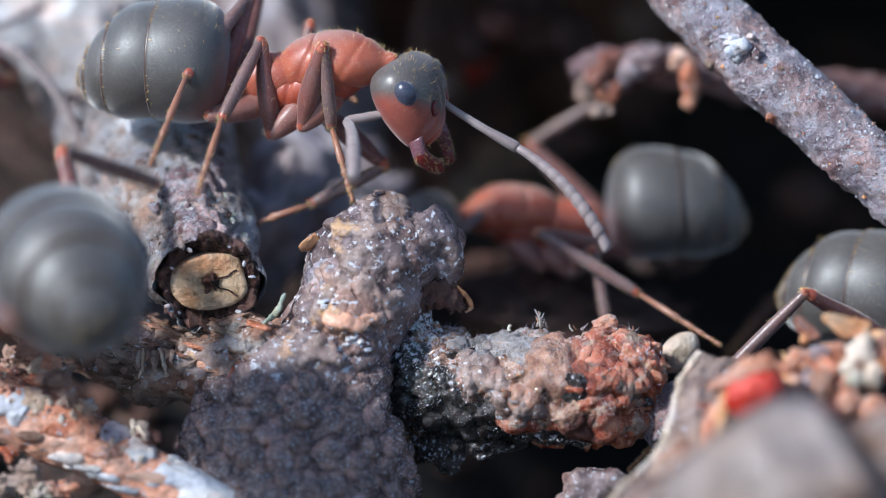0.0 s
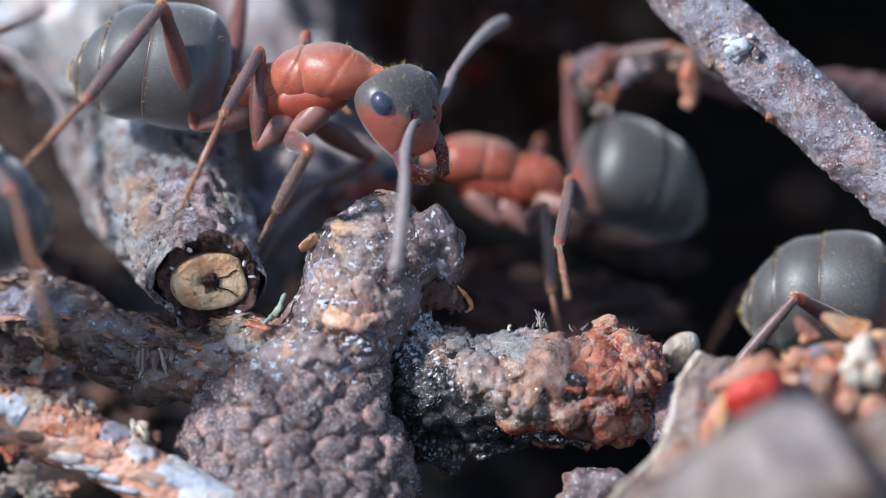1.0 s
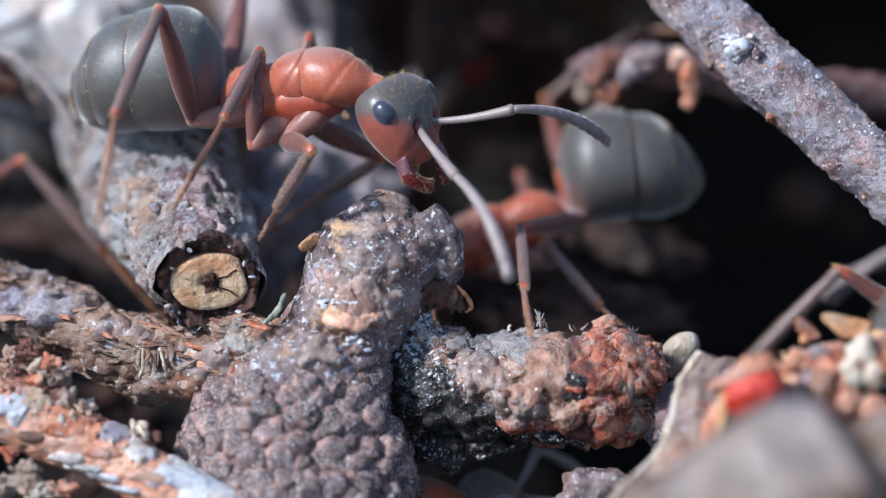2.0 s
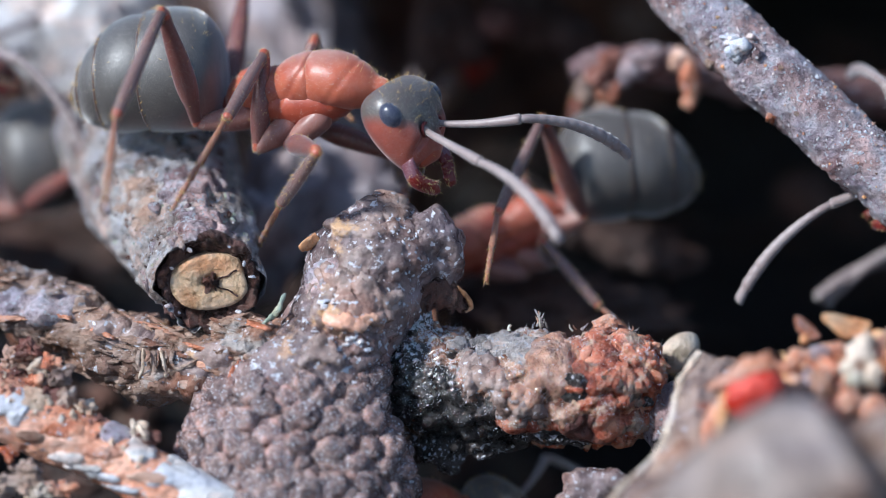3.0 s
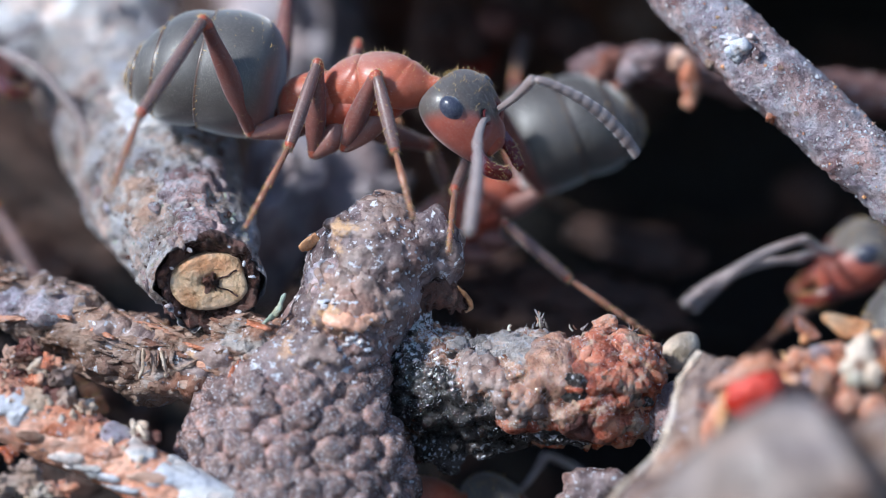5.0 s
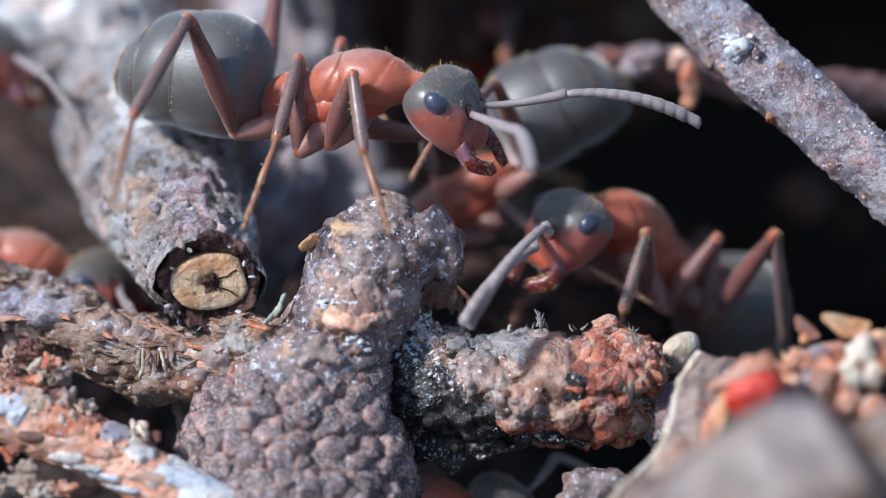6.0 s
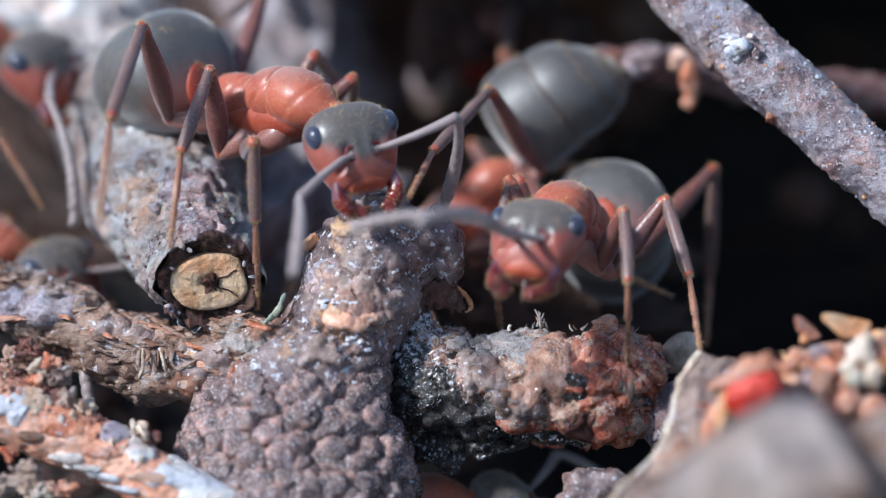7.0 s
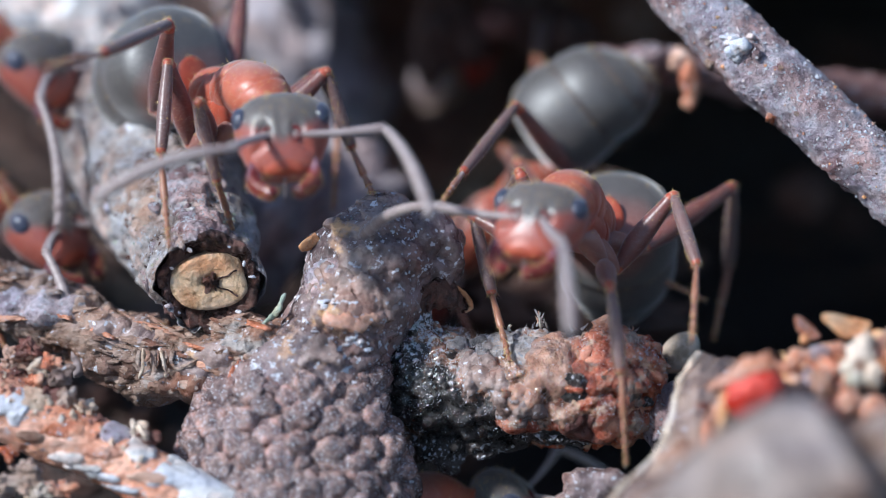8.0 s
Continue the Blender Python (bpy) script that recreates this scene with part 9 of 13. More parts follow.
    walk(p["tarsus_ml"], [at(0, -1.46, 3.1, -1.41, 22.7, 59.5, 125.9), at(0.5, -1.46, 3.1, -1.41, 22.7, 59.5, 125.9), at(1, -1.46, 3.1, -1.41, 22.7, 59.5, 125.9), at(1.5, -1.46, 3.1, -1.41, 22.7, 59.5, 125.9), at(1.7, -1.46, 3.1, -1.41, 22.7, 59.5, 125.9), at(2, -1.16, 3.15, -1.41, 16.6, 59.5, 118.9), at(2.4, -1.83, 2.99, -1.41, 30.5, 59.5, 134.9), at(2.53, -0.75, 3.17, -1.94, 11.6, 50.6, 112), at(2.67, 0.72, 2.2, -3.22, -3.6, 27.4, 88.5), at(2.8, 0.89, 1.24, -3.72, -6.6, 13.7, 80.2), at(3, 1.02, 1.18, -3.66, -6.6, 16.1, 79.9), at(3.07, 1.01, 1.99, -3.13, -4.7, 28, 85), at(3.13, 0.02, 3.04, -1.93, 4, 49.2, 98.7), at(3.2, -0.86, 3.15, -1.41, 14.8, 59.5, 111.9), at(3.35, -1.91, 2.96, -1.41, 36.4, 59.5, 136.9), at(3.4, -1.15, 1.99, -1.17, 84.2, 70.4, -171.2), at(3.47, 0, -0.44, -1.41, 147.5, 43.2, -100), at(3.5, 0.17, -1.61, -1.81, 153.7, 21.7, -88.6), at(3.6, 0.24, -0.4, -1.63, 149.7, 46, -95.7), at(3.7, -0.39, 2.1, -1.4, 57.4, 78.5, 167.4), at(3.8, -0.99, 3.15, -1.41, 7.3, 59.5, 114.9), at(4, -1.46, 3.1, -1.41, 16.8, 59.5, 125.9), at(4.25, -2.06, 2.89, -1.41, 29.7, 59.5, 140.9), at(4.5, -1.46, 3.1, -1.41, 16.8, 59.5, 125.9), at(4.7, -1.46, 3.1, -1.41, 16.8, 59.5, 125.9), at(5.3, -0.99, 3.15, -1.41, 7.3, 59.5, 114.9), at(8, -1.99, 2.92, -1.41, 28.1, 59.5, 138.9)])
    walk(p["femur_hl"], [at(0, -2.05, 0.85, -0.35, 0, -7.7, 139.6), at(0.5, -2.05, 0.85, -0.35, 2.2, -11.1, 126.5), at(1, -2.05, 0.85, -0.35, 2.5, -5.2, 124.4), at(1.27, -2.05, 0.85, -0.35, -4.4, -22.6, 152.2), at(1.5, -2.05, 0.85, -0.35, -21.1, -34.2, -173.7), at(1.7, -2.05, 0.85, -0.35, -31.7, -39.4, -156), at(1.87, -2.05, 0.85, -0.35, -10.1, -42.5, 171.5), at(2, -2.05, 0.85, -0.35, 9.9, -36.4, 140.5), at(2.4, -2.05, 0.85, -0.35, 19.4, -36.4, 124.5), at(2.8, -2.05, 0.85, -0.35, 9.9, -36.4, 140.5), at(3, -2.05, 0.85, -0.35, 19.4, -36.4, 124.5), at(3.2, -2.05, 0.85, -0.35, 5.7, -36.4, 147.5), at(3.35, -2.05, 0.85, -0.35, 20.7, -36.4, 122.5), at(3.43, -2.05, 0.85, -0.35, 56.2, -66.1, 79.2), at(3.5, -2.05, 0.85, -0.35, 134.1, -56.3, -6), at(3.67, -2.05, 0.85, -0.35, 28.6, -73.5, 104.3), at(3.8, -2.05, 0.85, -0.35, -6.5, -36.4, 144.5), at(3.9, -2.05, 0.85, -0.35, 22.3, -33.9, 96.4), at(4, -2.05, 0.85, -0.35, 39.2, -15.8, 57.9), at(4.13, -2.05, 0.85, -0.35, 28.4, -29.5, 85.2), at(4.25, -2.05, 0.85, -0.35, 9.9, -36.4, 118.5), at(4.37, -2.05, 0.85, -0.35, 29.6, -36.2, 85.8), at(4.5, -2.05, 0.85, -0.35, 45.6, -27.8, 56.4), at(4.6, -2.05, 0.85, -0.35, 25, -38.7, 92.8), at(4.7, -2.05, 0.85, -0.35, -0.5, -36.4, 133.5), at(5.3, -2.05, 0.85, -0.35, -7.1, -36.4, 144.5), at(8, -2.05, 0.85, -0.35, 7.3, -36.4, 120.5)])
    walk(p["tibia_hl"], [at(0, -4.09, 2.58, 0.01, 7.8, 33.7, 153.9), at(0.5, -3.63, 2.98, 0.17, 0.9, 24.4, 139.8), at(1, -3.57, 3.07, -0.1, -0.1, 30.1, 137.5), at(1.27, -4.25, 2.01, 0.69, 6.1, 26.3, 150.6), at(1.5, -4.27, 0.61, 1.17, 11, 21.4, 162.7), at(1.7, -3.96, 0, 1.36, 11.6, 19.2, 164.5), at(1.87, -4.02, 1.14, 1.47, 9.7, 31.8, 160.1), at(2, -3.73, 2.23, 1.25, 6.1, 44.1, 154.3), at(2.4, -3.28, 2.64, 1.25, -5.1, 44.1, 138.3), at(2.8, -3.73, 2.23, 1.25, 6.1, 44.1, 154.3), at(3, -3.28, 2.64, 1.25, -5.1, 44.1, 138.3), at(3.2, -3.88, 2.02, 1.25, 11.1, 44.1, 161.3), at(3.35, -3.22, 2.68, 1.25, -6.5, 44.1, 136.3), at(3.43, -1.84, 1.93, 2.12, -19.9, 36.8, 115.8), at(3.5, -0.56, 0.69, 1.9, -28.6, 26.7, 99.4), at(3.67, -2.24, 1.59, 2.24, -14.3, 39.2, 125.3), at(3.8, -3.82, 2.11, 1.25, 8, 44.1, 158.3), at(3.9, -2.3, 3.08, 1.15, 20.8, 30.5, 179.1), at(4, -0.67, 3.05, 0.39, 26.7, 14.4, -165.7), at(4.13, -1.85, 3.19, 0.98, 16, 33.1, 168.4), at(4.25, -3.09, 2.76, 1.25, -7.1, 44.1, 132.3), at(4.37, -1.89, 3.02, 1.25, -2, 40, 139.9), at(4.5, -0.73, 2.84, 0.91, 2.1, 35.3, 146.6), at(4.6, -2.15, 2.95, 1.34, 2.3, 39.7, 146.9), at(4.7, -3.55, 2.43, 1.25, 2.5, 44.1, 147.3), at(5.3, -3.82, 2.11, 1.25, 10.2, 44.1, 158.3), at(8, -3.15, 2.72, 1.25, -6.7, 44.1, 134.3)])
    walk(p["tarsus_hl"], [at(0, -5.99, 3.52, -1.4, 169.8, 7.2, -95.2), at(0.5, -5.4, 4.48, -0.88, 164.7, 26.2, -112.4), at(1, -5.2, 4.56, -1.38, 168.2, 12.9, -102.1), at(1.27, -6.25, 3.14, -0.44, 167, 30.8, -105.4), at(1.5, -6.54, 1.31, 0.24, 163.8, 48.6, -110.4), at(1.7, -6.28, 0.65, 0.53, 163.8, 48.6, -110.4), at(1.87, -6.06, 1.88, 0.13, 127, 56.5, -155.7), at(2, -5.38, 3.03, -0.52, 92.8, 46.2, 161.4), at(2.4, -4.65, 3.86, -0.52, 81.2, 46.2, 145.4), at(2.8, -5.38, 3.03, -0.52, 92.8, 46.2, 161.4), at(3, -4.65, 3.86, -0.52, 81.2, 46.2, 145.4), at(3.2, -5.62, 2.6, -0.52, 97.9, 46.2, 168.4), at(3.35, -4.54, 3.95, -0.52, 79.7, 46.2, 143.4), at(3.43, -2.73, 3.76, 0.59, 64.6, 31.7, 119.8), at(3.5, -0.93, 2.94, 0.75, 58, 14.1, 103.2), at(3.67, -3.38, 3.21, 0.63, 68.6, 34.1, 128.5), at(3.8, -5.52, 2.79, -0.52, 93, 46.2, 165.4), at(3.9, -4.5, 3.11, -0.14, 113, 34.3, -164.3), at(4, -3.06, 2.44, -0.25, 122.4, 17, -142.9), at(4.13, -3.95, 3.62, -0.41, 107.3, 38.1, -174.4), at(4.25, -4.32, 4.11, -0.52, 75.3, 46.2, 139.4), at(4.37, -3.39, 4.28, -0.39, 101, 29.6, 179.7), at(4.5, -2.47, 3.98, -0.56, 109.2, 4.8, -153.6), at(4.6, -3.8, 4.02, -0.29, 103.1, 27.9, -174.6), at(4.7, -5.09, 3.41, -0.52, 83.9, 46.2, 154.4), at(5.3, -5.52, 2.79, -0.52, 91.9, 46.2, 165.4), at(8, -4.43, 4.03, -0.52, 74.4, 46.2, 141.4)])
    walk(p["scape_r"], [at(0, 2.71, -0.24, -0.18, 28.4, -55.9, -43.7), at(0.5, 2.71, -0.24, -0.18, 28.4, -55.9, -43.7), at(1, 2.71, -0.24, -0.18, 28.4, -55.9, -43.7), at(1.5, 2.71, -0.24, -0.18, 28.4, -55.9, -43.7), at(1.7, 2.71, -0.24, -0.18, 28.4, -55.9, -43.7), at(2, 2.71, -0.24, -0.18, 28.4, -55.9, -43.7), at(2.4, 2.71, -0.24, -0.18, 28.4, -55.9, -43.7), at(2.8, 2.71, -0.24, -0.18, 28.4, -55.9, -43.7), at(3, 2.71, -0.24, -0.18, 47.8, -67.2, -65.7), at(3.07, 2.72, -0.22, -0.18, -1.2, -72.5, -13.9), at(3.1, 2.72, -0.19, -0.17, -57.6, -44.9, 48.8), at(3.17, 2.73, -0.15, -0.16, -65, -7.8, 64.4), at(3.2, 2.73, -0.13, -0.16, -64.9, 9.4, 69.8), at(3.35, 2.72, -0.24, -0.12, -65.7, 8.9, 64.5), at(3.5, 2.72, -0.24, -0.12, -65.7, 8.9, 64.5), at(3.8, 2.73, -0.24, -0.07, -65.8, 8, 64.2), at(4, 2.73, -0.24, -0.07, -65.8, 8, 64.2), at(4.25, 2.62, -0.55, -0.07, -67.9, 8, 49.2), at(4.5, 2.69, -0.37, -0.07, -66.6, 8, 58.2), at(4.7, 2.71, -0.33, -0.07, -66.3, 8, 60.2), at(5.3, 2.71, -0.33, -0.07, -66.3, 8, 60.2), at(8, 2.73, -0.24, -0.07, -65.8, 8, 64.2)])
    walk(p["funiculus_r"], drooping([at(0, 3.4, -0.89, 1.21, 59.8, 6.9, -94.8), at(0.5, 3.4, -0.89, 1.21, 59.8, 6.9, -94.8), at(1, 3.4, -0.89, 1.21, 59.8, 6.9, -94.8), at(1.5, 3.4, -0.89, 1.21, 59.8, 6.9, -94.8), at(1.7, 3.4, -0.89, 1.21, 59.8, 6.9, -94.8), at(2, 3.4, -0.89, 1.21, 59.8, 6.9, -94.8), at(2.4, 3.4, -0.89, 1.21, 59.8, 6.9, -94.8), at(2.8, 3.4, -0.89, 1.21, 59.8, 6.9, -94.8), at(3, 2.98, -0.83, 1.37, 60.8, 9.8, -87.4), at(3.07, 3.21, -0.34, 1.42, 65.8, 26.1, -71.5), at(3.1, 3.51, 0.71, 1.01, 102.7, 49.5, -15.4), at(3.17, 3.45, 1.35, 0.06, 148.7, 34.3, 49.1), at(3.2, 3.31, 1.42, -0.44, 157, 19.1, 67.3), at(3.35, 3.44, 1.26, -0.38, 155.2, 18.5, 61.6), at(3.5, 3.44, 1.26, -0.38, 155.2, 18.5, 61.6), at(3.8, 3.45, 1.26, -0.31, 155, 17.5, 61), at(4, 3.45, 1.26, -0.31, 155, 17.5, 61), at(4.25, 3.71, 0.7, -0.31, 150.5, 17.5, 46), at(4.5, 3.57, 1.04, -0.31, 153.2, 17.5, 55), at(4.7, 3.53, 1.12, -0.31, 153.8, 17.5, 57), at(5.3, 3.53, 1.12, -0.31, 153.8, 17.5, 57), at(8, 3.45, 1.26, -0.31, 155, 17.5, 61)]))
    walk(p["femur_fr"], [at(0, -0.35, -0.6, -0.9, 5.3, -30.2, -55.5), at(0.5, -0.35, -0.6, -0.9, 5.3, -30.2, -55.5), at(1, -0.35, -0.6, -0.9, 5.3, -30.2, -55.5), at(1.5, -0.35, -0.6, -0.9, 5.3, -30.2, -55.5), at(1.7, -0.35, -0.6, -0.9, 5.3, -30.2, -55.5), at(2, -0.35, -0.6, -0.9, 8.8, -30.2, -62.5), at(2.4, -0.35, -0.6, -0.9, 0.7, -30.2, -46.5), at(2.6, -0.35, -0.6, -0.9, -4.4, 5.7, -23.7), at(2.8, -0.35, -0.6, -0.9, 6.5, 40.6, 2.4), at(3, -0.35, -0.6, -0.9, 5.9, 38.8, 1.3), at(3.07, -0.35, -0.6, -0.9, -5.4, 22.5, -20.5), at(3.13, -0.35, -0.6, -0.9, -8.4, -12.3, -51), at(3.2, -0.35, -0.6, -0.9, -1.6, -30.2, -69.5), at(3.35, -0.35, -0.6, -0.9, -14.3, -30.2, -44.5), at(3.5, -0.35, -0.6, -0.9, -8.7, -30.2, -55.5), at(3.8, -0.35, -0.6, -0.9, -3.2, -30.2, -66.5), at(3.87, -0.35, -0.6, -0.9, -8.3, -42.6, -58), at(3.93, -0.35, -0.6, -0.9, -32.5, -62.3, -28.2), at(4, -0.35, -0.6, -0.9, -61.3, -67.4, 3.5), at(4.07, -0.35, -0.6, -0.9, -43.5, -59.5, -16.3), at(4.17, -0.35, -0.6, -0.9, -29.1, -40.9, -34.6), at(4.25, -0.35, -0.6, -0.9, -25.8, -30.2, -40.5), at(4.5, -0.35, -0.6, -0.9, -18.2, -30.2, -55.5), at(4.7, -0.35, -0.6, -0.9, -18.2, -30.2, -55.5), at(5.3, -0.35, -0.6, -0.9, -12.6, -30.2, -66.5), at(8, -0.35, -0.6, -0.9, -24.8, -30.2, -42.5)])
    walk(p["tibia_fr"], [at(0, 0.51, -1.85, -0.02, 1.5, 48.1, -43), at(0.5, 0.51, -1.85, -0.02, 1.5, 48.1, -43), at(1, 0.51, -1.85, -0.02, 1.5, 48.1, -43), at(1.5, 0.51, -1.85, -0.02, 1.5, 48.1, -43), at(1.7, 0.51, -1.85, -0.02, 1.5, 48.1, -43), at(2, 0.35, -1.94, -0.02, -3.7, 48.1, -50), at(2.4, 0.69, -1.7, -0.02, 8.2, 48.1, -34), at(2.6, 1.24, -1.3, -1.07, 30.1, 60.6, -7.4), at(2.8, 0.98, -0.55, -2.04, 67.9, 63.6, 34.9), at(3, 1.01, -0.57, -2, 64.4, 62.2, 31), at(3.07, 1.16, -1.17, -1.57, 39.7, 65.2, 3.6), at(3.13, 0.73, -1.93, -0.53, -1.3, 57, -42.6), at(3.2, 0.18, -2.02, -0.02, -12.8, 48.1, -57), at(3.35, 0.73, -1.66, -0.02, 5.9, 48.1, -32), at(3.5, 0.51, -1.85, -0.02, -2.3, 48.1, -43), at(3.8, 0.25, -1.99, -0.02, -10.5, 48.1, -54), at(3.87, 0.33, -1.69, 0.29, -35.5, 60.2, -84.5), at(3.93, 0.37, -0.98, 0.65, -98.4, 51.5, -157.2), at(4, 0.32, -0.56, 0.72, -111.9, 35.4, -176.6), at(4.07, 0.5, -0.85, 0.61, -100.9, 57, -161.6), at(4.17, 0.74, -1.35, 0.25, -0.8, 67.7, -54.9), at(4.25, 0.8, -1.58, -0.02, 22.5, 48.1, -28), at(4.5, 0.51, -1.85, -0.02, 11.3, 48.1, -43), at(4.7, 0.51, -1.85, -0.02, 11.3, 48.1, -43), at(5.3, 0.25, -1.99, -0.02, 3.1, 48.1, -54), at(8, 0.77, -1.62, -0.02, 21.1, 48.1, -30)])
    walk(p["tarsus_fr"], [at(0, 1.3, -2.58, -1.23, 7, 50.9, -36), at(0.5, 1.3, -2.58, -1.23, 7, 50.9, -36), at(1, 1.3, -2.58, -1.23, 7, 50.9, -36), at(1.5, 1.3, -2.58, -1.23, 7, 50.9, -36), at(1.7, 1.3, -2.58, -1.23, 7, 50.9, -36), at(2, 1.04, -2.77, -1.23, 1.6, 50.9, -43), at(2.4, 1.59, -2.3, -1.23, 14, 50.9, -27), at(2.6, 2.03, -1.4, -2.49, 42.3, 68.1, 5.3), at(2.8, 1.57, -0.13, -3.49, 104.2, 68.3, 71), at(3, 1.66, -0.18, -3.43, 99.5, 68.1, 65.9), at(3.07, 1.84, -1.12, -3.04, 63, 74.3, 27.6), at(3.13, 1.37, -2.53, -1.89, 1.3, 62.5, -37.6), at(3.2, 0.77, -2.92, -1.23, -9.1, 50.9, -50), at(3.35, 1.65, -2.23, -1.23, 10.4, 50.9, -25), at(3.5, 1.3, -2.58, -1.23, 1.9, 50.9, -36), at(3.8, 0.89, -2.86, -1.23, -6.7, 50.9, -47), at(3.87, 0.41, -2.49, -1.12, -36.1, 49.8, -84.7), at(3.93, -0.56, -1.37, -0.62, -66.4, 24.5, -131.8), at(4, -1, -0.64, -0.22, -70.7, 6.3, -147.8), at(4.07, -0.34, -1.13, -0.75, -65.6, 29.3, -131.4), at(4.17, 1.09, -1.85, -1.25, -18.1, 58.2, -68.2), at(4.25, 1.76, -2.09, -1.23, 21.1, 50.9, -21), at(4.5, 1.3, -2.58, -1.23, 9.5, 50.9, -36), at(4.7, 1.3, -2.58, -1.23, 9.5, 50.9, -36), at(5.3, 0.89, -2.86, -1.23, 0.9, 50.9, -47), at(8, 1.7, -2.16, -1.23, 19.7, 50.9, -23)])
    walk(p["femur_mr"], [at(0, -0.95, -0.7, -0.95, -2.3, -36.7, -96.1), at(0.5, -0.95, -0.7, -0.95, -2.3, -36.7, -96.1), at(1, -0.95, -0.7, -0.95, -2.3, -36.7, -96.1), at(1.5, -0.95, -0.7, -0.95, -2.3, -36.7, -96.1), at(1.7, -0.95, -0.7, -0.95, -2.3, -36.7, -96.1), at(2, -0.95, -0.7, -0.95, -6.5, -36.7, -89.1), at(2.4, -0.95, -0.7, -0.95, 3.1, -36.7, -105.1), at(2.8, -0.95, -0.7, -0.95, -6.5, -36.7, -89.1), at(3, -0.95, -0.7, -0.95, 3.1, -36.7, -105.1), at(3.2, -0.95, -0.7, -0.95, -10.8, -36.7, -82.1), at(3.35, -0.95, -0.7, -0.95, 4.3, -36.7, -107.1), at(3.43, -0.95, -0.7, -0.95, 5.3, -49.7, -108.6), at(3.5, -0.95, -0.7, -0.95, 7.5, -62.7, -111.2), at(3.6, -0.95, -0.7, -0.95, -1.2, -56.6, -101.2), at(3.7, -0.95, -0.7, -0.95, -10.2, -43.9, -89.5), at(3.8, -0.95, -0.7, -0.95, -13, -36.7, -85.1), at(3.9, -0.95, -0.7, -0.95, -30.5, -72, -64.7), at(4, -0.95, -0.7, -0.95, -160.2, -67.7, 67.7), at(4.13, -0.95, -0.7, -0.95, 17.5, -74.5, -110.1), at(4.25, -0.95, -0.7, -0.95, 18.4, -36.7, -111.1), at(4.37, -0.95, -0.7, -0.95, 25.2, -75.3, -118.9), at(4.5, -0.95, -0.7, -0.95, -170.8, -65.5, 76.3), at(4.6, -0.95, -0.7, -0.95, -7.3, -75.3, -88.1), at(4.7, -0.95, -0.7, -0.95, -0.3, -36.7, -96.1), at(5.3, -0.95, -0.7, -0.95, -6.9, -36.7, -85.1), at(8, -0.95, -0.7, -0.95, 7.6, -36.7, -109.1)])
    walk(p["tibia_mr"], [at(0, -1.11, -2.18, 0.15, -9.2, 57.6, -110.8), at(0.5, -1.11, -2.18, 0.15, -9.2, 57.6, -110.8), at(1, -1.11, -2.18, 0.15, -9.2, 57.6, -110.8), at(1.5, -1.11, -2.18, 0.15, -9.2, 57.6, -110.8), at(1.7, -1.11, -2.18, 0.15, -9.2, 57.6, -110.8), at(2, -0.93, -2.18, 0.15, -3.2, 57.6, -103.8), at(2.4, -1.34, -2.13, 0.15, -16.8, 57.6, -119.8), at(2.8, -0.93, -2.18, 0.15, -3.2, 57.6, -103.8), at(3, -1.34, -2.13, 0.15, -16.8, 57.6, -119.8), at(3.2, -0.75, -2.17, 0.15, 2.7, 57.6, -96.8), at(3.35, -1.39, -2.12, 0.15, -18.5, 57.6, -121.8), at(3.43, -1.33, -1.83, 0.46, -29.9, 20, -138.9), at(3.5, -1.26, -1.49, 0.69, -30, -18.6, -148.5), at(3.6, -1.15, -1.7, 0.59, -31.3, 2, -139.7), at(3.7, -0.94, -2.03, 0.33, -24, 39.7, -120.5), at(3.8, -0.82, -2.18, 0.15, -8.2, 57.6, -99.8), at(3.9, -0.71, -1.22, 0.81, 74.2, 73.2, -12.5), at(4, -0.68, -0.05, 0.76, 119.3, 45.8, 37.7), at(4.13, -1.12, -1.17, 0.83, 81.8, 81.3, -2), at(4.25, -1.48, -2.08, 0.15, -39.9, 57.6, -125.8), at(4.37, -1.18, -1.11, 0.84, -53.1, 26.3, -144.8), at(4.5, -0.77, 0.05, 0.73, -55, -6.4, -154.9), at(4.6, -0.93, -1.17, 0.84, -52.1, 27.2, -139.8), at(4.7, -1.11, -2.18, 0.15, -31.6, 57.6, -110.8), at(5.3, -0.82, -2.18, 0.15, -22.3, 57.6, -99.8), at(8, -1.44, -2.1, 0.15, -42.7, 57.6, -123.8)])
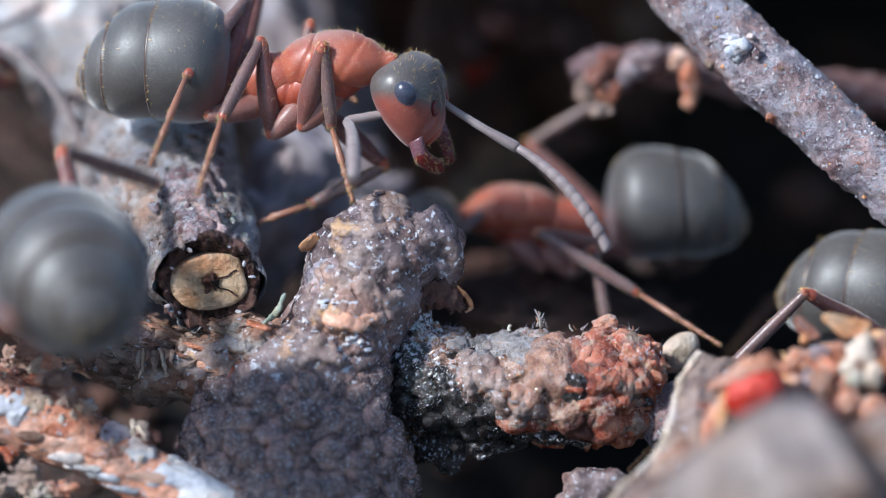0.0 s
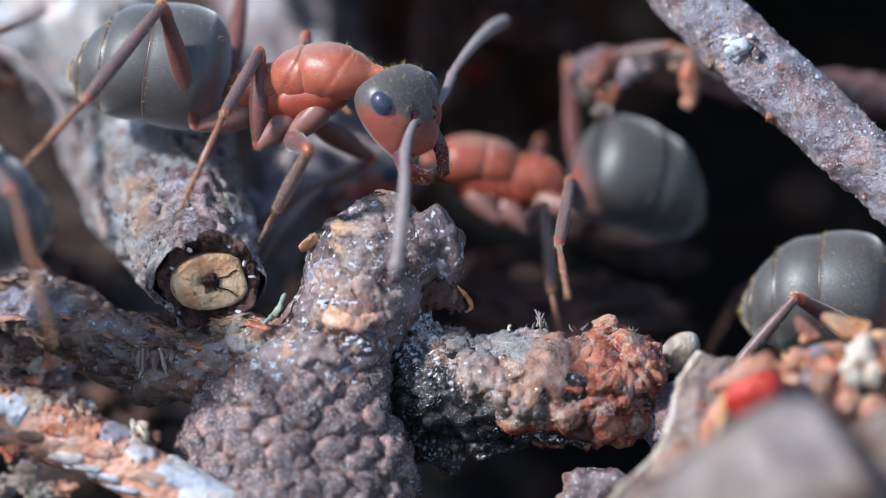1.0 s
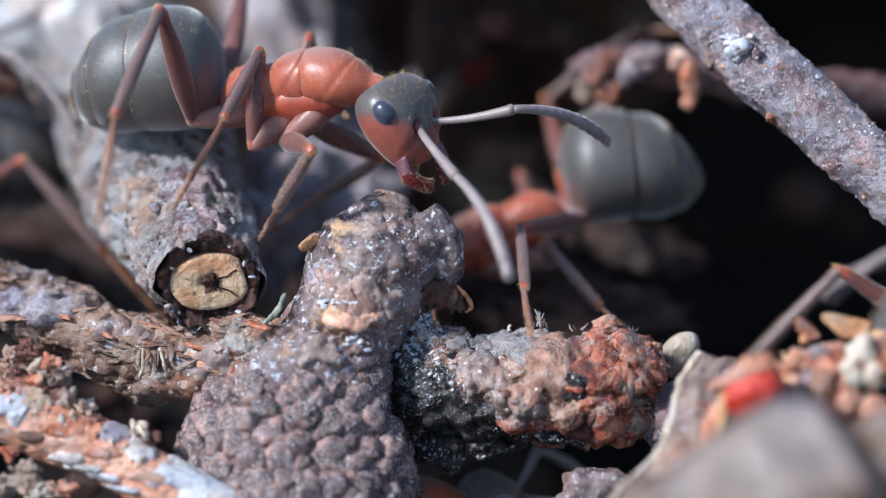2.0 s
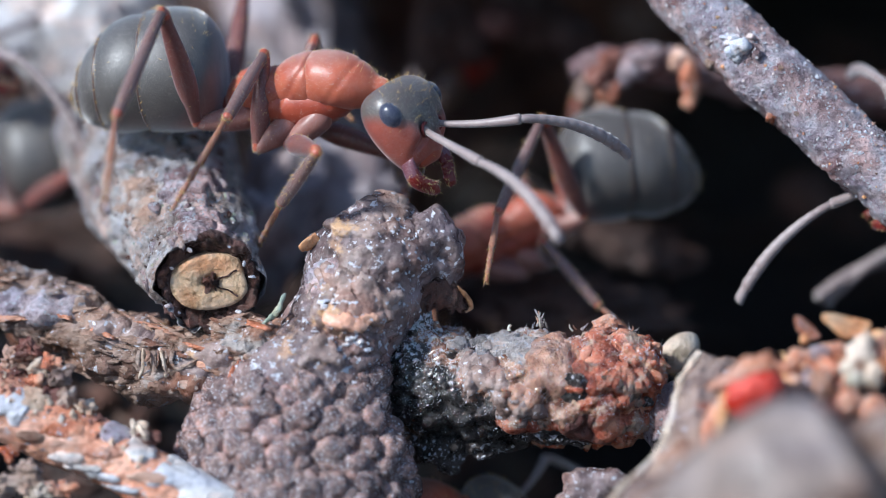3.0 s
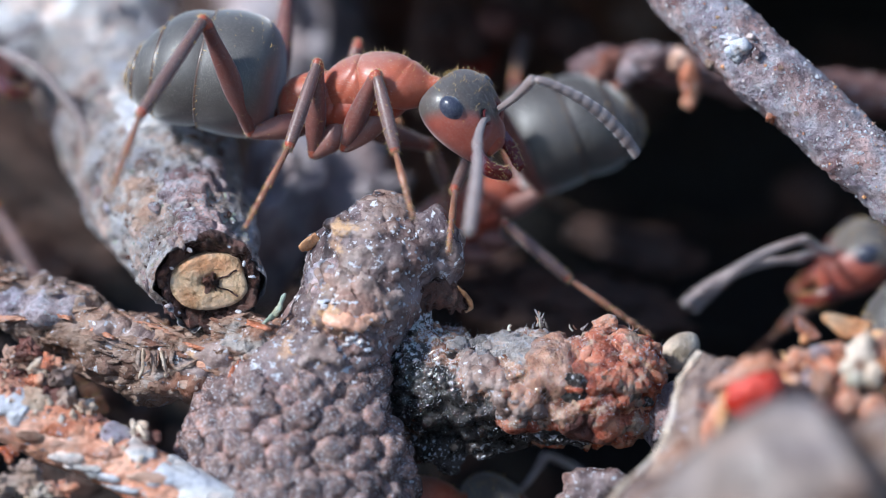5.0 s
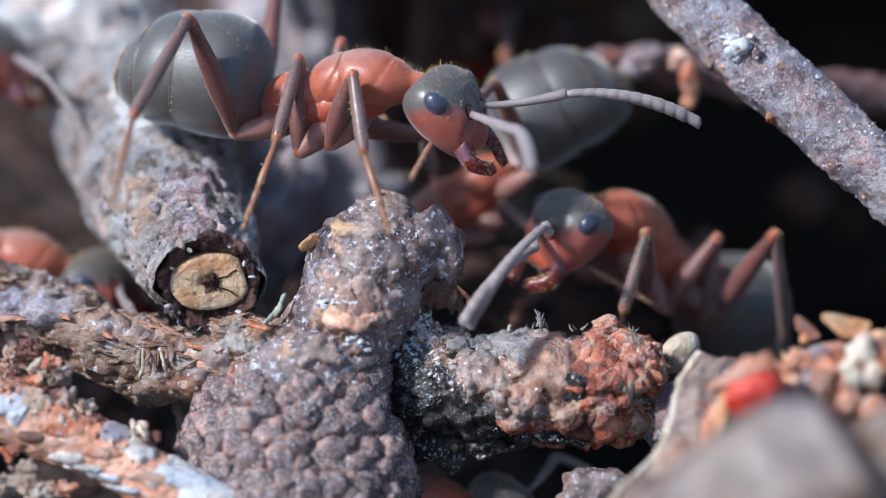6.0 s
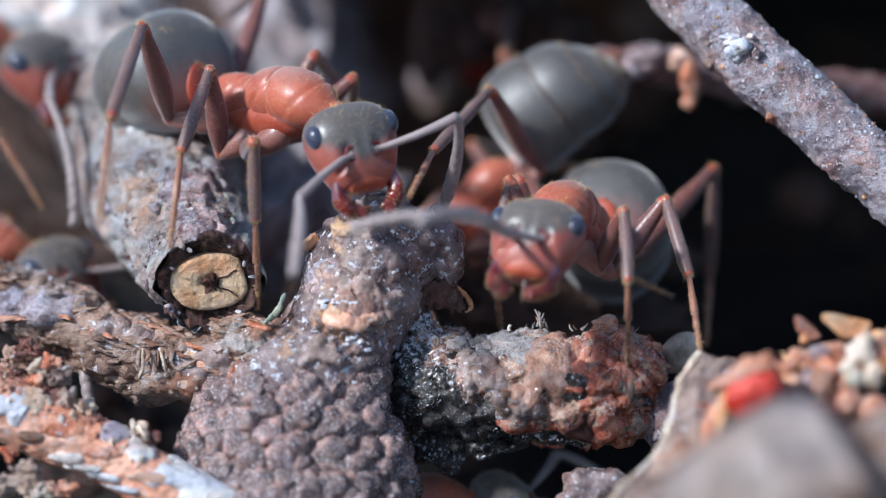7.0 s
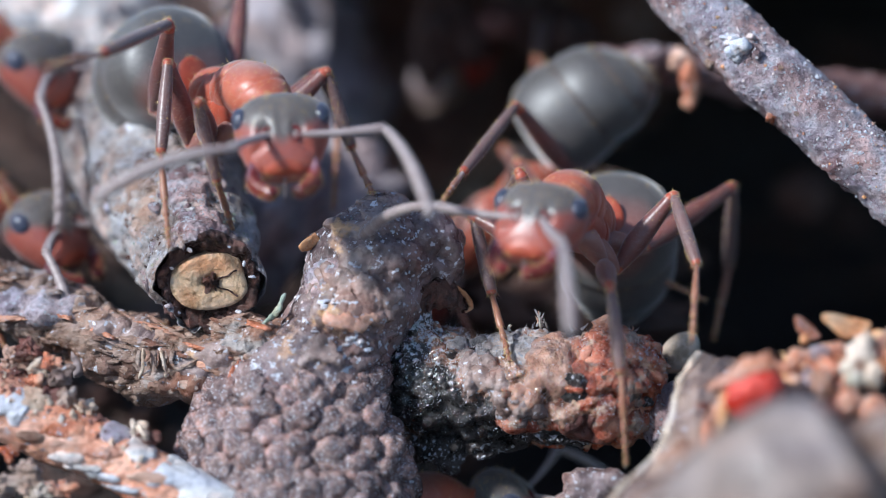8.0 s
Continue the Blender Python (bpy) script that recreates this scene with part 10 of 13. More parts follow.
    walk(p["tarsus_mr"], [at(0, -1.46, -3.1, -1.41, -22.7, 59.5, -125.9), at(0.5, -1.46, -3.1, -1.41, -22.7, 59.5, -125.9), at(1, -1.46, -3.1, -1.41, -22.7, 59.5, -125.9), at(1.5, -1.46, -3.1, -1.41, -22.7, 59.5, -125.9), at(1.7, -1.46, -3.1, -1.41, -22.7, 59.5, -125.9), at(2, -1.16, -3.15, -1.41, -16.6, 59.5, -118.9), at(2.4, -1.83, -2.99, -1.41, -30.5, 59.5, -134.9), at(2.8, -1.16, -3.15, -1.41, -16.6, 59.5, -118.9), at(3, -1.83, -2.99, -1.41, -30.5, 59.5, -134.9), at(3.2, -0.86, -3.15, -1.41, -10.6, 59.5, -111.9), at(3.35, -1.91, -2.96, -1.41, -32.2, 59.5, -136.9), at(3.43, -2.64, -2.98, -0.17, -63.8, 29.4, -179.5), at(3.5, -2.75, -2.41, 1.29, -68, -7.3, 160.2), at(3.6, -2.56, -2.9, 0.53, -67.3, 13.7, 172.6), at(3.7, -1.66, -3.26, -0.85, -48.3, 49.1, -153.4), at(3.8, -0.99, -3.15, -1.41, -16.5, 59.5, -114.9), at(3.9, -0.18, -1.33, -0.96, 55.9, 74.8, -38.5), at(4, 0.34, 0.74, -0.57, 107.7, 53.4, 17.4), at(4.13, -0.84, -1.18, -1, 53.4, 82.3, -39), at(4.25, -2.06, -2.89, -1.41, -46.4, 59.5, -140.9), at(4.37, -2.53, -2.07, 0.02, -46.3, 28.7, -140.7), at(4.5, -2.43, -0.74, 0.94, -46.3, -2.2, -140.6), at(4.6, -2.19, -2.23, -0.01, -45.1, 28.8, -135.7), at(4.7, -1.46, -3.1, -1.41, -38, 59.5, -125.9), at(5.3, -0.99, -3.15, -1.41, -28.5, 59.5, -114.9), at(8, -1.99, -2.92, -1.41, -49.3, 59.5, -138.9)])
    walk(p["femur_hr"], [at(0, -2.05, -0.85, -0.35, -3.9, -36.4, -133.5), at(0.5, -2.05, -0.85, -0.35, -3.9, -36.4, -133.5), at(1, -2.05, -0.85, -0.35, -3.9, -36.4, -133.5), at(1.5, -2.05, -0.85, -0.35, -3.9, -36.4, -133.5), at(1.7, -2.05, -0.85, -0.35, -3.9, -36.4, -133.5), at(2, -2.05, -0.85, -0.35, 0.3, -36.4, -140.5), at(2.4, -2.05, -0.85, -0.35, -9.2, -36.4, -124.5), at(2.8, -2.05, -0.85, -0.35, 0.3, -36.4, -140.5), at(3, -2.05, -0.85, -0.35, -9.2, -36.4, -124.5), at(3.2, -2.05, -0.85, -0.35, 4.5, -36.4, -147.5), at(3.35, -2.05, -0.85, -0.35, -10.5, -36.4, -122.5), at(3.43, -2.05, -0.85, -0.35, -35.8, -38.1, -81.7), at(3.5, -2.05, -0.85, -0.35, -55.8, -26.7, -45.6), at(3.67, -2.05, -0.85, -0.35, -28.1, -43.3, -91.6), at(3.8, -2.05, -0.85, -0.35, -109, -70, -2), at(4, -2.05, -0.85, -0.35, -151.5, -70, 43), at(4.25, -2.05, -0.85, -0.35, -165.6, -70, 58), at(4.5, -2.05, -0.85, -0.35, 28.1, -36.4, -133.5), at(4.7, -2.05, -0.85, -0.35, 28.1, -36.4, -133.5), at(5.3, -2.05, -0.85, -0.35, 34.6, -36.4, -144.5), at(8, -2.05, -0.85, -0.35, 20.3, -36.4, -120.5)])
    walk(p["tibia_hr"], [at(0, -3.55, -2.43, 1.25, -5.1, 44.1, -147.3), at(0.5, -3.55, -2.43, 1.25, -5.1, 44.1, -147.3), at(1, -3.55, -2.43, 1.25, -5.1, 44.1, -147.3), at(1.5, -3.55, -2.43, 1.25, -5.1, 44.1, -147.3), at(1.7, -3.55, -2.43, 1.25, -5.1, 44.1, -147.3), at(2, -3.73, -2.23, 1.25, -10, 44.1, -154.3), at(2.4, -3.28, -2.64, 1.25, 1.2, 44.1, -138.3), at(2.8, -3.73, -2.23, 1.25, -10, 44.1, -154.3), at(3, -3.28, -2.64, 1.25, 1.2, 44.1, -138.3), at(3.2, -3.88, -2.02, 1.25, -14.9, 44.1, -161.3), at(3.35, -3.22, -2.68, 1.25, 2.6, 44.1, -136.3), at(3.43, -1.74, -2.95, 1.32, -14.2, 10.9, -170.4), at(3.5, -0.36, -2.57, 0.86, -10.7, -25.2, 163.2), at(3.67, -2.1, -2.81, 1.5, -13.1, 10, -179.9), at(3.8, -1.13, -0.88, 2.19, -14.8, -14.9, -141.7), at(4, -1.37, -0.22, 2.19, -21.1, -15, -117.7), at(4.25, -1.56, -0.07, 2.19, -23.3, -6, -106), at(4.5, -3.55, -2.43, 1.25, -38.7, 44.1, -147.3), at(4.7, -3.55, -2.43, 1.25, -38.7, 44.1, -147.3), at(5.3, -3.82, -2.11, 1.25, -46.4, 44.1, -158.3), at(8, -3.15, -2.72, 1.25, -29.6, 44.1, -134.3)])
    walk(p["tarsus_hr"], [at(0, -5.09, -3.41, -0.52, -10.5, 46.2, -154.4), at(0.5, -5.09, -3.41, -0.52, -10.5, 46.2, -154.4), at(1, -5.09, -3.41, -0.52, -10.5, 46.2, -154.4), at(1.5, -5.09, -3.41, -0.52, -10.5, 46.2, -154.4), at(1.7, -5.09, -3.41, -0.52, -10.5, 46.2, -154.4), at(2, -5.38, -3.03, -0.52, -15.6, 46.2, -161.4), at(2.4, -4.65, -3.86, -0.52, -4, 46.2, -145.4), at(2.8, -5.38, -3.03, -0.52, -15.6, 46.2, -161.4), at(3, -4.65, -3.86, -0.52, -4, 46.2, -145.4), at(3.2, -5.62, -2.6, -0.52, -20.7, 46.2, -168.4), at(3.35, -4.54, -3.95, -0.52, -2.5, 46.2, -143.4), at(3.43, -4.21, -3.37, 0.83, -24.1, 25, -179.2), at(3.5, -2.57, -1.9, 1.95, -29.1, -1.9, 157), at(3.67, -4.62, -2.82, 1.06, -26.2, 23.2, 172.2), at(3.8, -3.06, -2.41, 2.84, 13.3, 72, -140), at(4, -2.52, -2.4, 2.85, 13.3, 72, -140), at(4.25, -2.26, -2.5, 2.45, 22.8, 70, -130), at(4.5, -5.09, -3.42, -0.52, 1.5, 46.2, -154.4), at(4.7, -5.09, -3.42, -0.52, 1.5, 46.2, -154.4), at(5.3, -5.52, -2.79, -0.52, -6.4, 46.2, -165.4), at(8, -4.43, -4.03, -0.52, 11, 46.2, -141.4)])
    ant = ANTS[3]
    p = roles(ant)
    walk(ant, [at(0, 14.17, 7.6, 3.5, 0, 0, 180), at(4.7, 13.2, 5.72, 4.18, 0, 0, -175), at(5.2, 8.31, 3.8, 4.75, 0, -5, -172), at(5.5, 5.94, 3.05, 5.02, 0, -22, -166), at(5.8, 5.12, 3.36, 4.71, 0, -28, -156), at(6, 4.04, 3.27, 5.03, 0, -40, -146), at(6.5, 3.42, 1.91, 5.99, 0, -40, -120), at(7, 2.53, 0.76, 6.33, 0, -23, -110), at(7.5, 2.37, 0.07, 6.77, 0, -27, -110), at(8, 2.62, 0.25, 6.7, 0, -27, -110)])
    walk(p["head"], [at(0, 1.48, 0, 0, 0, 30, 0), at(4.7, 1.48, 0, 0, 0, 30, 0), at(5.2, 1.48, 0, 0, 0, 30, 0), at(5.5, 1.48, 0, 0, 0, 30, 0), at(5.8, 1.48, 0, 0, -2.6, 42.9, -5.3), at(6, 1.48, 0, 0, 0, 75, 0), at(6.5, 1.48, 0, 0, 33.4, 64, 47.8), at(7, 1.48, 0, 0, 1.1, 47, 2.7), at(7.5, 1.48, 0, 0, 0, 47, 0), at(8, 1.48, 0, 0, -1.3, 47, -2.8)])
    walk(p["gaster"], [at(0, -2.1, 0, -0.18, 0, 0, 0), at(4.7, -2.1, 0, -0.18, 0, 0, 0), at(5.2, -2.1, 0, -0.18, 0, -15, 0), at(5.5, -2.1, 0, -0.18, 0, -25, 0), at(5.8, -2.1, 0, -0.18, 0, -30, 0), at(6, -2.1, 0, -0.18, 0, -40, 0), at(6.5, -2.1, 0, -0.18, 0, -24, 10), at(7, -2.1, 0, -0.18, 0, -24, 6), at(7.5, -2.1, 0, -0.18, 0, -34, 4), at(8, -2.1, 0, -0.18, 0, -36, 4)])
    walk(p["scape_l"], [at(0, 2.71, 0.24, -0.18, 122.3, -27.8, 51.8), at(4.7, 2.71, 0.24, -0.18, 122.3, -27.8, 51.8), at(5.2, 2.71, 0.24, -0.18, 122.3, -27.8, 51.8), at(5.5, 2.71, 0.24, -0.18, 122.3, -27.8, 51.8), at(5.8, 2.65, 0.15, -0.46, 125.2, -18, 44.3), at(6, 2.22, 0.24, -1, 125.2, 3.3, 44.1), at(6.5, 2.17, 0.69, -0.82, 131.9, 19.2, 77), at(6.73, 2.39, 0.48, -0.67, 119.5, 11.8, 32.9), at(7, 2.6, 0.28, -0.53, 115.7, -1.7, -8.2), at(7.5, 2.61, 0.24, -0.53, 109, -28.4, 16.6), at(7.73, 2.61, 0.22, -0.54, 106.4, -5.2, 25.3), at(8, 2.61, 0.2, -0.54, 107.3, 18, 33.4)])
    walk(p["funiculus_l"], drooping([at(0, 3.63, 1.41, 0.6, 96.5, 24.9, 13), at(4.7, 3.63, 1.41, 0.6, 96.5, 24.9, 13), at(5.2, 3.63, 1.41, 0.6, 96.5, 24.9, 13), at(5.5, 3.63, 1.41, 0.6, 96.5, 24.9, 13), at(5.8, 3.8, 1.27, 0.06, 94.9, 37.9, 10), at(6, 3.43, 1.41, -1.1, 113, 67.3, 32), at(6.5, 2.53, 2.23, -1.37, 146.2, 47.7, 70.4), at(6.73, 3.77, 1.38, -1.02, 109.8, 30.8, 15.9), at(7, 4.26, 0.04, -0.48, 100.5, -0.4, -17.2), at(7.5, 4.02, 0.66, 0.26, 98.2, -7.3, 15.7), at(7.73, 4.12, 0.93, -0.38, 98.6, 15.9, 21.2), at(8, 3.95, 1.08, -1.06, 101.9, 39, 28.1)]))
    walk(p["femur_fl"], [at(0, -0.35, 0.6, -0.9, -5.3, -30.2, 55.5), at(4.7, -0.35, 0.6, -0.9, -11.9, -30.2, 68.5), at(5.2, -0.35, 0.6, -0.9, 2.4, -30.2, 40.5), at(5.5, -0.35, 0.6, -0.9, -11.9, -30.2, 68.5), at(5.67, -0.35, 0.6, -0.9, 8, -39, 34.2), at(5.8, -0.35, 0.6, -0.9, 31.4, -36.5, -3), at(5.87, -0.35, 0.6, -0.9, 27, -36.1, 4.4), at(5.93, -0.35, 0.6, -0.9, 19.4, -34, 17.7), at(6, -0.35, 0.6, -0.9, 15.6, -32.3, 24.5), at(6.17, -0.35, 0.6, -0.9, 12.3, -26.2, 31.2), at(6.33, -0.35, 0.6, -0.9, 8.6, -14.1, 41.9), at(6.5, -0.35, 0.6, -0.9, 7.6, -7.4, 47.2), at(6.73, -0.35, 0.6, -0.9, 9.5, -25.4, 40.8), at(7, -0.35, 0.6, -0.9, 14.4, -43, 32.1), at(7.27, -0.35, 0.6, -0.9, 14.8, -10, 31.2), at(7.5, -0.35, 0.6, -0.9, 14.7, 23, 30.5), at(8, -0.35, 0.6, -0.9, 12.5, 20.3, 24.4)])
    walk(p["tibia_fl"], [at(0, 0.51, 1.85, -0.02, -1.5, 48.1, 43), at(4.7, 0.21, 2.01, -0.02, 8.2, 48.1, 56), at(5.2, 0.8, 1.58, -0.02, -12.8, 48.1, 28), at(5.5, 0.21, 2.01, -0.02, 8.2, 48.1, 56), at(5.67, 0.77, 1.36, 0.2, 4.4, 49.3, 50.9), at(5.8, 1.05, 0.53, 0.14, 0.4, 50.2, 45.7), at(5.87, 1.06, 0.71, 0.13, 7.9, 61.4, 54.8), at(5.93, 1.03, 1.04, 0.08, 58.1, 76.7, 107.6), at(6, 1, 1.21, 0.04, 105.4, 73.8, 156.3), at(6.17, 0.99, 1.41, -0.13, 92.1, 80.6, 142.7), at(6.33, 0.91, 1.73, -0.47, -17.3, 82.6, 32.7), at(6.5, 0.83, 1.87, -0.67, -37.2, 76.1, 12.5), at(6.73, 0.85, 1.63, -0.15, -22.6, 68.1, 27.8), at(7, 0.73, 1.28, 0.29, -16.1, 59.3, 35), at(7.27, 1.12, 1.49, -0.6, -5.6, 75.5, 46.2), at(7.5, 1.04, 1.42, -1.58, 95.9, 84.2, 148.5), at(8, 1.15, 1.28, -1.51, 67.3, 73.5, 119.5)])
    walk(p["tarsus_fl"], [at(0, 1.3, 2.58, -1.23, -7, 50.9, 36), at(4.7, 0.81, 2.9, -1.23, 3.1, 50.9, 49), at(5.2, 1.76, 2.09, -1.23, -18.8, 50.9, 21), at(5.5, 0.81, 2.9, -1.23, 3.1, 50.9, 49), at(5.67, 1.44, 2.19, -1.03, 5.9, 32.8, 53.1), at(5.8, 1.78, 1.27, -1.1, 7, 14.7, 55.8), at(5.87, 1.51, 1.34, -1.29, 18.2, 43.3, 78.1), at(5.93, 0.92, 1.4, -1.5, 105.6, 53.2, -178), at(6, 0.58, 1.39, -1.52, 125.7, 27, -148.1), at(6.17, 0.78, 1.57, -1.73, 127.3, 54.7, -145.7), at(6.33, 1.09, 1.85, -2.08, -67, 73.5, 21.3), at(6.5, 1.21, 1.96, -2.25, -61.3, 45.9, 27.7), at(6.73, 1.38, 1.92, -1.65, -19.1, 79.2, 72.9), at(7, 1.41, 1.75, -1.1, 89.1, 58.1, -176), at(7.27, 1.4, 1.79, -2.16, 82.2, 71.7, 176.4), at(7.5, 0.9, 1.5, -3.2, 43.4, 83.7, 137), at(8, 0.92, 1.68, -3.06, 27.9, 77.7, 121.3)])
    walk(p["femur_ml"], [at(0, -0.95, 0.7, -0.95, 2.3, -36.7, 96.1), at(4.7, -0.95, 0.7, -0.95, 10.1, -36.7, 83.1), at(5.2, -0.95, 0.7, -0.95, -6.8, -36.7, 111.1), at(5.5, -0.95, 0.7, -0.95, 10.1, -36.7, 83.1), at(5.8, -0.95, 0.7, -0.95, 2.3, -36.7, 96.1), at(5.9, -0.95, 0.7, -0.95, 9, -56.2, 87), at(6, -0.95, 0.7, -0.95, 34, -73.8, 59.8), at(6.17, -0.95, 0.7, -0.95, 32.3, -72.5, 61.7), at(6.33, -0.95, 0.7, -0.95, 29.7, -70.1, 64.4), at(6.5, -0.95, 0.7, -0.95, 28.5, -68.8, 65.6), at(7, -0.95, 0.7, -0.95, -3.8, -62.8, 100.9), at(7.5, -0.95, 0.7, -0.95, 1.7, -60.3, 94.5), at(8, -0.95, 0.7, -0.95, 2.1, -60.9, 94.2)])
    walk(p["tibia_ml"], [at(0, -1.11, 2.18, 0.15, 9.2, 57.6, 110.8), at(4.7, -0.77, 2.17, 0.15, -1.8, 57.6, 97.8), at(5.2, -1.48, 2.08, 0.15, 21.9, 57.6, 125.8), at(5.5, -0.77, 2.17, 0.15, -1.8, 57.6, 97.8), at(5.8, -1.11, 2.18, 0.15, 9.2, 57.6, 110.8), at(5.9, -0.9, 1.73, 0.59, 52.8, 61.7, 160.5), at(6, -0.69, 1.15, 0.83, 85, 48.9, -161), at(6.17, -0.69, 1.19, 0.81, 72.8, 62.9, -175.6), at(6.33, -0.68, 1.27, 0.79, -5.6, 72.6, 101.9), at(6.5, -0.67, 1.31, 0.77, -35.5, 61.8, 69.7), at(7, -1.11, 1.53, 0.69, -50, 53.3, 52.6), at(7.5, -1.02, 1.61, 0.66, -39.2, 57.2, 65.7), at(8, -1.02, 1.6, 0.67, -52.6, 49.1, 49)])
    walk(p["tarsus_ml"], [at(0, -1.46, 3.1, -1.41, 22.7, 59.5, 125.9), at(4.7, -0.91, 3.15, -1.41, 11.5, 59.5, 112.9), at(5.2, -2.06, 2.89, -1.41, 35.7, 59.5, 140.9), at(5.5, -0.91, 3.15, -1.41, 11.5, 59.5, 112.9), at(5.8, -1.46, 3.1, -1.41, 22.7, 59.5, 125.9), at(5.9, -1.72, 2.02, -1.04, 76.5, 49.2, -170.4), at(6, -1.84, 0.75, -0.57, 93.8, 20.4, -141.4), at(6.17, -1.53, 1.13, -0.83, 93.3, 46.5, -142.3), at(6.33, -0.79, 1.81, -0.98, -68.9, 85, 54.8), at(6.5, -0.37, 2.13, -0.86, -82.1, 59.1, 41.4), at(7, -0.44, 2.41, -0.79, -90.1, 42.9, 31.1), at(7.5, -0.61, 2.53, -0.9, -90.3, 46.3, 30.9), at(8, -0.22, 2.51, -0.73, -97.2, 49.1, 21.5)])
    walk(p["femur_hl"], [at(0, -2.05, 0.85, -0.35, 3.9, -36.4, 133.5), at(4.7, -2.05, 0.85, -0.35, -3.9, -36.4, 146.5), at(5.2, -2.05, 0.85, -0.35, 13, -36.4, 118.5), at(5.5, -2.05, 0.85, -0.35, -3.9, -36.4, 146.5), at(5.8, -2.05, 0.85, -0.35, 3.9, -36.4, 133.5), at(5.9, -2.05, 0.85, -0.35, 30.8, -46.2, 93.8), at(6, -2.05, 0.85, -0.35, 60.4, -40.1, 51.6), at(6.27, -2.05, 0.85, -0.35, 18.3, -56.3, 105.7), at(6.5, -2.05, 0.85, -0.35, -25.4, -41.3, 161.4), at(6.67, -2.05, 0.85, -0.35, -24.2, -42.3, 159.6), at(6.83, -2.05, 0.85, -0.35, -21.8, -44.1, 156.1), at(7, -2.05, 0.85, -0.35, -20.4, -45, 154.2), at(7.5, -2.05, 0.85, -0.35, -15.1, -40.2, 146.3), at(8, -2.05, 0.85, -0.35, -16.4, -38.2, 148.4)])
    walk(p["tibia_hl"], [at(0, -3.55, 2.43, 1.25, 5.1, 44.1, 147.3), at(4.7, -3.86, 2.05, 1.25, 14.2, 44.1, 160.3), at(5.2, -3.09, 2.76, 1.25, -5.5, 44.1, 132.3), at(5.5, -3.86, 2.05, 1.25, 14.2, 44.1, 160.3), at(5.8, -3.55, 2.43, 1.25, 5.1, 44.1, 147.3), at(5.9, -2.17, 2.71, 1.6, 21.9, 41.4, 171.8), at(6, -0.77, 2.47, 1.39, 34.9, 34.1, -167.1), at(6.27, -2.46, 2.29, 1.9, 34.6, 26.8, -167.6), at(6.5, -3.97, 1.5, 1.43, 34.5, 19.5, -168.1), at(6.67, -3.92, 1.55, 1.47, 34.2, 28, -168.7), at(6.83, -3.82, 1.64, 1.53, 33.4, 43.9, -170), at(7, -3.77, 1.68, 1.56, 32.6, 52.4, -171.1), at(7.5, -3.76, 1.99, 1.39, 34, 28.2, -169), at(8, -3.86, 1.96, 1.32, 34.2, 32.3, -168.6)])
    walk(p["tarsus_hl"], [at(0, -5.09, 3.41, -0.52, 10.5, 46.2, 154.4), at(4.7, -5.59, 2.67, -0.52, 19.9, 46.2, 167.4), at(5.2, -4.32, 4.11, -0.52, -0.5, 46.2, 139.4), at(5.5, -5.59, 2.67, -0.52, 19.9, 46.2, 167.4), at(5.8, -5.09, 3.41, -0.52, 10.5, 46.2, 154.4), at(5.9, -4.07, 2.99, -0.09, 39.4, 33.5, -162.1), at(6, -2.83, 2, -0.04, 50.6, 10.5, -133.2), at(6.27, -4.68, 1.81, 0.75, 48.2, 9, -147.3), at(6.5, -6.32, 1, 0.58, 46.3, 7, -161.2), at(6.67, -6.13, 1.1, 0.27, 46.1, 41.6, -161.7), at(6.83, -5.63, 1.32, -0.24, -131.1, 74.2, 20.8), at(7, -5.31, 1.44, -0.46, -132.4, 39.6, 19.3), at(7.5, -5.97, 1.56, 0.19, -134, 47.5, 17), at(8, -5.97, 1.54, -0.04, -136.9, 44.5, 12.9)])
    walk(p["scape_r"], [at(0, 2.71, -0.24, -0.18, 116, -8, 52.8), at(4.7, 2.71, -0.24, -0.18, 116, -8, 52.8), at(5.2, 2.71, -0.24, -0.18, 116, -8, 52.8), at(5.5, 2.71, -0.24, -0.18, 116, -8, 52.8), at(5.8, 2.62, -0.33, -0.45, 116.3, 1.4, 48.5), at(6, 2.22, -0.24, -1, 117.7, 18.9, 56.5), at(6.13, 2.24, -0.17, -0.99, 115.6, 10.9, 48.2), at(6.27, 2.27, 0, -0.97, 115, -7.3, 30.9), at(6.37, 2.3, 0.16, -0.94, 120.3, -24.7, 12.2), at(6.5, 2.31, 0.24, -0.93, 125, -31.9, 2.2), at(6.73, 2.46, 0.02, -0.74, 125.4, -17.4, 1.4), at(7, 2.61, -0.2, -0.54, 125.5, -2.8, 0.8), at(7.27, 2.61, -0.22, -0.54, 129.4, -10, -33.6), at(7.5, 2.61, -0.24, -0.53, 136.9, -13.6, -69.1), at(8, 2.6, -0.28, -0.53, 139.6, -0.5, -90.1)])
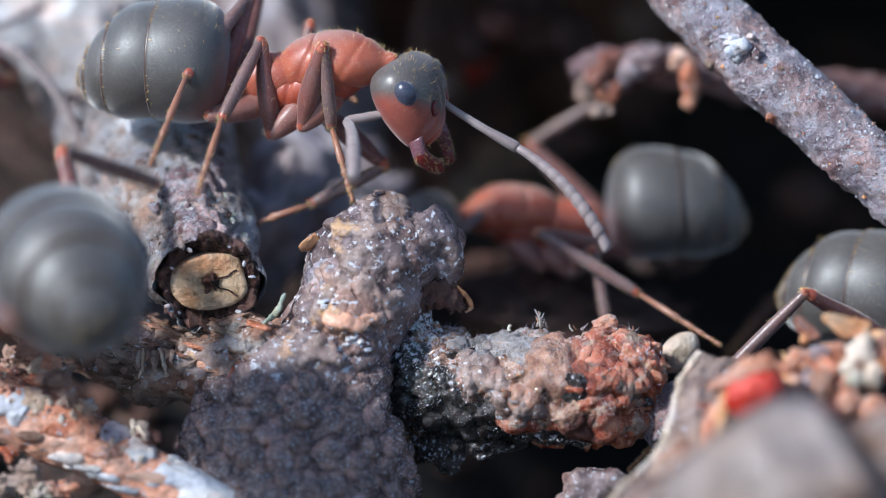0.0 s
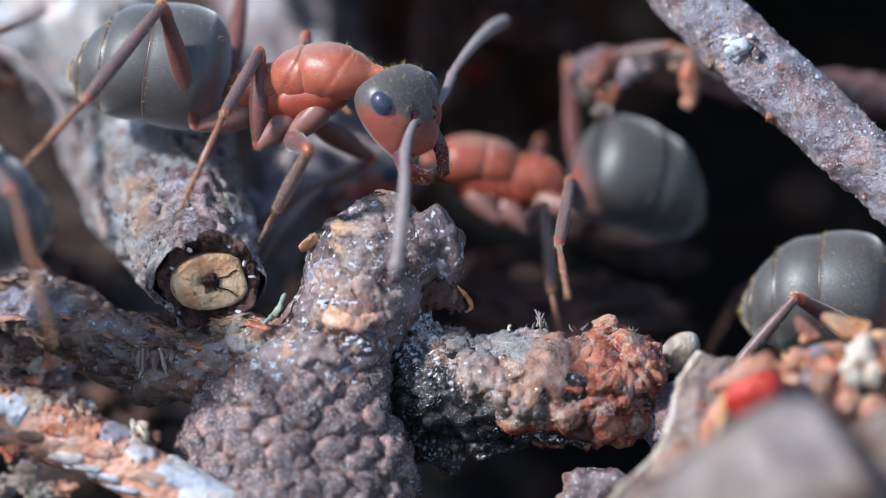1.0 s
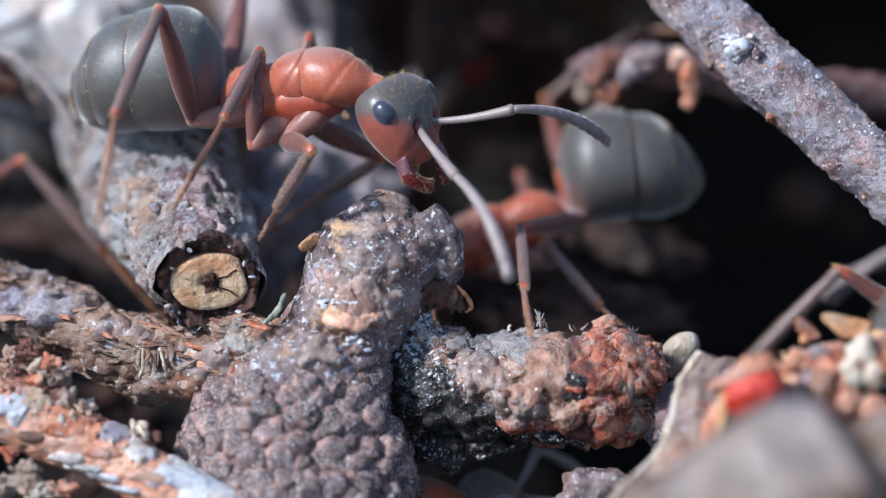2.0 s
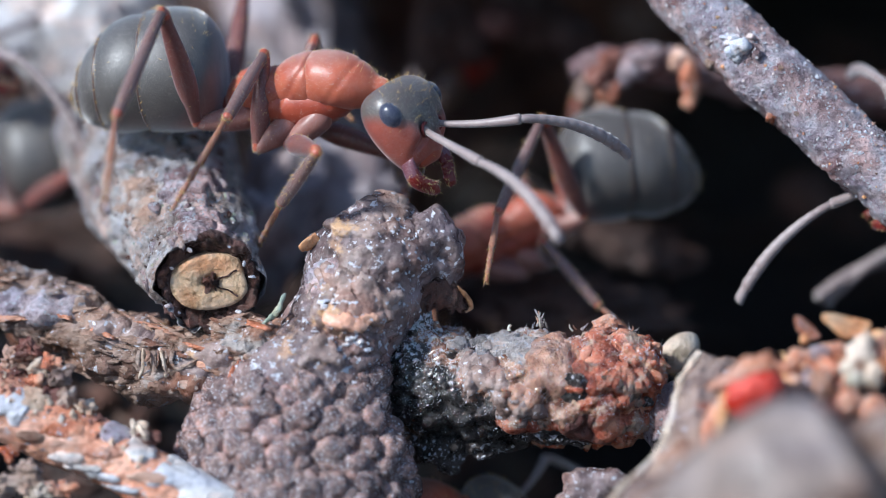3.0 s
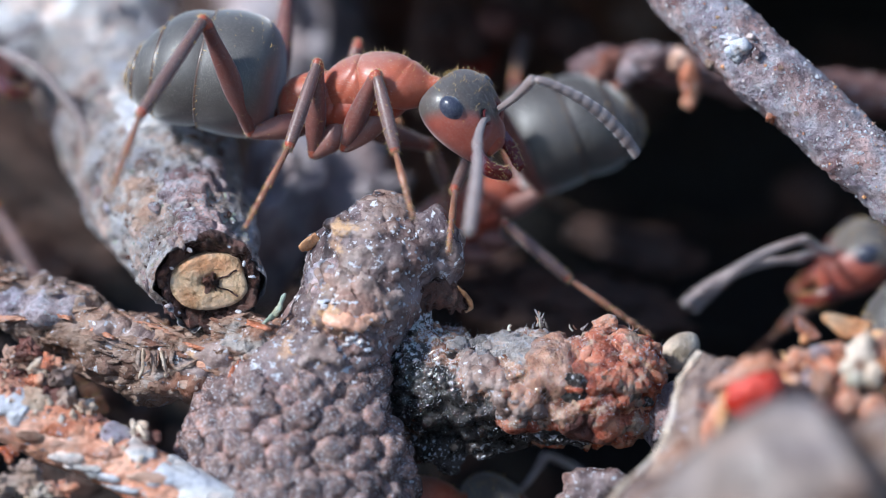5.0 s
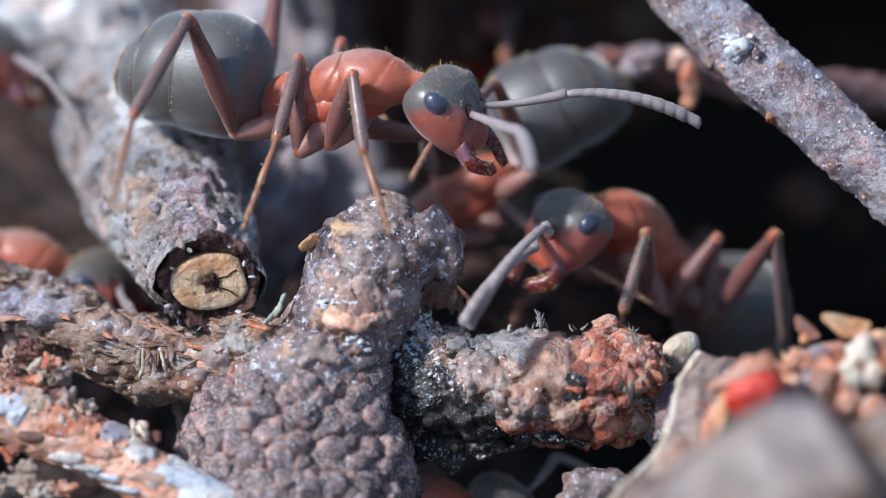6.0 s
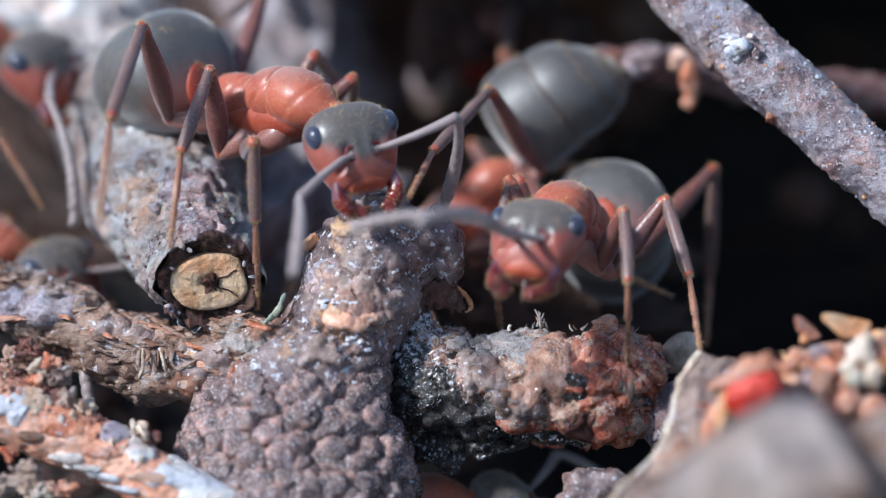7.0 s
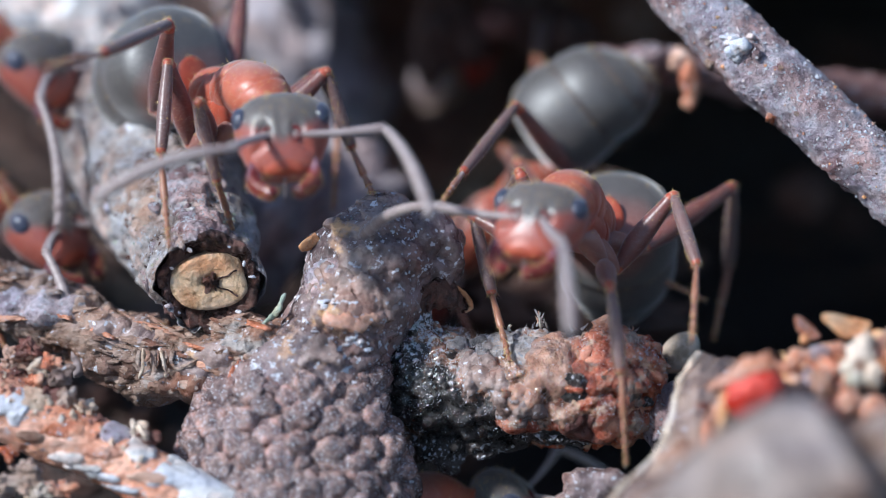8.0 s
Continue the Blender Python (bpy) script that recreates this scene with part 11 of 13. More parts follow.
    walk(p["funiculus_r"], drooping([at(0, 3.72, 1.09, 0.05, 102, 7.3, 23), at(4.7, 3.72, 1.09, 0.05, 102, 7.3, 23), at(5.2, 3.72, 1.09, 0.05, 102, 7.3, 23), at(5.5, 3.72, 1.09, 0.05, 102, 7.3, 23), at(5.8, 3.74, 0.93, -0.49, 101.3, 19.9, 20.1), at(6, 3.1, 1.09, -1.55, 109.8, 47.3, 34.9), at(6.13, 3.34, 1.06, -1.31, 106.9, 68.5, 31.5), at(6.27, 3.7, 0.86, -0.75, -61.2, 64.6, -137.6), at(6.37, 3.79, 0.49, -0.24, -64.2, 17.9, -141.8), at(6.5, 3.73, 0.29, -0.05, -64.4, -3.3, -142.7), at(6.73, 4.06, 0.06, -0.23, -65, 1.4, -106.5), at(7, 4.29, -0.17, -0.45, -62.7, 5.6, -70.2), at(7.27, 3.99, -1.13, -0.24, -67.2, 13.4, -96.9), at(7.5, 3.19, -1.77, -0.14, -75, 18.3, -125), at(8, 2.6, -1.96, -0.51, -75.2, 13.4, -125.7)]))
    walk(p["femur_fr"], [at(0, -0.35, -0.6, -0.9, 5.3, -30.2, -55.5), at(4.7, -0.35, -0.6, -0.9, 11.9, -30.2, -68.5), at(5.2, -0.35, -0.6, -0.9, -2.4, -30.2, -40.5), at(5.5, -0.35, -0.6, -0.9, 11.9, -30.2, -68.5), at(5.8, -0.35, -0.6, -0.9, 5.3, -30.2, -55.5), at(5.9, -0.35, -0.6, -0.9, 15.4, -12.9, -82.3), at(6, -0.35, -0.6, -0.9, 16.7, 6.6, -105.4), at(6.27, -0.35, -0.6, -0.9, 12.2, -27.2, -81.2), at(6.5, -0.35, -0.6, -0.9, -17.3, -53.4, -38), at(6.73, -0.35, -0.6, -0.9, -6.9, -58.9, -50.4), at(7, -0.35, -0.6, -0.9, 7.4, -62.8, -66.8), at(7.27, -0.35, -0.6, -0.9, 23.6, -45, -86.5), at(7.5, -0.35, -0.6, -0.9, 29.3, -25.4, -96.4), at(8, -0.35, -0.6, -0.9, 29.3, -21.3, -96.2)])
    walk(p["tibia_fr"], [at(0, 0.51, -1.85, -0.02, 1.5, 48.1, -43), at(4.7, 0.21, -2.01, -0.02, -8.2, 48.1, -56), at(5.2, 0.8, -1.58, -0.02, 12.8, 48.1, -28), at(5.5, 0.21, -2.01, -0.02, -8.2, 48.1, -56), at(5.8, 0.51, -1.85, -0.02, 1.5, 48.1, -43), at(5.9, -0.12, -2.29, -0.51, 26.7, 53.1, -10.7), at(6, -0.81, -2.28, -1.1, 52.3, 48.6, 21.9), at(6.27, -0.11, -2.14, -0.1, 16.2, 69.7, -19), at(6.5, 0.47, -1.24, 0.51, -55.1, 63.5, -95), at(6.73, 0.23, -1.3, 0.6, -54.3, 74.1, -94.1), at(7, -0.03, -1.33, 0.66, -50.1, 84.8, -89.9), at(7.27, -0.27, -1.84, 0.34, 167.1, 79.9, 127.1), at(7.5, -0.53, -2.17, -0.15, 159.9, 65.5, 119.5), at(8, -0.53, -2.22, -0.26, 134, 67.6, 91.4)])
    walk(p["tarsus_fr"], [at(0, 1.3, -2.58, -1.23, 7, 50.9, -36), at(4.7, 0.81, -2.9, -1.23, -3.1, 50.9, -49), at(5.2, 1.76, -2.09, -1.23, 18.8, 50.9, -21), at(5.5, 0.81, -2.9, -1.23, -3.1, 50.9, -49), at(5.8, 1.3, -2.58, -1.23, 7, 50.9, -36), at(5.9, 0.83, -2.47, -1.8, 51.6, 49.3, 20.3), at(6, 0.18, -1.88, -2.32, 75.1, 27.5, 56.6), at(6.27, 0.42, -2.32, -1.62, 67.5, 52.8, 45.2), at(6.5, 0.41, -1.96, -0.94, 30.9, 74.1, 5.3), at(6.73, 0.19, -1.74, -0.96, -162, 78.7, 172.7), at(7, -0.03, -1.48, -0.96, -156.8, 51.8, 178.2), at(7.27, -0.45, -1.61, -1.26, 125.6, 70, 93.8), at(7.5, -0.86, -1.59, -1.62, 79.5, 39.9, 40.5), at(8, -0.54, -1.6, -1.76, 83.6, 48.6, 46.3)])
    walk(p["femur_mr"], [at(0, -0.95, -0.7, -0.95, -2.3, -36.7, -96.1), at(4.7, -0.95, -0.7, -0.95, -10.1, -36.7, -83.1), at(5.2, -0.95, -0.7, -0.95, 6.8, -36.7, -111.1), at(5.5, -0.95, -0.7, -0.95, -10.1, -36.7, -83.1), at(5.8, -0.95, -0.7, -0.95, -2.3, -36.7, -96.1), at(5.9, -0.95, -0.7, -0.95, -11.6, -52.6, -83.1), at(6, -0.95, -0.7, -0.95, -34.1, -65.6, -57.2), at(6.5, -0.95, -0.7, -0.95, -34.1, -65.6, -57.2), at(7, -0.95, -0.7, -0.95, -34.1, -65.6, -57.2), at(7.5, -0.95, -0.7, -0.95, -34.1, -65.6, -57.2), at(8, -0.95, -0.7, -0.95, -32.7, -63, -58.7)])
    walk(p["tibia_mr"], [at(0, -1.11, -2.18, 0.15, -9.2, 57.6, -110.8), at(4.7, -0.77, -2.17, 0.15, 1.8, 57.6, -97.8), at(5.2, -1.48, -2.08, 0.15, -21.9, 57.6, -125.8), at(5.5, -0.77, -2.17, 0.15, 1.8, 57.6, -97.8), at(5.8, -1.11, -2.18, 0.15, -9.2, 57.6, -110.8), at(5.9, -0.82, -1.82, 0.52, -32.5, 51.4, -139.2), at(6, -0.54, -1.34, 0.73, -46.6, 40.2, -158.7), at(6.5, -0.54, -1.34, 0.73, -46.6, 40.2, -158.7), at(7, -0.54, -1.34, 0.73, -46.6, 40.2, -158.7), at(7.5, -0.54, -1.34, 0.73, -46.6, 40.2, -158.7), at(8, -0.51, -1.42, 0.7, -42.7, 31.1, -152)])
    walk(p["tarsus_mr"], [at(0, -1.46, -3.1, -1.41, -22.7, 59.5, -125.9), at(4.7, -0.91, -3.15, -1.41, -11.5, 59.5, -112.9), at(5.2, -2.06, -2.89, -1.41, -35.7, 59.5, -140.9), at(5.5, -0.91, -3.15, -1.41, -11.5, 59.5, -112.9), at(5.8, -1.46, -3.1, -1.41, -22.7, 59.5, -125.9), at(5.9, -1.69, -2.57, -0.93, -39.8, 41.2, -147.7), at(6, -1.85, -1.86, -0.46, -45.9, 20.7, -159.3), at(6.5, -1.85, -1.86, -0.46, -45.9, 20.7, -159.3), at(7, -1.85, -1.86, -0.46, -45.9, 20.7, -159.3), at(7.5, -1.85, -1.86, -0.46, -45.9, 20.7, -159.3), at(8, -1.91, -2.16, -0.26, -46.3, 27.8, -160.2)])
    walk(p["femur_hr"], [at(0, -2.05, -0.85, -0.35, -3.9, -36.4, -133.5), at(4.7, -2.05, -0.85, -0.35, 3.9, -36.4, -146.5), at(5.2, -2.05, -0.85, -0.35, -13, -36.4, -118.5), at(5.5, -2.05, -0.85, -0.35, 3.9, -36.4, -146.5), at(5.8, -2.05, -0.85, -0.35, -3.9, -36.4, -133.5), at(6, -2.05, -0.85, -0.35, -4.5, -36.4, -132.5), at(6.5, -2.05, -0.85, -0.35, -4.5, -36.4, -132.5), at(7, -2.05, -0.85, -0.35, -4.5, -36.4, -132.5), at(7.5, -2.05, -0.85, -0.35, -4.5, -36.4, -132.5), at(8, -2.05, -0.85, -0.35, -4.5, -36.4, -132.5)])
    walk(p["tibia_hr"], [at(0, -3.55, -2.43, 1.25, -5.1, 44.1, -147.3), at(4.7, -3.86, -2.05, 1.25, -14.2, 44.1, -160.3), at(5.2, -3.09, -2.76, 1.25, 5.5, 44.1, -132.3), at(5.5, -3.86, -2.05, 1.25, -14.2, 44.1, -160.3), at(5.8, -3.55, -2.43, 1.25, -5.1, 44.1, -147.3), at(6, -3.52, -2.45, 1.25, -4.4, 44.1, -146.3), at(6.5, -3.52, -2.45, 1.25, -4.4, 44.1, -146.3), at(7, -3.52, -2.45, 1.25, -4.4, 44.1, -146.3), at(7.5, -3.52, -2.45, 1.25, -4.4, 44.1, -146.3), at(8, -3.52, -2.45, 1.25, -4.4, 44.1, -146.3)])
    walk(p["tarsus_hr"], [at(0, -5.09, -3.41, -0.52, -10.5, 46.2, -154.4), at(4.7, -5.59, -2.67, -0.52, -19.9, 46.2, -167.4), at(5.2, -4.32, -4.11, -0.52, 0.5, 46.2, -139.4), at(5.5, -5.59, -2.67, -0.52, -19.9, 46.2, -167.4), at(5.8, -5.09, -3.41, -0.52, -10.5, 46.2, -154.4), at(6, -5.04, -3.47, -0.52, -9.8, 46.2, -153.4), at(6.5, -5.04, -3.47, -0.52, -9.8, 46.2, -153.4), at(7, -5.04, -3.47, -0.52, -9.8, 46.2, -153.4), at(7.5, -5.04, -3.47, -0.52, -9.8, 46.2, -153.4), at(8, -5.04, -3.47, -0.52, -9.8, 46.2, -153.4)])
    ant = ANTS[4]
    p = roles(ant)
    walk(ant, [at(0, -9.08, -1.81, 6.59, 0, 0, 132), at(0.25, -11.67, -1.37, 8.66, 0, -15, 150), at(0.5, -15.26, -1.67, 7.26, 0, -8, 172), at(1, -13.17, -1.73, 7.11, 0, -4, 172), at(1.5, -15.44, 0.31, 6.85, 0, -4, 172), at(2.5, -19.17, 2.19, 6.18, 0, -4, 172), at(8, -20.31, 2.19, 6.18, 0, -4, 172)])
    walk(p["head"], [at(0, 1.48, 0, 0, 0, 30, 0), at(8, 1.48, 0, 0, 0, 30, 0)])
    walk(p["gaster"], [at(0, -2.1, 0, -0.18, 0, 6, -25), at(0.25, -2.1, 0, -0.18, 0, -22, -10), at(0.5, -2.1, 0, -0.18, 0, -10, 0), at(1, -2.1, 0, -0.18, 0, 12, 0), at(1.5, -2.1, 0, -0.18, 0, 12, 0), at(2.5, -2.1, 0, -0.18, 0, 0, 0), at(8, -2.1, 0, -0.18, 0, 0, 0)])
    walk(p["scape_l"], [at(0, 2.71, 0.24, -0.18, 115.5, -4.8, 53), at(8, 2.71, 0.24, -0.18, 115.5, -4.8, 53)])
    walk(p["funiculus_l"], drooping([at(0, 3.72, 1.58, -0.04, 102, 47.1, 23.1), at(8, 3.72, 1.58, -0.04, 102, 47.1, 23.1)]))
    walk(p["femur_fl"], [at(0, -0.35, 0.6, -0.9, -4.8, -30.2, 54.5), at(0.25, -0.35, 0.6, -0.9, -9.8, -30.2, 64.5), at(0.5, -0.35, 0.6, -0.9, -4.8, -30.2, 54.5), at(1, -0.35, 0.6, -0.9, -4.8, -30.2, 54.5), at(1.5, -0.35, 0.6, -0.9, -10.8, -30.2, 66.5), at(2.5, -0.35, 0.6, -0.9, 1.4, -30.2, 42.5), at(8, -0.35, 0.6, -0.9, -4.7, -30.2, 54.5)])
    walk(p["tibia_fl"], [at(0, 0.53, 1.83, -0.02, -2.2, 48.1, 42), at(0.25, 0.3, 1.97, -0.02, 5.2, 48.1, 52), at(0.5, 0.53, 1.83, -0.02, -2.2, 48.1, 42), at(1, 0.53, 1.83, -0.02, -2.2, 48.1, 42), at(1.5, 0.25, 1.99, -0.02, 6.7, 48.1, 54), at(2.5, 0.77, 1.62, -0.02, -11.3, 48.1, 30), at(8, 0.53, 1.83, -0.02, -2.3, 48.1, 42)])
    walk(p["tarsus_fl"], [at(0, 1.33, 2.55, -1.23, -7.8, 50.9, 35), at(0.25, 0.97, 2.82, -1.23, 0, 50.9, 45), at(0.5, 1.33, 2.55, -1.23, -7.8, 50.9, 35), at(1, 1.33, 2.55, -1.23, -7.8, 50.9, 35), at(1.5, 0.89, 2.86, -1.23, 1.5, 50.9, 47), at(2.5, 1.7, 2.16, -1.23, -17.2, 50.9, 23), at(8, 1.33, 2.55, -1.23, -7.9, 50.9, 35)])
    walk(p["femur_ml"], [at(0, -0.95, 0.7, -0.95, 1.7, -36.7, 97.1), at(0.25, -0.95, 0.7, -0.95, 7.7, -36.7, 87.1), at(0.5, -0.95, 0.7, -0.95, 1.7, -36.7, 97.1), at(1, -0.95, 0.7, -0.95, 1.7, -36.7, 97.1), at(1.5, -0.95, 0.7, -0.95, 8.9, -36.7, 85.1), at(2.5, -0.95, 0.7, -0.95, -5.6, -36.7, 109.1), at(8, -0.95, 0.7, -0.95, 1.6, -36.7, 97.1)])
    walk(p["tibia_ml"], [at(0, -1.13, 2.17, 0.15, 10, 57.6, 111.8), at(0.25, -0.88, 2.18, 0.15, 1.6, 57.6, 101.8), at(0.5, -1.13, 2.17, 0.15, 10, 57.6, 111.8), at(1, -1.13, 2.17, 0.15, 10, 57.6, 111.8), at(1.5, -0.82, 2.18, 0.15, -0.1, 57.6, 99.8), at(2.5, -1.44, 2.1, 0.15, 20.2, 57.6, 123.8), at(8, -1.13, 2.17, 0.15, 10.1, 57.6, 111.8)])
    walk(p["tarsus_ml"], [at(0, -1.5, 3.09, -1.41, 23.6, 59.5, 126.9), at(0.25, -1.08, 3.15, -1.41, 15, 59.5, 116.9), at(0.5, -1.5, 3.09, -1.41, 23.6, 59.5, 126.9), at(1, -1.5, 3.09, -1.41, 23.6, 59.5, 126.9), at(1.5, -0.99, 3.15, -1.41, 13.2, 59.5, 114.9), at(2.5, -1.99, 2.92, -1.41, 34, 59.5, 138.9), at(8, -1.5, 3.09, -1.41, 23.6, 59.5, 126.9)])
    walk(p["femur_hl"], [at(0, -2.05, 0.85, -0.35, 7.3, -32.5, 126.6), at(0.13, -2.05, 0.85, -0.35, 3, -34.7, 134.4), at(0.25, -2.05, 0.85, -0.35, -1.7, -36.4, 142.5), at(0.37, -2.05, 0.85, -0.35, -23.7, -46.6, 175), at(0.5, -2.05, 0.85, -0.35, -51.5, -45.3, -147), at(1, -2.05, 0.85, -0.35, -69.3, -62.4, -125.3), at(1.27, -2.05, 0.85, -0.35, -15.8, -57.9, 174.5), at(1.5, -2.05, 0.85, -0.35, 6.7, -36.4, 144.5), at(2.5, -2.05, 0.85, -0.35, 21.1, -36.4, 120.5), at(5.27, -2.05, 0.85, -0.35, -6.3, -63.2, 155), at(8, -2.05, 0.85, -0.35, -79.4, -62.4, -125.3)])
    walk(p["tibia_hl"], [at(0, -3.41, 2.68, 1.1, -1.9, -6.2, 157.3), at(0.13, -3.6, 2.44, 1.19, -2, 19, 156.9), at(0.25, -3.77, 2.17, 1.25, -2.3, 44.1, 156.3), at(0.37, -3.9, 1.01, 1.61, -3.9, 15.1, 153.1), at(0.5, -3.64, -0.18, 1.57, -3.9, -14, 150.7), at(1, -2.77, -0.17, 2.04, -2.7, 7.4, 130), at(1.27, -3.48, 0.99, 1.94, 0.8, 26.4, 141.9), at(1.5, -3.82, 2.11, 1.25, 10.4, 44.1, 158.3), at(2.5, -3.15, 2.72, 1.25, -6.4, 44.1, 134.3), at(5.27, -3.15, 1.36, 2.06, -7.8, 25.8, 131.8), at(8, -2.77, -0.17, 2.04, -8.4, 7.4, 130)])
    walk(p["tarsus_hl"], [at(0, -5.75, 3.66, 1.38, 130, 54.2, -95.8), at(0.13, -5.82, 3.38, 0.36, 81.2, 61.9, -152), at(0.25, -5.45, 2.91, -0.52, 44.1, 46.2, 163.4), at(0.37, -6.09, 2.13, 0.95, 37.9, 53.4, 155.3), at(0.5, -5.8, 1.03, 2.19, 28.5, 59.7, 144.1), at(1, -4.4, 1.77, 1.72, 25.6, 62.4, 140.8), at(1.27, -5.27, 2.4, 0.8, 38.3, 54.9, 155.6), at(1.5, -5.52, 2.79, -0.52, 45.9, 46.2, 165.4), at(2.5, -4.43, 4.03, -0.52, 28.5, 46.2, 141.4), at(5.27, -4.68, 3.08, 0.95, 28.3, 54.3, 141.2), at(8, -4.4, 1.77, 1.72, 28, 62.4, 140.8)])
    walk(p["scape_r"], [at(0, 2.71, -0.24, -0.18, 64.5, -4.8, -53), at(8, 2.71, -0.24, -0.18, 64.5, -4.8, -53)])
    walk(p["funiculus_r"], drooping([at(0, 3.72, -1.58, -0.04, 78, 47.1, -23.1), at(8, 3.72, -1.58, -0.04, 78, 47.1, -23.1)]))
    walk(p["femur_fr"], [at(0, -0.35, -0.6, -0.9, 4.8, -30.2, -54.5), at(0.25, -0.35, -0.6, -0.9, 9.8, -30.2, -64.5), at(0.5, -0.35, -0.6, -0.9, 4.8, -30.2, -54.5), at(1, -0.35, -0.6, -0.9, 4.8, -30.2, -54.5), at(1.5, -0.35, -0.6, -0.9, 10.8, -30.2, -66.5), at(2.5, -0.35, -0.6, -0.9, -1.4, -30.2, -42.5), at(8, -0.35, -0.6, -0.9, 4.7, -30.2, -54.5)])
    walk(p["tibia_fr"], [at(0, 0.53, -1.83, -0.02, 2.2, 48.1, -42), at(0.25, 0.3, -1.97, -0.02, -5.2, 48.1, -52), at(0.5, 0.53, -1.83, -0.02, 2.2, 48.1, -42), at(1, 0.53, -1.83, -0.02, 2.2, 48.1, -42), at(1.5, 0.25, -1.99, -0.02, -6.7, 48.1, -54), at(2.5, 0.77, -1.62, -0.02, 11.3, 48.1, -30), at(8, 0.53, -1.83, -0.02, 2.3, 48.1, -42)])
    walk(p["tarsus_fr"], [at(0, 1.33, -2.55, -1.23, 7.8, 50.9, -35), at(0.25, 0.97, -2.82, -1.23, 0, 50.9, -45), at(0.5, 1.33, -2.55, -1.23, 7.8, 50.9, -35), at(1, 1.33, -2.55, -1.23, 7.8, 50.9, -35), at(1.5, 0.89, -2.86, -1.23, -1.5, 50.9, -47), at(2.5, 1.7, -2.16, -1.23, 17.2, 50.9, -23), at(8, 1.33, -2.55, -1.23, 7.9, 50.9, -35)])
    walk(p["femur_mr"], [at(0, -0.95, -0.7, -0.95, -34.8, -39.4, -52.4), at(0.25, -0.95, -0.7, -0.95, -13, -36.7, -87.1), at(0.5, -0.95, -0.7, -0.95, -34.8, -39.4, -52.4), at(1, -0.95, -0.7, -0.95, -34.8, -39.4, -52.4), at(1.5, -0.95, -0.7, -0.95, -14.3, -36.7, -85.1), at(2.5, -0.95, -0.7, -0.95, 0.2, -36.7, -109.1), at(5.27, -0.95, -0.7, -0.95, -17.6, -41.6, -81.3), at(8, -0.95, -0.7, -0.95, -36.7, -39.4, -52.4)])
    walk(p["tibia_mr"], [at(0, -0.08, -1.83, 0.22, 10, 30.9, -81.1), at(0.25, -0.88, -2.18, 0.15, -5, 57.6, -101.8), at(0.5, -0.08, -1.83, 0.22, 10, 30.9, -81.1), at(1, -0.08, -1.83, 0.22, 10, 30.9, -81.1), at(1.5, -0.82, -2.18, 0.15, -3.5, 57.6, -99.8), at(2.5, -1.44, -2.1, 0.15, -23.9, 57.6, -123.8), at(5.27, -0.74, -2.07, 0.28, -2.7, 46.2, -97.3), at(8, -0.08, -1.83, 0.22, 7.5, 30.9, -81.1)])
    walk(p["tarsus_mr"], [at(0, 0.17, -3.4, -0.73, 16.3, 34.1, -72.5), at(0.25, -1.08, -3.15, -1.41, -17.6, 59.5, -116.9), at(0.5, 0.17, -3.4, -0.73, 16.3, 34.1, -72.5), at(1, 0.17, -3.4, -0.73, 16.3, 34.1, -72.5), at(1.5, -0.99, -3.15, -1.41, -16, 59.5, -114.9), at(2.5, -1.99, -2.92, -1.41, -36.8, 59.5, -138.9), at(5.27, -0.9, -3.34, -1.06, -1.5, 51.5, -96.8), at(8, 0.17, -3.4, -0.73, 15.3, 34.1, -72.5)])
    walk(p["femur_hr"], [at(0, -2.05, -0.85, -0.35, -128, -39.6, -23.5), at(0.13, -2.05, -0.85, -0.35, -114.5, -22.7, -49.1), at(0.25, -2.05, -0.85, -0.35, -110.1, -2.7, -68.6), at(0.37, -2.05, -0.85, -0.35, -100.9, -29.3, -100.4), at(0.5, -2.05, -0.85, -0.35, -71.2, -44.3, -147.8), at(1, -2.05, -0.85, -0.35, -112, -53.9, -95.5), at(1.27, -2.05, -0.85, -0.35, -89.7, -47.8, -124), at(1.5, -2.05, -0.85, -0.35, -75.8, -36.4, -144.5), at(2.5, -2.05, -0.85, -0.35, -90.2, -36.4, -120.5), at(5.27, -2.05, -0.85, -0.35, -97.1, -45.8, -110), at(8, -2.05, -0.85, -0.35, -108.3, -53.9, -95.5)])
    walk(p["tibia_hr"], [at(0, -0.14, -1.68, 1.37, 37.8, 27.7, -80.9), at(0.13, -0.42, -2.73, 0.69, 33, 27.6, -91.2), at(0.25, -1.06, -3.36, -0.22, 28.4, 26.8, -101.4), at(0.37, -2.47, -3.17, 0.97, 24.1, 20, -112.1), at(0.5, -3.68, -1.88, 1.54, 21.4, 12.7, -121.9), at(1, -2.2, -2.43, 1.83, 23.5, -2.5, -98), at(1.27, -3.07, -2.35, 1.65, 18.8, 23.7, -122.7), at(1.5, -3.82, -2.11, 1.25, -1.8, 44.1, -158.3), at(2.5, -3.15, -2.72, 1.25, 15, 44.1, -134.3), at(5.27, -2.69, -2.62, 1.59, 26.9, 21.8, -113.1), at(8, -2.2, -2.43, 1.83, 29.5, -2.5, -98)])
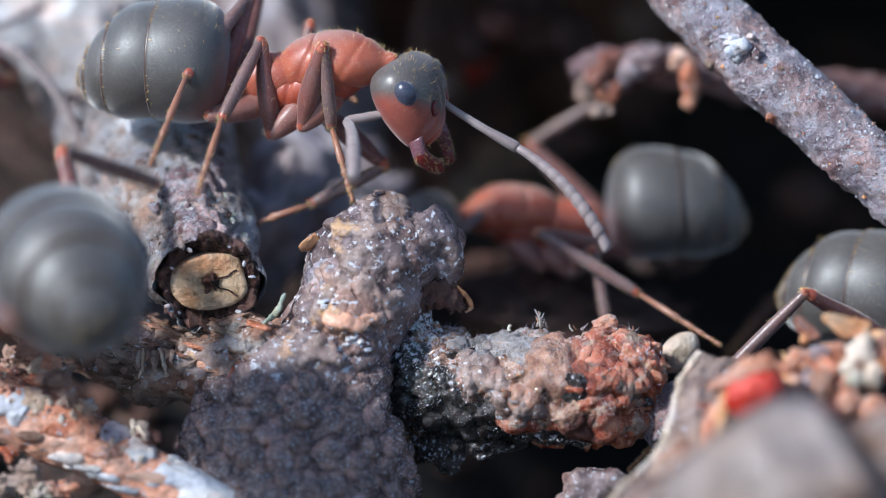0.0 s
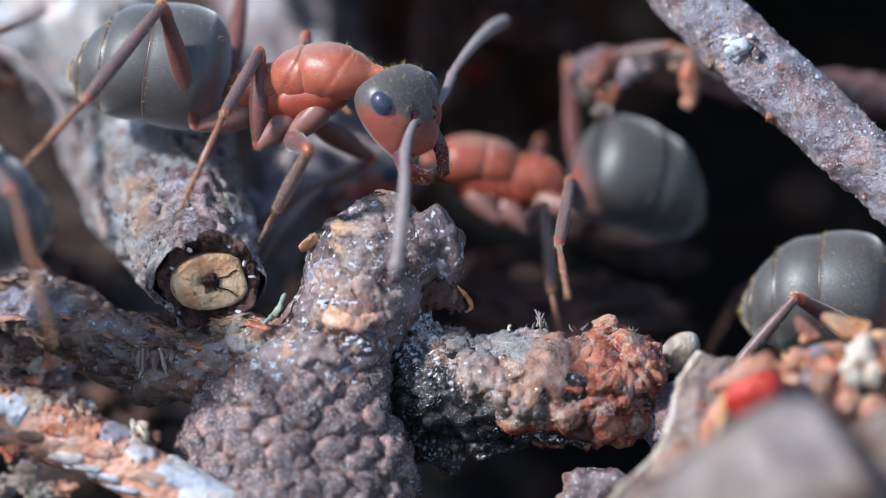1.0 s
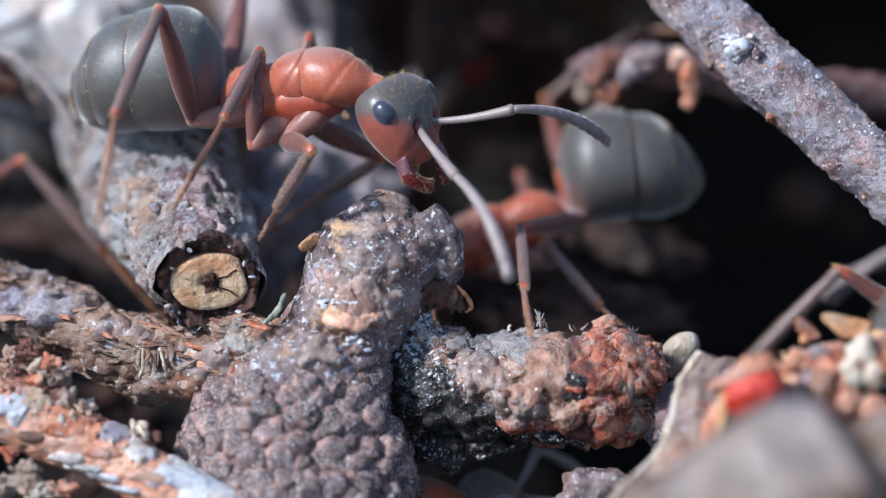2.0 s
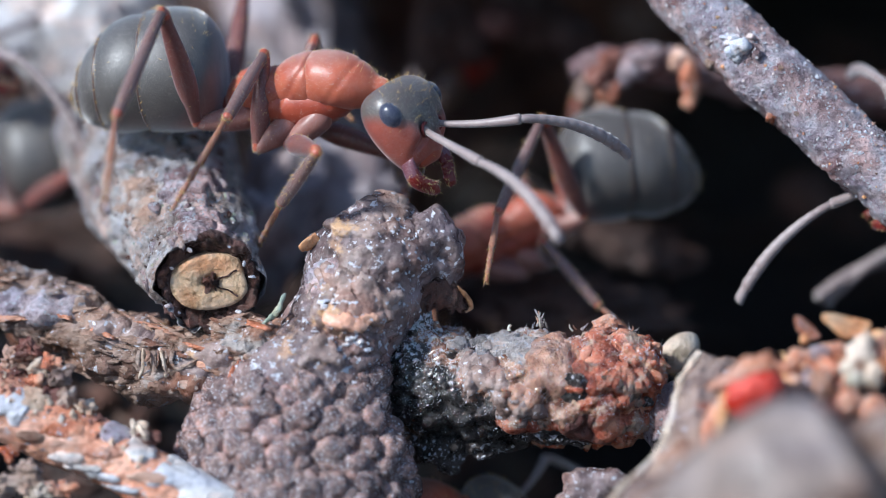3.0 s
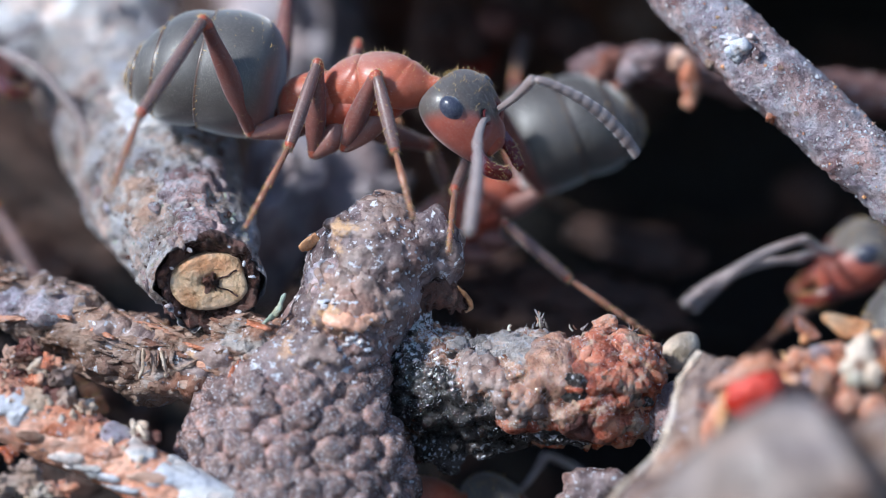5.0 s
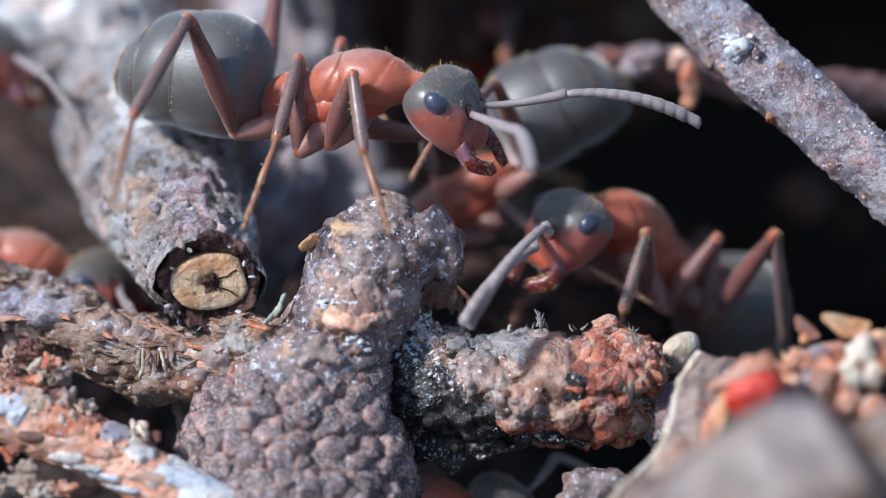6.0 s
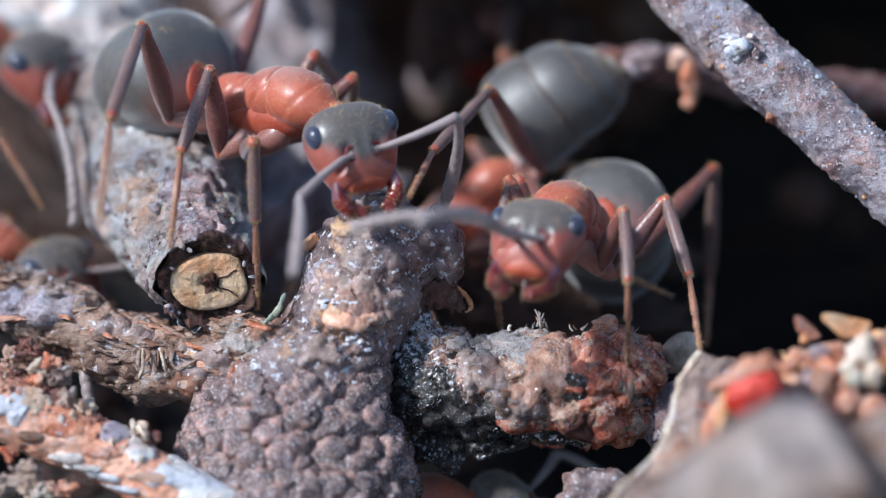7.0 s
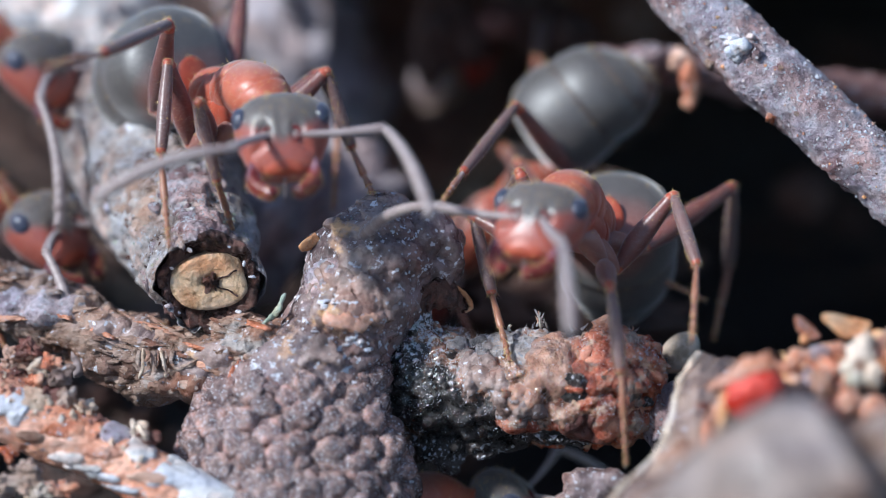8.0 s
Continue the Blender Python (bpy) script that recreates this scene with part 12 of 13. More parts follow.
    walk(p["tarsus_hr"], [at(0, 0.21, -3.91, 0.18, 51.7, 32.1, -72.8), at(0.13, -0.47, -4.99, -0.49, 45.7, 29.4, -84.5), at(0.25, -1.51, -5.59, -1.37, 40.5, 25.8, -95.6), at(0.37, -3.37, -5.39, 0.1, 36, 24.5, -106.1), at(0.5, -5, -3.99, 0.98, 32, 22.6, -116.3), at(1, -2.56, -4.96, 1.94, 36.5, 7.1, -98.8), at(1.27, -4.33, -4.32, 0.63, 27.5, 30.8, -125.4), at(1.5, -5.52, -2.79, -0.52, 1.8, 46.2, -165.4), at(2.5, -4.43, -4.03, -0.52, 19.2, 46.2, -141.4), at(5.27, -3.62, -4.8, 0.64, 34.9, 28.2, -116.1), at(8, -2.56, -4.96, 1.94, 40.3, 7.1, -98.8)])
    ant = ANTS[5]
    p = roles(ant)
    walk(ant, [at(0, -12.35, 7.26, 8.41, 0, 0, -5), at(5.8, -11.88, 7.18, 8.18, 0, 0, -5), at(6.2, -10.93, 7.18, 8.18, 0, 0, -5), at(6.5, -10.22, 7.08, 7.9, 0, 0, -8), at(7, -10.4, 7.14, 8.07, 0, 0, -8), at(7.5, -10.4, 7.12, 8.02, 0, 0, -8), at(8, -10.34, 7.16, 8.13, 0, 0, -12)])
    walk(p["head"], [at(0, 1.48, 0, 0, 0, 30, 0), at(5.8, 1.48, 0, 0, 0, 30, 0), at(6.2, 1.48, 0, 0, 0, 40, -15), at(6.5, 1.48, 0, 0, 0, 40, -22), at(7, 1.48, 0, 0, 0, 40, -27), at(7.5, 1.48, 0, 0, 0, 40, -27), at(8, 1.48, 0, 0, 0, 40, -28)])
    walk(p["gaster"], [at(0, -2.1, 0, -0.18, 0, 0, 0), at(8, -2.1, 0, -0.18, 0, 0, 0)])
    walk(p["scape_l"], [at(0, 2.71, 0.24, -0.18, 115.5, -4.8, 53), at(5.8, 2.71, 0.24, -0.18, 115.5, -4.8, 53), at(6.2, 2.69, -0.07, -0.39, 115.9, 1.3, 37.8), at(6.5, 2.67, -0.22, -0.39, 115.8, 1.3, 30.8), at(7, 2.64, -0.32, -0.39, 115.7, 1.3, 25.8), at(7.5, 2.64, -0.32, -0.39, 115.7, 1.3, 25.8), at(8, 2.64, -0.34, -0.39, 115.7, 1.3, 24.8)])
    walk(p["funiculus_l"], drooping([at(0, 3.72, 1.58, -0.04, 102, 47.1, 23.1), at(5.8, 3.72, 1.58, -0.04, 102, 47.1, 23.1), at(6.2, 4.01, 0.95, -0.43, 94.5, 56.1, 13.6), at(6.5, 4.11, 0.64, -0.43, 88.7, 56.1, 6.6), at(7, 4.16, 0.41, -0.43, 84.5, 56.1, 1.6), at(7.5, 4.16, 0.41, -0.43, 84.5, 56.1, 1.6), at(8, 4.16, 0.36, -0.43, 83.7, 56.1, 0.6)]))
    walk(p["femur_fl"], [at(0, -0.35, 0.6, -0.9, -10.1, -30.2, 64.5), at(5.8, -0.35, 0.6, -0.9, -5, -30.2, 54.5), at(6.2, -0.35, 0.6, -0.9, 0, -30.2, 44.5), at(6.5, -0.35, 0.6, -0.9, -9.1, -30.2, 62.5), at(7, -0.35, 0.6, -0.9, -1, -30.2, 46.5), at(7.5, -0.35, 0.6, -0.9, -7.6, -30.2, 59.5), at(8, -0.35, 0.6, -0.9, -5.1, -30.2, 54.5)])
    walk(p["tibia_fl"], [at(0, 0.3, 1.97, -0.02, 5.2, 48.1, 52), at(5.8, 0.53, 1.83, -0.02, -2.2, 48.1, 42), at(6.2, 0.73, 1.66, -0.02, -9.7, 48.1, 32), at(6.5, 0.35, 1.94, -0.02, 3.8, 48.1, 50), at(7, 0.69, 1.7, -0.02, -8.2, 48.1, 34), at(7.5, 0.42, 1.9, -0.02, 1.5, 48.1, 47), at(8, 0.53, 1.83, -0.02, -2.2, 48.1, 42)])
    walk(p["tarsus_fl"], [at(0, 0.97, 2.82, -1.23, 0, 50.9, 45), at(5.8, 1.33, 2.55, -1.23, -7.8, 50.9, 35), at(6.2, 1.65, 2.23, -1.23, -15.5, 50.9, 25), at(6.5, 1.04, 2.77, -1.23, -1.5, 50.9, 43), at(7, 1.59, 2.3, -1.23, -14, 50.9, 27), at(7.5, 1.16, 2.69, -1.23, -3.9, 50.9, 40), at(8, 1.33, 2.55, -1.23, -7.7, 50.9, 35)])
    walk(p["femur_ml"], [at(0, -0.95, 0.7, -0.95, 7.8, -36.7, 87.1), at(5.8, -0.95, 0.7, -0.95, 1.8, -36.7, 97.1), at(6.2, -0.95, 0.7, -0.95, -4.2, -36.7, 107.1), at(6.5, -0.95, 0.7, -0.95, 6.6, -36.7, 89.1), at(7, -0.95, 0.7, -0.95, -3, -36.7, 105.1), at(7.5, -0.95, 0.7, -0.95, 4.8, -36.7, 92.1), at(8, -0.95, 0.7, -0.95, 1.8, -36.7, 97.1)])
    walk(p["tibia_ml"], [at(0, -0.88, 2.18, 0.15, 1.5, 57.6, 101.8), at(5.8, -1.13, 2.17, 0.15, 10, 57.6, 111.8), at(6.2, -1.39, 2.12, 0.15, 18.4, 57.6, 121.8), at(6.5, -0.93, 2.18, 0.15, 3.2, 57.6, 103.8), at(7, -1.34, 2.13, 0.15, 16.7, 57.6, 119.8), at(7.5, -1.01, 2.18, 0.15, 5.7, 57.6, 106.8), at(8, -1.13, 2.17, 0.15, 10, 57.6, 111.8)])
    walk(p["tarsus_ml"], [at(0, -1.08, 3.15, -1.41, 14.6, 59.5, 116.9), at(5.8, -1.5, 3.09, -1.41, 23.3, 59.5, 126.9), at(6.2, -1.91, 2.96, -1.41, 31.9, 59.5, 136.9), at(6.5, -1.16, 3.15, -1.41, 16.4, 59.5, 118.9), at(7, -1.83, 2.99, -1.41, 30.2, 59.5, 134.9), at(7.5, -1.29, 3.13, -1.41, 18.9, 59.5, 121.9), at(8, -1.5, 3.09, -1.41, 23.3, 59.5, 126.9)])
    walk(p["femur_hl"], [at(0, -2.05, 0.85, -0.35, -1.5, -36.4, 142.5), at(5.8, -2.05, 0.85, -0.35, 4.5, -36.4, 132.5), at(6.2, -2.05, 0.85, -0.35, 10.4, -36.4, 122.5), at(6.5, -2.05, 0.85, -0.35, -0.3, -36.4, 140.5), at(7, -2.05, 0.85, -0.35, 9.2, -36.4, 124.5), at(7.5, -2.05, 0.85, -0.35, 1.5, -36.4, 137.5), at(8, -2.05, 0.85, -0.35, 4.4, -36.4, 132.5)])
    walk(p["tibia_hl"], [at(0, -3.77, 2.17, 1.25, 11.5, 44.1, 156.3), at(5.8, -3.52, 2.45, 1.25, 4.5, 44.1, 146.3), at(6.2, -3.22, 2.68, 1.25, -2.4, 44.1, 136.3), at(6.5, -3.73, 2.23, 1.25, 10.2, 44.1, 154.3), at(7, -3.28, 2.64, 1.25, -1, 44.1, 138.3), at(7.5, -3.65, 2.32, 1.25, 8.1, 44.1, 151.3), at(8, -3.52, 2.45, 1.25, 4.6, 44.1, 146.3)])
    walk(p["tarsus_hl"], [at(0, -5.45, 2.91, -0.52, 17.4, 46.2, 163.4), at(5.8, -5.04, 3.47, -0.52, 10.1, 46.2, 153.4), at(6.2, -4.54, 3.95, -0.52, 2.9, 46.2, 143.4), at(6.5, -5.38, 3.03, -0.52, 16, 46.2, 161.4), at(7, -4.65, 3.86, -0.52, 4.4, 46.2, 145.4), at(7.5, -5.26, 3.2, -0.52, 13.8, 46.2, 158.4), at(8, -5.04, 3.47, -0.52, 10.2, 46.2, 153.4)])
    walk(p["scape_r"], [at(0, 2.71, -0.24, -0.18, 64.5, -4.8, -53), at(5.8, 2.71, -0.24, -0.18, 64.5, -4.8, -53), at(6.2, 2.56, -0.54, -0.39, 65, 1.3, -67.8), at(6.5, 2.49, -0.67, -0.39, 64.8, 1.3, -74.8), at(7, 2.43, -0.75, -0.39, 64.7, 1.3, -79.8), at(7.5, 2.43, -0.75, -0.39, 64.7, 1.3, -79.8), at(8, 2.41, -0.77, -0.39, 64.7, 1.3, -80.8)])
    walk(p["funiculus_r"], drooping([at(0, 3.72, -1.58, -0.04, 78, 47.1, -23.1), at(5.8, 3.72, -1.58, -0.04, 78, 47.1, -23.1), at(6.2, 3.2, -2.09, -0.43, 61.9, 56.1, -43.6), at(6.5, 2.93, -2.29, -0.43, 56.1, 56.1, -50.6), at(7, 2.72, -2.4, -0.43, 51.9, 56.1, -55.6), at(7.5, 2.72, -2.4, -0.43, 51.9, 56.1, -55.6), at(8, 2.68, -2.43, -0.43, 51.1, 56.1, -56.6)]))
    walk(p["femur_fr"], [at(0, -0.35, -0.6, -0.9, 10.1, -30.2, -64.5), at(5.8, -0.35, -0.6, -0.9, 5, -30.2, -54.5), at(6.2, -0.35, -0.6, -0.9, 0, -30.2, -44.5), at(6.5, -0.35, -0.6, -0.9, 9.1, -30.2, -62.5), at(7, -0.35, -0.6, -0.9, 1, -30.2, -46.5), at(7.5, -0.35, -0.6, -0.9, 7.6, -30.2, -59.5), at(8, -0.35, -0.6, -0.9, 5.1, -30.2, -54.5)])
    walk(p["tibia_fr"], [at(0, 0.3, -1.97, -0.02, -5.2, 48.1, -52), at(5.8, 0.53, -1.83, -0.02, 2.2, 48.1, -42), at(6.2, 0.73, -1.66, -0.02, 9.7, 48.1, -32), at(6.5, 0.35, -1.94, -0.02, -3.8, 48.1, -50), at(7, 0.69, -1.7, -0.02, 8.2, 48.1, -34), at(7.5, 0.42, -1.9, -0.02, -1.5, 48.1, -47), at(8, 0.53, -1.83, -0.02, 2.2, 48.1, -42)])
    walk(p["tarsus_fr"], [at(0, 0.97, -2.82, -1.23, 0, 50.9, -45), at(5.8, 1.33, -2.55, -1.23, 7.8, 50.9, -35), at(6.2, 1.65, -2.23, -1.23, 15.5, 50.9, -25), at(6.5, 1.04, -2.77, -1.23, 1.5, 50.9, -43), at(7, 1.59, -2.3, -1.23, 14, 50.9, -27), at(7.5, 1.16, -2.69, -1.23, 3.9, 50.9, -40), at(8, 1.33, -2.55, -1.23, 7.7, 50.9, -35)])
    walk(p["femur_mr"], [at(0, -0.95, -0.7, -0.95, -7.8, -36.7, -87.1), at(5.8, -0.95, -0.7, -0.95, -1.8, -36.7, -97.1), at(6.2, -0.95, -0.7, -0.95, 4.2, -36.7, -107.1), at(6.5, -0.95, -0.7, -0.95, -6.6, -36.7, -89.1), at(7, -0.95, -0.7, -0.95, 3, -36.7, -105.1), at(7.5, -0.95, -0.7, -0.95, -4.8, -36.7, -92.1), at(8, -0.95, -0.7, -0.95, -1.8, -36.7, -97.1)])
    walk(p["tibia_mr"], [at(0, -0.88, -2.18, 0.15, -1.5, 57.6, -101.8), at(5.8, -1.13, -2.17, 0.15, -10, 57.6, -111.8), at(6.2, -1.39, -2.12, 0.15, -18.4, 57.6, -121.8), at(6.5, -0.93, -2.18, 0.15, -3.2, 57.6, -103.8), at(7, -1.34, -2.13, 0.15, -16.7, 57.6, -119.8), at(7.5, -1.01, -2.18, 0.15, -5.7, 57.6, -106.8), at(8, -1.13, -2.17, 0.15, -10, 57.6, -111.8)])
    walk(p["tarsus_mr"], [at(0, -1.08, -3.15, -1.41, -14.6, 59.5, -116.9), at(5.8, -1.5, -3.09, -1.41, -23.3, 59.5, -126.9), at(6.2, -1.91, -2.96, -1.41, -31.9, 59.5, -136.9), at(6.5, -1.16, -3.15, -1.41, -16.4, 59.5, -118.9), at(7, -1.83, -2.99, -1.41, -30.2, 59.5, -134.9), at(7.5, -1.29, -3.13, -1.41, -18.9, 59.5, -121.9), at(8, -1.5, -3.09, -1.41, -23.3, 59.5, -126.9)])
    walk(p["femur_hr"], [at(0, -2.05, -0.85, -0.35, 1.5, -36.4, -142.5), at(5.8, -2.05, -0.85, -0.35, -4.5, -36.4, -132.5), at(6.2, -2.05, -0.85, -0.35, -10.4, -36.4, -122.5), at(6.5, -2.05, -0.85, -0.35, 0.3, -36.4, -140.5), at(7, -2.05, -0.85, -0.35, -9.2, -36.4, -124.5), at(7.5, -2.05, -0.85, -0.35, -1.5, -36.4, -137.5), at(8, -2.05, -0.85, -0.35, -4.4, -36.4, -132.5)])
    walk(p["tibia_hr"], [at(0, -3.77, -2.17, 1.25, -11.5, 44.1, -156.3), at(5.8, -3.52, -2.45, 1.25, -4.5, 44.1, -146.3), at(6.2, -3.22, -2.68, 1.25, 2.4, 44.1, -136.3), at(6.5, -3.73, -2.23, 1.25, -10.2, 44.1, -154.3), at(7, -3.28, -2.64, 1.25, 1, 44.1, -138.3), at(7.5, -3.65, -2.32, 1.25, -8.1, 44.1, -151.3), at(8, -3.52, -2.45, 1.25, -4.6, 44.1, -146.3)])
    walk(p["tarsus_hr"], [at(0, -5.45, -2.91, -0.52, -17.4, 46.2, -163.4), at(5.8, -5.04, -3.47, -0.52, -10.1, 46.2, -153.4), at(6.2, -4.54, -3.95, -0.52, -2.9, 46.2, -143.4), at(6.5, -5.38, -3.03, -0.52, -16, 46.2, -161.4), at(7, -4.65, -3.86, -0.52, -4.4, 46.2, -145.4), at(7.5, -5.26, -3.2, -0.52, -13.8, 46.2, -158.4), at(8, -5.04, -3.47, -0.52, -10.2, 46.2, -153.4)])
    ant = ANTS[6]
    p = roles(ant)
    walk(ant, [at(0, -14.38, 6.99, 4.74, 0, 0, -170), at(1.7, -13.3, 7.03, 4.85, 0, 0, -170), at(2.8, -11.03, 6.99, 4.74, 0, 0, -170), at(3.5, -11.63, 7.11, 5.08, 0, 0, -170), at(4.5, -11.75, 7.15, 5.19, 0, 0, 170), at(5, -12.11, 5.88, 4.63, 0, 0, 100), at(5.4, -11.53, 4.74, 4.41, 0, 0, 30), at(5.8, -9.61, 4.11, 4.14, 0, 0, 0), at(6, -9.14, 4.11, 4.14, 0, 0, -5), at(6.5, -9.38, 4.11, 4.14, 0, 0, -8), at(7, -9.9, 4.23, 4.47, 0, 0, -10), at(7.5, -9.96, 4.39, 4.91, 0, 0, -10), at(8, -10.13, 4.55, 5.35, 0, 0, -10)])
    walk(p["head"], [at(0, 1.48, 0, 0, 0, 30, 0), at(1.7, 1.48, 0, 0, 0, 30, 0), at(2.8, 1.48, 0, 0, 0, 30, 0), at(3.5, 1.48, 0, 0, 0, 30, 0), at(4.5, 1.48, 0, 0, 0, 30, 0), at(5, 1.48, 0, 0, 0, 30, 0), at(5.4, 1.48, 0, 0, 0, 30, 0), at(5.8, 1.48, 0, 0, 0, 30, -20), at(6, 1.48, 0, 0, 0, 30, -20), at(6.5, 1.48, 0, 0, 0, 30, -32), at(7, 1.48, 0, 0, 0, 30, -30), at(7.5, 1.48, 0, 0, 0, 30, -30), at(8, 1.48, 0, 0, 0, 30, -30)])
    walk(p["gaster"], [at(0, -2.1, 0, -0.18, 0, 0, 0), at(1.7, -2.1, 0, -0.18, 0, 0, 0), at(2.8, -2.1, 0, -0.18, 0, 6, 0), at(3.5, -2.1, 0, -0.18, 0, 6, 0), at(4.5, -2.1, 0, -0.18, 0, 6, 0), at(5, -2.1, 0, -0.18, 0, 0, 0), at(5.4, -2.1, 0, -0.18, 0, 0, 0), at(5.8, -2.1, 0, -0.18, 0, 0, 0), at(6, -2.1, 0, -0.18, 0, 0, 0), at(6.5, -2.1, 0, -0.18, 0, 0, 0), at(7, -2.1, 0, -0.18, 0, 0, 0), at(7.5, -2.1, 0, -0.18, 0, 0, 0), at(8, -2.1, 0, -0.18, 0, 0, 0)])
    walk(p["scape_l"], [at(0, 2.71, 0.24, -0.18, 115.5, -4.8, 53), at(1.7, 2.71, 0.24, -0.18, 115.5, -4.8, 53), at(2.8, 2.71, 0.24, -0.18, 115.5, -4.8, 53), at(3.5, 2.71, 0.24, -0.18, 115.5, -4.8, 53), at(4.5, 2.71, 0.24, -0.18, 115.5, -4.8, 53), at(5, 2.71, 0.24, -0.18, 115.5, -4.8, 53), at(5.4, 2.71, 0.24, -0.18, 115.5, -4.8, 53), at(5.8, 2.72, -0.2, -0.18, 117.2, -4.8, 33), at(6, 2.72, -0.2, -0.18, 117.2, -4.8, 33), at(6.5, 2.65, -0.45, -0.18, 118.2, -4.8, 21), at(7, 2.67, -0.41, -0.18, 118, -4.8, 23), at(7.5, 2.67, -0.41, -0.18, 118, -4.8, 23), at(8, 2.67, -0.41, -0.18, 118, -4.8, 23)])
    walk(p["funiculus_l"], drooping([at(0, 3.72, 1.58, -0.04, 102, 47.1, 23.1), at(1.7, 3.72, 1.58, -0.04, 102, 47.1, 23.1), at(2.8, 3.72, 1.58, -0.04, 102, 47.1, 23.1), at(3.5, 3.72, 1.58, -0.04, 102, 47.1, 23.1), at(4.5, 3.72, 1.58, -0.04, 102, 47.1, 23.1), at(5, 3.72, 1.58, -0.04, 102, 47.1, 23.1), at(5.4, 3.72, 1.58, -0.04, 102, 47.1, 23.1), at(5.8, 4.13, 0.72, -0.04, 87.2, 47.1, 3.1), at(6, 4.13, 0.72, -0.04, 87.2, 47.1, 3.1), at(6.5, 4.22, 0.15, -0.04, 78.4, 47.1, -8.9), at(7, 4.21, 0.25, -0.04, 79.9, 47.1, -6.9), at(7.5, 4.21, 0.25, -0.04, 79.9, 47.1, -6.9), at(8, 4.21, 0.25, -0.04, 79.9, 47.1, -6.9)]))
    walk(p["femur_fl"], [at(0, -0.35, 0.6, -0.9, -4.8, -30.2, 54.5), at(1.7, -0.35, 0.6, -0.9, -4.8, -30.2, 54.5), at(2.8, -0.35, 0.6, -0.9, -4.8, -30.2, 54.5), at(3.5, -0.35, 0.6, -0.9, -9.8, -30.2, 64.5), at(4.5, -0.35, 0.6, -0.9, 0.3, -30.2, 44.5), at(5, -0.35, 0.6, -0.9, -4.7, -30.2, 54.5), at(5.4, -0.35, 0.6, -0.9, -9.8, -30.2, 64.5), at(5.8, -0.35, 0.6, -0.9, 0.4, -30.2, 44.5), at(6, -0.35, 0.6, -0.9, -9.8, -30.2, 64.5), at(6.5, -0.35, 0.6, -0.9, -0.7, -30.2, 46.5), at(7, -0.35, 0.6, -0.9, -7.7, -30.2, 60.5), at(7.5, -0.35, 0.6, -0.9, -4.7, -30.2, 54.5), at(8, -0.35, 0.6, -0.9, -4.7, -30.2, 54.5)])
    walk(p["tibia_fl"], [at(0, 0.53, 1.83, -0.02, -2.2, 48.1, 42), at(1.7, 0.53, 1.83, -0.02, -2.2, 48.1, 42), at(2.8, 0.53, 1.83, -0.02, -2.2, 48.1, 42), at(3.5, 0.3, 1.97, -0.02, 5.2, 48.1, 52), at(4.5, 0.73, 1.66, -0.02, -9.7, 48.1, 32), at(5, 0.53, 1.83, -0.02, -2.3, 48.1, 42), at(5.4, 0.3, 1.97, -0.02, 5.2, 48.1, 52), at(5.8, 0.73, 1.66, -0.02, -9.8, 48.1, 32), at(6, 0.3, 1.97, -0.02, 5.2, 48.1, 52), at(6.5, 0.69, 1.7, -0.02, -8.3, 48.1, 34), at(7, 0.4, 1.92, -0.02, 2.2, 48.1, 48), at(7.5, 0.53, 1.83, -0.02, -2.3, 48.1, 42), at(8, 0.53, 1.83, -0.02, -2.3, 48.1, 42)])
    walk(p["tarsus_fl"], [at(0, 1.33, 2.55, -1.23, -7.8, 50.9, 35), at(1.7, 1.33, 2.55, -1.23, -7.8, 50.9, 35), at(2.8, 1.33, 2.55, -1.23, -7.8, 50.9, 35), at(3.5, 0.97, 2.82, -1.23, 0, 50.9, 45), at(4.5, 1.65, 2.23, -1.23, -15.6, 50.9, 25), at(5, 1.33, 2.55, -1.23, -7.8, 50.9, 35), at(5.4, 0.97, 2.82, -1.23, -0.1, 50.9, 45), at(5.8, 1.65, 2.23, -1.23, -15.7, 50.9, 25), at(6, 0.97, 2.82, -1.23, -0.1, 50.9, 45), at(6.5, 1.59, 2.3, -1.23, -14.1, 50.9, 27), at(7, 1.12, 2.72, -1.23, -3.2, 50.9, 41), at(7.5, 1.33, 2.55, -1.23, -7.9, 50.9, 35), at(8, 1.33, 2.55, -1.23, -7.9, 50.9, 35)])
    walk(p["femur_ml"], [at(0, -0.95, 0.7, -0.95, 1.7, -36.7, 97.1), at(1.7, -0.95, 0.7, -0.95, 1.7, -36.7, 97.1), at(2.8, -0.95, 0.7, -0.95, 1.7, -36.7, 97.1), at(3.5, -0.95, 0.7, -0.95, 7.7, -36.7, 87.1), at(4.5, -0.95, 0.7, -0.95, -4.3, -36.7, 107.1), at(5, -0.95, 0.7, -0.95, 1.7, -36.7, 97.1), at(5.4, -0.95, 0.7, -0.95, 7.6, -36.7, 87.1), at(5.8, -0.95, 0.7, -0.95, -4.4, -36.7, 107.1), at(6, -0.95, 0.7, -0.95, 7.6, -36.7, 87.1), at(6.5, -0.95, 0.7, -0.95, -3.2, -36.7, 105.1), at(7, -0.95, 0.7, -0.95, 5.2, -36.7, 91.1), at(7.5, -0.95, 0.7, -0.95, 1.6, -36.7, 97.1), at(8, -0.95, 0.7, -0.95, 1.6, -36.7, 97.1)])
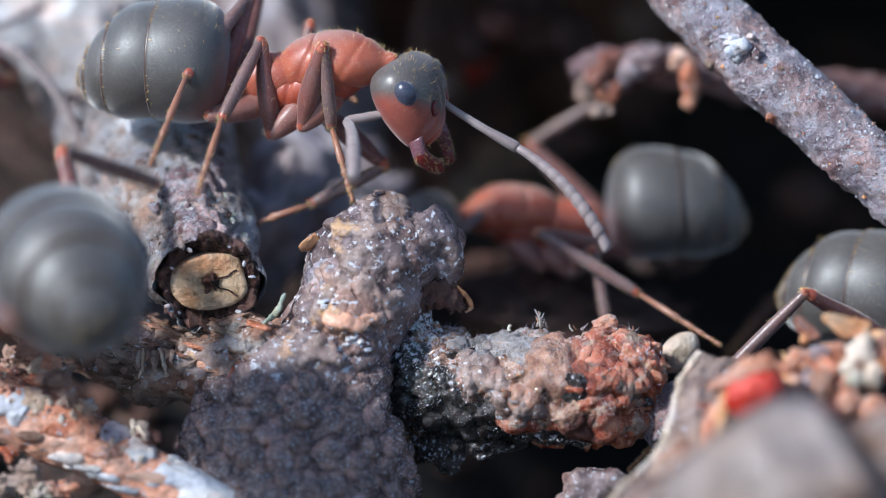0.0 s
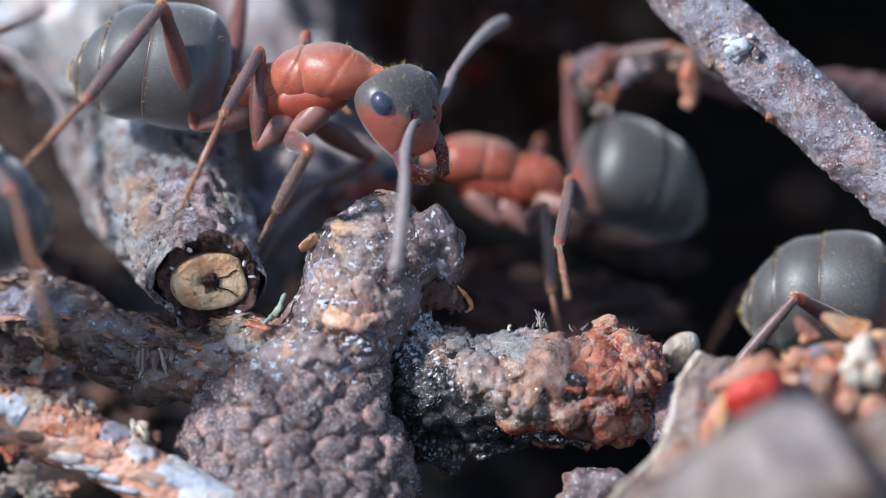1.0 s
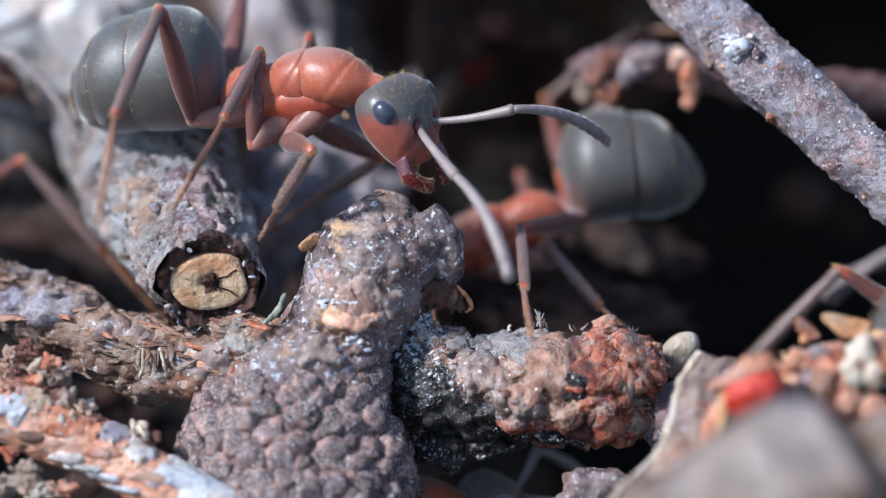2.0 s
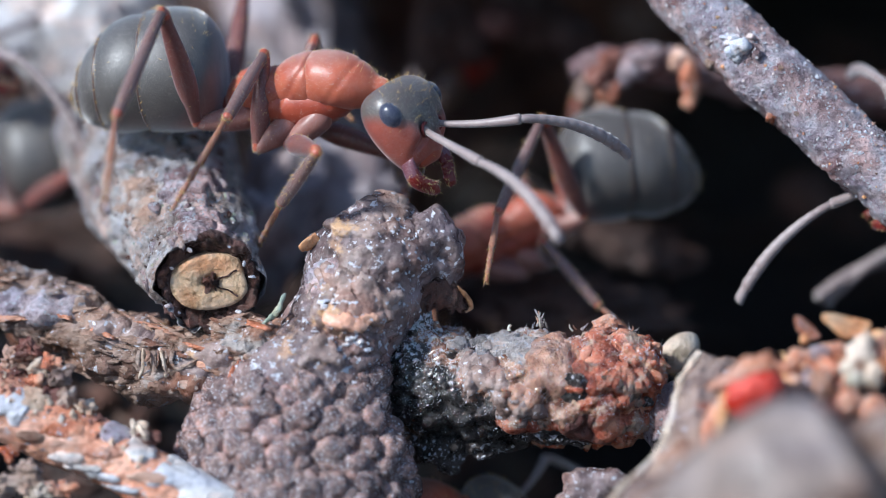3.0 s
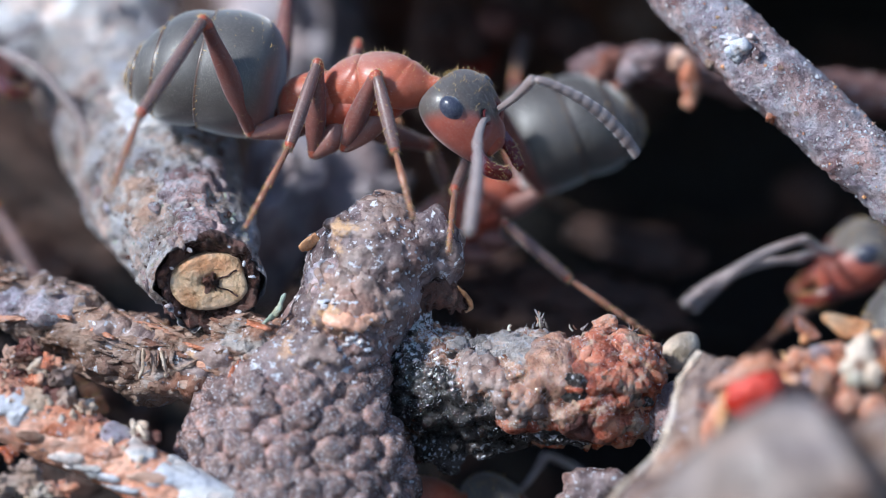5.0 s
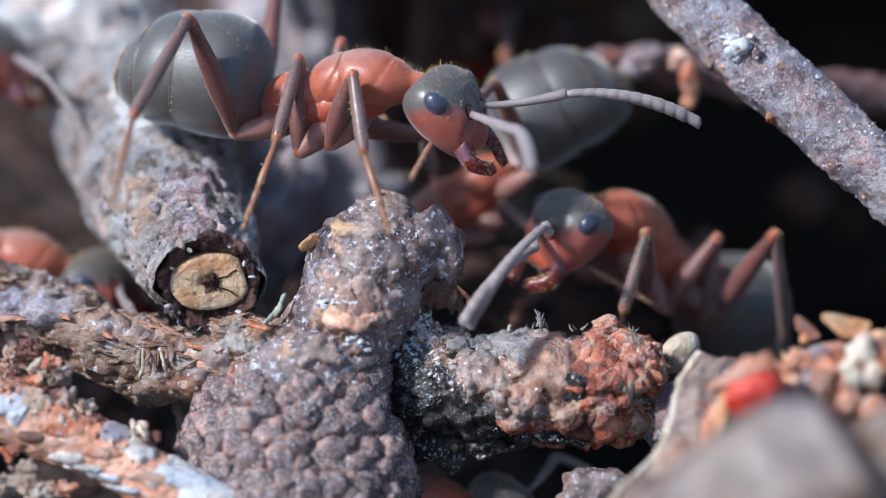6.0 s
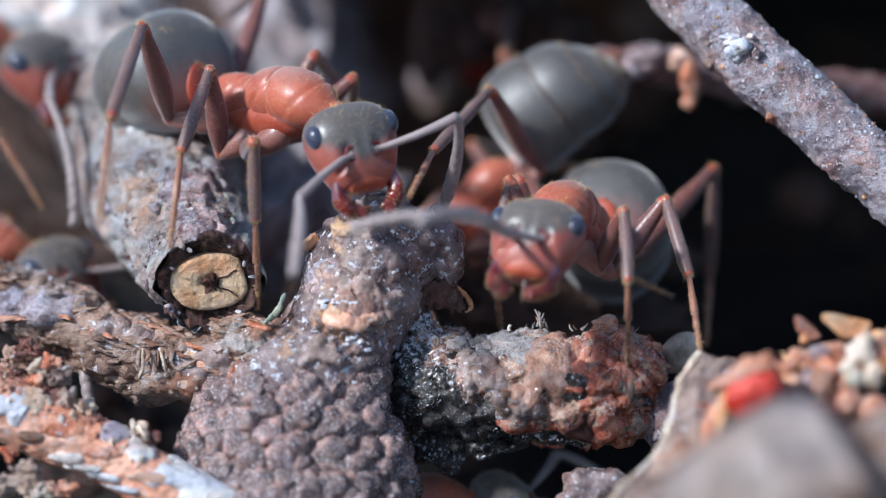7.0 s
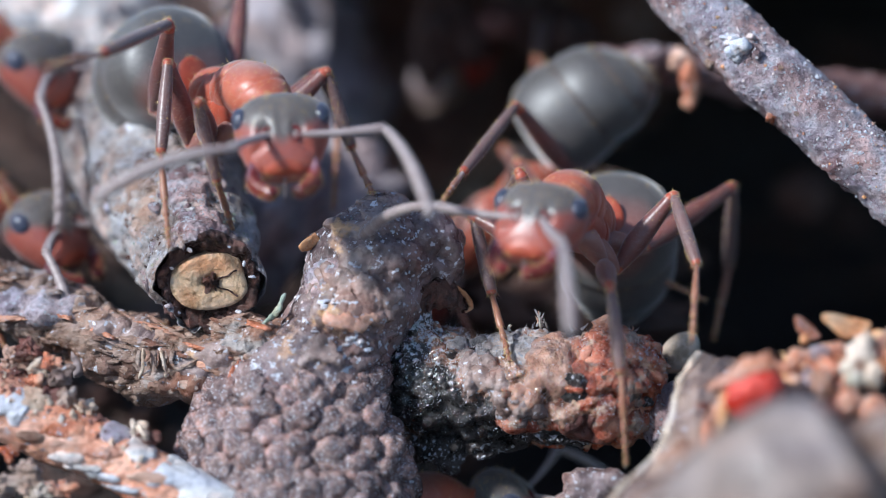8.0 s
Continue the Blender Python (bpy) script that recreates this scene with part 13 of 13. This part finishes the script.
    walk(p["tibia_ml"], [at(0, -1.13, 2.17, 0.15, 10, 57.6, 111.8), at(1.7, -1.13, 2.17, 0.15, 10, 57.6, 111.8), at(2.8, -1.13, 2.17, 0.15, 10, 57.6, 111.8), at(3.5, -0.88, 2.18, 0.15, 1.6, 57.6, 101.8), at(4.5, -1.39, 2.12, 0.15, 18.5, 57.6, 121.8), at(5, -1.13, 2.17, 0.15, 10, 57.6, 111.8), at(5.4, -0.88, 2.18, 0.15, 1.6, 57.6, 101.8), at(5.8, -1.39, 2.12, 0.15, 18.5, 57.6, 121.8), at(6, -0.88, 2.18, 0.15, 1.6, 57.6, 101.8), at(6.5, -1.34, 2.13, 0.15, 16.8, 57.6, 119.8), at(7, -0.98, 2.18, 0.15, 5, 57.6, 105.8), at(7.5, -1.13, 2.17, 0.15, 10.1, 57.6, 111.8), at(8, -1.13, 2.17, 0.15, 10.1, 57.6, 111.8)])
    walk(p["tarsus_ml"], [at(0, -1.5, 3.09, -1.41, 23.6, 59.5, 126.9), at(1.7, -1.5, 3.09, -1.41, 23.6, 59.5, 126.9), at(2.8, -1.5, 3.09, -1.41, 23.6, 59.5, 126.9), at(3.5, -1.08, 3.15, -1.41, 15, 59.5, 116.9), at(4.5, -1.91, 2.96, -1.41, 32.3, 59.5, 136.9), at(5, -1.5, 3.09, -1.41, 23.6, 59.5, 126.9), at(5.4, -1.08, 3.15, -1.41, 15, 59.5, 116.9), at(5.8, -1.91, 2.96, -1.41, 32.3, 59.5, 136.9), at(6, -1.08, 3.15, -1.41, 15, 59.5, 116.9), at(6.5, -1.83, 2.99, -1.41, 30.5, 59.5, 134.9), at(7, -1.25, 3.14, -1.41, 18.5, 59.5, 120.9), at(7.5, -1.5, 3.09, -1.41, 23.6, 59.5, 126.9), at(8, -1.5, 3.09, -1.41, 23.6, 59.5, 126.9)])
    walk(p["femur_hl"], [at(0, -2.05, 0.85, -0.35, 4.5, -36.4, 132.5), at(1.7, -2.05, 0.85, -0.35, 4.5, -36.4, 132.5), at(2.8, -2.05, 0.85, -0.35, 4.5, -36.4, 132.5), at(3.5, -2.05, 0.85, -0.35, -1.5, -36.4, 142.5), at(4.5, -2.05, 0.85, -0.35, 10.5, -36.4, 122.5), at(5, -2.05, 0.85, -0.35, 4.5, -36.4, 132.5), at(5.4, -2.05, 0.85, -0.35, -1.4, -36.4, 142.5), at(5.8, -2.05, 0.85, -0.35, 10.5, -36.4, 122.5), at(6, -2.05, 0.85, -0.35, -1.4, -36.4, 142.5), at(6.5, -2.05, 0.85, -0.35, 9.3, -36.4, 124.5), at(7, -2.05, 0.85, -0.35, 1, -36.4, 138.5), at(7.5, -2.05, 0.85, -0.35, 4.5, -36.4, 132.5), at(8, -2.05, 0.85, -0.35, 4.5, -36.4, 132.5)])
    walk(p["tibia_hl"], [at(0, -3.52, 2.45, 1.25, 4.4, 44.1, 146.3), at(1.7, -3.52, 2.45, 1.25, 4.4, 44.1, 146.3), at(2.8, -3.52, 2.45, 1.25, 4.4, 44.1, 146.3), at(3.5, -3.77, 2.17, 1.25, 11.4, 44.1, 156.3), at(4.5, -3.22, 2.68, 1.25, -2.6, 44.1, 136.3), at(5, -3.52, 2.45, 1.25, 4.3, 44.1, 146.3), at(5.4, -3.77, 2.17, 1.25, 11.3, 44.1, 156.3), at(5.8, -3.22, 2.68, 1.25, -2.7, 44.1, 136.3), at(6, -3.77, 2.17, 1.25, 11.3, 44.1, 156.3), at(6.5, -3.28, 2.64, 1.25, -1.3, 44.1, 138.3), at(7, -3.68, 2.29, 1.25, 8.5, 44.1, 152.3), at(7.5, -3.52, 2.45, 1.25, 4.3, 44.1, 146.3), at(8, -3.52, 2.45, 1.25, 4.3, 44.1, 146.3)])
    walk(p["tarsus_hl"], [at(0, -5.04, 3.47, -0.52, 9.8, 46.2, 153.4), at(1.7, -5.04, 3.47, -0.52, 9.8, 46.2, 153.4), at(2.8, -5.04, 3.47, -0.52, 9.8, 46.2, 153.4), at(3.5, -5.45, 2.91, -0.52, 17, 46.2, 163.4), at(4.5, -4.54, 3.95, -0.52, 2.5, 46.2, 143.4), at(5, -5.04, 3.47, -0.52, 9.7, 46.2, 153.4), at(5.4, -5.45, 2.91, -0.52, 17, 46.2, 163.4), at(5.8, -4.54, 3.95, -0.52, 2.5, 46.2, 143.4), at(6, -5.45, 2.91, -0.52, 17, 46.2, 163.4), at(6.5, -4.65, 3.86, -0.52, 3.9, 46.2, 145.4), at(7, -5.3, 3.14, -0.52, 14, 46.2, 159.4), at(7.5, -5.04, 3.47, -0.52, 9.7, 46.2, 153.4), at(8, -5.04, 3.47, -0.52, 9.7, 46.2, 153.4)])
    walk(p["scape_r"], [at(0, 2.71, -0.24, -0.18, 64.5, -4.8, -53), at(1.7, 2.71, -0.24, -0.18, 64.5, -4.8, -53), at(2.8, 2.71, -0.24, -0.18, 64.5, -4.8, -53), at(3.5, 2.71, -0.24, -0.18, 64.5, -4.8, -53), at(4.5, 2.71, -0.24, -0.18, 64.5, -4.8, -53), at(5, 2.71, -0.24, -0.18, 64.5, -4.8, -53), at(5.4, 2.71, -0.24, -0.18, 64.5, -4.8, -53), at(5.8, 2.56, -0.65, -0.18, 66.2, -4.8, -73), at(6, 2.56, -0.65, -0.18, 66.2, -4.8, -73), at(6.5, 2.4, -0.86, -0.18, 67.2, -4.8, -85), at(7, 2.43, -0.83, -0.18, 67, -4.8, -83), at(7.5, 2.43, -0.83, -0.18, 67, -4.8, -83), at(8, 2.43, -0.83, -0.18, 67, -4.8, -83)])
    walk(p["funiculus_r"], drooping([at(0, 3.72, -1.58, -0.04, 78, 47.1, -23.1), at(1.7, 3.72, -1.58, -0.04, 78, 47.1, -23.1), at(2.8, 3.72, -1.58, -0.04, 78, 47.1, -23.1), at(3.5, 3.72, -1.58, -0.04, 78, 47.1, -23.1), at(4.5, 3.72, -1.58, -0.04, 78, 47.1, -23.1), at(5, 3.72, -1.58, -0.04, 78, 47.1, -23.1), at(5.4, 3.72, -1.58, -0.04, 78, 47.1, -23.1), at(5.8, 3.05, -2.25, -0.04, 63.3, 47.1, -43.1), at(6, 3.05, -2.25, -0.04, 63.3, 47.1, -43.1), at(6.5, 2.55, -2.53, -0.04, 54.5, 47.1, -55.1), at(7, 2.63, -2.49, -0.04, 56, 47.1, -53.1), at(7.5, 2.63, -2.49, -0.04, 56, 47.1, -53.1), at(8, 2.63, -2.49, -0.04, 56, 47.1, -53.1)]))
    walk(p["femur_fr"], [at(0, -0.35, -0.6, -0.9, 4.8, -30.2, -54.5), at(1.7, -0.35, -0.6, -0.9, 4.8, -30.2, -54.5), at(2.8, -0.35, -0.6, -0.9, 4.8, -30.2, -54.5), at(3.5, -0.35, -0.6, -0.9, 9.8, -30.2, -64.5), at(4.5, -0.35, -0.6, -0.9, -0.3, -30.2, -44.5), at(5, -0.35, -0.6, -0.9, 4.7, -30.2, -54.5), at(5.4, -0.35, -0.6, -0.9, 9.8, -30.2, -64.5), at(5.8, -0.35, -0.6, -0.9, -0.4, -30.2, -44.5), at(6, -0.35, -0.6, -0.9, 9.8, -30.2, -64.5), at(6.5, -0.35, -0.6, -0.9, 0.7, -30.2, -46.5), at(7, -0.35, -0.6, -0.9, 7.7, -30.2, -60.5), at(7.5, -0.35, -0.6, -0.9, 4.7, -30.2, -54.5), at(8, -0.35, -0.6, -0.9, 4.7, -30.2, -54.5)])
    walk(p["tibia_fr"], [at(0, 0.53, -1.83, -0.02, 2.2, 48.1, -42), at(1.7, 0.53, -1.83, -0.02, 2.2, 48.1, -42), at(2.8, 0.53, -1.83, -0.02, 2.2, 48.1, -42), at(3.5, 0.3, -1.97, -0.02, -5.2, 48.1, -52), at(4.5, 0.73, -1.66, -0.02, 9.7, 48.1, -32), at(5, 0.53, -1.83, -0.02, 2.3, 48.1, -42), at(5.4, 0.3, -1.97, -0.02, -5.2, 48.1, -52), at(5.8, 0.73, -1.66, -0.02, 9.8, 48.1, -32), at(6, 0.3, -1.97, -0.02, -5.2, 48.1, -52), at(6.5, 0.69, -1.7, -0.02, 8.3, 48.1, -34), at(7, 0.4, -1.92, -0.02, -2.2, 48.1, -48), at(7.5, 0.53, -1.83, -0.02, 2.3, 48.1, -42), at(8, 0.53, -1.83, -0.02, 2.3, 48.1, -42)])
    walk(p["tarsus_fr"], [at(0, 1.33, -2.55, -1.23, 7.8, 50.9, -35), at(1.7, 1.33, -2.55, -1.23, 7.8, 50.9, -35), at(2.8, 1.33, -2.55, -1.23, 7.8, 50.9, -35), at(3.5, 0.97, -2.82, -1.23, 0, 50.9, -45), at(4.5, 1.65, -2.23, -1.23, 15.6, 50.9, -25), at(5, 1.33, -2.55, -1.23, 7.8, 50.9, -35), at(5.4, 0.97, -2.82, -1.23, 0.1, 50.9, -45), at(5.8, 1.65, -2.23, -1.23, 15.7, 50.9, -25), at(6, 0.97, -2.82, -1.23, 0.1, 50.9, -45), at(6.5, 1.59, -2.3, -1.23, 14.1, 50.9, -27), at(7, 1.12, -2.72, -1.23, 3.2, 50.9, -41), at(7.5, 1.33, -2.55, -1.23, 7.9, 50.9, -35), at(8, 1.33, -2.55, -1.23, 7.9, 50.9, -35)])
    walk(p["femur_mr"], [at(0, -0.95, -0.7, -0.95, -1.7, -36.7, -97.1), at(1.7, -0.95, -0.7, -0.95, -1.7, -36.7, -97.1), at(2.8, -0.95, -0.7, -0.95, -1.7, -36.7, -97.1), at(3.5, -0.95, -0.7, -0.95, -7.7, -36.7, -87.1), at(4.5, -0.95, -0.7, -0.95, 4.3, -36.7, -107.1), at(5, -0.95, -0.7, -0.95, -1.7, -36.7, -97.1), at(5.4, -0.95, -0.7, -0.95, -7.6, -36.7, -87.1), at(5.8, -0.95, -0.7, -0.95, 4.4, -36.7, -107.1), at(6, -0.95, -0.7, -0.95, -7.6, -36.7, -87.1), at(6.5, -0.95, -0.7, -0.95, 3.2, -36.7, -105.1), at(7, -0.95, -0.7, -0.95, -5.2, -36.7, -91.1), at(7.5, -0.95, -0.7, -0.95, -1.6, -36.7, -97.1), at(8, -0.95, -0.7, -0.95, -1.6, -36.7, -97.1)])
    walk(p["tibia_mr"], [at(0, -1.13, -2.17, 0.15, -10, 57.6, -111.8), at(1.7, -1.13, -2.17, 0.15, -10, 57.6, -111.8), at(2.8, -1.13, -2.17, 0.15, -10, 57.6, -111.8), at(3.5, -0.88, -2.18, 0.15, -1.6, 57.6, -101.8), at(4.5, -1.39, -2.12, 0.15, -18.5, 57.6, -121.8), at(5, -1.13, -2.17, 0.15, -10, 57.6, -111.8), at(5.4, -0.88, -2.18, 0.15, -1.6, 57.6, -101.8), at(5.8, -1.39, -2.12, 0.15, -18.5, 57.6, -121.8), at(6, -0.88, -2.18, 0.15, -1.6, 57.6, -101.8), at(6.5, -1.34, -2.13, 0.15, -16.8, 57.6, -119.8), at(7, -0.98, -2.18, 0.15, -5, 57.6, -105.8), at(7.5, -1.13, -2.17, 0.15, -10.1, 57.6, -111.8), at(8, -1.13, -2.17, 0.15, -10.1, 57.6, -111.8)])
    walk(p["tarsus_mr"], [at(0, -1.5, -3.09, -1.41, -23.6, 59.5, -126.9), at(1.7, -1.5, -3.09, -1.41, -23.6, 59.5, -126.9), at(2.8, -1.5, -3.09, -1.41, -23.6, 59.5, -126.9), at(3.5, -1.08, -3.15, -1.41, -15, 59.5, -116.9), at(4.5, -1.91, -2.96, -1.41, -32.3, 59.5, -136.9), at(5, -1.5, -3.09, -1.41, -23.6, 59.5, -126.9), at(5.4, -1.08, -3.15, -1.41, -15, 59.5, -116.9), at(5.8, -1.91, -2.96, -1.41, -32.3, 59.5, -136.9), at(6, -1.08, -3.15, -1.41, -15, 59.5, -116.9), at(6.5, -1.83, -2.99, -1.41, -30.5, 59.5, -134.9), at(7, -1.25, -3.14, -1.41, -18.5, 59.5, -120.9), at(7.5, -1.5, -3.09, -1.41, -23.6, 59.5, -126.9), at(8, -1.5, -3.09, -1.41, -23.6, 59.5, -126.9)])
    walk(p["femur_hr"], [at(0, -2.05, -0.85, -0.35, -4.5, -36.4, -132.5), at(1.7, -2.05, -0.85, -0.35, -4.5, -36.4, -132.5), at(2.8, -2.05, -0.85, -0.35, -4.5, -36.4, -132.5), at(3.5, -2.05, -0.85, -0.35, 1.5, -36.4, -142.5), at(4.5, -2.05, -0.85, -0.35, -10.5, -36.4, -122.5), at(5, -2.05, -0.85, -0.35, -4.5, -36.4, -132.5), at(5.4, -2.05, -0.85, -0.35, 1.4, -36.4, -142.5), at(5.8, -2.05, -0.85, -0.35, -10.5, -36.4, -122.5), at(6, -2.05, -0.85, -0.35, 1.4, -36.4, -142.5), at(6.5, -2.05, -0.85, -0.35, -9.3, -36.4, -124.5), at(7, -2.05, -0.85, -0.35, -1, -36.4, -138.5), at(7.5, -2.05, -0.85, -0.35, -4.5, -36.4, -132.5), at(8, -2.05, -0.85, -0.35, -4.5, -36.4, -132.5)])
    walk(p["tibia_hr"], [at(0, -3.52, -2.45, 1.25, -4.4, 44.1, -146.3), at(1.7, -3.52, -2.45, 1.25, -4.4, 44.1, -146.3), at(2.8, -3.52, -2.45, 1.25, -4.4, 44.1, -146.3), at(3.5, -3.77, -2.17, 1.25, -11.4, 44.1, -156.3), at(4.5, -3.22, -2.68, 1.25, 2.6, 44.1, -136.3), at(5, -3.52, -2.45, 1.25, -4.3, 44.1, -146.3), at(5.4, -3.77, -2.17, 1.25, -11.3, 44.1, -156.3), at(5.8, -3.22, -2.68, 1.25, 2.7, 44.1, -136.3), at(6, -3.77, -2.17, 1.25, -11.3, 44.1, -156.3), at(6.5, -3.28, -2.64, 1.25, 1.3, 44.1, -138.3), at(7, -3.68, -2.29, 1.25, -8.5, 44.1, -152.3), at(7.5, -3.52, -2.45, 1.25, -4.3, 44.1, -146.3), at(8, -3.52, -2.45, 1.25, -4.3, 44.1, -146.3)])
    walk(p["tarsus_hr"], [at(0, -5.04, -3.47, -0.52, -9.8, 46.2, -153.4), at(1.7, -5.04, -3.47, -0.52, -9.8, 46.2, -153.4), at(2.8, -5.04, -3.47, -0.52, -9.8, 46.2, -153.4), at(3.5, -5.45, -2.91, -0.52, -17, 46.2, -163.4), at(4.5, -4.54, -3.95, -0.52, -2.5, 46.2, -143.4), at(5, -5.04, -3.47, -0.52, -9.7, 46.2, -153.4), at(5.4, -5.45, -2.91, -0.52, -17, 46.2, -163.4), at(5.8, -4.54, -3.95, -0.52, -2.5, 46.2, -143.4), at(6, -5.45, -2.91, -0.52, -17, 46.2, -163.4), at(6.5, -4.65, -3.86, -0.52, -3.9, 46.2, -145.4), at(7, -5.3, -3.14, -0.52, -14, 46.2, -159.4), at(7.5, -5.04, -3.47, -0.52, -9.7, 46.2, -153.4), at(8, -5.04, -3.47, -0.52, -9.7, 46.2, -153.4)])
    ant = ANTS[7]
    p = roles(ant)
    walk(ant, [at(0, -1.64, -0.52, -0.69, 0, 0, 20), at(1, -1.41, -0.48, -0.58, 0, 0, 20), at(1.5, -0.95, -0.15, 0.32, 0, -8, 20), at(3, -0.9, -0.15, 0.32, 0, -6, 15), at(4.7, -0.95, -0.14, 0.36, 0, -6, 15), at(6, -0.82, -0.12, 0.4, 0, -6, 12), at(8, -0.78, -0.11, 0.43, 0, -8, 12)])
    walk(p["head"], [at(0, 1.48, 0, 0, 0, 30, 0), at(8, 1.48, 0, 0, 0, 30, 0)])
    walk(p["gaster"], [at(0, -2.1, 0, -0.18, 0, 0, 0), at(8, -2.1, 0, -0.18, 0, 0, 0)])
    walk(p["scape_l"], [at(0, 2.71, 0.24, -0.18, 115.5, -4.8, 53), at(8, 2.71, 0.24, -0.18, 115.5, -4.8, 53)])
    walk(p["funiculus_l"], drooping([at(0, 3.72, 1.58, -0.04, 102, 47.1, 23.1), at(8, 3.72, 1.58, -0.04, 102, 47.1, 23.1)]))
    walk(p["femur_fl"], [at(0, -0.35, 0.6, -0.9, 0, 62, 55), at(8, -0.35, 0.6, -0.9, 0, 62, 55)])
    walk(p["tibia_fl"], [at(0, 0.12, 1.27, -2.45, 0, 78, 55), at(8, 0.12, 1.27, -2.45, 0, 78, 55)])
    walk(p["tarsus_fl"], [at(0, 0.31, 1.55, -4.03, 0, 66, 55), at(8, 0.31, 1.55, -4.03, 0, 66, 55)])
    walk(p["femur_ml"], [at(0, -0.95, 0.7, -0.95, 0, 62, 97), at(8, -0.95, 0.7, -0.95, 0, 62, 97)])
    walk(p["tibia_ml"], [at(0, -1.06, 1.56, -2.58, 0, 78, 97), at(8, -1.06, 1.56, -2.58, 0, 78, 97)])
    walk(p["tarsus_ml"], [at(0, -1.1, 1.94, -4.39, 0, 66, 97), at(8, -1.1, 1.94, -4.39, 0, 66, 97)])
    walk(p["femur_hl"], [at(0, -2.05, 0.85, -0.35, 0, 62, 135), at(8, -2.05, 0.85, -0.35, 0, 62, 135)])
    walk(p["tibia_hl"], [at(0, -2.95, 1.75, -2.73, 0, 78, 135), at(8, -2.95, 1.75, -2.73, 0, 78, 135)])
    walk(p["tarsus_hl"], [at(0, -3.32, 2.12, -5.23, 0, 66, 135), at(8, -3.32, 2.12, -5.23, 0, 66, 135)])
    walk(p["scape_r"], [at(0, 2.71, -0.24, -0.18, 64.5, -4.8, -53), at(8, 2.71, -0.24, -0.18, 64.5, -4.8, -53)])
    walk(p["funiculus_r"], drooping([at(0, 3.72, -1.58, -0.04, 78, 47.1, -23.1), at(8, 3.72, -1.58, -0.04, 78, 47.1, -23.1)]))
    walk(p["femur_fr"], [at(0, -0.35, -0.6, -0.9, 0, 62, -55), at(8, -0.35, -0.6, -0.9, 0, 62, -55)])
    walk(p["tibia_fr"], [at(0, 0.12, -1.27, -2.45, 0, 78, -55), at(8, 0.12, -1.27, -2.45, 0, 78, -55)])
    walk(p["tarsus_fr"], [at(0, 0.31, -1.55, -4.03, 0, 66, -55), at(8, 0.31, -1.55, -4.03, 0, 66, -55)])
    walk(p["femur_mr"], [at(0, -0.95, -0.7, -0.95, 0, 62, -97), at(8, -0.95, -0.7, -0.95, 0, 62, -97)])
    walk(p["tibia_mr"], [at(0, -1.06, -1.56, -2.58, 0, 78, -97), at(8, -1.06, -1.56, -2.58, 0, 78, -97)])
    walk(p["tarsus_mr"], [at(0, -1.1, -1.94, -4.39, 0, 66, -97), at(8, -1.1, -1.94, -4.39, 0, 66, -97)])
    walk(p["femur_hr"], [at(0, -2.05, -0.85, -0.35, 0, 62, -135), at(8, -2.05, -0.85, -0.35, 0, 62, -135)])
    walk(p["tibia_hr"], [at(0, -2.95, -1.75, -2.73, 0, 78, -135), at(8, -2.95, -1.75, -2.73, 0, 78, -135)])
    walk(p["tarsus_hr"], [at(0, -3.32, -2.12, -5.23, 0, 66, -135), at(8, -3.32, -2.12, -5.23, 0, 66, -135)])

motions()
